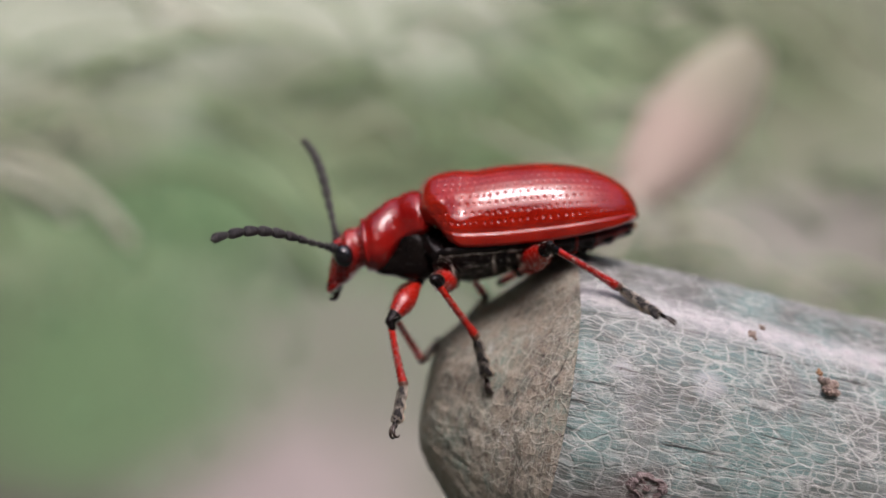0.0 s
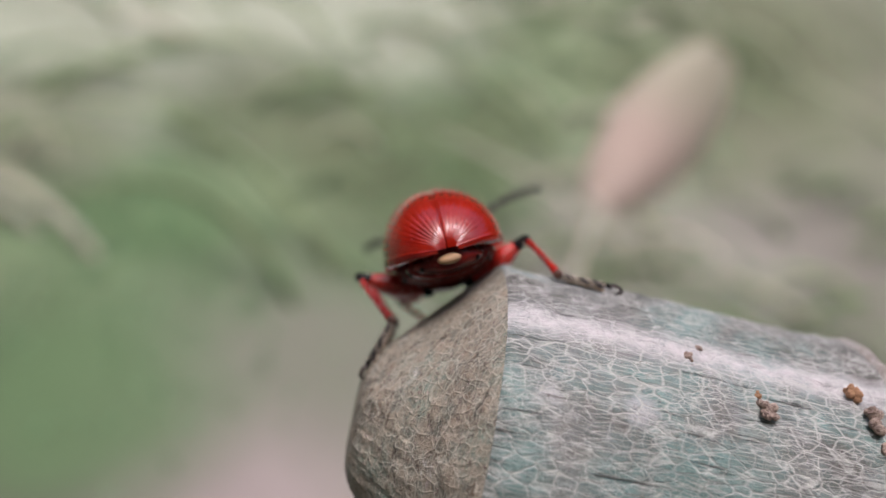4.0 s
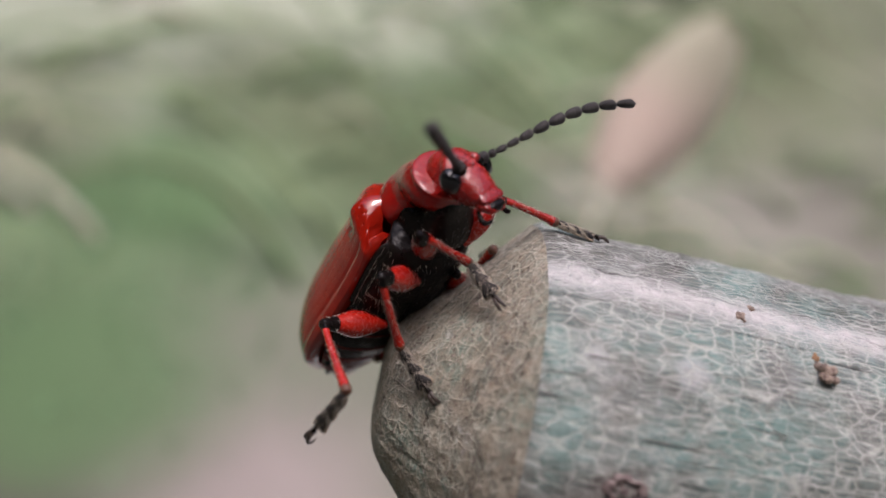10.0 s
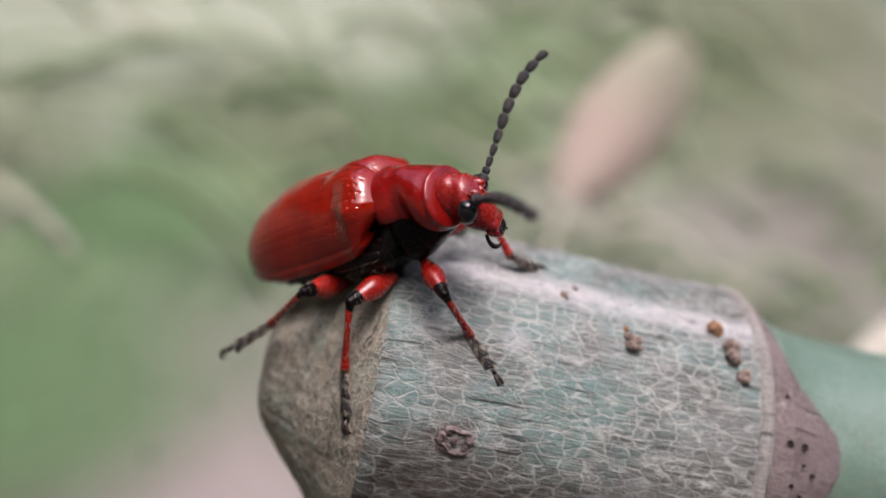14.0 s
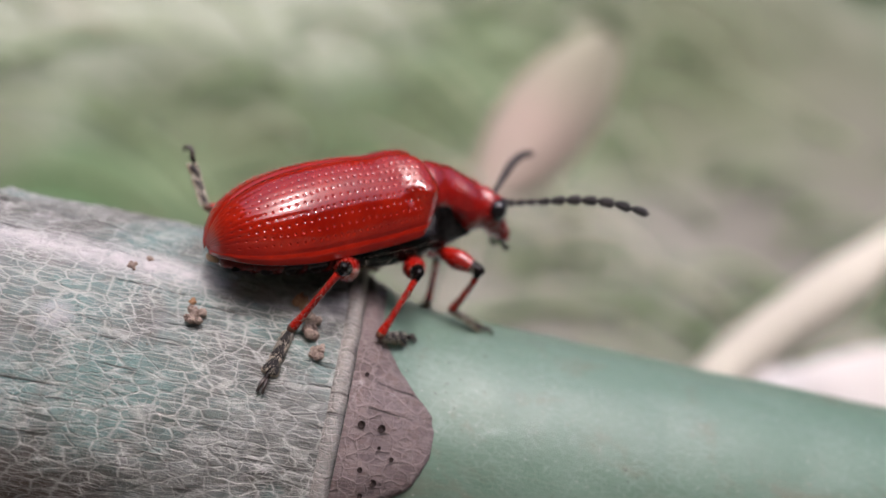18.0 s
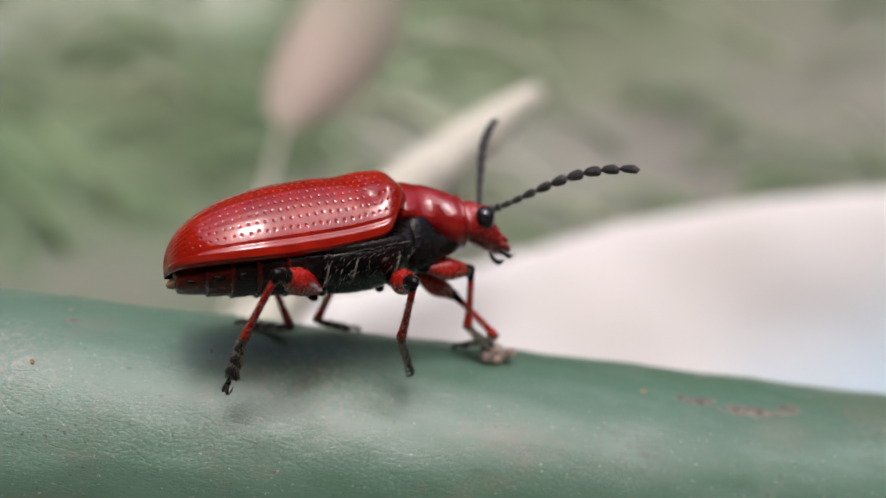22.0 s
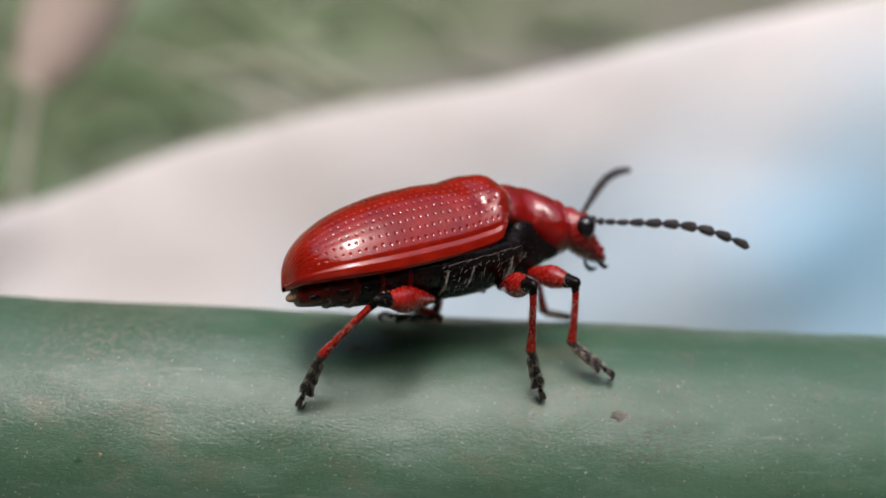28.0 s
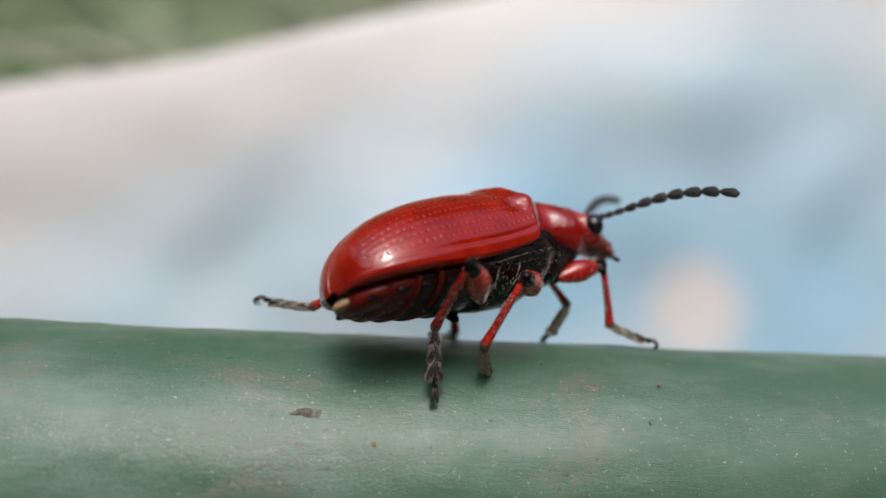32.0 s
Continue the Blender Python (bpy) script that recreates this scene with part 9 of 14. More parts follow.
        (21.75, pose(-0.00010, 0.00060, -0.00100, 14, -52, 136)), (22, pose(-0.00010, 0.00060, -0.00100, -10, -44, 129)), (22.25, pose(-0.00010, 0.00060, -0.00100, 11, -52, 137)),
        (22.5, pose(-0.00010, 0.00060, -0.00100, -3, -55, 122)), (22.75, pose(-0.00010, 0.00060, -0.00100, 21, -51, 143)), (23, pose(-0.00010, 0.00060, -0.00100, 22, -55, 138)),
        (23.25, pose(-0.00010, 0.00060, -0.00100, 21, -50, 150)), (23.5, pose(-0.00010, 0.00060, -0.00100, 19, -71, 123)), (23.75, pose(-0.00010, 0.00060, -0.00100, 9, -42, 164)),
        (24, pose(-0.00010, 0.00060, -0.00100, -12, -48, 173)), (24.25, pose(-0.00010, 0.00060, -0.00100, 7, -40, 168)), (24.5, pose(-0.00010, 0.00060, -0.00100, 13, -73, 132)),
        (24.75, pose(-0.00010, 0.00060, -0.00100, 26, -46, 152)), (25, pose(-0.00010, 0.00060, -0.00100, 41, -53, 124)), (25.25, pose(-0.00010, 0.00060, -0.00100, 44, -44, 137)),
        (25.5, pose(-0.00010, 0.00060, -0.00100, 43, -52, 112)), (25.75, pose(-0.00010, 0.00060, -0.00100, 53, -33, 136)), (26, pose(-0.00010, 0.00060, -0.00100, 41, -25, 139)),
        (26.25, pose(-0.00010, 0.00060, -0.00100, 49, -28, 137)), (26.5, pose(-0.00010, 0.00060, -0.00100, -5, -19, 126)), (26.75, pose(-0.00010, 0.00060, -0.00100, 47, -33, 126)),
        (27, pose(-0.00010, 0.00060, -0.00100, -9, -22, 116)), (27.25, pose(-0.00010, 0.00060, -0.00100, 39, -40, 118)), (27.5, pose(-0.00010, 0.00060, -0.00100, -14, -24, 109)),
        (27.75, pose(-0.00010, 0.00060, -0.00100, 19, -47, 120)), (28, pose(-0.00010, 0.00060, -0.00100, -21, -22, 103)), (28.25, pose(-0.00010, 0.00060, -0.00100, -7, -47, 129)),
        (28.5, pose(-0.00010, 0.00060, -0.00100, -31, -20, 97)), (28.75, pose(-0.00010, 0.00060, -0.00100, -24, -39, 128)), (29, pose(-0.00010, 0.00060, -0.00100, -42, -20, 109)),
        (29.25, pose(-0.00010, 0.00060, -0.00100, -20, -33, 122)), (29.5, pose(-0.00010, 0.00060, -0.00100, -27, -21, 107)), (29.75, pose(-0.00010, 0.00060, -0.00100, 16, -36, 120)),
        (30, pose(-0.00010, 0.00060, -0.00100, 18, -28, 122)), (30.25, pose(-0.00010, 0.00060, -0.00100, 31, -46, 123)), (30.5, pose(-0.00010, 0.00060, -0.00100, 2, -61, 137)),
        (30.75, pose(-0.00010, 0.00060, -0.00100, 9, -44, 156)), (31, pose(-0.00010, 0.00060, -0.00100, 6, -40, 155)), (31.25, pose(-0.00010, 0.00060, -0.00100, 20, -24, 154)),
        (31.5, pose(-0.00010, 0.00060, -0.00100, -4, -54, 160)), (31.75, pose(-0.00010, 0.00060, -0.00100, 25, -31, 153)), (32, pose(-0.00010, 0.00060, -0.00100, 23, -50, 159)),
    ])
    walk(JOINTED['L3'][1], [
        (0, pose(-0.00061, 0.00252, -0.00018, 70, 37, -169)), (0.5, pose(-0.00061, 0.00253, -0.00020, 69.7, 31.3, -161.8)), (1, pose(-0.00073, 0.00247, -0.00013, 68.8, 30.0, -154.5)),
        (1.5, pose(-0.00070, 0.00250, -0.00019, 76.0, 36.2, -151.4)), (2, pose(-0.00056, 0.00255, -0.00021, 83.9, 41.2, -148.9)), (2.5, pose(-0.00161, 0.00209, -0.00066, 97.4, 36.8, -111.4)),
        (3, pose(-0.00115, 0.00237, -0.00036, 105.9, 39.6, -107.9)), (3.25, pose(-0.00164, 0.00205, -0.00060, 86.2, 41.0, -131.0)), (3.5, pose(-0.00062, 0.00254, -0.00023, 94.8, 39.8, -130.1)),
        (3.75, pose(-0.00134, 0.00230, -0.00056, 80.8, 38.5, -146.1)), (4, pose(-0.00019, 0.00252, -0.00004, 80.9, 39.7, -156.6)), (4.5, pose(-0.00062, 0.00262, -0.00046, 80, 38, -163)),
        (5, pose(-0.00071, 0.00249, -0.00019, 69.9, 8.1, -155.6)), (5.5, pose(0.00042, 0.00248, -0.00010, 59.2, 14.6, -159.6)), (6, pose(0.00038, 0.00251, -0.00012, 64.0, 34.3, -154.6)),
        (6.5, pose(0.00048, 0.00250, -0.00017, 51.3, 16.9, -167.2)), (7, pose(-0.00020, 0.00253, -0.00008, 53.7, 14.2, 176.2)), (7.5, pose(0.00117, 0.00224, -0.00043, 58.9, 13.4, 162.4)),
        (8, pose(-0.00137, 0.00222, -0.00039, 45.4, 23.8, -152.8)), (8.5, pose(-0.00049, 0.00251, -0.00008, 36.2, -4.2, -162.2)), (9, pose(-0.00132, 0.00228, -0.00044, 47.2, -5.1, -143.5)),
        (9.5, pose(-0.00140, 0.00221, -0.00042, 47.1, -8.3, -140.2)), (10, pose(-0.00137, 0.00231, -0.00072, 54.3, -2.5, -124.9)), (10.5, pose(-0.00167, 0.00200, -0.00142, 53.3, -28.2, -117.7)),
        (11, pose(-0.00186, 0.00144, -0.00191, 54.7, -48.5, -114.4)), (11.5, pose(-0.00068, 0.00264, -0.00068, 74.9, -1.0, -112.7)), (12, pose(-0.00015, 0.00251, -0.00003, 89.1, 30.5, -125.2)),
        (12.5, pose(0.00038, 0.00254, -0.00022, 86.6, 25.4, -137.8)), (13, pose(0.00073, 0.00241, -0.00020, 82.7, 28.0, -150.2)), (13.5, pose(-0.00023, 0.00256, -0.00013, 96.4, 35.1, -127.2)),
        (13.75, pose(-0.00082, 0.00249, -0.00028, 76.6, 24.1, -131.0)), (14, pose(-0.00142, 0.00219, -0.00042, 64.1, 16.3, -137.1)), (14.25, pose(-0.00146, 0.00218, -0.00047, 71.3, 22.3, -130.7)),
        (14.5, pose(-0.00152, 0.00213, -0.00050, 78.6, 27.6, -123.5)), (14.75, pose(-0.00075, 0.00248, -0.00017, 75.5, 45.9, -143.7)), (15, pose(-0.00213, 0.00131, -0.00096, -74.0, 32.0, 45.4)),
        (15.25, pose(-0.00224, 0.00079, -0.00118, -61.1, 21.3, 68.0)), (15.5, pose(-0.00138, 0.00221, -0.00038, -85.2, 51.1, 14.2)), (15.75, pose(-0.00223, 0.00085, -0.00108, -62.8, 22.8, 64.0)),
        (16, pose(-0.00127, 0.00228, -0.00034, -88.2, 52.9, 9.0)), (16.25, pose(-0.00223, 0.00085, -0.00112, -64.9, 21.0, 60.3)), (16.5, pose(-0.00114, 0.00235, -0.00033, -93.2, 54.3, 2.6)),
        (16.75, pose(-0.00223, 0.00083, -0.00117, -66.5, 18.9, 56.7)), (17, pose(-0.00100, 0.00243, -0.00032, -97.5, 55.6, -4.0)), (17.25, pose(-0.00223, 0.00090, -0.00105, -69.9, 21.1, 51.4)),
        (17.5, pose(-0.00136, 0.00203, -0.00001, -99, 61, 9)), (17.75, pose(-0.00083, 0.00216, 0.00028, 84, 29, -144)), (18, pose(-0.00080, 0.00242, -0.00010, 67, -8, 176)),
        (18.25, pose(-0.00083, 0.00243, -0.00015, 67, 4, -174)), (18.5, pose(0.00004, 0.00197, 0.00065, 93, 51, -149)), (18.75, pose(-0.00053, 0.00221, 0.00036, 87, 50, -142)),
        (19, pose(-0.00114, 0.00239, -0.00043, -163, 53, -27)), (19.25, pose(-0.00072, 0.00192, 0.00058, 8, 76, 139)), (19.5, pose(-0.00074, 0.00176, 0.00070, -68, 73, 53)),
        (19.75, pose(-0.00119, 0.00162, 0.00054, 8, 31, 116)), (20, pose(-0.00134, 0.00125, 0.00063, -7, 23, 108)), (20.25, pose(-0.00172, 0.00091, 0.00038, 22, 14, 129)),
        (20.5, pose(-0.00069, 0.00155, 0.00084, 6, 34, 126)), (20.75, pose(-0.00163, 0.00137, 0.00030, 31, 14, 149)), (21, pose(-0.00113, 0.00174, 0.00050, 27, 25, 149)),
        (21.25, pose(-0.00130, 0.00165, 0.00044, 24, 28, 151)), (21.5, pose(-0.00063, 0.00138, 0.00093, -2, 63, 118)), (21.75, pose(-0.00105, 0.00151, 0.00070, -2, 57, 133)),
        (22, pose(-0.00108, 0.00181, 0.00049, -70, 68, 51)), (22.25, pose(-0.00106, 0.00150, 0.00070, -7, 62, 128)), (22.5, pose(-0.00075, 0.00165, 0.00076, -28, 68, 89)),
        (22.75, pose(-0.00119, 0.00143, 0.00066, 11, 45, 150)), (23, pose(-0.00102, 0.00144, 0.00075, 10, 49, 147)), (23.25, pose(-0.00131, 0.00130, 0.00064, 17, 30, 156)),
        (23.5, pose(-0.00048, 0.00119, 0.00103, 14, 40, 142)), (23.75, pose(-0.00163, 0.00104, 0.00044, 16, 13, 147)), (24, pose(-0.00154, 0.00077, 0.00059, 11, 15, 135)),
        (24.25, pose(-0.00172, 0.00094, 0.00037, 18, 11, 145)), (24.5, pose(-0.00053, 0.00107, 0.00105, 10, 34, 128)), (24.75, pose(-0.00141, 0.00130, 0.00055, 13, 20, 130)),
        (25, pose(-0.00082, 0.00167, 0.00072, -5, 29, 115)), (25.25, pose(-0.00123, 0.00167, 0.00048, 53, 38, -156)), (25.5, pose(-0.00059, 0.00183, 0.00070, -57, 25, 77)),
        (25.75, pose(-0.00140, 0.00184, 0.00018, 75, 38, -130)), (26, pose(-0.00158, 0.00187, -0.00009, 109, 44, -96)), (26.25, pose(-0.00150, 0.00188, 0.00001, 89, 41, -116)),
        (26.5, pose(-0.00129, 0.00224, -0.00028, 155, 34, -70)), (26.75, pose(-0.00117, 0.00205, 0.00017, 95, 44, -115)), (27, pose(-0.00096, 0.00239, -0.00018, 165, 36, -66)),
        (27.25, pose(-0.00088, 0.00205, 0.00038, 103, 52, -115)), (27.5, pose(-0.00074, 0.00247, -0.00014, -179, 38, -59)), (27.75, pose(-0.00084, 0.00187, 0.00057, 124, 64, -106)),
        (28, pose(-0.00055, 0.00254, -0.00019, -156, 39, -52)), (28.25, pose(-0.00102, 0.00174, 0.00058, -87, 74, 34)), (28.5, pose(-0.00035, 0.00261, -0.00027, -93, 44, 0)),
        (28.75, pose(-0.00114, 0.00190, 0.00036, -109, 67, 1)), (29, pose(-0.00076, 0.00251, -0.00027, -97, 49, -4)), (29.25, pose(-0.00105, 0.00214, 0.00016, -123, 67, -14)),
        (29.5, pose(-0.00068, 0.00252, -0.00022, -141, 49, -53)), (29.75, pose(-0.00097, 0.00211, 0.00026, 137, 63, -93)), (30, pose(-0.00111, 0.00222, -0.00000, 145, 58, -84)),
        (30.25, pose(-0.00091, 0.00186, 0.00055, 48, 64, -179)), (30.5, pose(-0.00087, 0.00131, 0.00088, 23, 64, 146)), (30.75, pose(-0.00151, 0.00123, 0.00050, 20, 32, 144)),
        (31, pose(-0.00159, 0.00131, 0.00038, 17, 21, 140)), (31.25, pose(-0.00187, 0.00147, -0.00014, 25, 5, 157)), (31.5, pose(-0.00128, 0.00102, 0.00074, 11, 26, 122)),
        (31.75, pose(-0.00174, 0.00144, 0.00010, 27, 5, 152)), (32, pose(-0.00138, 0.00110, 0.00065, 26, 1, 119)),
    ])
    walk(JOINTED['L3'][2], [
        (0, pose(-0.00237, 0.00218, -0.00154, 33, 41, 165)), (0.5, pose(-0.00244, 0.00193, -0.00137, 23, 37, 155)), (1, pose(-0.00249, 0.00163, -0.00126, 15, 34, 146)),
        (1.5, pose(-0.00229, 0.00163, -0.00152, 6.0, 30.3, 143.8)), (2, pose(-0.00201, 0.00167, -0.00169, 36.1, 25.0, 141.1)), (2.5, pose(-0.00227, 0.00041, -0.00201, 44.1, 30.8, 167.9)),
        (3, pose(-0.00168, 0.00072, -0.00179, 27.1, 38.7, 152.8)), (3.25, pose(-0.00275, 0.00076, -0.00207, 14.7, 43.1, 141.4)), (3.5, pose(-0.00173, 0.00122, -0.00167, 4.1, 45.7, 126.9)),
        (3.75, pose(-0.00280, 0.00132, -0.00197, -14.1, 47.5, 112.9)), (4, pose(-0.00178, 0.00183, -0.00147, -9.1, 46.3, 98.2)), (4.5, pose(-0.00232, 0.00211, -0.00184, -19, 42, 75)),
        (5, pose(-0.00274, 0.00157, -0.00051, 33.8, 22.7, 162.3)), (5.5, pose(-0.00162, 0.00172, -0.00067, 50.3, 6.7, 164.8)), (6, pose(-0.00130, 0.00171, -0.00139, 43.6, -9.6, 171.9)),
        (6.5, pose(-0.00162, 0.00202, -0.00083, 38.2, 12.7, 164.8)), (7, pose(-0.00238, 0.00268, -0.00063, 20.7, 31.5, 154.7)), (7.5, pose(-0.00092, 0.00290, -0.00095, 4.0, 48.2, 141.6)),
        (8, pose(-0.00320, 0.00128, -0.00130, -14.5, 45.2, 167.7)), (8.25, pose(-0.00270, 0.00027, -0.00175, -51, 61, 115)), (8.5, pose(-0.00263, 0.00182, 0.00008, -65.6, 0.7, 65.5)),
        (9, pose(-0.00312, 0.00095, -0.00024, -46.7, 1.3, 94.0)), (9.5, pose(-0.00311, 0.00079, -0.00010, -28.3, -5.3, 76.8)), (10, pose(-0.00266, 0.00046, -0.00062, -22.5, -4.4, 77.0)),
        (10.5, pose(-0.00259, 0.00025, -0.00036, -18.3, 1.7, 79.8)), (11, pose(-0.00248, 0.00008, -0.00022, -13.4, 9.0, 83.0)), (11.5, pose(-0.00155, 0.00057, -0.00064, -10.5, 10.5, 95.8)),
        (12, pose(-0.00127, 0.00093, -0.00117, -20.4, 10.1, 109.2)), (12.5, pose(-0.00112, 0.00118, -0.00118, -19.4, 18.0, 117.6)), (13, pose(-0.00099, 0.00142, -0.00126, -15.7, 25.7, 126.8)),
        (13.5, pose(-0.00134, 0.00110, -0.00142, -16.9, 34.4, 121.1)), (13.75, pose(-0.00217, 0.00094, -0.00120, -23.9, 29.8, 99.2)), (14, pose(-0.00300, 0.00072, -0.00105, -27.5, 19.6, 79.9)),
        (14.25, pose(-0.00282, 0.00060, -0.00132, -27.7, 25.5, 82.9)), (14.5, pose(-0.00262, 0.00047, -0.00154, -29.3, 30.6, 84.5)), (14.75, pose(-0.00201, 0.00155, -0.00179, 2.6, 16.7, 145.5)),
        (15, pose(-0.00079, 0.00267, -0.00216, 23.7, -15.2, -167.2)), (15.25, pose(-0.00145, 0.00274, -0.00200, 45.5, -15.0, -168.9)), (15.5, pose(-0.00001, 0.00256, -0.00213, 39.2, -14.9, -170.6)),
        (15.75, pose(-0.00132, 0.00272, -0.00196, 41.0, -14.7, -172.3)), (16, pose(0.00007, 0.00249, -0.00213, 36.8, -14.4, -175.0)), (16.25, pose(-0.00119, 0.00268, -0.00193, 37.6, -15.3, -176.9)),
        (16.5, pose(0.00017, 0.00241, -0.00215, 34.4, -15.1, -178.6)), (16.75, pose(-0.00106, 0.00261, -0.00190, 33.1, -15.1, 179.7)), (17, pose(0.00027, 0.00234, -0.00218, 31.8, -15.0, 178.0)),
        (17.25, pose(-0.00092, 0.00254, -0.00186, 28.5, -14.8, 176.3)), (17.5, pose(-0.00027, 0.00219, -0.00197, 28, -15, 174)), (17.75, pose(-0.00241, 0.00100, -0.00082, 24, -44, 152)),
        (18, pose(-0.00303, 0.00258, 0.00021, 35, -64, 103)), (18.25, pose(-0.00306, 0.00218, -0.00029, 21, -54, 123)), (18.5, pose(-0.00117, 0.00123, -0.00109, 27, -38, 136)),
        (18.75, pose(-0.00166, 0.00132, -0.00137, 17, -22, 143)), (19, pose(0.00008, 0.00178, -0.00222, 17, -8, 147)), (19.25, pose(-0.00112, 0.00227, -0.00161, 13, -5, 128)),
        (19.5, pose(-0.00033, 0.00230, -0.00145, 19, -2, 101)), (19.75, pose(-0.00204, 0.00337, -0.00060, 21, 1, 74)), (20, pose(-0.00197, 0.00322, -0.00026, 26, 2, 54)),
        (20.25, pose(-0.00309, 0.00261, -0.00015, 27, 8, 43)), (20.5, pose(-0.00178, 0.00305, -0.00043, 24, 13, 31)), (20.75, pose(-0.00349, 0.00251, -0.00026, 30, 17, 18)),
        (21, pose(-0.00288, 0.00278, -0.00046, 27, 20, 6)), (21.25, pose(-0.00304, 0.00261, -0.00062, 31, 17, 23)), (21.5, pose(-0.00110, 0.00227, -0.00108, 18, 3, 75)),
        (21.75, pose(-0.00188, 0.00242, -0.00118, -9, -13, 125)), (22, pose(-0.00055, 0.00247, -0.00160, -17, -16, 142)), (22.25, pose(-0.00171, 0.00233, -0.00129, -8, -14, 125)),
        (22.5, pose(-0.00075, 0.00251, -0.00132, 9, -10, 103)), (22.75, pose(-0.00255, 0.00222, -0.00094, 20, -3, 81)), (23, pose(-0.00226, 0.00226, -0.00094, 28, 3, 66)),
        (23.25, pose(-0.00309, 0.00211, -0.00047, 34, 14, 51)), (23.5, pose(-0.00183, 0.00226, -0.00041, 35, 29, 24)), (23.75, pose(-0.00348, 0.00222, -0.00008, 44, 38, -6)),
        (24, pose(-0.00307, 0.00230, -0.00001, 34, 40, -30)), (24.25, pose(-0.00353, 0.00221, -0.00007, 45, 36, -9)), (24.5, pose(-0.00169, 0.00254, -0.00020, 34, 23, 21)),
        (24.75, pose(-0.00278, 0.00291, -0.00023, 32, 6, 44)), (25, pose(-0.00164, 0.00345, -0.00038, 22, -5, 57)), (25.25, pose(-0.00286, 0.00095, -0.00090, 20, -14, 66)),
        (25.5, pose(-0.00015, 0.00382, -0.00026, 14, -24, 76)), (25.75, pose(-0.00253, 0.00048, -0.00122, 3, -34, 88)), (26, pose(-0.00175, 0.00025, -0.00164, -6, -42, 99)),
        (26.25, pose(-0.00226, 0.00036, -0.00146, -12, -40, 106)), (26.5, pose(-0.00064, 0.00049, -0.00154, -9, -38, 112)), (26.75, pose(-0.00186, 0.00059, -0.00139, -17, -34, 117)),
        (27, pose(-0.00022, 0.00074, -0.00151, -13, -31, 124)), (27.25, pose(-0.00146, 0.00080, -0.00140, -21, -27, 129)), (27.5, pose(0.00017, 0.00095, -0.00154, -16, -23, 135)),
        (27.75, pose(-0.00112, 0.00092, -0.00145, -23, -19, 141)), (28, pose(0.00053, 0.00116, -0.00160, -16, -15, 146)), (28.25, pose(-0.00052, 0.00207, -0.00159, -21, -11, 151)),
        (28.5, pose(0.00126, 0.00261, -0.00185, -13, -8, 157)), (28.75, pose(-0.00026, 0.00193, -0.00171, -17, -5, 161)), (29, pose(0.00072, 0.00240, -0.00196, -11, -1, 165)),
        (29.25, pose(-0.00019, 0.00192, -0.00190, -8, -3, 156)), (29.5, pose(0.00022, 0.00134, -0.00192, 2, -3, 146)), (29.75, pose(-0.00102, 0.00108, -0.00174, 5, -4, 137)),
        (30, pose(-0.00099, 0.00103, -0.00191, 13, -3, 128)), (30.25, pose(-0.00188, 0.00183, -0.00148, 12, 3, 118)), (30.5, pose(-0.00167, 0.00186, -0.00115, 3, 38, 65)),
        (30.75, pose(-0.00305, 0.00234, -0.00070, -30, 35, -11)), (31, pose(-0.00320, 0.00265, -0.00044, 22, 30, -23)), (31.25, pose(-0.00392, 0.00237, -0.00033, 32, 30, -6)),
        (31.5, pose(-0.00235, 0.00274, -0.00024, 41, 10, 53)), (31.75, pose(-0.00373, 0.00249, -0.00008, 19, -22, 104)), (32, pose(-0.00248, 0.00307, 0.00060, -10, -29, 118)),
    ])
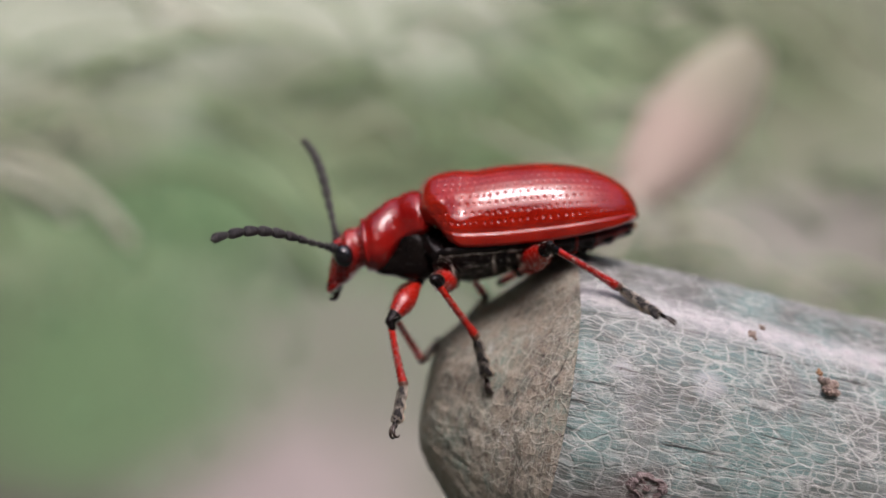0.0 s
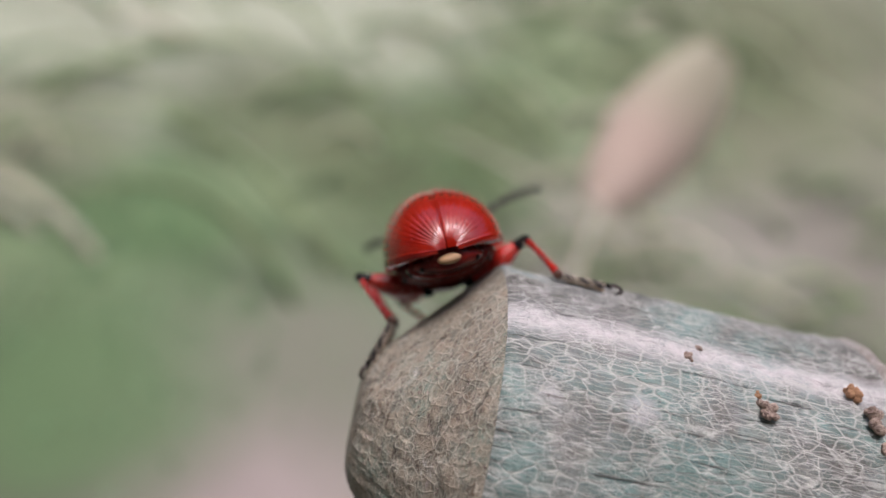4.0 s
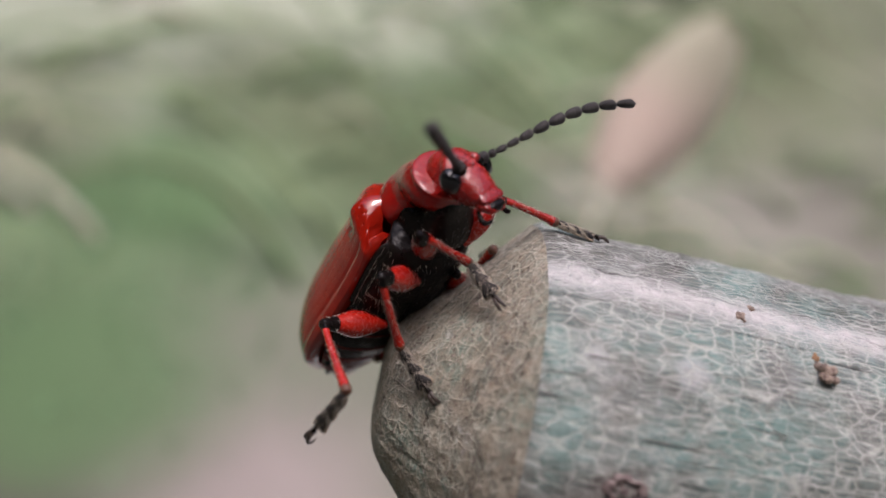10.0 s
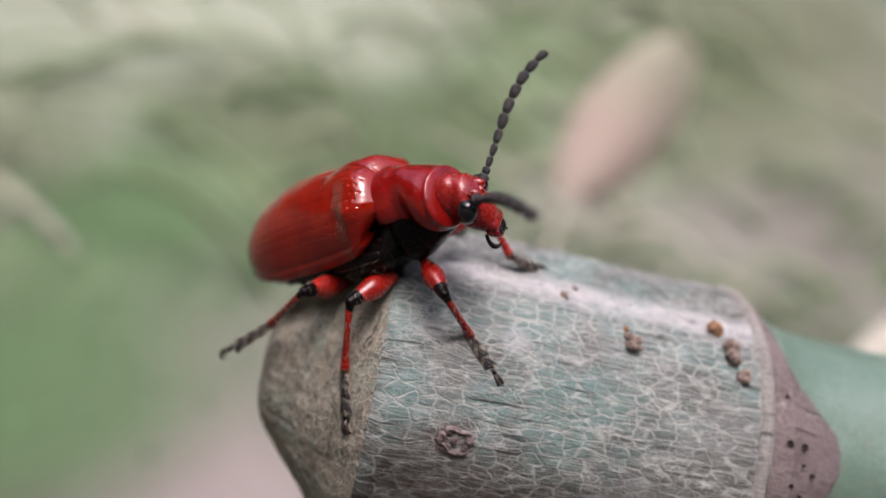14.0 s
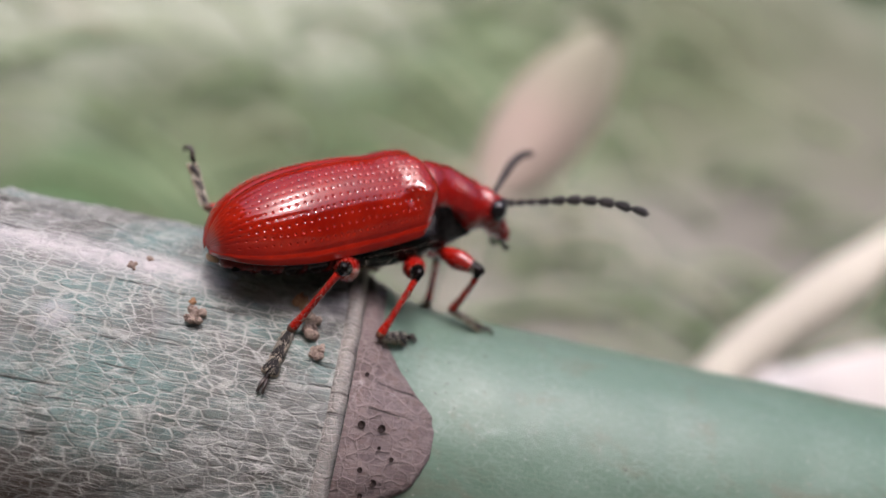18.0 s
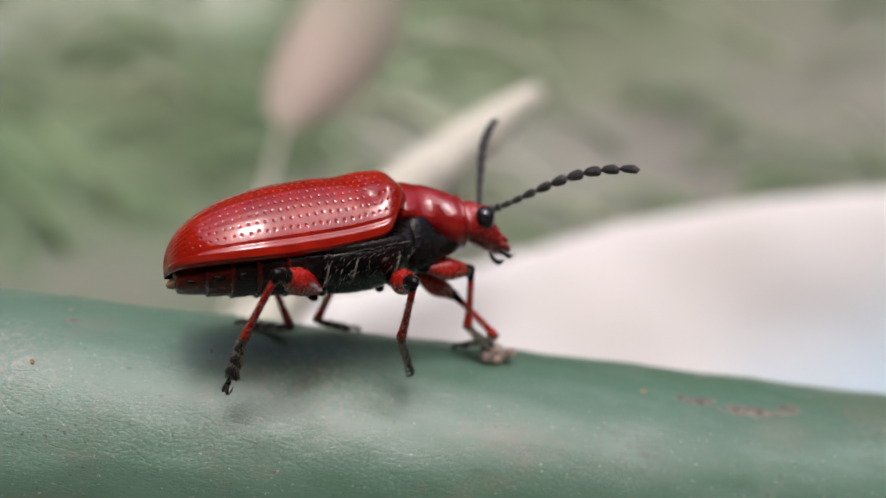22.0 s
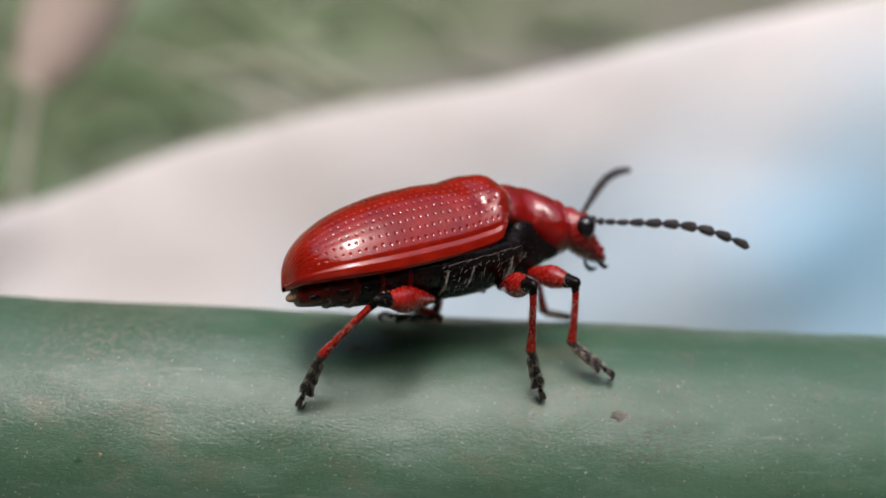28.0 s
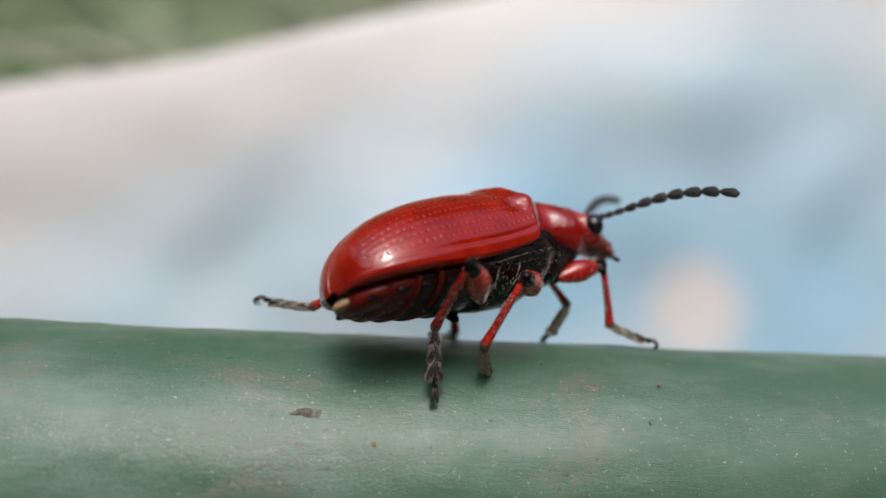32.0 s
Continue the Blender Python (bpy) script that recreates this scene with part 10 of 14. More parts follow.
    walk(JOINTED['R1'][0], [
        (0, pose(0.00256, -0.00043, -0.00079, 0, 41, -45)), (0.5, pose(0.00260, -0.00042, -0.00079, -9, 40, -54)), (1, pose(0.00264, -0.00042, -0.00079, -22, 41, -64)),
        (1.5, pose(0.00263, -0.00040, -0.00080, -33.4, 28.2, -65.9)), (2, pose(0.00262, -0.00038, -0.00080, -41.9, 20.5, -66.6)), (2.5, pose(0.00263, -0.00038, -0.00080, -44.3, 6.0, -51.0)),
        (3, pose(0.00262, -0.00039, -0.00080, -55.9, -8.9, -36.7)), (3.25, pose(0.00262, -0.00039, -0.00080, -36.2, -12.1, -34.5)), (3.5, pose(0.00261, -0.00039, -0.00080, -59.9, -5.3, -41.1)),
        (3.75, pose(0.00261, -0.00039, -0.00080, -32.2, -9.0, -40.0)), (4, pose(0.00261, -0.00040, -0.00080, -52.3, -4.2, -49.6)), (4.5, pose(0.00260, -0.00040, -0.00080, -33, 4, -56)),
        (5, pose(0.00260, -0.00040, -0.00080, -47.5, 37.7, -40.3)), (5.5, pose(0.00260, -0.00040, -0.00080, -57.8, 46.1, -51.8)), (6, pose(0.00260, -0.00040, -0.00080, -52.1, 58.1, -46.1)),
        (6.5, pose(0.00260, -0.00040, -0.00080, -20.3, 40.1, -30.8)), (7, pose(0.00260, -0.00040, -0.00080, 12.3, 19.4, -30.0)), (7.5, pose(0.00237, -0.00040, -0.00081, 48.4, -33.2, -72.7)),
        (8, pose(0.00221, -0.00041, -0.00078, 69.4, 32.0, -65.3)), (8.5, pose(0.00231, -0.00040, -0.00080, 35.6, 40.9, -69.6)), (9, pose(0.00219, -0.00036, -0.00079, 49.7, -20.3, 3.0)),
        (9.5, pose(0.00210, -0.00029, -0.00079, 30.5, 23.9, -44.5)), (10, pose(0.00223, -0.00042, -0.00078, 31.1, 4.6, -43.1)), (10.5, pose(0.00221, -0.00043, -0.00077, -0.4, 14.9, -49.8)),
        (11, pose(0.00218, -0.00045, -0.00076, -20.9, 26.3, -59.1)), (11.5, pose(0.00219, -0.00048, -0.00075, -17.9, 15.6, -68.8)), (12, pose(0.00219, -0.00051, -0.00074, -3.9, 11.5, -80.1)),
        (12.5, pose(0.00231, -0.00053, -0.00075, 8.8, 13.7, -77.5)), (13, pose(0.00243, -0.00053, -0.00075, 19.2, 24.0, -76.5)), (13.5, pose(0.00256, -0.00055, -0.00074, 53.5, 12.9, -76.5)),
        (13.75, pose(0.00254, -0.00047, -0.00078, 11.4, 4.8, -58.3)), (14, pose(0.00251, -0.00039, -0.00081, 1.3, 22.4, -43.1)), (14.25, pose(0.00252, -0.00041, -0.00080, -10.6, 12.6, -54.6)),
        (14.5, pose(0.00253, -0.00043, -0.00080, -21.3, 3.5, -65.0)), (14.75, pose(0.00254, -0.00042, -0.00080, -29.0, 6.5, -46.4)), (15, pose(0.00254, -0.00042, -0.00080, -60.7, 24.4, -41.9)),
        (15.25, pose(0.00255, -0.00042, -0.00080, -44.8, 13.5, -31.7)), (15.5, pose(0.00255, -0.00042, -0.00080, -74.7, 21.5, -48.0)), (15.75, pose(0.00256, -0.00042, -0.00080, -38.0, 3.3, -31.4)),
        (16, pose(0.00257, -0.00042, -0.00080, -71.2, 13.7, -42.1)), (16.25, pose(0.00257, -0.00042, -0.00080, -23.1, -8.1, -36.5)), (16.5, pose(0.00258, -0.00042, -0.00080, -60.2, 0.7, -40.3)),
        (16.75, pose(0.00258, -0.00042, -0.00080, -8.3, 1.1, -48.0)), (17, pose(0.00259, -0.00042, -0.00080, -8.2, -12.0, -67.7)), (17.25, pose(0.00259, -0.00042, -0.00080, -4.9, 5.2, -52.4)),
        (17.5, pose(0.00260, -0.00042, -0.00079, -9, 2, -69)), (17.75, pose(0.00260, -0.00039, -0.00080, 12, 30, -13)), (18, pose(0.00261, -0.00037, -0.00081, -0, 10, -64)),
        (18.25, pose(0.00260, -0.00038, -0.00080, 15, 2, -53)), (18.5, pose(0.00260, -0.00040, -0.00080, -8, 6, -55)), (18.75, pose(0.00260, -0.00041, -0.00080, 11, 9, -12)),
        (19, pose(0.00260, -0.00042, -0.00079, 2, 4, -9)), (19.25, pose(0.00261, -0.00041, -0.00080, 4, -6, -6)), (19.5, pose(0.00261, -0.00040, -0.00080, -0, -19, -56)),
        (19.75, pose(0.00261, -0.00040, -0.00080, 16, -9, -61)), (20, pose(0.00262, -0.00039, -0.00080, 16, -15, -70)), (20.25, pose(0.00261, -0.00039, -0.00080, 11, 7, -63)),
        (20.5, pose(0.00260, -0.00040, -0.00080, 0, -8, -65)), (20.75, pose(0.00259, -0.00040, -0.00080, 3, 17, -56)), (21, pose(0.00259, -0.00041, -0.00080, -5, 20, -54)),
        (21.25, pose(0.00259, -0.00041, -0.00080, 13, 15, 0)), (21.5, pose(0.00260, -0.00041, -0.00080, 26, 27, 6)), (21.75, pose(0.00261, -0.00041, -0.00079, 30, 25, 18)),
        (22, pose(0.00261, -0.00041, -0.00079, 29, 8, 18)), (22.25, pose(0.00261, -0.00041, -0.00079, 21, -7, 7)), (22.5, pose(0.00261, -0.00041, -0.00080, -0, 19, -42)),
        (22.75, pose(0.00261, -0.00040, -0.00080, 19, -15, -52)), (23, pose(0.00261, -0.00040, -0.00080, -2, -13, -66)), (23.25, pose(0.00261, -0.00039, -0.00080, 16, -11, -57)),
        (23.5, pose(0.00261, -0.00038, -0.00080, -7, 3, -60)), (23.75, pose(0.00260, -0.00038, -0.00081, 12, -5, -1)), (24, pose(0.00260, -0.00037, -0.00081, 13, 2, -4)),
        (24.25, pose(0.00260, -0.00037, -0.00081, 29, 21, 5)), (24.5, pose(0.00259, -0.00037, -0.00081, 19, 11, -6)), (24.75, pose(0.00259, -0.00037, -0.00081, 36, 21, 2)),
        (25, pose(0.00259, -0.00037, -0.00081, 33, 22, -0)), (25.25, pose(0.00259, -0.00037, -0.00081, 44, 24, 1)), (25.5, pose(0.00259, -0.00036, -0.00081, 17, 33, -50)),
        (25.75, pose(0.00259, -0.00036, -0.00081, 16, 32, -49)), (26, pose(0.00260, -0.00036, -0.00081, 7, 39, -49)), (26.25, pose(0.00259, -0.00036, -0.00081, 17, 33, -51)),
        (26.5, pose(0.00259, -0.00037, -0.00081, 2, 17, -64)), (26.75, pose(0.00259, -0.00037, -0.00081, 19, 32, -53)), (27, pose(0.00259, -0.00038, -0.00081, 12, 29, -61)),
        (27.25, pose(0.00259, -0.00038, -0.00081, 47, 34, -6)), (27.5, pose(0.00259, -0.00039, -0.00081, 8, 24, -63)), (27.75, pose(0.00258, -0.00039, -0.00081, 44, 28, -6)),
        (28, pose(0.00258, -0.00040, -0.00080, 5, 21, -65)), (28.25, pose(0.00258, -0.00040, -0.00080, 23, 19, -54)), (28.5, pose(0.00258, -0.00040, -0.00080, -0, 17, -66)),
        (28.75, pose(0.00258, -0.00041, -0.00080, 22, 11, -54)), (29, pose(0.00257, -0.00041, -0.00080, 10, 8, -58)), (29.25, pose(0.00258, -0.00041, -0.00080, 12, 10, -51)),
        (29.5, pose(0.00259, -0.00040, -0.00080, -9, 20, -53)), (29.75, pose(0.00260, -0.00040, -0.00080, -6, 19, -46)), (30, pose(0.00260, -0.00039, -0.00080, -23, 28, -44)),
        (30.25, pose(0.00261, -0.00039, -0.00080, 2, 34, -17)), (30.5, pose(0.00261, -0.00039, -0.00080, 1, 32, -17)), (30.75, pose(0.00261, -0.00038, -0.00080, 20, 32, -10)),
        (31, pose(0.00261, -0.00038, -0.00080, 20, 19, -12)), (31.25, pose(0.00263, -0.00038, -0.00080, 32, 28, -3)), (31.5, pose(0.00264, -0.00037, -0.00080, 13, 13, -17)),
        (31.75, pose(0.00266, -0.00036, -0.00080, 27, 12, -11)), (32, pose(0.00267, -0.00036, -0.00080, 21, 1, -18)),
    ])
    walk(JOINTED['R1'][1], [
        (0, pose(0.00345, -0.00130, -0.00188, 180, 57, 135)), (0.5, pose(0.00334, -0.00145, -0.00185, -170, 44, 139)), (1, pose(0.00318, -0.00154, -0.00187, -160, 32, 142)),
        (1.5, pose(0.00322, -0.00173, -0.00158, -146.0, 33.6, 154.1)), (2, pose(0.00323, -0.00180, -0.00138, -125.2, 39.7, 173.3)), (2.5, pose(0.00366, -0.00166, -0.00097, -107.8, 43.3, -165.1)),
        (3, pose(0.00393, -0.00136, -0.00054, -107.1, 32.6, -175.5)), (3.25, pose(0.00395, -0.00130, -0.00045, -107.7, 53.2, -159.1)), (3.5, pose(0.00385, -0.00147, -0.00065, -98.8, 30.6, -162.1)),
        (3.75, pose(0.00386, -0.00144, -0.00054, -123.7, 50.6, -179.7)), (4, pose(0.00368, -0.00165, -0.00068, -110.5, 33.3, 177.4)), (4.5, pose(0.00351, -0.00177, -0.00091, -136, 38, 157)),
        (5, pose(0.00360, -0.00125, -0.00181, -126.7, 13.6, 167.8)), (5.5, pose(0.00331, -0.00130, -0.00199, -120.1, 7.7, 166.1)), (6, pose(0.00320, -0.00103, -0.00220, -124.5, 10.1, 170.9)),
        (6.5, pose(0.00368, -0.00105, -0.00186, -149.5, 11.9, 153.9)), (7, pose(0.00395, -0.00118, -0.00135, 172.1, 27.0, 135.4)), (7.5, pose(0.00278, -0.00172, 0.00009, 99.4, 41.9, 52.2)),
        (8, pose(0.00280, -0.00168, -0.00165, 112.5, 7.0, 54.1)), (8.5, pose(0.00275, -0.00157, -0.00188, 139.6, 30.0, 70.4)), (9, pose(0.00374, -0.00028, -0.00022, 95.4, 38.0, 100.0)),
        (9.5, pose(0.00317, -0.00135, -0.00146, 151.7, 11.4, 115.0)), (10, pose(0.00343, -0.00154, -0.00091, 147.1, 21.3, 111.6)), (10.5, pose(0.00324, -0.00165, -0.00119, -179.1, 44.5, 126.4)),
        (11, pose(0.00294, -0.00172, -0.00149, -137.0, 60.2, 164.4)), (11.5, pose(0.00276, -0.00196, -0.00119, -138.4, 61.5, 146.5)), (12, pose(0.00247, -0.00210, -0.00107, -168.0, 62.1, 105.8)),
        (12.5, pose(0.00266, -0.00210, -0.00114, 151.8, 72.7, 70.9)), (13, pose(0.00278, -0.00200, -0.00142, 89.7, 70.6, 7.2)), (13.5, pose(0.00293, -0.00211, -0.00111, 81.0, 35.1, -14.7)),
        (13.75, pose(0.00340, -0.00187, -0.00092, 83.9, 76.1, 23.0)), (14, pose(0.00362, -0.00143, -0.00144, 174.3, 70.2, 132.7)), (14.25, pose(0.00345, -0.00172, -0.00116, -152.3, 72.1, 158.7)),
        (14.5, pose(0.00323, -0.00192, -0.00090, -107.0, 69.0, -166.4)), (14.75, pose(0.00367, -0.00161, -0.00099, -94.1, 61.1, -135.6)), (15, pose(0.00366, -0.00142, -0.00148, -95.0, 35.4, -108.7)),
        (15.25, pose(0.00391, -0.00126, -0.00118, -76.1, 44.4, -91.1)), (15.5, pose(0.00358, -0.00156, -0.00140, -103.3, 18.1, -127.0)), (15.75, pose(0.00397, -0.00128, -0.00089, -69.3, 48.6, -92.7)),
        (16, pose(0.00376, -0.00149, -0.00119, -100.3, 17.8, -136.2)), (16.25, pose(0.00388, -0.00139, -0.00057, -53.2, 60.3, -88.0)), (16.5, pose(0.00384, -0.00149, -0.00082, -97.6, 28.5, -147.3)),
        (16.75, pose(0.00368, -0.00165, -0.00083, -35.5, 75.5, -80.0)), (17, pose(0.00320, -0.00191, -0.00046, -59.8, 80.1, -124.9)), (17.25, pose(0.00359, -0.00172, -0.00095, -35.5, 82.5, -84.5)),
        (17.5, pose(0.00319, -0.00196, -0.00084, -107, 82, -168)), (17.75, pose(0.00399, -0.00072, -0.00163, -85, 26, -133)), (18, pose(0.00331, -0.00184, -0.00110, 177, 60, 119)),
        (18.25, pose(0.00360, -0.00169, -0.00086, 108, 73, 67)), (18.5, pose(0.00353, -0.00175, -0.00098, -172, 52, 141)), (18.75, pose(0.00419, -0.00076, -0.00107, 36, 75, 9)),
        (19, pose(0.00423, -0.00067, -0.00090, 136, 89, 117)), (19.25, pose(0.00424, -0.00059, -0.00063, 9, 57, -15)), (19.5, pose(0.00348, -0.00170, -0.00026, 171, 84, 127)),
        (19.75, pose(0.00341, -0.00182, -0.00054, 20, 37, -17)), (20, pose(0.00317, -0.00188, -0.00036, 34, 50, -17)), (20.25, pose(0.00335, -0.00185, -0.00101, 21, 25, -22)),
        (20.5, pose(0.00328, -0.00189, -0.00058, 80, 73, 31)), (20.75, pose(0.00347, -0.00172, -0.00127, 19, 34, -14)), (21, pose(0.00351, -0.00166, -0.00136, 29, 58, -2)),
        (21.25, pose(0.00418, -0.00040, -0.00124, -0, 47, -29)), (21.5, pose(0.00406, -0.00025, -0.00156, 147, 64, 132)), (21.75, pose(0.00404, 0.00004, -0.00148, 44, 56, 34)),
        (22, pose(0.00417, 0.00008, -0.00103, 94, 61, 98)), (22.25, pose(0.00424, -0.00021, -0.00059, 68, 66, 62)), (22.5, pose(0.00377, -0.00145, -0.00135, 156, 33, 141)),
        (22.75, pose(0.00358, -0.00166, -0.00037, 85, 69, 54)), (23, pose(0.00327, -0.00187, -0.00044, 164, 70, 105)), (23.25, pose(0.00349, -0.00175, -0.00047, 70, 63, 34)),
        (23.5, pose(0.00344, -0.00181, -0.00089, 173, 58, 120)), (23.75, pose(0.00424, -0.00042, -0.00065, 19, 64, -14)), (24, pose(0.00425, -0.00047, -0.00087, 34, 81, 7)),
        (24.25, pose(0.00413, -0.00023, -0.00141, 29, 44, -1)), (24.5, pose(0.00420, -0.00054, -0.00111, -155, 82, 176)), (24.75, pose(0.00413, -0.00031, -0.00140, 36, 41, -0)),
        (25, pose(0.00412, -0.00038, -0.00144, 30, 45, -10)), (25.25, pose(0.00410, -0.00036, -0.00148, 45, 42, -2)), (25.5, pose(0.00347, -0.00142, -0.00171, 91, 63, 46)),
        (25.75, pose(0.00350, -0.00142, -0.00168, 34, 35, -9)), (26, pose(0.00344, -0.00133, -0.00185, 31, 47, -13)), (26.25, pose(0.00346, -0.00142, -0.00172, 36, 36, -13)),
        (26.5, pose(0.00329, -0.00178, -0.00129, 92, 67, 44)), (26.75, pose(0.00343, -0.00149, -0.00167, 40, 37, -13)), (27, pose(0.00329, -0.00164, -0.00162, 132, 66, 77)),
        (27.25, pose(0.00394, -0.00052, -0.00174, 46, 48, -11)), (27.5, pose(0.00326, -0.00174, -0.00148, 145, 66, 89)), (27.75, pose(0.00403, -0.00053, -0.00158, 49, 54, -5)),
        (28, pose(0.00323, -0.00180, -0.00138, 157, 65, 101)), (28.25, pose(0.00351, -0.00166, -0.00132, 66, 58, 16)), (28.5, pose(0.00322, -0.00184, -0.00128, 170, 64, 112)),
        (28.75, pose(0.00354, -0.00171, -0.00112, 73, 62, 25)), (29, pose(0.00343, -0.00180, -0.00104, 135, 73, 83)), (29.25, pose(0.00361, -0.00166, -0.00110, 87, 74, 42)),
        (29.5, pose(0.00352, -0.00164, -0.00137, -162, 73, 154)), (29.75, pose(0.00368, -0.00152, -0.00134, 5, 80, -27)), (30, pose(0.00364, -0.00141, -0.00157, -85, 78, -108)),
        (30.25, pose(0.00391, -0.00079, -0.00173, -26, 73, -53)), (30.5, pose(0.00395, -0.00080, -0.00166, -121, 70, -153)), (30.75, pose(0.00399, -0.00063, -0.00166, 22, 69, -13)),
        (31, pose(0.00414, -0.00070, -0.00133, 52, 80, 13)), (31.25, pose(0.00409, -0.00045, -0.00157, 33, 56, -5)), (31.5, pose(0.00417, -0.00085, -0.00118, 170, 64, 134)),
        (31.75, pose(0.00425, -0.00067, -0.00114, 53, 63, 21)), (32, pose(0.00424, -0.00087, -0.00084, 115, 69, 87)),
    ])
    walk(JOINTED['R1'][2], [
        (0, pose(0.00279, -0.00064, -0.00329, -50, -11, -118)), (0.5, pose(0.00242, -0.00064, -0.00303, -58, 15, -98)), (1, pose(0.00204, -0.00064, -0.00277, -25, 39, -72)),
        (1.5, pose(0.00195, -0.00111, -0.00252, -12.4, 64.0, -36.4)), (2, pose(0.00193, -0.00164, -0.00246, 38.9, 64.9, 45.1)), (2.5, pose(0.00247, -0.00197, -0.00214, -18.8, 65.7, 0.1)),
        (3, pose(0.00250, -0.00148, -0.00146, -30.9, 66.7, -8.9)), (3.25, pose(0.00300, -0.00167, -0.00181, 11.9, 67.4, -14.2)), (3.5, pose(0.00246, -0.00192, -0.00151, 7.8, 67.0, -19.6)),
        (3.75, pose(0.00278, -0.00144, -0.00186, -1.5, 67.5, -23.4)), (4, pose(0.00226, -0.00159, -0.00161, -5.5, 66.9, -28.0)), (4.5, pose(0.00228, -0.00124, -0.00196, -20, 67, -36)),
        (5, pose(0.00198, -0.00090, -0.00221, -71.5, 77.7, -72.1)), (5.5, pose(0.00167, -0.00090, -0.00222, -150.2, 87.6, -149.7)), (6, pose(0.00155, -0.00076, -0.00250, 132.5, 75.8, 137.0)),
        (6.5, pose(0.00219, -0.00031, -0.00221, -111.1, 70.1, -125.7)), (7, pose(0.00287, -0.00012, -0.00212, -69.0, 43.7, -120.4)), (7.5, pose(0.00356, -0.00072, -0.00104, 8.2, 40.4, -68.7)),
        (8, pose(0.00378, -0.00031, -0.00186, -44.4, 47.4, -135.8)), (8.5, pose(0.00324, -0.00018, -0.00273, 52.4, 74.5, -15.8)), (9, pose(0.00350, 0.00104, -0.00126, 80.7, 23.0, 55.3)),
        (9.5, pose(0.00247, 0.00016, -0.00180, 12.3, 81.6, -25.9)), (10, pose(0.00285, -0.00007, -0.00153, 10.2, 83.0, -43.9)), (10.5, pose(0.00252, -0.00067, -0.00238, -89.0, 71.8, -151.2)),
        (11, pose(0.00213, -0.00149, -0.00297, -90.6, 53.1, -163.0)), (11.5, pose(0.00209, -0.00151, -0.00269, -67.7, 59.6, -133.0)), (12, pose(0.00225, -0.00134, -0.00257, -40.9, 56.3, -102.1)),
        (12.5, pose(0.00282, -0.00162, -0.00277, -16.0, 55.4, -73.5)), (13, pose(0.00334, -0.00193, -0.00302, 5.4, 48.2, -49.7)), (13.5, pose(0.00428, -0.00247, -0.00209, -93.4, 62.4, -128.3)),
        (13.75, pose(0.00378, -0.00171, -0.00257, -54.8, 67.4, -81.9)), (14, pose(0.00323, -0.00101, -0.00304, -14.6, 59.3, -40.3)), (14.25, pose(0.00296, -0.00153, -0.00278, -24.0, 49.0, -56.7)),
        (14.5, pose(0.00263, -0.00207, -0.00249, -25.3, 36.4, -67.5)), (14.75, pose(0.00308, -0.00218, -0.00247, -3.3, 37.1, -40.3)), (15, pose(0.00322, -0.00274, -0.00247, 16.9, 33.1, -14.4)),
        (15.25, pose(0.00389, -0.00248, -0.00237, 14.4, 37.6, -9.2)), (15.5, pose(0.00260, -0.00285, -0.00193, 20.4, 40.2, -2.3)), (15.75, pose(0.00391, -0.00240, -0.00217, 15.5, 44.0, 5.5)),
        (16, pose(0.00259, -0.00261, -0.00171, 20.6, 47.0, 16.0)), (16.25, pose(0.00391, -0.00223, -0.00205, 15.7, 47.7, 27.7)), (16.5, pose(0.00258, -0.00230, -0.00163, 19.2, 48.1, 39.8)),
        (16.75, pose(0.00376, -0.00206, -0.00248, 47.9, 45.9, 50.1)), (17, pose(0.00303, -0.00215, -0.00213, 56.4, 44.3, 60.1)), (17.25, pose(0.00361, -0.00194, -0.00264, 36.4, 41.3, 67.6)),
        (17.5, pose(0.00296, -0.00201, -0.00253, 39, 38, 74)), (17.75, pose(0.00294, -0.00184, -0.00238, 7, 46, 22)), (18, pose(0.00290, -0.00109, -0.00257, -5, 32, -25)),
        (18.25, pose(0.00379, -0.00123, -0.00248, -9, 32, -25)), (18.5, pose(0.00272, -0.00108, -0.00231, -1, 32, -25)), (18.75, pose(0.00463, -0.00069, -0.00271, -8, 33, -26)),
        (19, pose(0.00421, -0.00064, -0.00260, -4, 33, -25)), (19.25, pose(0.00512, -0.00084, -0.00207, 5, 25, -19)), (19.5, pose(0.00336, -0.00155, -0.00195, 18, 15, -16)),
        (19.75, pose(0.00471, -0.00222, -0.00156, 23, 5, -14)), (20, pose(0.00421, -0.00219, -0.00167, 35, -4, -13)), (20.25, pose(0.00478, -0.00241, -0.00174, 30, 2, -20)),
        (20.5, pose(0.00371, -0.00162, -0.00220, 35, 9, -27)), (20.75, pose(0.00484, -0.00205, -0.00222, 29, 17, -33)), (21, pose(0.00441, -0.00169, -0.00280, 33, 21, -41)),
        (21.25, pose(0.00518, -0.00096, -0.00249, 33, 27, -27)), (21.5, pose(0.00357, 0.00030, -0.00309, 44, 33, -9)), (21.75, pose(0.00484, 0.00058, -0.00288, 41, 36, 10)),
        (22, pose(0.00405, 0.00089, -0.00252, 43, 36, 29)), (22.25, pose(0.00456, 0.00040, -0.00215, 46, 34, 32)), (22.5, pose(0.00267, -0.00055, -0.00228, 58, 33, 34)),
        (22.75, pose(0.00394, -0.00116, -0.00195, 57, 32, 37)), (23, pose(0.00312, -0.00130, -0.00203, 63, 30, 40)), (23.25, pose(0.00413, -0.00132, -0.00199, 58, 34, 29)),
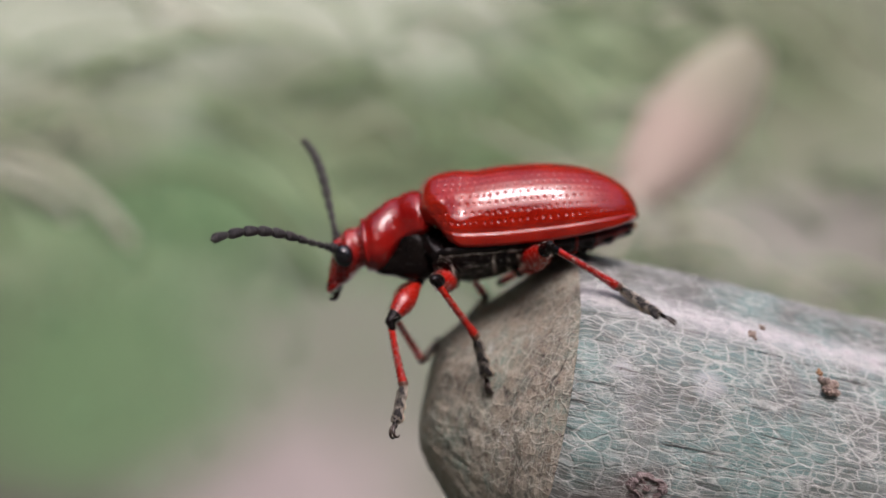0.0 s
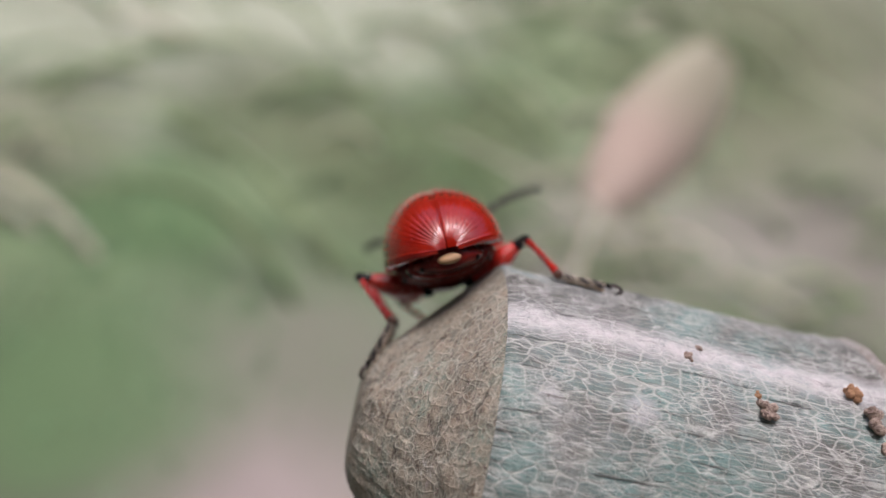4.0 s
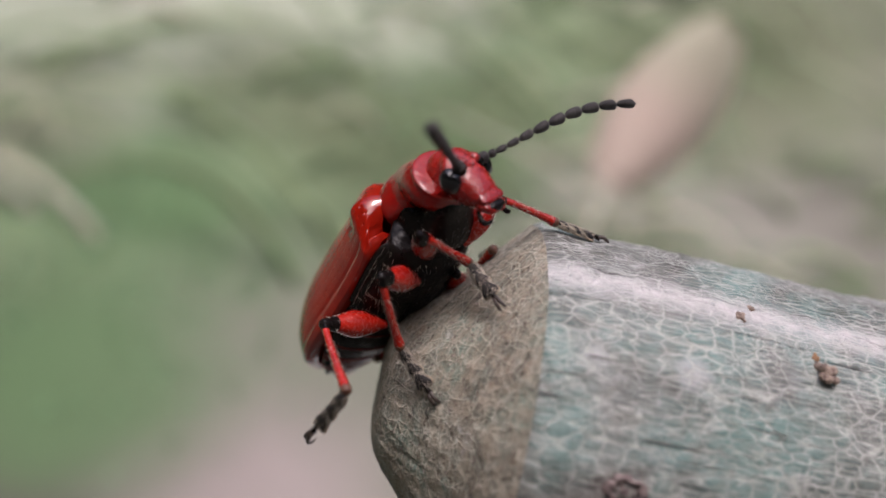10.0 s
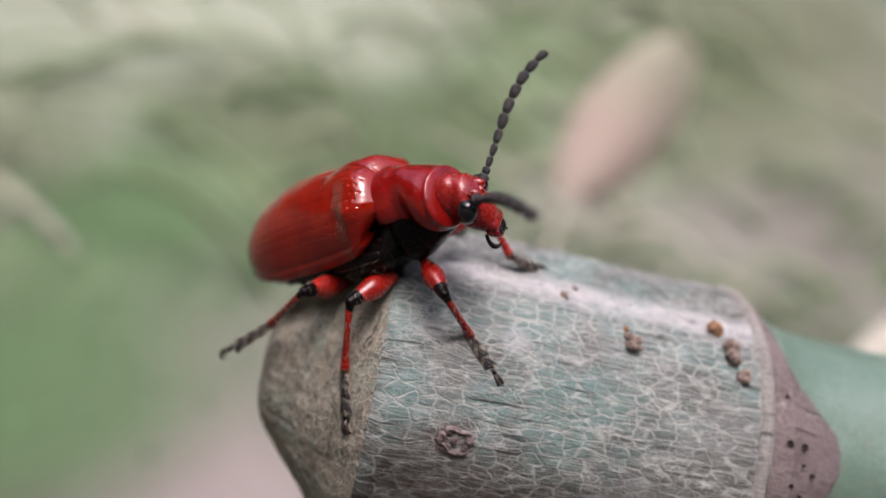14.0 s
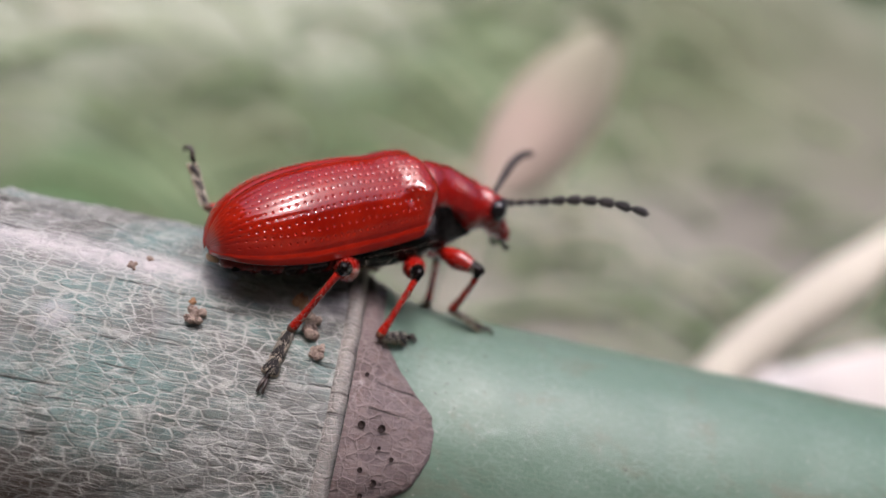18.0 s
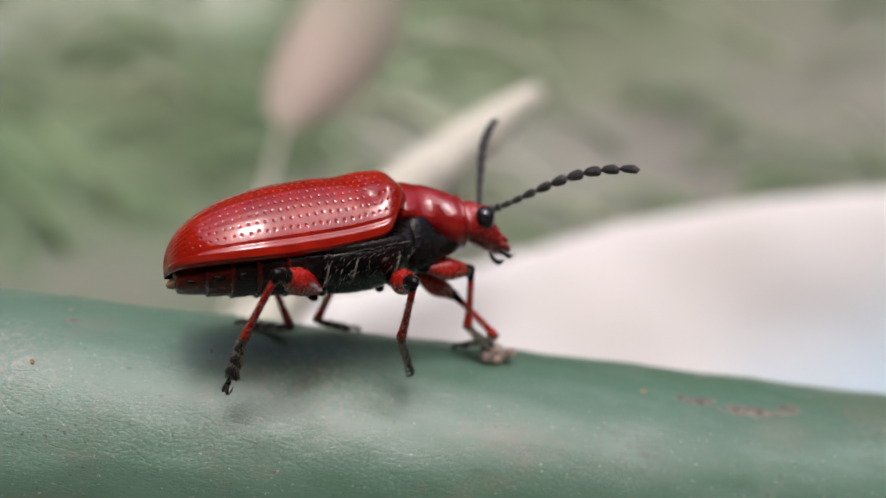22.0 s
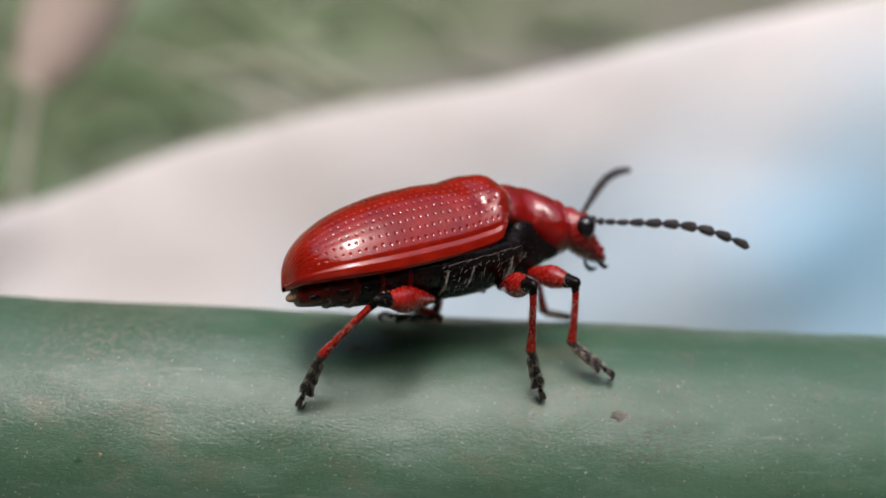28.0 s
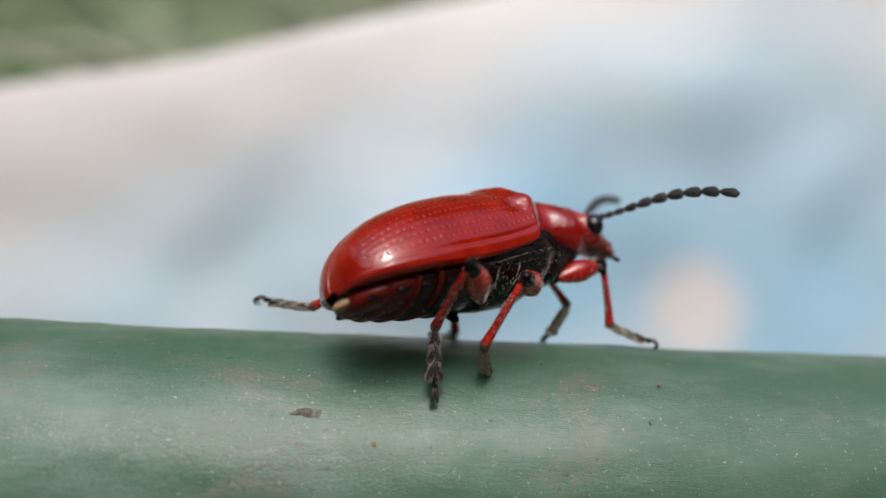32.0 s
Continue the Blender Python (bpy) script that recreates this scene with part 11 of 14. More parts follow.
        (23.5, pose(0.00298, -0.00102, -0.00233, 62, 36, 16)), (23.75, pose(0.00495, -0.00060, -0.00219, 48, 38, 4)), (24, pose(0.00451, -0.00044, -0.00255, 45, 38, -8)),
        (24.25, pose(0.00535, -0.00026, -0.00260, 40, 38, -7)), (24.5, pose(0.00398, -0.00053, -0.00280, 52, 39, -4)), (24.75, pose(0.00542, -0.00031, -0.00251, 44, 37, -4)),
        (25, pose(0.00530, -0.00058, -0.00263, 51, 40, -2)), (25.25, pose(0.00537, -0.00039, -0.00261, 46, 35, -8)), (25.5, pose(0.00400, -0.00087, -0.00323, 54, 33, -14)),
        (25.75, pose(0.00488, -0.00166, -0.00265, 46, 30, -20)), (26, pose(0.00457, -0.00159, -0.00309, 53, 26, -25)), (26.25, pose(0.00480, -0.00173, -0.00272, 47, 29, -24)),
        (26.5, pose(0.00378, -0.00132, -0.00285, 53, 32, -21)), (26.75, pose(0.00475, -0.00179, -0.00270, 46, 35, -21)), (27, pose(0.00345, -0.00096, -0.00317, 54, 37, -18)),
        (27.25, pose(0.00505, -0.00074, -0.00302, 46, 41, -17)), (27.5, pose(0.00327, -0.00106, -0.00304, 55, 44, -14)), (27.75, pose(0.00502, -0.00062, -0.00296, 48, 47, -13)),
        (28, pose(0.00310, -0.00110, -0.00293, 57, 51, -10)), (28.25, pose(0.00438, -0.00142, -0.00276, 50, 55, -8)), (28.5, pose(0.00294, -0.00115, -0.00281, 61, 58, -6)),
        (28.75, pose(0.00426, -0.00139, -0.00262, 52, 60, -3)), (29, pose(0.00349, -0.00132, -0.00267, 59, 64, -1)), (29.25, pose(0.00395, -0.00136, -0.00273, 41, 61, -12)),
        (29.5, pose(0.00308, -0.00142, -0.00299, 36, 57, -19)), (29.75, pose(0.00394, -0.00165, -0.00302, 18, 53, -26)), (30, pose(0.00353, -0.00175, -0.00323, 12, 48, -30)),
        (30.25, pose(0.00422, -0.00120, -0.00336, 11, 49, -29)), (30.5, pose(0.00344, -0.00106, -0.00326, 19, 48, -28)), (30.75, pose(0.00458, -0.00076, -0.00326, 14, 47, -27)),
        (31, pose(0.00444, -0.00063, -0.00300, 19, 44, -26)), (31.25, pose(0.00504, -0.00053, -0.00297, 16, 43, -25)), (31.5, pose(0.00364, -0.00031, -0.00271, 27, 43, -25)),
        (31.75, pose(0.00496, -0.00039, -0.00265, 18, 41, -26)), (32, pose(0.00427, -0.00026, -0.00242, 25, 40, -25)),
    ])
    walk(JOINTED['R2'][0], [
        (0, pose(0.00170, -0.00060, -0.00105, -39, -23, -99)), (0.5, pose(0.00170, -0.00060, -0.00105, -36, -19, -101)), (1, pose(0.00170, -0.00060, -0.00105, -33, -15, -103)),
        (1.5, pose(0.00170, -0.00060, -0.00105, -27.3, -20.7, -95.9)), (2, pose(0.00170, -0.00060, -0.00105, -23.5, -22.5, -85.6)), (2.5, pose(0.00170, -0.00060, -0.00105, 13.5, -24.4, -94.2)),
        (3, pose(0.00170, -0.00060, -0.00105, 28.8, -22.9, -88.6)), (3.25, pose(0.00170, -0.00060, -0.00105, -37.2, -19.8, -39.8)), (3.5, pose(0.00170, -0.00060, -0.00105, 27.1, -24.6, -89.2)),
        (3.75, pose(0.00170, -0.00060, -0.00105, -38.6, -16.7, -38.3)), (4, pose(0.00170, -0.00060, -0.00105, 27.4, -22.6, -95.8)), (4.5, pose(0.00170, -0.00060, -0.00105, -19.1, -23.5, -36.1)),
        (5, pose(0.00170, -0.00060, -0.00105, 0.1, -14.0, -74.3)), (5.5, pose(0.00170, -0.00060, -0.00105, -5.2, 2.8, -67.6)), (6, pose(0.00170, -0.00060, -0.00105, -16.4, 20.2, -76.5)),
        (6.5, pose(0.00170, -0.00060, -0.00105, -14.9, -4.5, -80.5)), (7, pose(0.00170, -0.00060, -0.00105, -28.9, -21.4, -103.6)), (7.5, pose(0.00170, -0.00060, -0.00105, -42.3, 2.1, -90.1)),
        (8, pose(0.00170, -0.00060, -0.00105, -48.4, 0.1, -50.4)), (8.5, pose(0.00170, -0.00060, -0.00105, -11.4, 23.6, -49.0)), (9, pose(0.00170, -0.00060, -0.00105, -17.1, -11.7, -50.9)),
        (9.5, pose(0.00170, -0.00060, -0.00105, -68.7, -10.0, -78.4)), (10, pose(0.00170, -0.00060, -0.00105, -46.2, 3.0, -67.0)), (10.5, pose(0.00170, -0.00060, -0.00105, -36.4, -3.8, -61.2)),
        (11, pose(0.00170, -0.00060, -0.00105, -28.8, 0.4, -63.2)), (11.5, pose(0.00170, -0.00060, -0.00105, -18.8, -5.6, -74.4)), (12, pose(0.00170, -0.00060, -0.00105, -6.1, -4.1, -98.0)),
        (12.5, pose(0.00170, -0.00060, -0.00105, -1.9, -9.5, -106.6)), (13, pose(0.00170, -0.00060, -0.00105, 0.8, -9.7, -116.3)), (13.5, pose(0.00170, -0.00060, -0.00105, 38.3, -0.8, -94.5)),
        (13.75, pose(0.00170, -0.00060, -0.00105, 4.0, -17.0, -94.7)), (14, pose(0.00170, -0.00060, -0.00105, -28.2, -12.4, -95.3)), (14.25, pose(0.00170, -0.00060, -0.00105, -22.3, -17.5, -90.1)),
        (14.5, pose(0.00170, -0.00060, -0.00105, -23.5, -20.0, -86.2)), (14.75, pose(0.00170, -0.00060, -0.00105, -23.7, -11.3, -104.5)), (15, pose(0.00170, -0.00060, -0.00105, -13.9, -7.7, -112.4)),
        (15.25, pose(0.00170, -0.00060, -0.00105, -25.1, -7.0, -118.4)), (15.5, pose(0.00170, -0.00060, -0.00105, -18.8, -24.1, -93.4)), (15.75, pose(0.00170, -0.00060, -0.00105, -33.0, -2.7, -118.6)),
        (16, pose(0.00170, -0.00060, -0.00105, -21.5, -23.9, -91.1)), (16.25, pose(0.00170, -0.00060, -0.00105, -36.3, 1.2, -118.2)), (16.5, pose(0.00170, -0.00060, -0.00105, -23.0, -22.1, -86.5)),
        (16.75, pose(0.00170, -0.00060, -0.00105, -38.9, 1.8, -115.1)), (17, pose(0.00170, -0.00060, -0.00105, -24.5, -20.4, -81.9)), (17.25, pose(0.00170, -0.00060, -0.00105, -41.0, -0.5, -108.9)),
        (17.5, pose(0.00170, -0.00060, -0.00105, -31, -7, -92)), (17.75, pose(0.00170, -0.00060, -0.00105, -34, -11, -104)), (18, pose(0.00170, -0.00060, -0.00105, -34, -15, -109)),
        (18.25, pose(0.00170, -0.00060, -0.00105, -41, -9, -124)), (18.5, pose(0.00170, -0.00060, -0.00105, -25, -25, -98)), (18.75, pose(0.00170, -0.00060, -0.00105, -44, -11, -126)),
        (19, pose(0.00170, -0.00060, -0.00105, -41, -19, -111)), (19.25, pose(0.00170, -0.00060, -0.00105, -47, -10, -122)), (19.5, pose(0.00170, -0.00060, -0.00105, -14, -22, -96)),
        (19.75, pose(0.00170, -0.00060, -0.00105, -43, -2, -117)), (20, pose(0.00170, -0.00060, -0.00105, -21, 3, -107)), (20.25, pose(0.00170, -0.00060, -0.00105, -44, 3, -119)),
        (20.5, pose(0.00170, -0.00060, -0.00105, -9, -9, -100)), (20.75, pose(0.00170, -0.00060, -0.00105, -51, 3, -125)), (21, pose(0.00170, -0.00060, -0.00105, -42, -2, -112)),
        (21.25, pose(0.00170, -0.00060, -0.00105, -51, 6, -123)), (21.5, pose(0.00170, -0.00060, -0.00105, -3, 4, -92)), (21.75, pose(0.00170, -0.00060, -0.00105, -37, 15, -112)),
        (22, pose(0.00170, -0.00060, -0.00105, -1, 8, -89)), (22.25, pose(0.00170, -0.00060, -0.00105, -27, 27, -104)), (22.5, pose(0.00170, -0.00060, -0.00105, 21, 27, -72)),
        (22.75, pose(0.00170, -0.00060, -0.00105, -26, 38, -101)), (23, pose(0.00170, -0.00060, -0.00105, -4, 32, -83)), (23.25, pose(0.00170, -0.00060, -0.00105, -36, 31, -109)),
        (23.5, pose(0.00170, -0.00060, -0.00105, 2, 14, -90)), (23.75, pose(0.00170, -0.00060, -0.00105, -42, 6, -125)), (24, pose(0.00170, -0.00060, -0.00105, -53, -7, -120)),
        (24.25, pose(0.00170, -0.00060, -0.00105, -58, -1, -131)), (24.5, pose(0.00170, -0.00060, -0.00105, -17, -7, -106)), (24.75, pose(0.00170, -0.00060, -0.00105, -52, 7, -128)),
        (25, pose(0.00170, -0.00060, -0.00105, -30, 7, -112)), (25.25, pose(0.00170, -0.00060, -0.00105, -57, 8, -130)), (25.5, pose(0.00170, -0.00060, -0.00105, -28, -4, -107)),
        (25.75, pose(0.00170, -0.00060, -0.00105, -70, 2, -135)), (26, pose(0.00170, -0.00060, -0.00105, -69, 1, -127)), (26.25, pose(0.00170, -0.00060, -0.00105, -71, 2, -136)),
        (26.5, pose(0.00170, -0.00060, -0.00105, -36, -6, -105)), (26.75, pose(0.00170, -0.00060, -0.00105, -60, 5, -129)), (27, pose(0.00170, -0.00060, -0.00105, -16, -5, -102)),
        (27.25, pose(0.00170, -0.00060, -0.00105, -50, 10, -123)), (27.5, pose(0.00170, -0.00060, -0.00105, -3, -1, -97)), (27.75, pose(0.00170, -0.00060, -0.00105, -39, 14, -116)),
        (28, pose(0.00170, -0.00060, -0.00105, 5, 4, -90)), (28.25, pose(0.00170, -0.00060, -0.00105, -30, 19, -108)), (28.5, pose(0.00170, -0.00060, -0.00105, 9, 8, -82)),
        (28.75, pose(0.00170, -0.00060, -0.00105, -22, 22, -99)), (29, pose(0.00170, -0.00060, -0.00105, -6, 17, -83)), (29.25, pose(0.00170, -0.00060, -0.00105, -17, 23, -94)),
        (29.5, pose(0.00170, -0.00060, -0.00105, -3, 15, -85)), (29.75, pose(0.00170, -0.00060, -0.00105, -27, 26, -104)), (30, pose(0.00170, -0.00060, -0.00105, -23, 23, -100)),
        (30.25, pose(0.00170, -0.00060, -0.00105, -30, 19, -113)), (30.5, pose(0.00170, -0.00060, -0.00105, -13, 2, -104)), (30.75, pose(0.00170, -0.00060, -0.00105, -35, 8, -124)),
        (31, pose(0.00170, -0.00060, -0.00105, -32, -0, -122)), (31.25, pose(0.00170, -0.00060, -0.00105, -48, 3, -139)), (31.5, pose(0.00170, -0.00060, -0.00105, -29, -13, -117)),
        (31.75, pose(0.00170, -0.00060, -0.00105, -55, -0, -147)), (32, pose(0.00170, -0.00060, -0.00105, -52, -6, -137)),
    ])
    walk(JOINTED['R2'][1], [
        (0, pose(0.00142, -0.00229, -0.00034, -107, 52, 132)), (0.5, pose(0.00136, -0.00232, -0.00045, -114, 53, 126)), (1, pose(0.00130, -0.00234, -0.00056, -121, 53, 121)),
        (1.5, pose(0.00152, -0.00232, -0.00040, -127.9, 56.4, 122.0)), (2, pose(0.00183, -0.00230, -0.00034, -134.9, 60.2, 126.1)), (2.5, pose(0.00158, -0.00228, -0.00029, 130.8, 66.9, 50.0)),
        (3, pose(0.00174, -0.00230, -0.00033, 107.0, 56.1, 43.5)), (3.25, pose(0.00303, -0.00171, -0.00042, -81.2, 41.3, -177.0)), (3.5, pose(0.00172, -0.00228, -0.00028, 110.8, 56.3, 45.7)),
        (3.75, pose(0.00309, -0.00169, -0.00052, -80.9, 36.5, -178.4)), (4, pose(0.00153, -0.00230, -0.00034, 111.8, 52.6, 44.6)), (4.5, pose(0.00307, -0.00160, -0.00031, -103.8, 52.4, 178.2)),
        (5, pose(0.00218, -0.00233, -0.00060, 178.8, 54.9, 107.6)), (5.5, pose(0.00240, -0.00231, -0.00114, -173.3, 37.2, 114.8)), (6, pose(0.00210, -0.00229, -0.00169, -159.8, 26.4, 113.2)),
        (6.5, pose(0.00201, -0.00242, -0.00091, -162.0, 29.5, 105.1)), (7, pose(0.00130, -0.00227, -0.00037, -137.6, 45.1, 105.9)), (7.25, pose(0.00163, -0.00239, -0.00084, -65, 60, -168)),
        (7.5, pose(0.00170, -0.00245, -0.00112, -42.4, 48.8, -143.4)), (8, pose(0.00288, -0.00203, -0.00105, -154.9, 45.6, 144.4)), (8.25, pose(0.00280, -0.00158, -0.00008, -163, 79, 142)),
        (8.5, pose(0.00281, -0.00188, -0.00179, 165.0, 3.2, 109.6)), (9, pose(0.00284, -0.00201, -0.00067, -144.4, 60.6, 155.3)), (9.5, pose(0.00207, -0.00238, -0.00073, -148.0, 14.5, 123.8)),
        (10, pose(0.00242, -0.00230, -0.00115, -119.5, 33.8, 156.3)), (10.5, pose(0.00259, -0.00222, -0.00093, -98.4, 54.5, -171.2)), (11, pose(0.00253, -0.00225, -0.00106, -54.2, 55.1, -117.7)),
        (11.5, pose(0.00219, -0.00237, -0.00087, -102.2, 71.5, 175.7)), (12, pose(0.00144, -0.00243, -0.00092, -36.5, 80.5, -139.0)), (12.5, pose(0.00118, -0.00235, -0.00075, -6.0, 66.4, -111.5)),
        (13, pose(0.00089, -0.00223, -0.00074, 0.2, 53.1, -109.4)), (13.5, pose(0.00155, -0.00244, -0.00103, 68.1, 47.2, -28.9)), (13.75, pose(0.00156, -0.00236, -0.00051, 5.5, 67.4, -77.4)),
        (14, pose(0.00153, -0.00240, -0.00065, -58.1, 55.8, -139.6)), (14.25, pose(0.00170, -0.00236, -0.00049, -41.6, 51.7, -120.0)), (14.5, pose(0.00181, -0.00233, -0.00042, -39.6, 49.1, -118.6)),
        (14.75, pose(0.00125, -0.00236, -0.00069, -27.0, 24.2, -115.6)), (15, pose(0.00100, -0.00230, -0.00080, -13.8, 12.0, -114.5)), (15.25, pose(0.00083, -0.00222, -0.00082, -25.7, 11.6, -125.3)),
        (15.5, pose(0.00160, -0.00229, -0.00029, -24.1, 34.2, -115.7)), (15.75, pose(0.00081, -0.00222, -0.00096, -33.9, 15.3, -127.1)), (16, pose(0.00167, -0.00229, -0.00030, -30.0, 41.6, -115.9)),
        (16.25, pose(0.00083, -0.00223, -0.00109, -39.0, 18.7, -127.9)), (16.5, pose(0.00180, -0.00231, -0.00035, -35.1, 46.3, -117.6)), (16.75, pose(0.00092, -0.00227, -0.00111, -43.6, 24.5, -130.1)),
        (17, pose(0.00194, -0.00232, -0.00041, -39.5, 49.5, -118.4)), (17.25, pose(0.00110, -0.00235, -0.00103, -49.3, 30.3, -135.2)), (17.5, pose(0.00163, -0.00243, -0.00081, -53, 51, -135)),
        (17.75, pose(0.00127, -0.00236, -0.00069, -58, 47, -155)), (18, pose(0.00113, -0.00229, -0.00057, -68, 54, -178)), (18.25, pose(0.00067, -0.00211, -0.00077, -56, 37, -170)),
        (18.5, pose(0.00148, -0.00226, -0.00026, -104, 65, 149)), (18.75, pose(0.00064, -0.00207, -0.00070, -73, 44, 161)), (19, pose(0.00109, -0.00223, -0.00044, -89, 50, 146)),
        (19.25, pose(0.00072, -0.00214, -0.00073, -86, 44, 149)), (19.5, pose(0.00152, -0.00231, -0.00037, -150, 61, 112)), (19.75, pose(0.00086, -0.00224, -0.00098, -107, 45, 136)),
        (20, pose(0.00116, -0.00237, -0.00114, -148, 49, 109)), (20.25, pose(0.00081, -0.00222, -0.00115, -115, 42, 129)), (20.5, pose(0.00140, -0.00240, -0.00077, -166, 49, 98)),
        (20.75, pose(0.00065, -0.00212, -0.00114, -107, 36, 129)), (21, pose(0.00100, -0.00231, -0.00100, -120, 39, 120)), (21.25, pose(0.00071, -0.00215, -0.00123, -114, 34, 121)),
        (21.5, pose(0.00164, -0.00245, -0.00117, 177, 36, 91)), (21.75, pose(0.00102, -0.00225, -0.00153, -139, 31, 107)), (22, pose(0.00173, -0.00243, -0.00131, 179, 38, 95)),
        (22.25, pose(0.00130, -0.00220, -0.00189, -155, 30, 105)), (22.5, pose(0.00221, -0.00217, -0.00188, 153, 35, 87)), (22.75, pose(0.00142, -0.00203, -0.00219, -158, 33, 111)),
        (23, pose(0.00190, -0.00216, -0.00202, 180, 44, 103)), (23.25, pose(0.00118, -0.00210, -0.00201, -146, 32, 114)), (23.5, pose(0.00171, -0.00239, -0.00151, 176, 30, 92)),
        (23.75, pose(0.00063, -0.00210, -0.00125, -120, 30, 119)), (24, pose(0.00078, -0.00219, -0.00083, -112, 31, 110)), (24.25, pose(0.00048, -0.00199, -0.00101, -102, 29, 121)),
        (24.5, pose(0.00120, -0.00236, -0.00081, -158, 36, 93)), (24.75, pose(0.00056, -0.00204, -0.00127, -115, 31, 115)), (25, pose(0.00101, -0.00230, -0.00127, -143, 36, 102)),
        (25.25, pose(0.00052, -0.00200, -0.00131, -111, 28, 117)), (25.5, pose(0.00117, -0.00237, -0.00091, -144, 34, 100)), (25.75, pose(0.00039, -0.00191, -0.00111, -94, 20, 129)),
        (26, pose(0.00058, -0.00207, -0.00108, -98, 20, 118)), (26.25, pose(0.00037, -0.00188, -0.00111, -92, 19, 131)), (26.5, pose(0.00122, -0.00237, -0.00084, -133, 34, 107)),
        (26.75, pose(0.00054, -0.00203, -0.00122, -102, 27, 128)), (27, pose(0.00132, -0.00240, -0.00088, -157, 44, 101)), (27.25, pose(0.00071, -0.00213, -0.00136, -114, 36, 126)),
        (27.5, pose(0.00148, -0.00244, -0.00102, -175, 51, 95)), (27.75, pose(0.00092, -0.00222, -0.00151, -125, 43, 125)), (28, pose(0.00170, -0.00245, -0.00118, 170, 58, 88)),
        (28.25, pose(0.00117, -0.00227, -0.00164, -137, 51, 124)), (28.5, pose(0.00194, -0.00242, -0.00129, 154, 66, 78)), (28.75, pose(0.00143, -0.00230, -0.00174, -143, 60, 127)),
        (29, pose(0.00191, -0.00235, -0.00160, -172, 75, 111)), (29.25, pose(0.00157, -0.00229, -0.00178, -139, 70, 137)), (29.5, pose(0.00186, -0.00238, -0.00153, -170, 81, 111)),
        (29.75, pose(0.00129, -0.00221, -0.00186, -93, 68, 178)), (30, pose(0.00139, -0.00227, -0.00179, -70, 69, -156)), (30.25, pose(0.00101, -0.00220, -0.00167, -95, 64, 166)),
        (30.5, pose(0.00126, -0.00239, -0.00113, -147, 67, 113)), (30.75, pose(0.00066, -0.00211, -0.00129, -115, 53, 129)), (31, pose(0.00071, -0.00216, -0.00105, -130, 49, 108)),
        (31.25, pose(0.00030, -0.00181, -0.00115, -101, 42, 129)), (31.5, pose(0.00088, -0.00221, -0.00064, -131, 48, 104)), (31.75, pose(0.00014, -0.00160, -0.00104, -93, 33, 128)),
        (32, pose(0.00035, -0.00185, -0.00085, -97, 37, 126)),
    ])
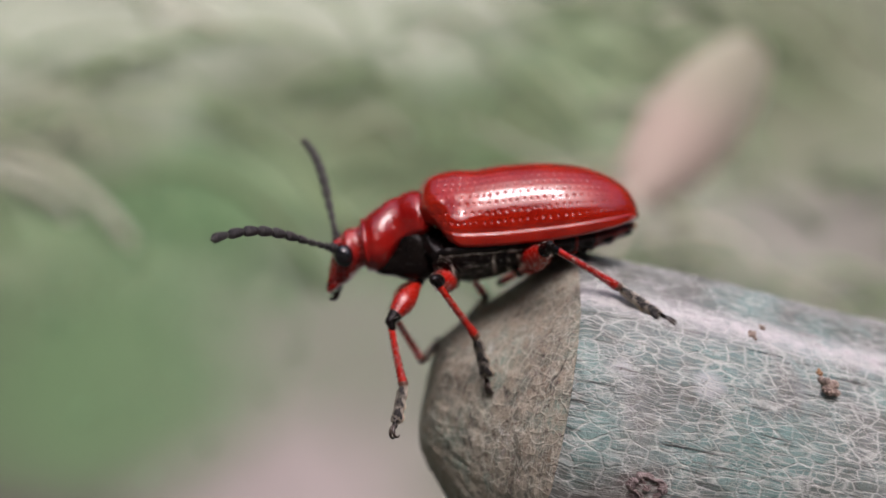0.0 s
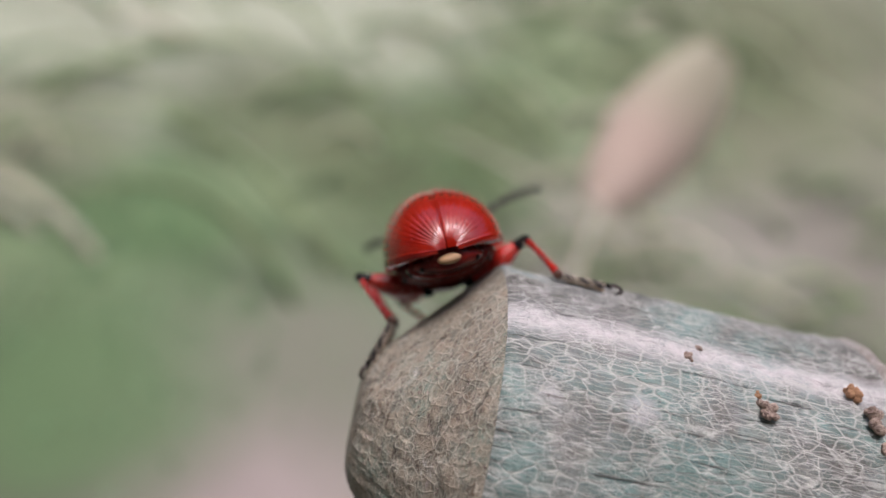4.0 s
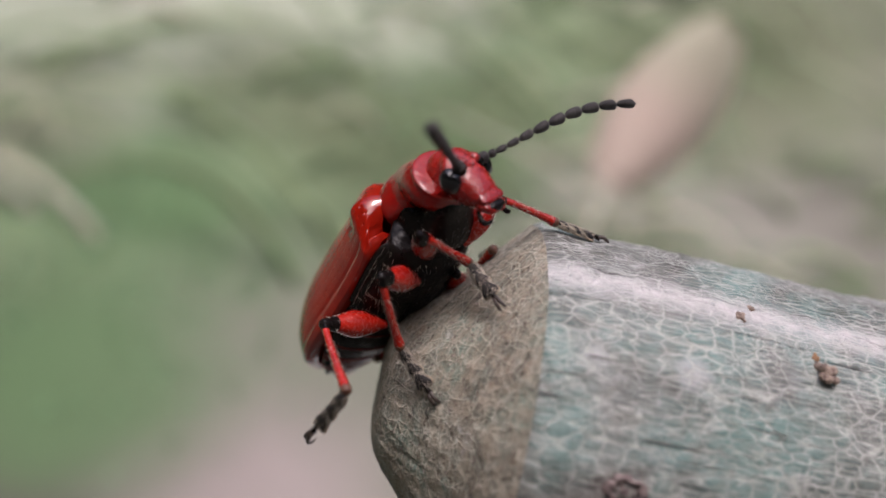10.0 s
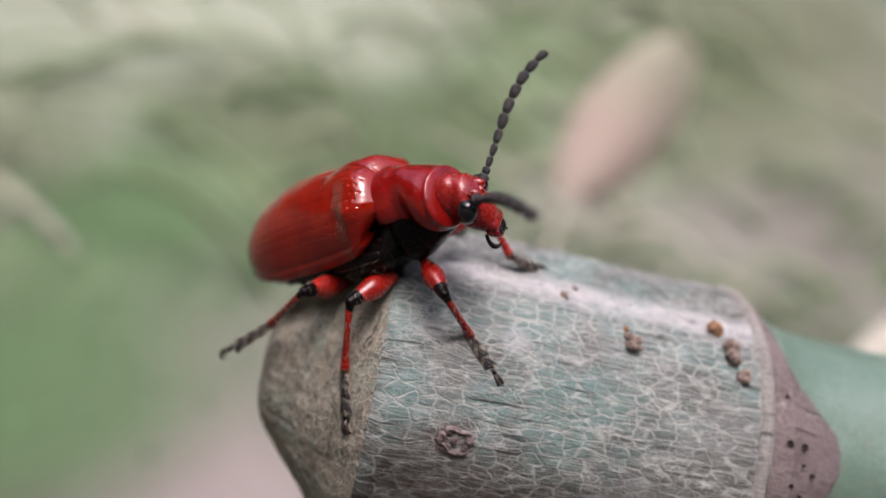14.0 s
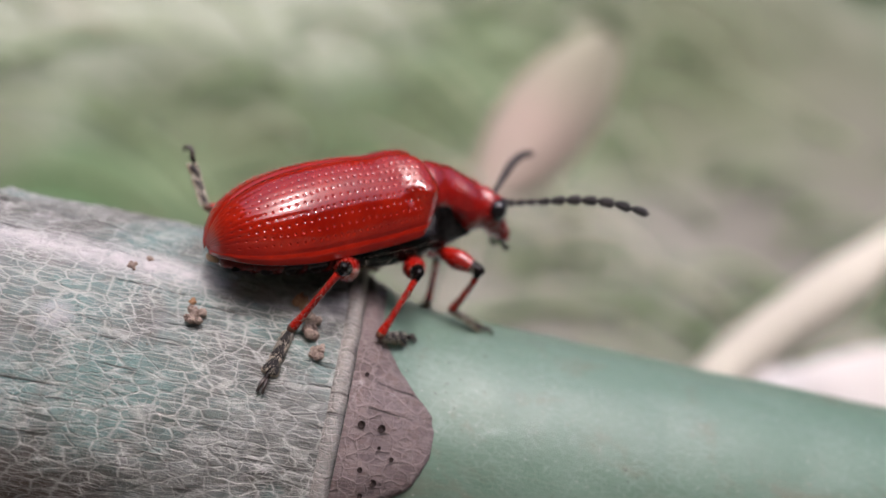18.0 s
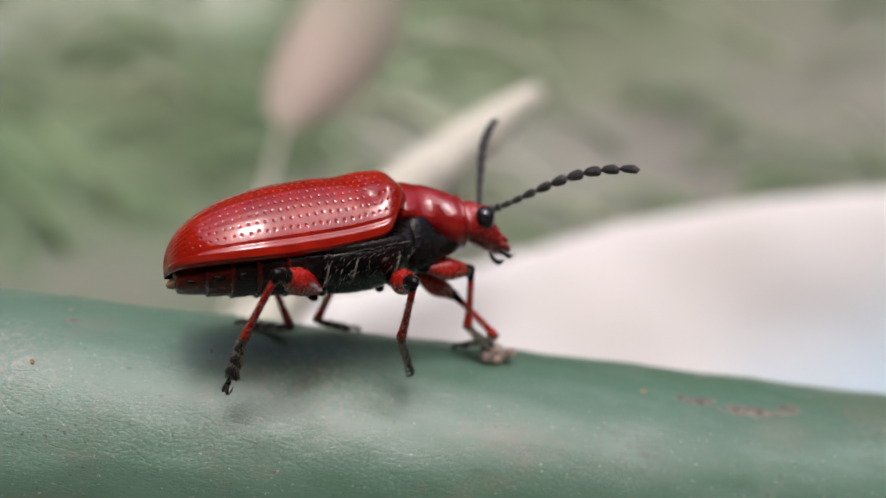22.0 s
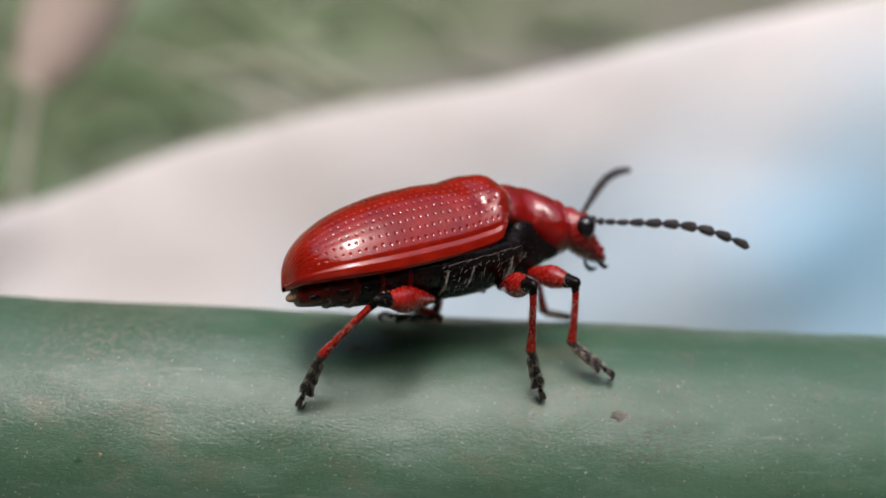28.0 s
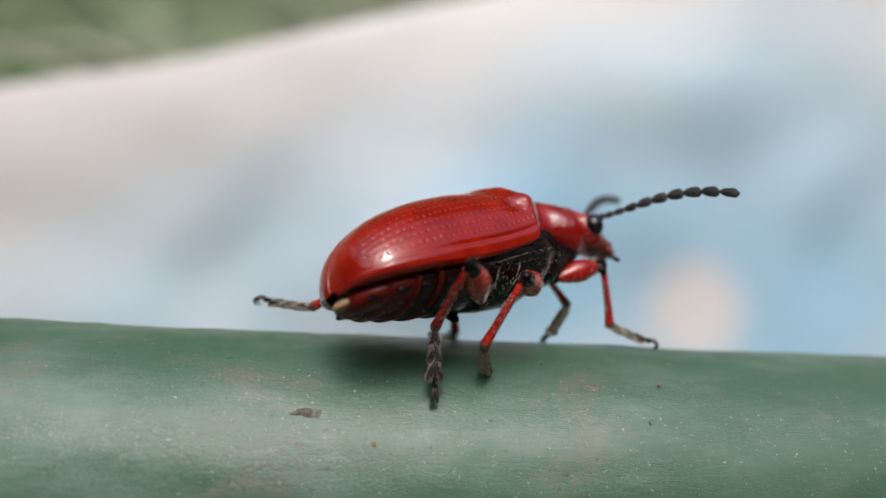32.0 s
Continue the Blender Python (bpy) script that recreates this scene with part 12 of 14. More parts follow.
    walk(JOINTED['R2'][2], [
        (0, pose(0.00062, -0.00140, -0.00188, -20, 29, -72)), (0.5, pose(0.00066, -0.00136, -0.00200, -26, 30, -81)), (1, pose(0.00070, -0.00132, -0.00211, -33, 30, -89)),
        (1.5, pose(0.00095, -0.00141, -0.00202, -41.5, 24.2, -89.6)), (2, pose(0.00126, -0.00152, -0.00203, -45.5, 19.3, -90.6)), (2.5, pose(0.00207, -0.00169, -0.00208, -24.5, -6.1, -117.2)),
        (3, pose(0.00253, -0.00155, -0.00195, -40.4, -3.9, -118.0)), (3.25, pose(0.00157, -0.00179, -0.00171, -31.8, -2.6, -118.6)), (3.5, pose(0.00248, -0.00151, -0.00190, -43.1, -0.2, -120.2)),
        (3.75, pose(0.00152, -0.00174, -0.00168, -34.5, 1.4, -120.8)), (4, pose(0.00237, -0.00147, -0.00189, -43.9, 3.1, -121.5)), (4.5, pose(0.00188, -0.00156, -0.00186, -40, 8, -124)),
        (5, pose(0.00185, -0.00126, -0.00220, -56.8, -5.9, -113.5)), (5.5, pose(0.00175, -0.00090, -0.00232, -70.4, 4.5, -109.9)), (6, pose(0.00141, -0.00068, -0.00256, -80.8, 13.3, -106.5)),
        (6.5, pose(0.00156, -0.00078, -0.00187, -30.4, 35.3, -102.0)), (7, pose(0.00092, -0.00095, -0.00175, -17.9, 53.2, -92.1)), (7.25, pose(0.00094, -0.00255, -0.00210, 128, 66, 58)),
        (7.5, pose(0.00067, -0.00321, -0.00259, 138.4, -9.8, 69.6)), (7.75, pose(0.00172, -0.00304, -0.00174, 108, 54, 22)), (8, pose(0.00177, -0.00123, -0.00245, 30.6, 68.7, -84.9)),
        (8.5, pose(0.00216, -0.00005, -0.00190, 22.7, 57.7, -33.1)), (8.75, pose(0.00231, -0.00149, -0.00198, 74, 58, 45)), (9, pose(0.00197, -0.00160, -0.00237, 110.7, 9.3, 106.5)),
        (9.5, pose(0.00102, -0.00082, -0.00122, 156.9, 78.4, 160.0)), (10, pose(0.00094, -0.00165, -0.00223, -160.6, 72.7, 136.2)), (10.5, pose(0.00147, -0.00239, -0.00251, -82.1, 35.5, -163.7)),
        (11, pose(0.00201, -0.00324, -0.00266, -70.1, -9.6, -156.0)), (11.5, pose(0.00158, -0.00233, -0.00272, -76.6, 37.9, -156.2)), (12, pose(0.00120, -0.00264, -0.00284, -51.4, 83.2, -113.9)),
        (12.5, pose(0.00089, -0.00307, -0.00253, -43.9, 71.8, -110.6)), (13, pose(0.00050, -0.00334, -0.00230, -38.2, 60.3, -110.1)), (13.5, pose(0.00271, -0.00308, -0.00246, -11.6, 50.6, -87.7)),
        (13.75, pose(0.00172, -0.00309, -0.00231, -6.6, 49.9, -88.1)), (14, pose(0.00070, -0.00311, -0.00227, -1.3, 48.9, -87.4)), (14.25, pose(0.00109, -0.00341, -0.00202, 5.5, 45.8, -87.4)),
        (14.5, pose(0.00120, -0.00345, -0.00189, -35.1, 43.5, -88.4)), (14.75, pose(0.00048, -0.00396, -0.00149, -41.5, 45.8, -110.9)), (15, pose(0.00021, -0.00403, -0.00121, -47.8, 44.1, -134.6)),
        (15.25, pose(-0.00028, -0.00377, -0.00122, -40.3, 37.9, -127.6)), (15.5, pose(0.00090, -0.00374, -0.00139, -38.9, 47.1, -127.2)), (15.75, pose(-0.00032, -0.00372, -0.00148, -34.2, 44.5, -123.0)),
        (16, pose(0.00103, -0.00360, -0.00160, -30.2, 48.3, -119.2)), (16.25, pose(-0.00031, -0.00369, -0.00171, -24.9, 49.1, -115.3)), (16.5, pose(0.00118, -0.00350, -0.00176, -20.9, 50.0, -110.7)),
        (16.75, pose(-0.00023, -0.00363, -0.00191, -15.0, 50.1, -106.3)), (17, pose(0.00134, -0.00343, -0.00189, -12.9, 50.3, -102.6)), (17.25, pose(-0.00009, -0.00354, -0.00202, -5.8, 49.6, -98.0)),
        (17.5, pose(0.00077, -0.00330, -0.00233, -41, 50, -94)), (17.75, pose(0.00007, -0.00291, -0.00212, 23, 53, -21)), (18, pose(-0.00003, -0.00233, -0.00214, 39, 23, 20)),
        (18.25, pose(-0.00087, -0.00237, -0.00194, 47, 40, 15)), (18.5, pose(0.00078, -0.00184, -0.00204, 48, 71, -9)), (18.75, pose(-0.00069, -0.00162, -0.00206, -25, 70, -125)),
        (19, pose(0.00005, -0.00155, -0.00194, -29, 53, -142)), (19.25, pose(-0.00049, -0.00142, -0.00208, -34, 65, -139)), (19.5, pose(0.00116, -0.00142, -0.00207, -38, 78, -132)),
        (19.75, pose(-0.00015, -0.00128, -0.00235, 44, 87, -44)), (20, pose(0.00074, -0.00115, -0.00260, 96, 78, 19)), (20.25, pose(-0.00011, -0.00108, -0.00244, 134, 75, 52)),
        (20.5, pose(0.00121, -0.00115, -0.00225, 152, 68, 74)), (20.75, pose(-0.00034, -0.00090, -0.00229, -179, 61, 86)), (21, pose(0.00025, -0.00099, -0.00222, -159, 52, 92)),
        (21.25, pose(-0.00013, -0.00078, -0.00233, -179, 49, 85)), (21.5, pose(0.00162, -0.00087, -0.00232, 118, 46, 79)), (21.75, pose(0.00053, -0.00065, -0.00253, 119, 42, 74)),
        (22, pose(0.00159, -0.00089, -0.00250, 84, 37, 70)), (22.25, pose(0.00086, -0.00056, -0.00285, 117, 42, 72)), (22.5, pose(0.00229, -0.00058, -0.00300, 117, 47, 74)),
        (22.75, pose(0.00085, -0.00050, -0.00324, 144, 52, 76)), (23, pose(0.00159, -0.00079, -0.00338, 149, 56, 78)), (23.25, pose(0.00051, -0.00057, -0.00303, 155, 50, 79)),
        (23.5, pose(0.00164, -0.00071, -0.00249, 132, 45, 80)), (23.75, pose(-0.00018, -0.00061, -0.00221, 165, 39, 81)), (24, pose(0.00019, -0.00062, -0.00182, 96, 33, 82)),
        (24.25, pose(-0.00040, -0.00053, -0.00196, 162, 39, 77)), (24.5, pose(0.00113, -0.00078, -0.00194, 122, 44, 71)), (24.75, pose(-0.00016, -0.00053, -0.00227, 147, 50, 65)),
        (25, pose(0.00068, -0.00076, -0.00242, 137, 55, 58)), (25.25, pose(-0.00028, -0.00047, -0.00224, 145, 44, 68)), (25.5, pose(0.00089, -0.00077, -0.00198, 88, 32, 74)),
        (25.75, pose(-0.00077, -0.00048, -0.00178, 30, 19, 79)), (26, pose(-0.00029, -0.00045, -0.00174, 9, 7, 83)), (26.25, pose(-0.00084, -0.00049, -0.00175, 10, 14, 81)),
        (26.5, pose(0.00074, -0.00084, -0.00194, 19, 20, 81)), (26.75, pose(-0.00054, -0.00067, -0.00211, 78, 26, 79)), (27, pose(0.00105, -0.00103, -0.00224, 77, 34, 78)),
        (27.25, pose(-0.00022, -0.00085, -0.00250, 143, 40, 75)), (27.5, pose(0.00139, -0.00123, -0.00254, 145, 47, 73)), (27.75, pose(0.00012, -0.00104, -0.00284, 160, 55, 69)),
        (28, pose(0.00173, -0.00141, -0.00283, 147, 61, 63)), (28.25, pose(0.00048, -0.00125, -0.00316, 147, 67, 54)), (28.5, pose(0.00210, -0.00164, -0.00308, 128, 72, 42)),
        (28.75, pose(0.00085, -0.00152, -0.00343, 116, 74, 23)), (29, pose(0.00174, -0.00190, -0.00349, 94, 76, 3)), (29.25, pose(0.00108, -0.00184, -0.00362, 70, 81, -26)),
        (29.5, pose(0.00175, -0.00210, -0.00345, 17, 81, -78)), (29.75, pose(0.00057, -0.00219, -0.00367, -7, 76, -108)), (30, pose(0.00076, -0.00255, -0.00361, -19, 69, -121)),
        (30.25, pose(0.00016, -0.00199, -0.00341, -23, 75, -127)), (30.5, pose(0.00096, -0.00170, -0.00293, -34, 81, -136)), (30.75, pose(-0.00007, -0.00120, -0.00285, -67, 86, -174)),
        (31, pose(0.00030, -0.00094, -0.00251, -168, 86, 88)), (31.25, pose(-0.00062, -0.00069, -0.00245, 171, 72, 67)), (31.5, pose(0.00055, -0.00094, -0.00208, 128, 56, 63)),
        (31.75, pose(-0.00087, -0.00032, -0.00212, 119, 40, 60)), (32, pose(-0.00055, -0.00059, -0.00202, 57, 26, 58)),
    ])
    walk(JOINTED['R3'][0], [
        (0, pose(-0.00010, -0.00060, -0.00100, 52.1, -5.3, -149.3)), (0.5, pose(-0.00010, -0.00060, -0.00100, -40.5, -23.0, -72.0)), (1, pose(-0.00010, -0.00060, -0.00100, -56.2, -20.1, -114.0)),
        (1.5, pose(-0.00010, -0.00060, -0.00100, -43.9, -22.6, -102.1)), (2, pose(-0.00010, -0.00060, -0.00100, -14.9, -23.7, -106.7)), (2.5, pose(-0.00010, -0.00060, -0.00100, -27.2, -23.2, -68.7)),
        (3, pose(-0.00010, -0.00060, -0.00100, -22.4, -26.2, -97.6)), (3.25, pose(-0.00010, -0.00060, -0.00100, -39.6, -20.3, -60.1)), (3.5, pose(-0.00010, -0.00060, -0.00100, -31.0, -25.2, -99.0)),
        (3.75, pose(-0.00010, -0.00060, -0.00100, -47.9, -20.2, -65.0)), (4, pose(-0.00010, -0.00060, -0.00100, -38.0, -24.3, -105.6)), (4.5, pose(-0.00010, -0.00060, -0.00100, -50.6, -24.1, -97.6)),
        (5, pose(-0.00010, -0.00060, -0.00100, -59.2, -25.8, -80.1)), (5.5, pose(-0.00010, -0.00060, -0.00100, -98.3, -24.2, -92.8)), (6, pose(-0.00010, -0.00060, -0.00100, -107.7, -19.6, -98.7)),
        (6.5, pose(-0.00010, -0.00060, -0.00100, -83.4, -13.0, -83.9)), (7, pose(-0.00010, -0.00060, -0.00100, -43.6, -7.9, -79.6)), (7.5, pose(-0.00010, -0.00060, -0.00100, -27.8, -5.8, -97.7)),
        (8, pose(-0.00010, -0.00060, -0.00100, -45.9, -3.2, -121.8)), (8.5, pose(-0.00010, -0.00060, -0.00100, -45.1, -23.1, -95.6)), (9, pose(-0.00010, -0.00060, -0.00100, -17.9, -19.7, -97.6)),
        (9.5, pose(-0.00010, -0.00060, -0.00100, -54.9, 1.8, -100.2)), (10, pose(-0.00010, -0.00060, -0.00100, 0.4, -6.3, -79.1)), (10.5, pose(-0.00010, -0.00060, -0.00100, 13.3, -24.9, -106.6)),
        (11, pose(-0.00010, -0.00060, -0.00100, 27.7, 5.1, 179.8)), (11.5, pose(-0.00010, -0.00060, -0.00100, -31.1, -24.1, -104.2)), (12, pose(-0.00010, -0.00060, -0.00100, -44.0, -10.3, -108.1)),
        (12.5, pose(-0.00010, -0.00060, -0.00100, -43.1, -22.0, -107.3)), (13, pose(-0.00010, -0.00060, -0.00100, -41.7, -23.7, -104.9)), (13.5, pose(-0.00010, -0.00060, -0.00100, -36.2, -20.3, -117.2)),
        (13.75, pose(-0.00010, -0.00060, -0.00100, -49.1, -23.9, -97.6)), (14, pose(-0.00010, -0.00060, -0.00100, -62.8, -25.6, -80.4)), (14.25, pose(-0.00010, -0.00060, -0.00100, -49.0, -24.7, -95.6)),
        (14.5, pose(-0.00010, -0.00060, -0.00100, -34.3, -20.8, -112.1)), (14.75, pose(-0.00010, -0.00060, -0.00100, -44.0, -26.3, -91.6)), (15, pose(-0.00010, -0.00060, -0.00100, -43.1, -25.9, -96.7)),
        (15.25, pose(-0.00010, -0.00060, -0.00100, -52.9, -23.8, -71.7)), (15.5, pose(-0.00010, -0.00060, -0.00100, -34.5, -12.3, -137.4)), (15.75, pose(-0.00010, -0.00060, -0.00100, -52.9, -26.5, -82.5)),
        (16, pose(-0.00010, -0.00060, -0.00100, -30.3, -13.2, -135.1)), (16.25, pose(-0.00010, -0.00060, -0.00100, -53.4, -24.6, -94.1)), (16.5, pose(-0.00010, -0.00060, -0.00100, -36.8, -9.6, -144.0)),
        (16.75, pose(-0.00010, -0.00060, -0.00100, -52.7, -24.8, -107.0)), (17, pose(-0.00010, -0.00060, -0.00100, -42.7, -6.1, -151.8)), (17.25, pose(-0.00010, -0.00060, -0.00100, -52.5, -20.7, -119.3)),
        (17.5, pose(-0.00010, -0.00060, -0.00100, -48, -10, -150)), (17.75, pose(-0.00010, -0.00060, -0.00100, -47, -28, -125)), (18, pose(-0.00010, -0.00060, -0.00100, -38, -27, -118)),
        (18.25, pose(-0.00010, -0.00060, -0.00100, -37, -40, -101)), (18.5, pose(-0.00010, -0.00060, -0.00100, -44, -23, -131)), (18.75, pose(-0.00010, -0.00060, -0.00100, -41, -37, -105)),
        (19, pose(-0.00010, -0.00060, -0.00100, -45, -30, -117)), (19.25, pose(-0.00010, -0.00060, -0.00100, -53, -33, -112)), (19.5, pose(-0.00010, -0.00060, -0.00100, -58, -14, -151)),
        (19.75, pose(-0.00010, -0.00060, -0.00100, -70, -18, -139)), (20, pose(-0.00010, -0.00060, -0.00100, -75, -10, -161)), (20.25, pose(-0.00010, -0.00060, -0.00100, -75, -16, -144)),
        (20.5, pose(-0.00010, -0.00060, -0.00100, -68, -15, -148)), (20.75, pose(-0.00010, -0.00060, -0.00100, -22, -15, -122)), (21, pose(-0.00010, -0.00060, -0.00100, -56, -22, -102)),
        (21.25, pose(-0.00010, -0.00060, -0.00100, -1, -14, -105)), (21.5, pose(-0.00010, -0.00060, -0.00100, -41, -13, -133)), (21.75, pose(-0.00010, -0.00060, -0.00100, -48, -11, -120)),
        (22, pose(-0.00010, -0.00060, -0.00100, -56, -11, -127)), (22.25, pose(-0.00010, -0.00060, -0.00100, -60, -11, -131)), (22.5, pose(-0.00010, -0.00060, -0.00100, -64, -4, -156)),
        (22.75, pose(-0.00010, -0.00060, -0.00100, -68, -13, -140)), (23, pose(-0.00010, -0.00060, -0.00100, -68, -8, -155)), (23.25, pose(-0.00010, -0.00060, -0.00100, -69, -14, -138)),
        (23.5, pose(-0.00010, -0.00060, -0.00100, -65, -9, -146)), (23.75, pose(-0.00010, -0.00060, -0.00100, -57, -15, -121)), (24, pose(-0.00010, -0.00060, -0.00100, -49, -17, -113)),
        (24.25, pose(-0.00010, -0.00060, -0.00100, -36, -50, -91)), (24.5, pose(-0.00010, -0.00060, -0.00100, -54, -28, -110)), (24.75, pose(-0.00010, -0.00060, -0.00100, -41, -40, -84)),
        (25, pose(-0.00010, -0.00060, -0.00100, -47, -29, -99)), (25.25, pose(-0.00010, -0.00060, -0.00100, -55, -34, -86)), (25.5, pose(-0.00010, -0.00060, -0.00100, -62, -26, -126)),
        (25.75, pose(-0.00010, -0.00060, -0.00100, -88, -22, -98)), (26, pose(-0.00010, -0.00060, -0.00100, -80, -20, -140)), (26.25, pose(-0.00010, -0.00060, -0.00100, -87, -20, -125)),
        (26.5, pose(-0.00010, -0.00060, -0.00100, -73, -18, -152)), (26.75, pose(-0.00010, -0.00060, -0.00100, -79, -20, -124)), (27, pose(-0.00010, -0.00060, -0.00100, -68, -15, -152)),
        (27.25, pose(-0.00010, -0.00060, -0.00100, -69, -19, -124)), (27.5, pose(-0.00010, -0.00060, -0.00100, -64, -11, -151)), (27.75, pose(-0.00010, -0.00060, -0.00100, -60, -18, -125)),
        (28, pose(-0.00010, -0.00060, -0.00100, -60, -8, -151)), (28.25, pose(-0.00010, -0.00060, -0.00100, -52, -15, -126)), (28.5, pose(-0.00010, -0.00060, -0.00100, -57, -5, -148)),
        (28.75, pose(-0.00010, -0.00060, -0.00100, -46, -13, -124)), (29, pose(-0.00010, -0.00060, -0.00100, -48, -9, -130)), (29.25, pose(-0.00010, -0.00060, -0.00100, -46, -14, -127)),
        (29.5, pose(-0.00010, -0.00060, -0.00100, -49, -9, -142)), (29.75, pose(-0.00010, -0.00060, -0.00100, -45, -21, -127)), (30, pose(-0.00010, -0.00060, -0.00100, -44, -20, -133)),
        (30.25, pose(-0.00010, -0.00060, -0.00100, -45, -26, -121)), (30.5, pose(-0.00010, -0.00060, -0.00100, -48, -16, -132)), (30.75, pose(-0.00010, -0.00060, -0.00100, -36, -25, -112)),
        (31, pose(-0.00010, -0.00060, -0.00100, -36, -15, -118)), (31.25, pose(-0.00010, -0.00060, -0.00100, -17, -27, -110)), (31.5, pose(-0.00010, -0.00060, -0.00100, -58, -15, -133)),
        (31.75, pose(-0.00010, -0.00060, -0.00100, -110, -29, -112)), (32, pose(-0.00010, -0.00060, -0.00100, -66, -18, -130)),
    ])
    walk(JOINTED['R3'][1], [
        (0, pose(-0.00195, -0.00169, -0.00080, 83.2, 21.6, -20.3)), (0.5, pose(0.00051, -0.00249, -0.00016, -59.7, 25.8, 167.0)), (1, pose(-0.00092, -0.00244, -0.00026, -60.7, 18.4, 153.6)),
        (1.5, pose(-0.00051, -0.00254, -0.00018, -50.3, 33.1, 176.6)), (2, pose(-0.00067, -0.00248, -0.00014, -22.0, 51.6, -143.6)), (2.5, pose(0.00061, -0.00244, -0.00016, -21.3, 21.7, -144.6)),
        (3, pose(-0.00036, -0.00251, -0.00005, -27.4, 41.8, -151.6)), (3.25, pose(0.00090, -0.00235, -0.00025, -42.2, 28.3, -157.7)), (3.5, pose(-0.00040, -0.00252, -0.00008, -35.5, 36.5, -162.0)),
        (3.75, pose(0.00075, -0.00243, -0.00026, -47.3, 24.2, -166.4)), (4, pose(-0.00062, -0.00249, -0.00011, -42.4, 32.4, -168.7)), (4.5, pose(-0.00036, -0.00255, -0.00012, -51.2, 25.8, -174.3)),
        (5, pose(0.00023, -0.00251, -0.00007, -35.0, -4.7, -158.5)), (5.5, pose(-0.00020, -0.00256, -0.00012, -56.5, -20.3, 176.6)), (6, pose(-0.00041, -0.00260, -0.00028, -64.6, -6.9, 142.7)),
        (6.5, pose(0.00012, -0.00268, -0.00052, -85.4, 11.0, 155.7)), (7, pose(0.00029, -0.00269, -0.00070, -114.9, 41.2, 157.0)), (7.5, pose(-0.00039, -0.00272, -0.00078, -138.1, 47.6, 116.1)),
        (8, pose(-0.00123, -0.00242, -0.00088, -122.3, 39.0, 124.9)), (8.5, pose(-0.00029, -0.00257, -0.00016, -116.1, 37.1, 129.8)), (9, pose(-0.00037, -0.00261, -0.00028, -65.2, 69.8, -158.9)),
        (9.5, pose(-0.00048, -0.00271, -0.00107, -108.3, 31.0, 143.6)), (10, pose(0.00030, -0.00270, -0.00076, 40.4, 65.5, -58.4)), (10.5, pose(-0.00066, -0.00247, -0.00010, 68.8, 70.9, -41.1)),
        (11, pose(-0.00224, -0.00059, -0.00119, 91.4, 12.6, -51.9)), (11.5, pose(-0.00058, -0.00250, -0.00012, -75.7, 58.5, 142.7)), (12, pose(-0.00076, -0.00261, -0.00062, -104.4, 44.5, 141.2)),
        (12.5, pose(-0.00070, -0.00251, -0.00019, -84.3, 43.6, 160.9)), (13, pose(-0.00061, -0.00250, -0.00013, -65.8, 32.4, 174.4)), (13.5, pose(-0.00102, -0.00239, -0.00025, -63.7, 43.0, -177.7)),
        (13.75, pose(-0.00036, -0.00255, -0.00013, -70.1, 32.5, 179.3)), (14, pose(0.00022, -0.00251, -0.00007, -66.8, 20.7, -178.6)), (14.25, pose(-0.00029, -0.00255, -0.00010, -62.5, 32.8, -176.3)),
        (14.5, pose(-0.00086, -0.00246, -0.00024, -49.0, 41.9, -166.7)), (14.75, pose(-0.00015, -0.00253, -0.00005, -46.0, 28.2, -166.8)), (15, pose(-0.00033, -0.00252, -0.00006, -37.6, 21.4, -160.6)),
        (15.25, pose(0.00052, -0.00247, -0.00013, -30.5, 1.7, -154.9)), (15.5, pose(-0.00165, -0.00202, -0.00054, -32.8, 3.9, -148.9)), (15.75, pose(0.00015, -0.00251, -0.00004, -37.1, 8.9, -164.4)),
        (16, pose(-0.00159, -0.00208, -0.00051, -29.6, 1.3, -149.1)), (16.25, pose(-0.00024, -0.00255, -0.00010, -43.0, 12.7, -174.2)), (16.5, pose(-0.00182, -0.00185, -0.00064, -36.5, 4.8, -157.6)),
        (16.75, pose(-0.00067, -0.00247, -0.00010, -49.1, 18.8, 177.4)), (17, pose(-0.00198, -0.00161, -0.00077, -43.3, 8.1, -166.0)), (17.25, pose(-0.00108, -0.00235, -0.00024, -56.0, 21.6, 169.5)),
        (17.5, pose(-0.00193, -0.00167, -0.00064, -52, 18, -176)), (17.75, pose(-0.00119, -0.00215, 0.00002, -64, 41, 160)), (18, pose(-0.00099, -0.00229, -0.00001, -81, 53, 151)),
        (18.25, pose(-0.00042, -0.00221, 0.00039, -88, 59, 149)), (18.5, pose(-0.00140, -0.00210, -0.00017, -67, 43, 158)), (18.75, pose(-0.00054, -0.00227, 0.00028, -96, 56, 134)),
        (19, pose(-0.00094, -0.00226, 0.00007, -77, 49, 147)), (19.25, pose(-0.00079, -0.00228, 0.00016, -92, 44, 124)), (19.5, pose(-0.00192, -0.00162, -0.00048, -74, 28, 138)),
        (19.75, pose(-0.00165, -0.00193, -0.00033, -88, 23, 104)), (20, pose(-0.00211, -0.00127, -0.00062, -84, 13, 116)), (20.25, pose(-0.00177, -0.00181, -0.00039, -88, 19, 93)),
        (20.5, pose(-0.00186, -0.00170, -0.00046, -82, 22, 118)), (20.75, pose(-0.00121, -0.00236, -0.00046, -118, 23, 82)), (21, pose(-0.00053, -0.00254, -0.00018, -109, 32, 108)),
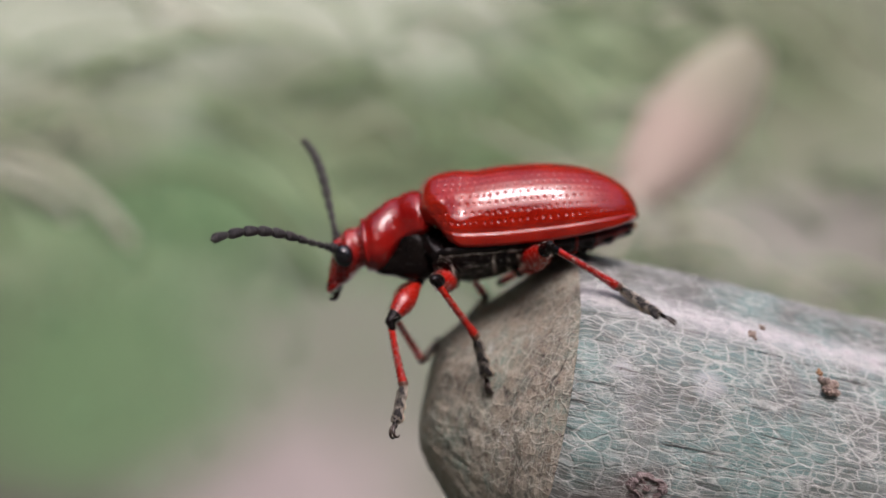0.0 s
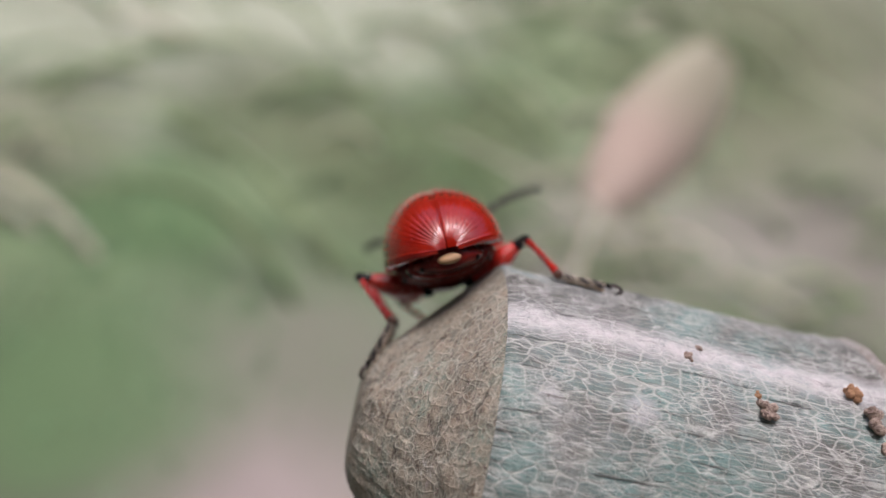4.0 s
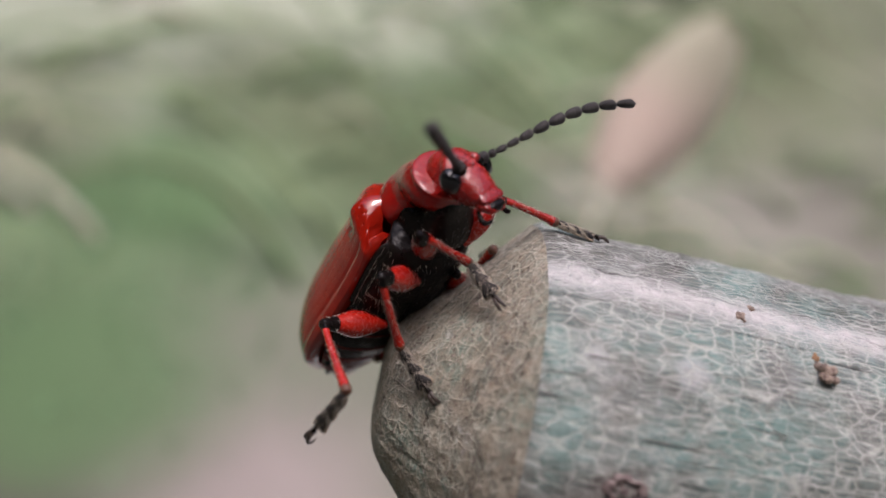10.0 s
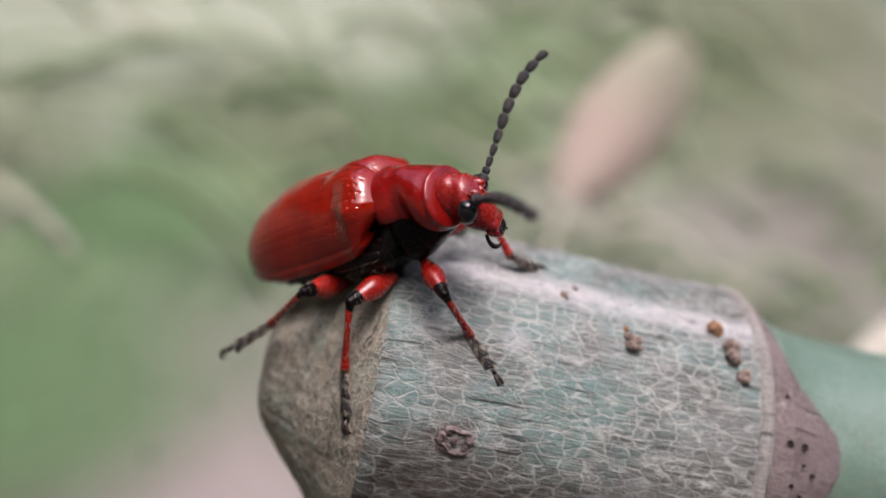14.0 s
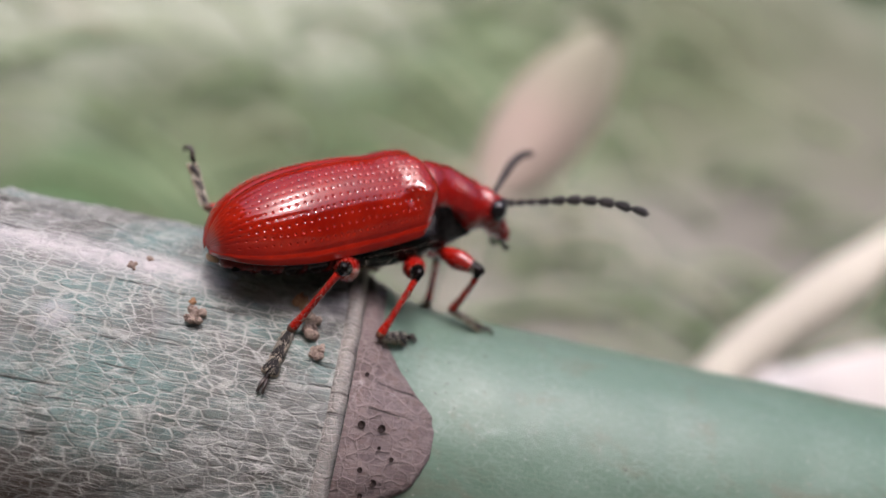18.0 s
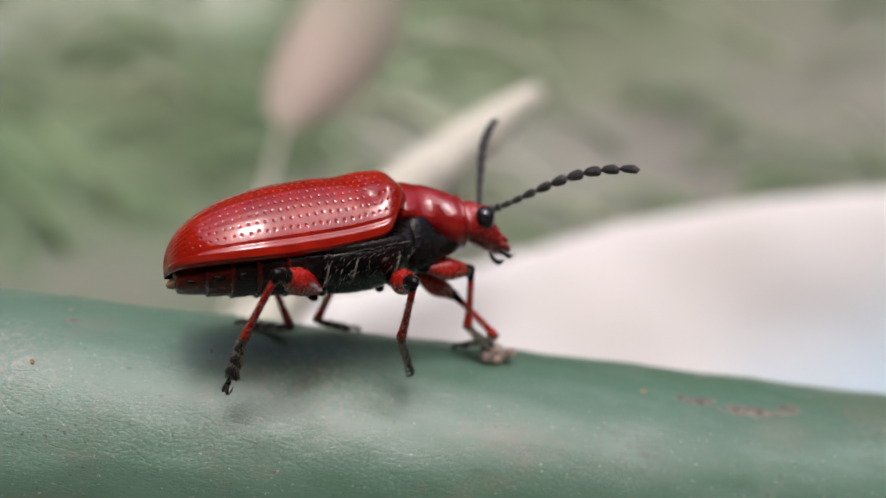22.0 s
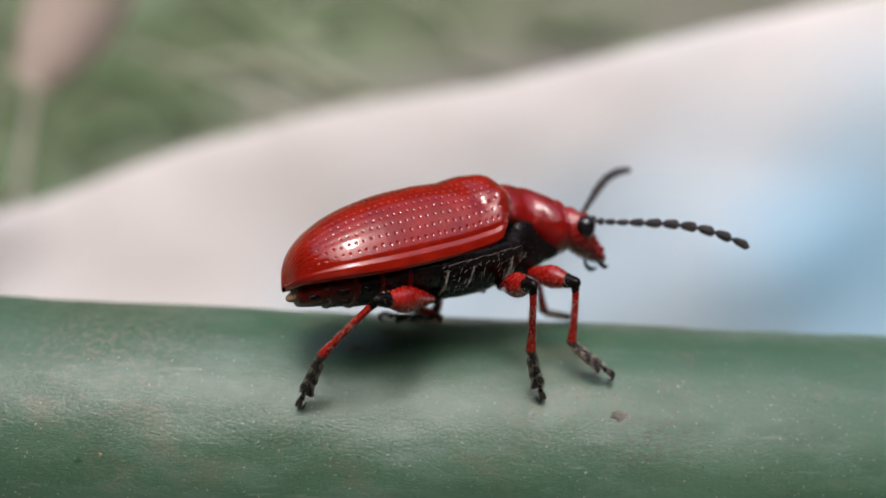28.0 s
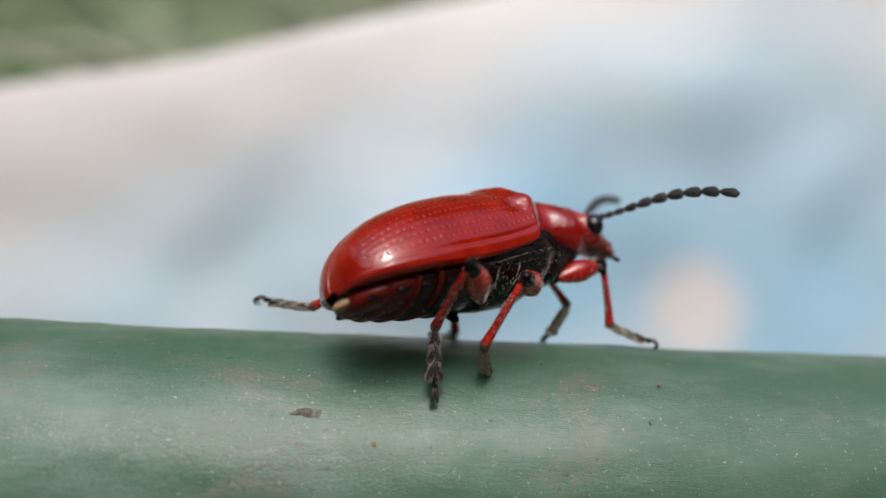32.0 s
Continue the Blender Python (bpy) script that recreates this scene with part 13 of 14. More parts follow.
        (21.25, pose(-0.00064, -0.00261, -0.00047, -140, 27, 91)), (21.5, pose(-0.00154, -0.00213, -0.00053, -93, 31, 116)), (21.75, pose(-0.00116, -0.00242, -0.00058, -121, 30, 92)),
        (22, pose(-0.00136, -0.00229, -0.00060, -97, 34, 117)), (22.25, pose(-0.00148, -0.00220, -0.00060, -101, 29, 100)), (22.5, pose(-0.00206, -0.00146, -0.00085, -76, 22, 138)),
        (22.75, pose(-0.00172, -0.00194, -0.00053, -85, 24, 114)), (23, pose(-0.00202, -0.00151, -0.00069, -76, 18, 139)), (23.25, pose(-0.00165, -0.00199, -0.00047, -86, 24, 107)),
        (23.5, pose(-0.00186, -0.00178, -0.00066, -81, 24, 125)), (23.75, pose(-0.00117, -0.00239, -0.00045, -115, 26, 85)), (24, pose(-0.00090, -0.00250, -0.00038, -119, 31, 97)),
        (24.25, pose(-0.00012, -0.00197, 0.00066, -65, 66, -174)), (24.5, pose(-0.00074, -0.00238, 0.00002, -88, 35, 132)), (24.75, pose(0.00008, -0.00224, 0.00037, -54, 45, -153)),
        (25, pose(-0.00039, -0.00245, 0.00005, -54, 36, -161)), (25.25, pose(0.00003, -0.00238, 0.00019, -56, 36, -164)), (25.5, pose(-0.00125, -0.00216, -0.00007, -68, 21, 144)),
        (25.75, pose(-0.00037, -0.00258, -0.00021, -71, 16, 131)), (26, pose(-0.00165, -0.00190, -0.00027, -75, 13, 117)), (26.25, pose(-0.00126, -0.00225, -0.00027, -75, 14, 108)),
        (26.5, pose(-0.00191, -0.00157, -0.00035, -74, 14, 132)), (26.75, pose(-0.00124, -0.00227, -0.00026, -82, 20, 109)), (27, pose(-0.00193, -0.00159, -0.00046, -76, 19, 131)),
        (27.25, pose(-0.00124, -0.00227, -0.00028, -90, 25, 108)), (27.5, pose(-0.00195, -0.00161, -0.00058, -79, 24, 131)), (27.75, pose(-0.00128, -0.00227, -0.00034, -99, 31, 106)),
        (28, pose(-0.00196, -0.00164, -0.00070, -82, 28, 131)), (28.25, pose(-0.00131, -0.00228, -0.00043, -107, 35, 105)), (28.5, pose(-0.00192, -0.00173, -0.00082, -85, 33, 132)),
        (28.75, pose(-0.00126, -0.00234, -0.00051, -113, 39, 105)), (29, pose(-0.00146, -0.00223, -0.00066, -96, 41, 126)), (29.25, pose(-0.00135, -0.00227, -0.00047, -105, 43, 113)),
        (29.5, pose(-0.00178, -0.00190, -0.00068, -82, 41, 137)), (29.75, pose(-0.00130, -0.00220, -0.00022, -93, 46, 126)), (30, pose(-0.00148, -0.00207, -0.00026, -76, 45, 146)),
        (30.25, pose(-0.00109, -0.00226, -0.00007, -96, 47, 124)), (30.5, pose(-0.00147, -0.00214, -0.00039, -89, 42, 130)), (30.75, pose(-0.00082, -0.00241, -0.00009, -121, 46, 108)),
        (31, pose(-0.00107, -0.00243, -0.00043, -127, 42, 102)), (31.25, pose(-0.00077, -0.00239, -0.00002, -154, 43, 88)), (31.5, pose(-0.00151, -0.00212, -0.00043, -99, 31, 108)),
        (31.75, pose(-0.00080, -0.00235, 0.00004, -136, 34, 87)), (32, pose(-0.00140, -0.00218, -0.00033, -102, 23, 89)),
    ])
    walk(JOINTED['R3'][2], [
        (0, pose(0.00002, -0.00242, -0.00163, -20, -16, -174)), (0.5, pose(-0.00146, -0.00203, -0.00114, -14, 2, -115)), (1, pose(-0.00283, -0.00149, -0.00097, 12, 19, -55)),
        (1.5, pose(-0.00239, -0.00243, -0.00140, -0.2, 30.5, -101.8)), (2, pose(-0.00179, -0.00331, -0.00190, -24.4, 21.2, -150.8)), (2.5, pose(-0.00109, -0.00365, -0.00099, -4.4, 1.8, -103.8)),
        (3, pose(-0.00183, -0.00331, -0.00155, 6.5, 9.1, -98.7)), (3.25, pose(-0.00093, -0.00310, -0.00132, -1.0, 13.4, -96.1)), (3.5, pose(-0.00212, -0.00308, -0.00142, 11.4, 17.7, -93.7)),
        (3.75, pose(-0.00124, -0.00291, -0.00118, 1.8, 22.1, -91.2)), (4, pose(-0.00249, -0.00286, -0.00132, 15.2, 26.6, -88.8)), (4.5, pose(-0.00238, -0.00275, -0.00110, 13, 34, -82)),
        (5, pose(-0.00186, -0.00333, 0.00012, -20.5, 32.8, -110.1)), (5.5, pose(-0.00230, -0.00243, 0.00066, -4.5, 36.0, -84.0)), (6, pose(-0.00218, -0.00125, -0.00001, -14.3, 32.4, -58.4)),
        (6.5, pose(-0.00189, -0.00177, -0.00094, -17.2, 45.0, -105.7)), (7, pose(-0.00127, -0.00203, -0.00219, -50.0, 41.5, -167.4)), (7.5, pose(-0.00105, -0.00136, -0.00245, 22.5, 69.6, -103.1)),
        (8, pose(-0.00223, -0.00099, -0.00230, -76.3, 83.2, 161.5)), (8.5, pose(-0.00144, -0.00119, -0.00151, -35.3, 76.0, -136.6)), (8.75, pose(-0.00103, -0.00268, -0.00176, -58, 36, -169)),
        (9, pose(-0.00109, -0.00289, -0.00239, -78.2, -14.3, 170.3)), (9.5, pose(-0.00204, -0.00157, -0.00222, -89.7, 19.3, 147.3)), (10, pose(0.00079, -0.00349, -0.00281, -83.2, 2.4, -167.3)),
        (10.5, pose(-0.00010, -0.00295, -0.00222, -83.1, 21.8, -171.3)), (11, pose(-0.00089, -0.00232, -0.00168, -56.4, 42.7, -169.0)), (11.5, pose(-0.00152, -0.00179, -0.00204, -33.8, 34.0, -154.2)),
        (12, pose(-0.00201, -0.00161, -0.00220, -18.7, 23.9, -146.0)), (12.5, pose(-0.00224, -0.00197, -0.00175, 7.0, 11.7, -122.8)), (13, pose(-0.00250, -0.00232, -0.00134, 21.2, -1.6, -102.5)),
        (13.5, pose(-0.00267, -0.00246, -0.00179, 2.6, 41.2, -129.5)), (13.75, pose(-0.00225, -0.00253, -0.00133, -1.2, 23.7, -139.2)), (14, pose(-0.00188, -0.00256, -0.00087, -24.0, 4.6, -145.1)),
        (14.25, pose(-0.00218, -0.00267, -0.00132, -21.5, 22.3, -132.5)), (14.5, pose(-0.00249, -0.00285, -0.00174, -3.2, 38.5, -115.7)), (14.75, pose(-0.00208, -0.00298, -0.00111, 2.5, 39.3, -118.6)),
        (15, pose(-0.00230, -0.00322, -0.00088, 7.2, 39.2, -122.0)), (15.25, pose(-0.00152, -0.00342, -0.00020, -37.0, 38.5, -124.0)), (15.5, pose(-0.00357, -0.00318, -0.00069, 8.8, 37.7, -126.0)),
        (15.75, pose(-0.00199, -0.00311, -0.00039, -33.4, 37.1, -128.0)), (16, pose(-0.00351, -0.00323, -0.00056, -34.7, 35.3, -130.2)), (16.25, pose(-0.00242, -0.00277, -0.00060, -30.9, 34.6, -132.3)),
        (16.5, pose(-0.00389, -0.00270, -0.00083, -32.2, 32.0, -135.4)), (16.75, pose(-0.00280, -0.00237, -0.00082, -28.5, 32.1, -136.4)), (17, pose(-0.00415, -0.00215, -0.00109, -30.6, 27.6, -140.8)),
        (17.25, pose(-0.00314, -0.00197, -0.00107, -26.1, 30.5, -139.4)), (17.5, pose(-0.00406, -0.00183, -0.00135, -27, 29, -142)), (17.75, pose(-0.00280, -0.00157, -0.00145, -24, 32, -142)),
        (18, pose(-0.00218, -0.00163, -0.00180, -23, 35, -142)), (18.25, pose(-0.00142, -0.00161, -0.00153, -70, 41, -147)), (18.5, pose(-0.00292, -0.00147, -0.00170, -39, 46, -153)),
        (18.75, pose(-0.00143, -0.00137, -0.00158, -45, 51, -161)), (19, pose(-0.00219, -0.00145, -0.00161, -48, 55, -171)), (19.25, pose(-0.00168, -0.00094, -0.00141, -47, 49, -170)),
        (19.5, pose(-0.00339, -0.00028, -0.00153, -51, 43, -168)), (19.75, pose(-0.00216, 0.00007, -0.00122, -48, 35, -167)), (20, pose(-0.00307, 0.00069, -0.00114, -54, 29, -165)),
        (20.25, pose(-0.00188, 0.00032, -0.00113, -57, 33, 174)), (20.5, pose(-0.00283, 0.00015, -0.00130, -71, 33, 141)), (20.75, pose(-0.00090, -0.00031, -0.00133, -39, 25, 111)),
        (21, pose(-0.00113, -0.00074, -0.00138, -7, 17, 93)), (21.25, pose(-0.00069, -0.00062, -0.00151, -15, 23, 97)), (21.5, pose(-0.00239, -0.00039, -0.00168, -73, 29, 102)),
        (21.75, pose(-0.00122, -0.00048, -0.00171, -85, 35, 106)), (22, pose(-0.00221, -0.00063, -0.00185, -116, 41, 112)), (22.25, pose(-0.00182, -0.00027, -0.00171, -96, 37, 118)),
        (22.5, pose(-0.00363, -0.00008, -0.00169, -96, 32, 124)), (22.75, pose(-0.00254, -0.00006, -0.00145, -73, 28, 130)), (23, pose(-0.00363, -0.00009, -0.00137, -73, 24, 135)),
        (23.25, pose(-0.00225, -0.00003, -0.00139, -76, 29, 124)), (23.5, pose(-0.00304, -0.00009, -0.00157, -107, 34, 111)), (23.75, pose(-0.00097, -0.00037, -0.00142, -112, 37, 96)),
        (24, pose(-0.00113, -0.00059, -0.00155, -162, 39, 83)), (24.25, pose(-0.00104, -0.00207, -0.00140, -146, 54, 97)), (24.5, pose(-0.00198, -0.00100, -0.00126, -65, 62, -176)),
        (24.75, pose(-0.00135, -0.00297, -0.00121, -36, 30, -136)), (25, pose(-0.00211, -0.00304, -0.00127, -40, 11, -129)), (25.25, pose(-0.00172, -0.00287, -0.00114, -51, 14, -148)),
        (25.5, pose(-0.00296, -0.00093, -0.00087, -72, 15, 163)), (25.75, pose(-0.00179, -0.00095, -0.00082, -52, 5, 116)), (26, pose(-0.00265, 0.00005, -0.00078, -23, -0, 99)),
        (26.25, pose(-0.00193, -0.00018, -0.00083, -21, 5, 100)), (26.5, pose(-0.00336, 0.00006, -0.00088, -44, 9, 102)), (26.75, pose(-0.00192, -0.00026, -0.00103, -36, 15, 103)),
        (27, pose(-0.00333, 0.00002, -0.00118, -68, 20, 105)), (27.25, pose(-0.00187, -0.00034, -0.00125, -59, 25, 107)), (27.5, pose(-0.00329, -0.00005, -0.00149, -90, 31, 109)),
        (27.75, pose(-0.00183, -0.00041, -0.00148, -83, 36, 111)), (28, pose(-0.00325, -0.00014, -0.00178, -103, 40, 114)), (28.25, pose(-0.00178, -0.00050, -0.00172, -97, 45, 117)),
        (28.5, pose(-0.00318, -0.00031, -0.00203, -107, 50, 121)), (28.75, pose(-0.00171, -0.00066, -0.00194, -101, 55, 125)), (29, pose(-0.00244, -0.00086, -0.00215, -103, 58, 131)),
        (29.25, pose(-0.00201, -0.00074, -0.00199, -92, 60, 140)), (29.5, pose(-0.00304, -0.00074, -0.00214, -85, 60, 150)), (29.75, pose(-0.00221, -0.00094, -0.00184, -72, 60, 160)),
        (30, pose(-0.00280, -0.00118, -0.00185, -66, 58, 171)), (30.25, pose(-0.00195, -0.00101, -0.00172, -85, 61, 144)), (30.5, pose(-0.00254, -0.00087, -0.00191, -109, 58, 116)),
        (30.75, pose(-0.00129, -0.00093, -0.00172, -102, 49, 96)), (31, pose(-0.00141, -0.00080, -0.00194, -59, 39, 81)), (31.25, pose(-0.00070, -0.00075, -0.00156, -96, 46, 85)),
        (31.5, pose(-0.00210, -0.00028, -0.00160, -143, 54, 91)), (31.75, pose(-0.00071, -0.00048, -0.00121, -140, 61, 99)), (32, pose(-0.00136, -0.00010, -0.00121, -128, 67, 113)),
    ])
    walk(JOINTED['AL'], [
        (0, pose(0.00474, 0.00023, 0.00034, -18, -12, 49)), (0.5, pose(0.00473, 0.00024, 0.00044, -21, -17, 53)), (1, pose(0.00472, 0.00024, 0.00055, -25, -20, 58)),
        (1.5, pose(0.00471, 0.00027, 0.00052, -22.9, -22.5, 64.8)), (2, pose(0.00471, 0.00032, 0.00048, -20.6, -25.2, 74.7)), (2.5, pose(0.00472, 0.00027, 0.00052, -8.0, -11.7, 27.9)),
        (3, pose(0.00472, 0.00028, 0.00050, -11.0, -9.2, 32.0)), (3.25, pose(0.00472, 0.00028, 0.00049, -10.8, -13.9, 31.5)), (3.5, pose(0.00472, 0.00029, 0.00047, -11.7, -14.6, 29.2)),
        (3.75, pose(0.00472, 0.00030, 0.00047, -11.5, -9.6, 27.9)), (4, pose(0.00472, 0.00031, 0.00045, -13.1, -8.7, 29.4)), (4.5, pose(0.00472, 0.00032, 0.00042, -15, -17, 35)),
        (5, pose(0.00472, 0.00032, 0.00042, -6.1, 1.2, 41.4)), (5.5, pose(0.00472, 0.00032, 0.00042, -0.8, -11.1, 40.7)), (6, pose(0.00472, 0.00032, 0.00042, 5.0, -9.1, 45.0)),
        (6.5, pose(0.00472, 0.00032, 0.00042, -4.7, -17.4, 40.0)), (7, pose(0.00472, 0.00032, 0.00042, -12.9, -14.3, 41.0)), (7.5, pose(0.00469, 0.00032, -0.00018, 6.0, -32.5, 28.0)),
        (8, pose(0.00417, 0.00099, -0.00073, 52.6, -25.5, 19.7)), (8.5, pose(0.00457, 0.00046, -0.00046, 25.9, -25.9, 28.0)), (9, pose(0.00450, 0.00015, -0.00078, 21.8, -25.5, 48.2)),
        (9.5, pose(0.00459, -0.00009, -0.00063, 29.2, -13.7, 47.2)), (10, pose(0.00472, 0.00011, -0.00000, 14.5, 6.3, 61.8)), (10.5, pose(0.00462, 0.00005, -0.00041, 14.8, -5.0, 62.8)),
        (11, pose(0.00446, -0.00003, -0.00079, 17.0, -14.8, 60.9)), (11.5, pose(0.00460, -0.00050, -0.00044, -5.0, 14.7, 33.1)), (12, pose(0.00463, -0.00085, 0.00004, -20.7, 39.6, 3.8)),
        (12.5, pose(0.00466, -0.00071, 0.00017, -20.3, 24.5, 14.7)), (13, pose(0.00464, -0.00060, 0.00036, -21.4, 8.1, 20.6)), (13.5, pose(0.00460, 0.00054, 0.00023, -14.2, -8.7, 72.4)),
        (13.75, pose(0.00463, 0.00053, 0.00029, -11.1, -17.6, 73.9)), (14, pose(0.00465, 0.00052, 0.00034, -7.4, -22.3, 78.1)), (14.25, pose(0.00470, 0.00036, 0.00036, -12.0, -18.4, 75.0)),
        (14.5, pose(0.00473, 0.00020, 0.00039, -17.7, -18.4, 71.4)), (14.75, pose(0.00473, 0.00010, 0.00041, -22.4, -22.9, 67.2)), (15, pose(0.00472, 0.00000, 0.00044, -25.5, -20.7, 60.4)),
        (15.25, pose(0.00472, 0.00002, 0.00041, -25.3, -19.1, 58.4)), (15.5, pose(0.00474, 0.00003, 0.00039, -24.3, -17.9, 61.1)), (15.75, pose(0.00474, 0.00004, 0.00036, -25.8, -22.8, 63.4)),
        (16, pose(0.00474, 0.00003, 0.00034, -26.0, -26.1, 61.1)), (16.25, pose(0.00474, 0.00007, 0.00032, -25.4, -22.6, 56.2)), (16.5, pose(0.00475, 0.00008, 0.00029, -25.1, -19.9, 55.1)),
        (16.75, pose(0.00474, 0.00008, 0.00027, -26.2, -22.8, 58.1)), (17, pose(0.00475, 0.00010, 0.00025, -26.2, -26.7, 62.0)), (17.25, pose(0.00475, 0.00011, 0.00021, -26.2, -25.0, 60.1)),
        (17.5, pose(0.00476, 0.00011, 0.00020, -26.3, -25.3, 57.4)), (17.75, pose(0.00476, 0.00010, 0.00021, -22.5, -14.3, 43.1)), (18, pose(0.00475, 0.00011, 0.00018, -19.2, -4.7, 38.2)),
        (18.25, pose(0.00474, 0.00017, 0.00027, -19.6, -11.2, 42.6)), (18.5, pose(0.00474, 0.00022, 0.00035, -19.2, -10.8, 45.6)), (18.75, pose(0.00473, 0.00027, 0.00043, -19.2, -16.5, 44.8)),
        (19, pose(0.00471, 0.00033, 0.00052, -19.8, -24.3, 47.6)), (19.25, pose(0.00472, 0.00030, 0.00052, -15.4, -27.0, 41.8)), (19.5, pose(0.00471, 0.00027, 0.00051, -13.1, -23.8, 41.2)),
        (19.75, pose(0.00471, 0.00026, 0.00051, -9.4, -23.1, 38.3)), (20, pose(0.00471, 0.00022, 0.00051, -3.8, -24.5, 31.7)), (20.25, pose(0.00472, 0.00024, 0.00047, -4.3, -22.5, 30.4)),
        (20.5, pose(0.00472, 0.00025, 0.00042, -5.4, -16.0, 32.0)), (20.75, pose(0.00471, 0.00027, 0.00037, -6.2, -11.3, 33.1)), (21, pose(0.00473, 0.00026, 0.00032, -6.8, -10.5, 32.3)),
        (21.25, pose(0.00472, 0.00024, 0.00034, -7.2, -23.1, 32.2)), (21.5, pose(0.00472, 0.00023, 0.00036, -8.3, -28.1, 35.5)), (21.75, pose(0.00472, 0.00021, 0.00038, -11.4, -36.5, 41.5)),
        (22, pose(0.00471, 0.00019, 0.00040, -14.3, -49.5, 44.1)), (22.25, pose(0.00471, 0.00022, 0.00037, -13.6, -53.6, 44.7)), (22.5, pose(0.00471, 0.00024, 0.00033, -9.2, -48.6, 38.9)),
        (22.75, pose(0.00471, 0.00027, 0.00031, -6.9, -44.1, 37.9)), (23, pose(0.00471, 0.00029, 0.00027, -7.2, -46.7, 41.5)), (23.25, pose(0.00470, 0.00043, 0.00032, -7.1, -51.2, 45.3)),
        (23.5, pose(0.00466, 0.00056, 0.00039, -5.4, -49.9, 45.5)), (23.75, pose(0.00462, 0.00068, 0.00043, -1.2, -44.9, 41.0)), (24, pose(0.00457, 0.00082, 0.00047, 2.1, -46.1, 36.6)),
        (24.25, pose(0.00462, 0.00066, 0.00048, 0.1, -49.8, 37.3)), (24.5, pose(0.00467, 0.00049, 0.00049, -2.9, -49.2, 42.3)), (24.75, pose(0.00470, 0.00031, 0.00048, -4.9, -44.1, 44.9)),
        (25, pose(0.00472, 0.00014, 0.00048, -4.0, -43.8, 38.8)), (25.25, pose(0.00470, 0.00008, 0.00039, 1.0, -40.1, 28.1)), (25.5, pose(0.00471, 0.00002, 0.00028, 5.0, -38.0, 22.0)),
        (25.75, pose(0.00470, -0.00005, 0.00019, 6.5, -31.4, 20.3)), (26, pose(0.00469, -0.00009, 0.00010, 9.3, -26.1, 16.3)), (26.25, pose(0.00470, -0.00007, 0.00011, 6.8, -26.4, 18.0)),
        (26.5, pose(0.00470, -0.00004, 0.00013, 5.3, -26.5, 18.7)), (26.75, pose(0.00470, -0.00002, 0.00013, 2.4, -23.8, 21.4)), (27, pose(0.00471, 0.00001, 0.00015, -0.1, -23.0, 23.3)),
        (27.25, pose(0.00473, 0.00003, 0.00015, -1.2, -26.9, 23.2)), (27.5, pose(0.00473, 0.00006, 0.00017, -2.6, -26.6, 23.1)), (27.75, pose(0.00473, 0.00008, 0.00017, -5.4, -21.7, 25.9)),
        (28, pose(0.00473, 0.00011, 0.00019, -7.9, -18.9, 30.2)), (28.25, pose(0.00473, 0.00012, 0.00020, -9.2, -21.9, 33.7)), (28.5, pose(0.00474, 0.00015, 0.00021, -11.3, -25.4, 33.2)),
        (28.75, pose(0.00474, 0.00017, 0.00021, -11.6, -20.9, 31.4)), (29, pose(0.00474, 0.00020, 0.00022, -13.9, -19.7, 35.4)), (29.25, pose(0.00474, 0.00021, 0.00023, -16.3, -21.9, 38.7)),
        (29.5, pose(0.00472, 0.00021, 0.00024, -20.3, -30.9, 47.1)), (29.75, pose(0.00472, 0.00023, 0.00026, -23.0, -34.7, 52.6)), (30, pose(0.00472, 0.00023, 0.00026, -25.8, -36.5, 54.5)),
        (30.25, pose(0.00471, 0.00026, 0.00034, -20.0, -36.4, 46.2)), (30.5, pose(0.00473, 0.00028, 0.00040, -16.5, -42.3, 45.5)), (30.75, pose(0.00471, 0.00031, 0.00046, -15.1, -46.0, 47.6)),
        (31, pose(0.00470, 0.00034, 0.00053, -11.3, -44.3, 43.8)), (31.25, pose(0.00471, 0.00025, 0.00055, -7.6, -34.4, 37.2)), (31.5, pose(0.00471, 0.00016, 0.00056, -2.3, -30.2, 25.5)),
        (31.75, pose(0.00471, 0.00006, 0.00058, 1.8, -23.2, 19.4)), (32, pose(0.00470, -0.00004, 0.00058, 3.3, -12.8, 18.1)),
    ])
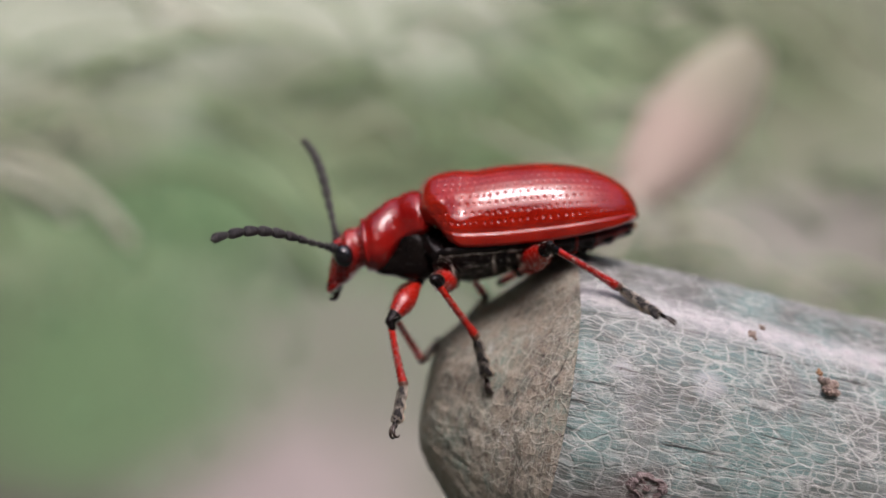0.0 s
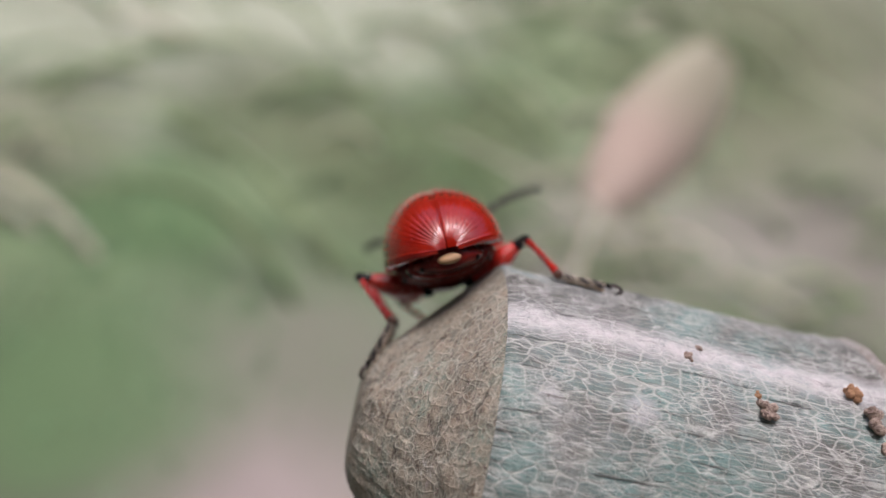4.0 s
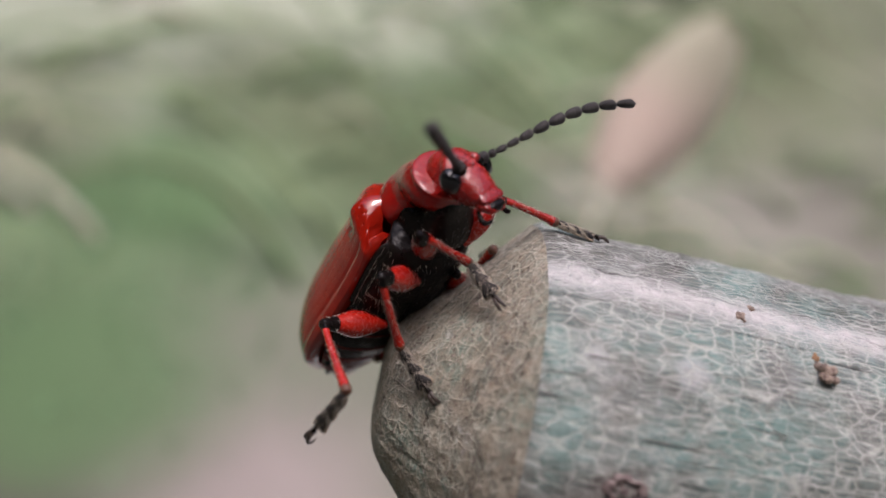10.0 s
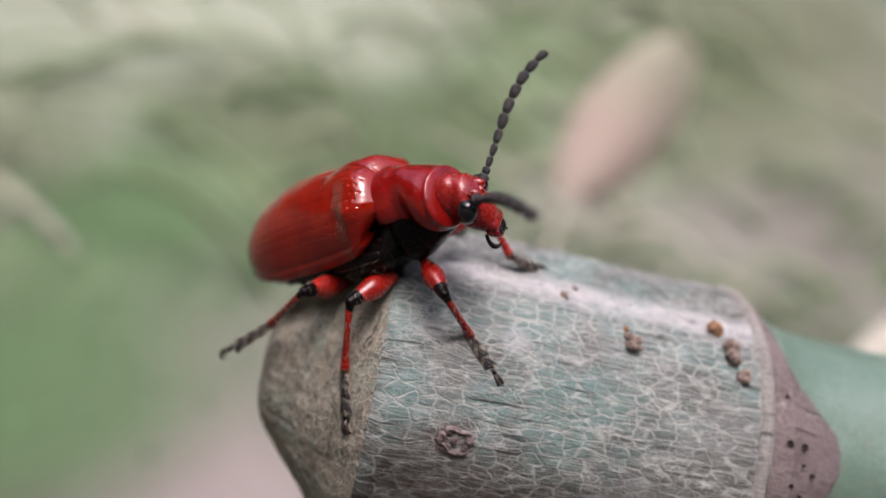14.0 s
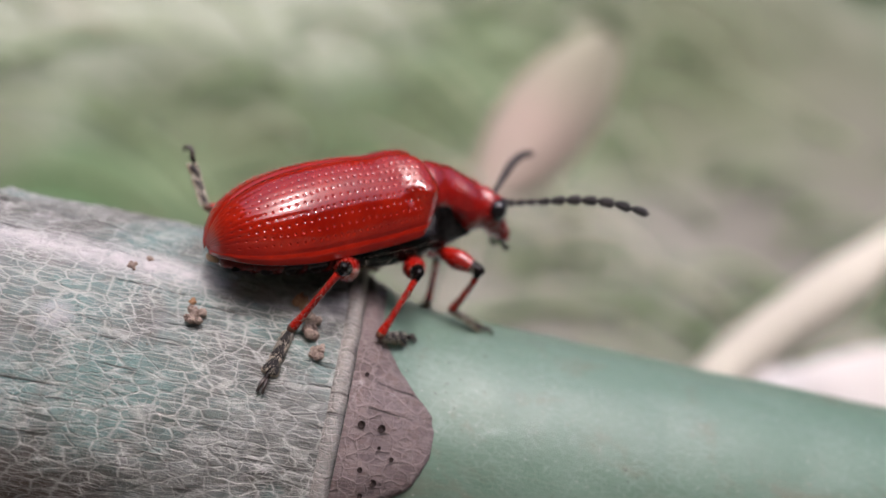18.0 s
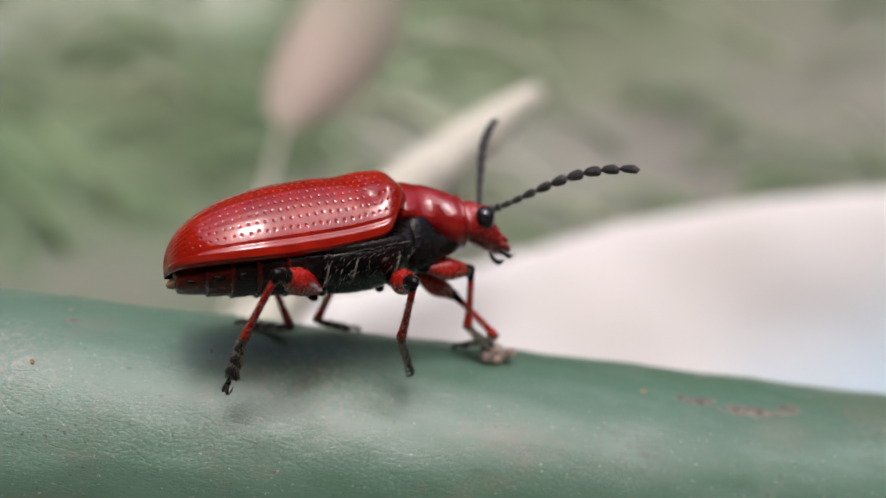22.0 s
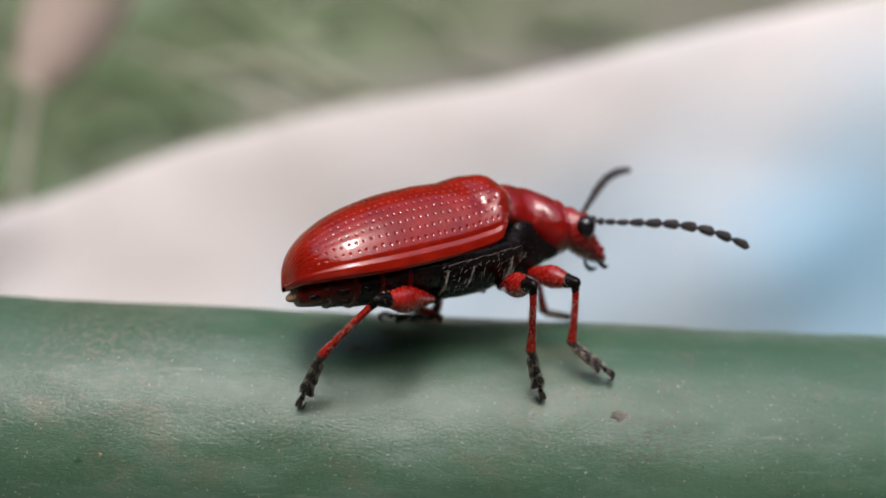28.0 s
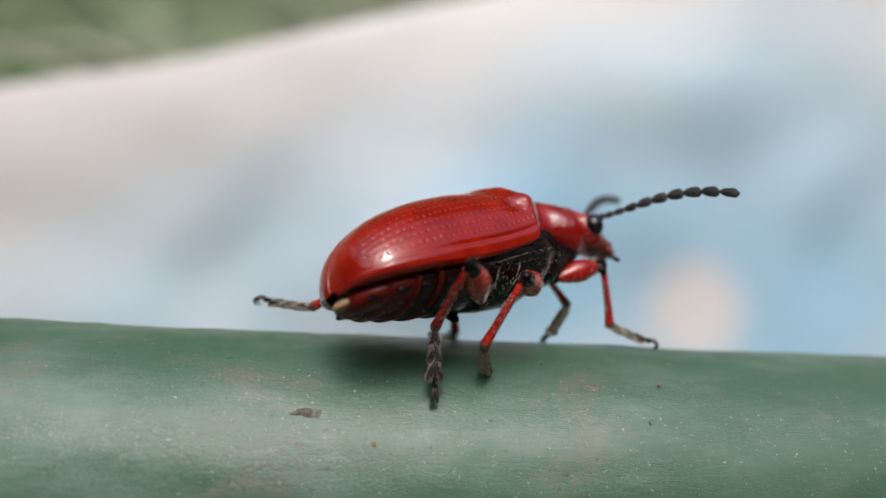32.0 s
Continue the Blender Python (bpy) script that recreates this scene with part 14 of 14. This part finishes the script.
    walk(JOINTED['AR'], [
        (0, pose(0.00470, -0.00041, 0.00037, 23, -47, -77)), (0.5, pose(0.00470, -0.00040, 0.00046, 28, -51, -71)), (1, pose(0.00468, -0.00040, 0.00056, 36, -54, -75)),
        (1.5, pose(0.00469, -0.00037, 0.00052, 36.9, -45.1, -79.3)), (2, pose(0.00471, -0.00032, 0.00046, 31.3, -30.9, -80.1)), (2.5, pose(0.00470, -0.00037, 0.00050, 26.1, -25.3, -84.0)),
        (3, pose(0.00470, -0.00036, 0.00048, 23.6, -21.2, -78.8)), (3.25, pose(0.00471, -0.00036, 0.00048, 24.6, -25.2, -80.1)), (3.5, pose(0.00471, -0.00035, 0.00046, 23.6, -26.1, -83.6)),
        (3.75, pose(0.00471, -0.00034, 0.00046, 22.0, -19.8, -84.4)), (4, pose(0.00471, -0.00033, 0.00044, 21.4, -16.3, -80.3)), (4.5, pose(0.00472, -0.00032, 0.00042, 21, -20, -79)),
        (5, pose(0.00472, -0.00032, 0.00042, 6.6, -7.6, -67.9)), (5.5, pose(0.00472, -0.00032, 0.00042, 9.9, -1.4, -61.5)), (6, pose(0.00472, -0.00032, 0.00042, 8.8, 14.6, -68.3)),
        (6.5, pose(0.00472, -0.00032, 0.00042, 16.6, 4.3, -63.4)), (7, pose(0.00472, -0.00032, 0.00042, 19.0, 7.9, -68.1)), (7.5, pose(0.00469, -0.00032, -0.00018, 9.0, 12.9, -80.2)),
        (8, pose(0.00444, 0.00043, -0.00085, -26.7, 42.7, -76.1)), (8.5, pose(0.00462, -0.00018, -0.00048, -11.4, 45.3, -81.3)), (9, pose(0.00440, -0.00048, -0.00078, -6.6, 14.3, -62.6)),
        (9.5, pose(0.00436, -0.00068, -0.00073, -9.0, 22.9, -68.9)), (10, pose(0.00467, -0.00051, -0.00015, 2.3, 15.8, -51.5)), (10.5, pose(0.00454, -0.00058, -0.00048, -8.9, 10.6, -55.8)),
        (11, pose(0.00436, -0.00067, -0.00077, -19.3, 2.7, -62.5)), (11.5, pose(0.00440, -0.00107, -0.00025, -17.9, -11.1, -57.0)), (12, pose(0.00429, -0.00130, 0.00035, -19.6, -23.5, -53.5)),
        (12.5, pose(0.00436, -0.00124, 0.00035, -13.2, -18.2, -54.5)), (13, pose(0.00439, -0.00119, 0.00043, -8.3, -13.9, -46.8)), (13.5, pose(0.00481, -0.00006, 0.00035, -1.5, -6.6, -47.4)),
        (13.75, pose(0.00482, -0.00008, 0.00031, 3.8, -9.9, -44.4)), (14, pose(0.00481, -0.00009, 0.00028, 9.3, -5.7, -36.8)), (14.25, pose(0.00480, -0.00027, 0.00036, 7.2, -4.1, -35.4)),
        (14.5, pose(0.00477, -0.00044, 0.00044, 6.0, -7.8, -41.3)), (14.75, pose(0.00473, -0.00054, 0.00050, 7.7, -19.2, -47.6)), (15, pose(0.00470, -0.00062, 0.00056, 8.4, -25.4, -52.7)),
        (15.25, pose(0.00470, -0.00061, 0.00054, 8.5, -22.0, -52.9)), (15.5, pose(0.00471, -0.00061, 0.00052, 6.9, -16.1, -48.3)), (15.75, pose(0.00471, -0.00059, 0.00049, 6.7, -17.4, -46.8)),
        (16, pose(0.00471, -0.00058, 0.00048, 7.7, -18.2, -47.4)), (16.25, pose(0.00471, -0.00056, 0.00045, 8.1, -11.1, -49.3)), (16.5, pose(0.00470, -0.00055, 0.00043, 8.0, -5.4, -47.8)),
        (16.75, pose(0.00470, -0.00054, 0.00040, 7.6, -5.4, -43.4)), (17, pose(0.00470, -0.00052, 0.00039, 7.6, -5.9, -42.1)), (17.25, pose(0.00470, -0.00051, 0.00036, 7.8, 0.4, -42.8)),
        (17.5, pose(0.00470, -0.00052, 0.00034, 7.8, 3.0, -42.0)), (17.75, pose(0.00470, -0.00053, 0.00033, 11.3, -0.3, -47.6)), (18, pose(0.00468, -0.00052, 0.00030, 13.9, -6.4, -53.9)),
        (18.25, pose(0.00469, -0.00047, 0.00036, 13.3, -5.8, -49.6)), (18.5, pose(0.00470, -0.00042, 0.00042, 15.0, 0.4, -49.7)), (18.75, pose(0.00472, -0.00037, 0.00049, 14.5, 1.8, -45.3)),
        (19, pose(0.00472, -0.00031, 0.00056, 14.3, 1.1, -39.9)), (19.25, pose(0.00471, -0.00034, 0.00055, 18.3, -1.0, -42.8)), (19.5, pose(0.00471, -0.00037, 0.00054, 22.6, 3.6, -49.6)),
        (19.75, pose(0.00471, -0.00038, 0.00052, 25.7, 5.1, -59.7)), (20, pose(0.00470, -0.00042, 0.00051, 27.8, 3.5, -64.4)), (20.25, pose(0.00472, -0.00040, 0.00047, 26.2, 2.2, -59.3)),
        (20.5, pose(0.00472, -0.00039, 0.00043, 25.4, 8.2, -48.1)), (20.75, pose(0.00472, -0.00038, 0.00037, 24.5, 12.0, -42.3)), (21, pose(0.00473, -0.00038, 0.00033, 22.0, 11.1, -39.4)),
        (21.25, pose(0.00472, -0.00040, 0.00035, 22.7, 4.9, -45.3)), (21.5, pose(0.00471, -0.00041, 0.00038, 24.1, 5.9, -45.1)), (21.75, pose(0.00471, -0.00043, 0.00041, 24.9, 5.7, -43.1)),
        (22, pose(0.00470, -0.00045, 0.00044, 25.0, -0.8, -46.1)), (22.25, pose(0.00471, -0.00042, 0.00039, 24.6, -2.8, -41.1)), (22.5, pose(0.00471, -0.00040, 0.00035, 25.9, 3.5, -37.6)),
        (22.75, pose(0.00471, -0.00037, 0.00031, 26.5, 9.5, -33.0)), (23, pose(0.00472, -0.00035, 0.00027, 26.3, 8.3, -27.7)), (23.25, pose(0.00474, -0.00021, 0.00032, 27.1, 2.2, -33.3)),
        (23.5, pose(0.00475, -0.00007, 0.00037, 28.0, 2.3, -38.7)), (23.75, pose(0.00476, 0.00006, 0.00042, 28.9, 3.4, -43.9)), (24, pose(0.00474, 0.00021, 0.00046, 30.0, -1.6, -49.3)),
        (24.25, pose(0.00475, 0.00003, 0.00044, 29.4, -2.1, -49.8)), (24.5, pose(0.00476, -0.00014, 0.00041, 28.5, -0.2, -51.9)), (24.75, pose(0.00473, -0.00032, 0.00037, 27.3, 5.9, -55.5)),
        (25, pose(0.00471, -0.00049, 0.00035, 27.0, 4.5, -56.2)), (25.25, pose(0.00468, -0.00055, 0.00025, 26.9, 7.3, -53.2)), (25.5, pose(0.00466, -0.00060, 0.00013, 26.7, 11.8, -46.6)),
        (25.75, pose(0.00463, -0.00065, 0.00003, 28.1, 21.8, -43.1)), (26, pose(0.00459, -0.00070, -0.00005, 28.2, 26.1, -41.4)), (26.25, pose(0.00461, -0.00069, -0.00004, 26.6, 24.3, -45.0)),
        (26.5, pose(0.00462, -0.00067, -0.00000, 25.7, 21.7, -42.1)), (26.75, pose(0.00463, -0.00065, 0.00003, 26.1, 24.0, -37.4)), (27, pose(0.00464, -0.00061, 0.00007, 25.6, 24.8, -36.2)),
        (27.25, pose(0.00465, -0.00060, 0.00009, 23.2, 22.0, -39.7)), (27.5, pose(0.00467, -0.00058, 0.00012, 22.0, 18.2, -43.1)), (27.75, pose(0.00468, -0.00056, 0.00015, 21.6, 21.0, -41.6)),
        (28, pose(0.00469, -0.00053, 0.00019, 20.4, 22.6, -37.2)), (28.25, pose(0.00470, -0.00052, 0.00022, 18.8, 19.5, -35.2)), (28.5, pose(0.00470, -0.00048, 0.00025, 16.9, 15.5, -36.2)),
        (28.75, pose(0.00470, -0.00047, 0.00027, 17.0, 18.6, -37.8)), (29, pose(0.00471, -0.00043, 0.00031, 15.3, 17.6, -35.5)), (29.25, pose(0.00472, -0.00043, 0.00031, 14.0, 15.9, -36.3)),
        (29.5, pose(0.00471, -0.00042, 0.00032, 11.8, 9.2, -35.5)), (29.75, pose(0.00472, -0.00041, 0.00032, 10.6, 8.4, -35.8)), (30, pose(0.00473, -0.00041, 0.00033, 8.4, 7.8, -34.9)),
        (30.25, pose(0.00472, -0.00038, 0.00038, 15.1, 14.5, -47.1)), (30.5, pose(0.00474, -0.00036, 0.00043, 19.5, 13.3, -57.6)), (30.75, pose(0.00473, -0.00032, 0.00049, 22.9, 17.8, -69.1)),
        (31, pose(0.00472, -0.00030, 0.00054, 22.8, 26.1, -83.6)), (31.25, pose(0.00470, -0.00039, 0.00054, 24.4, 25.9, -85.8)), (31.5, pose(0.00469, -0.00049, 0.00053, 27.1, 18.5, -82.9)),
        (31.75, pose(0.00467, -0.00058, 0.00055, 30.7, 13.9, -76.7)), (32, pose(0.00464, -0.00067, 0.00054, 31.2, 14.9, -78.6)),
    ])
    walk(CARRIED_CRUMB, [
        (0, pose(0.03860, -0.00055, 0.00392, 8, 0, 0)), (20.5, pose(0.03860, -0.00055, 0.00392, 8, 0, 0)), (20.65, pose(0.03870, -0.00055, 0.00392, 8, 0, 0)),
        (20.75, pose(0.04077, -0.00282, 0.00550, -2, 0, 0)), (21, pose(0.04272, -0.00331, 0.00453, 11, 0, 0)), (21.25, pose(0.04580, -0.00273, 0.00470, 23, 0, 0)),
        (21.5, pose(0.04703, -0.00222, 0.00337, 27, 0, 0)), (21.75, pose(0.05093, -0.00152, 0.00376, 21, 0, 0)), (22, pose(0.05269, -0.00136, 0.00383, 8, 0, 0)),
        (22.25, pose(0.05587, -0.00190, 0.00459, -6, 0, 0)), (22.5, pose(0.05698, -0.00268, 0.00426, -11, 0, 0)), (22.75, pose(0.06064, -0.00303, 0.00522, -7, 0, 0)),
        (22.95, pose(0.06220, -0.00161, 0.00362, 20, 0, 0)), (23.03, pose(0.06225, -0.00155, 0.00365, 20, 0, 0)), (23.1, pose(0.06240, 0.00078, 0.00443, -8, 0, 0)),
        (23.17, pose(0.06250, 0.00450, 0.00260, -40, 0, 0)), (23.25, pose(0.06260, 0.00650, -0.00800, -60, 0, 0)), (23.4, pose(0.06270, 0.00800, -0.04630, -90, 0, 0)),
        (32, pose(0.06270, 0.00800, -0.04630, -90, 0, 0)),
    ])


motions()
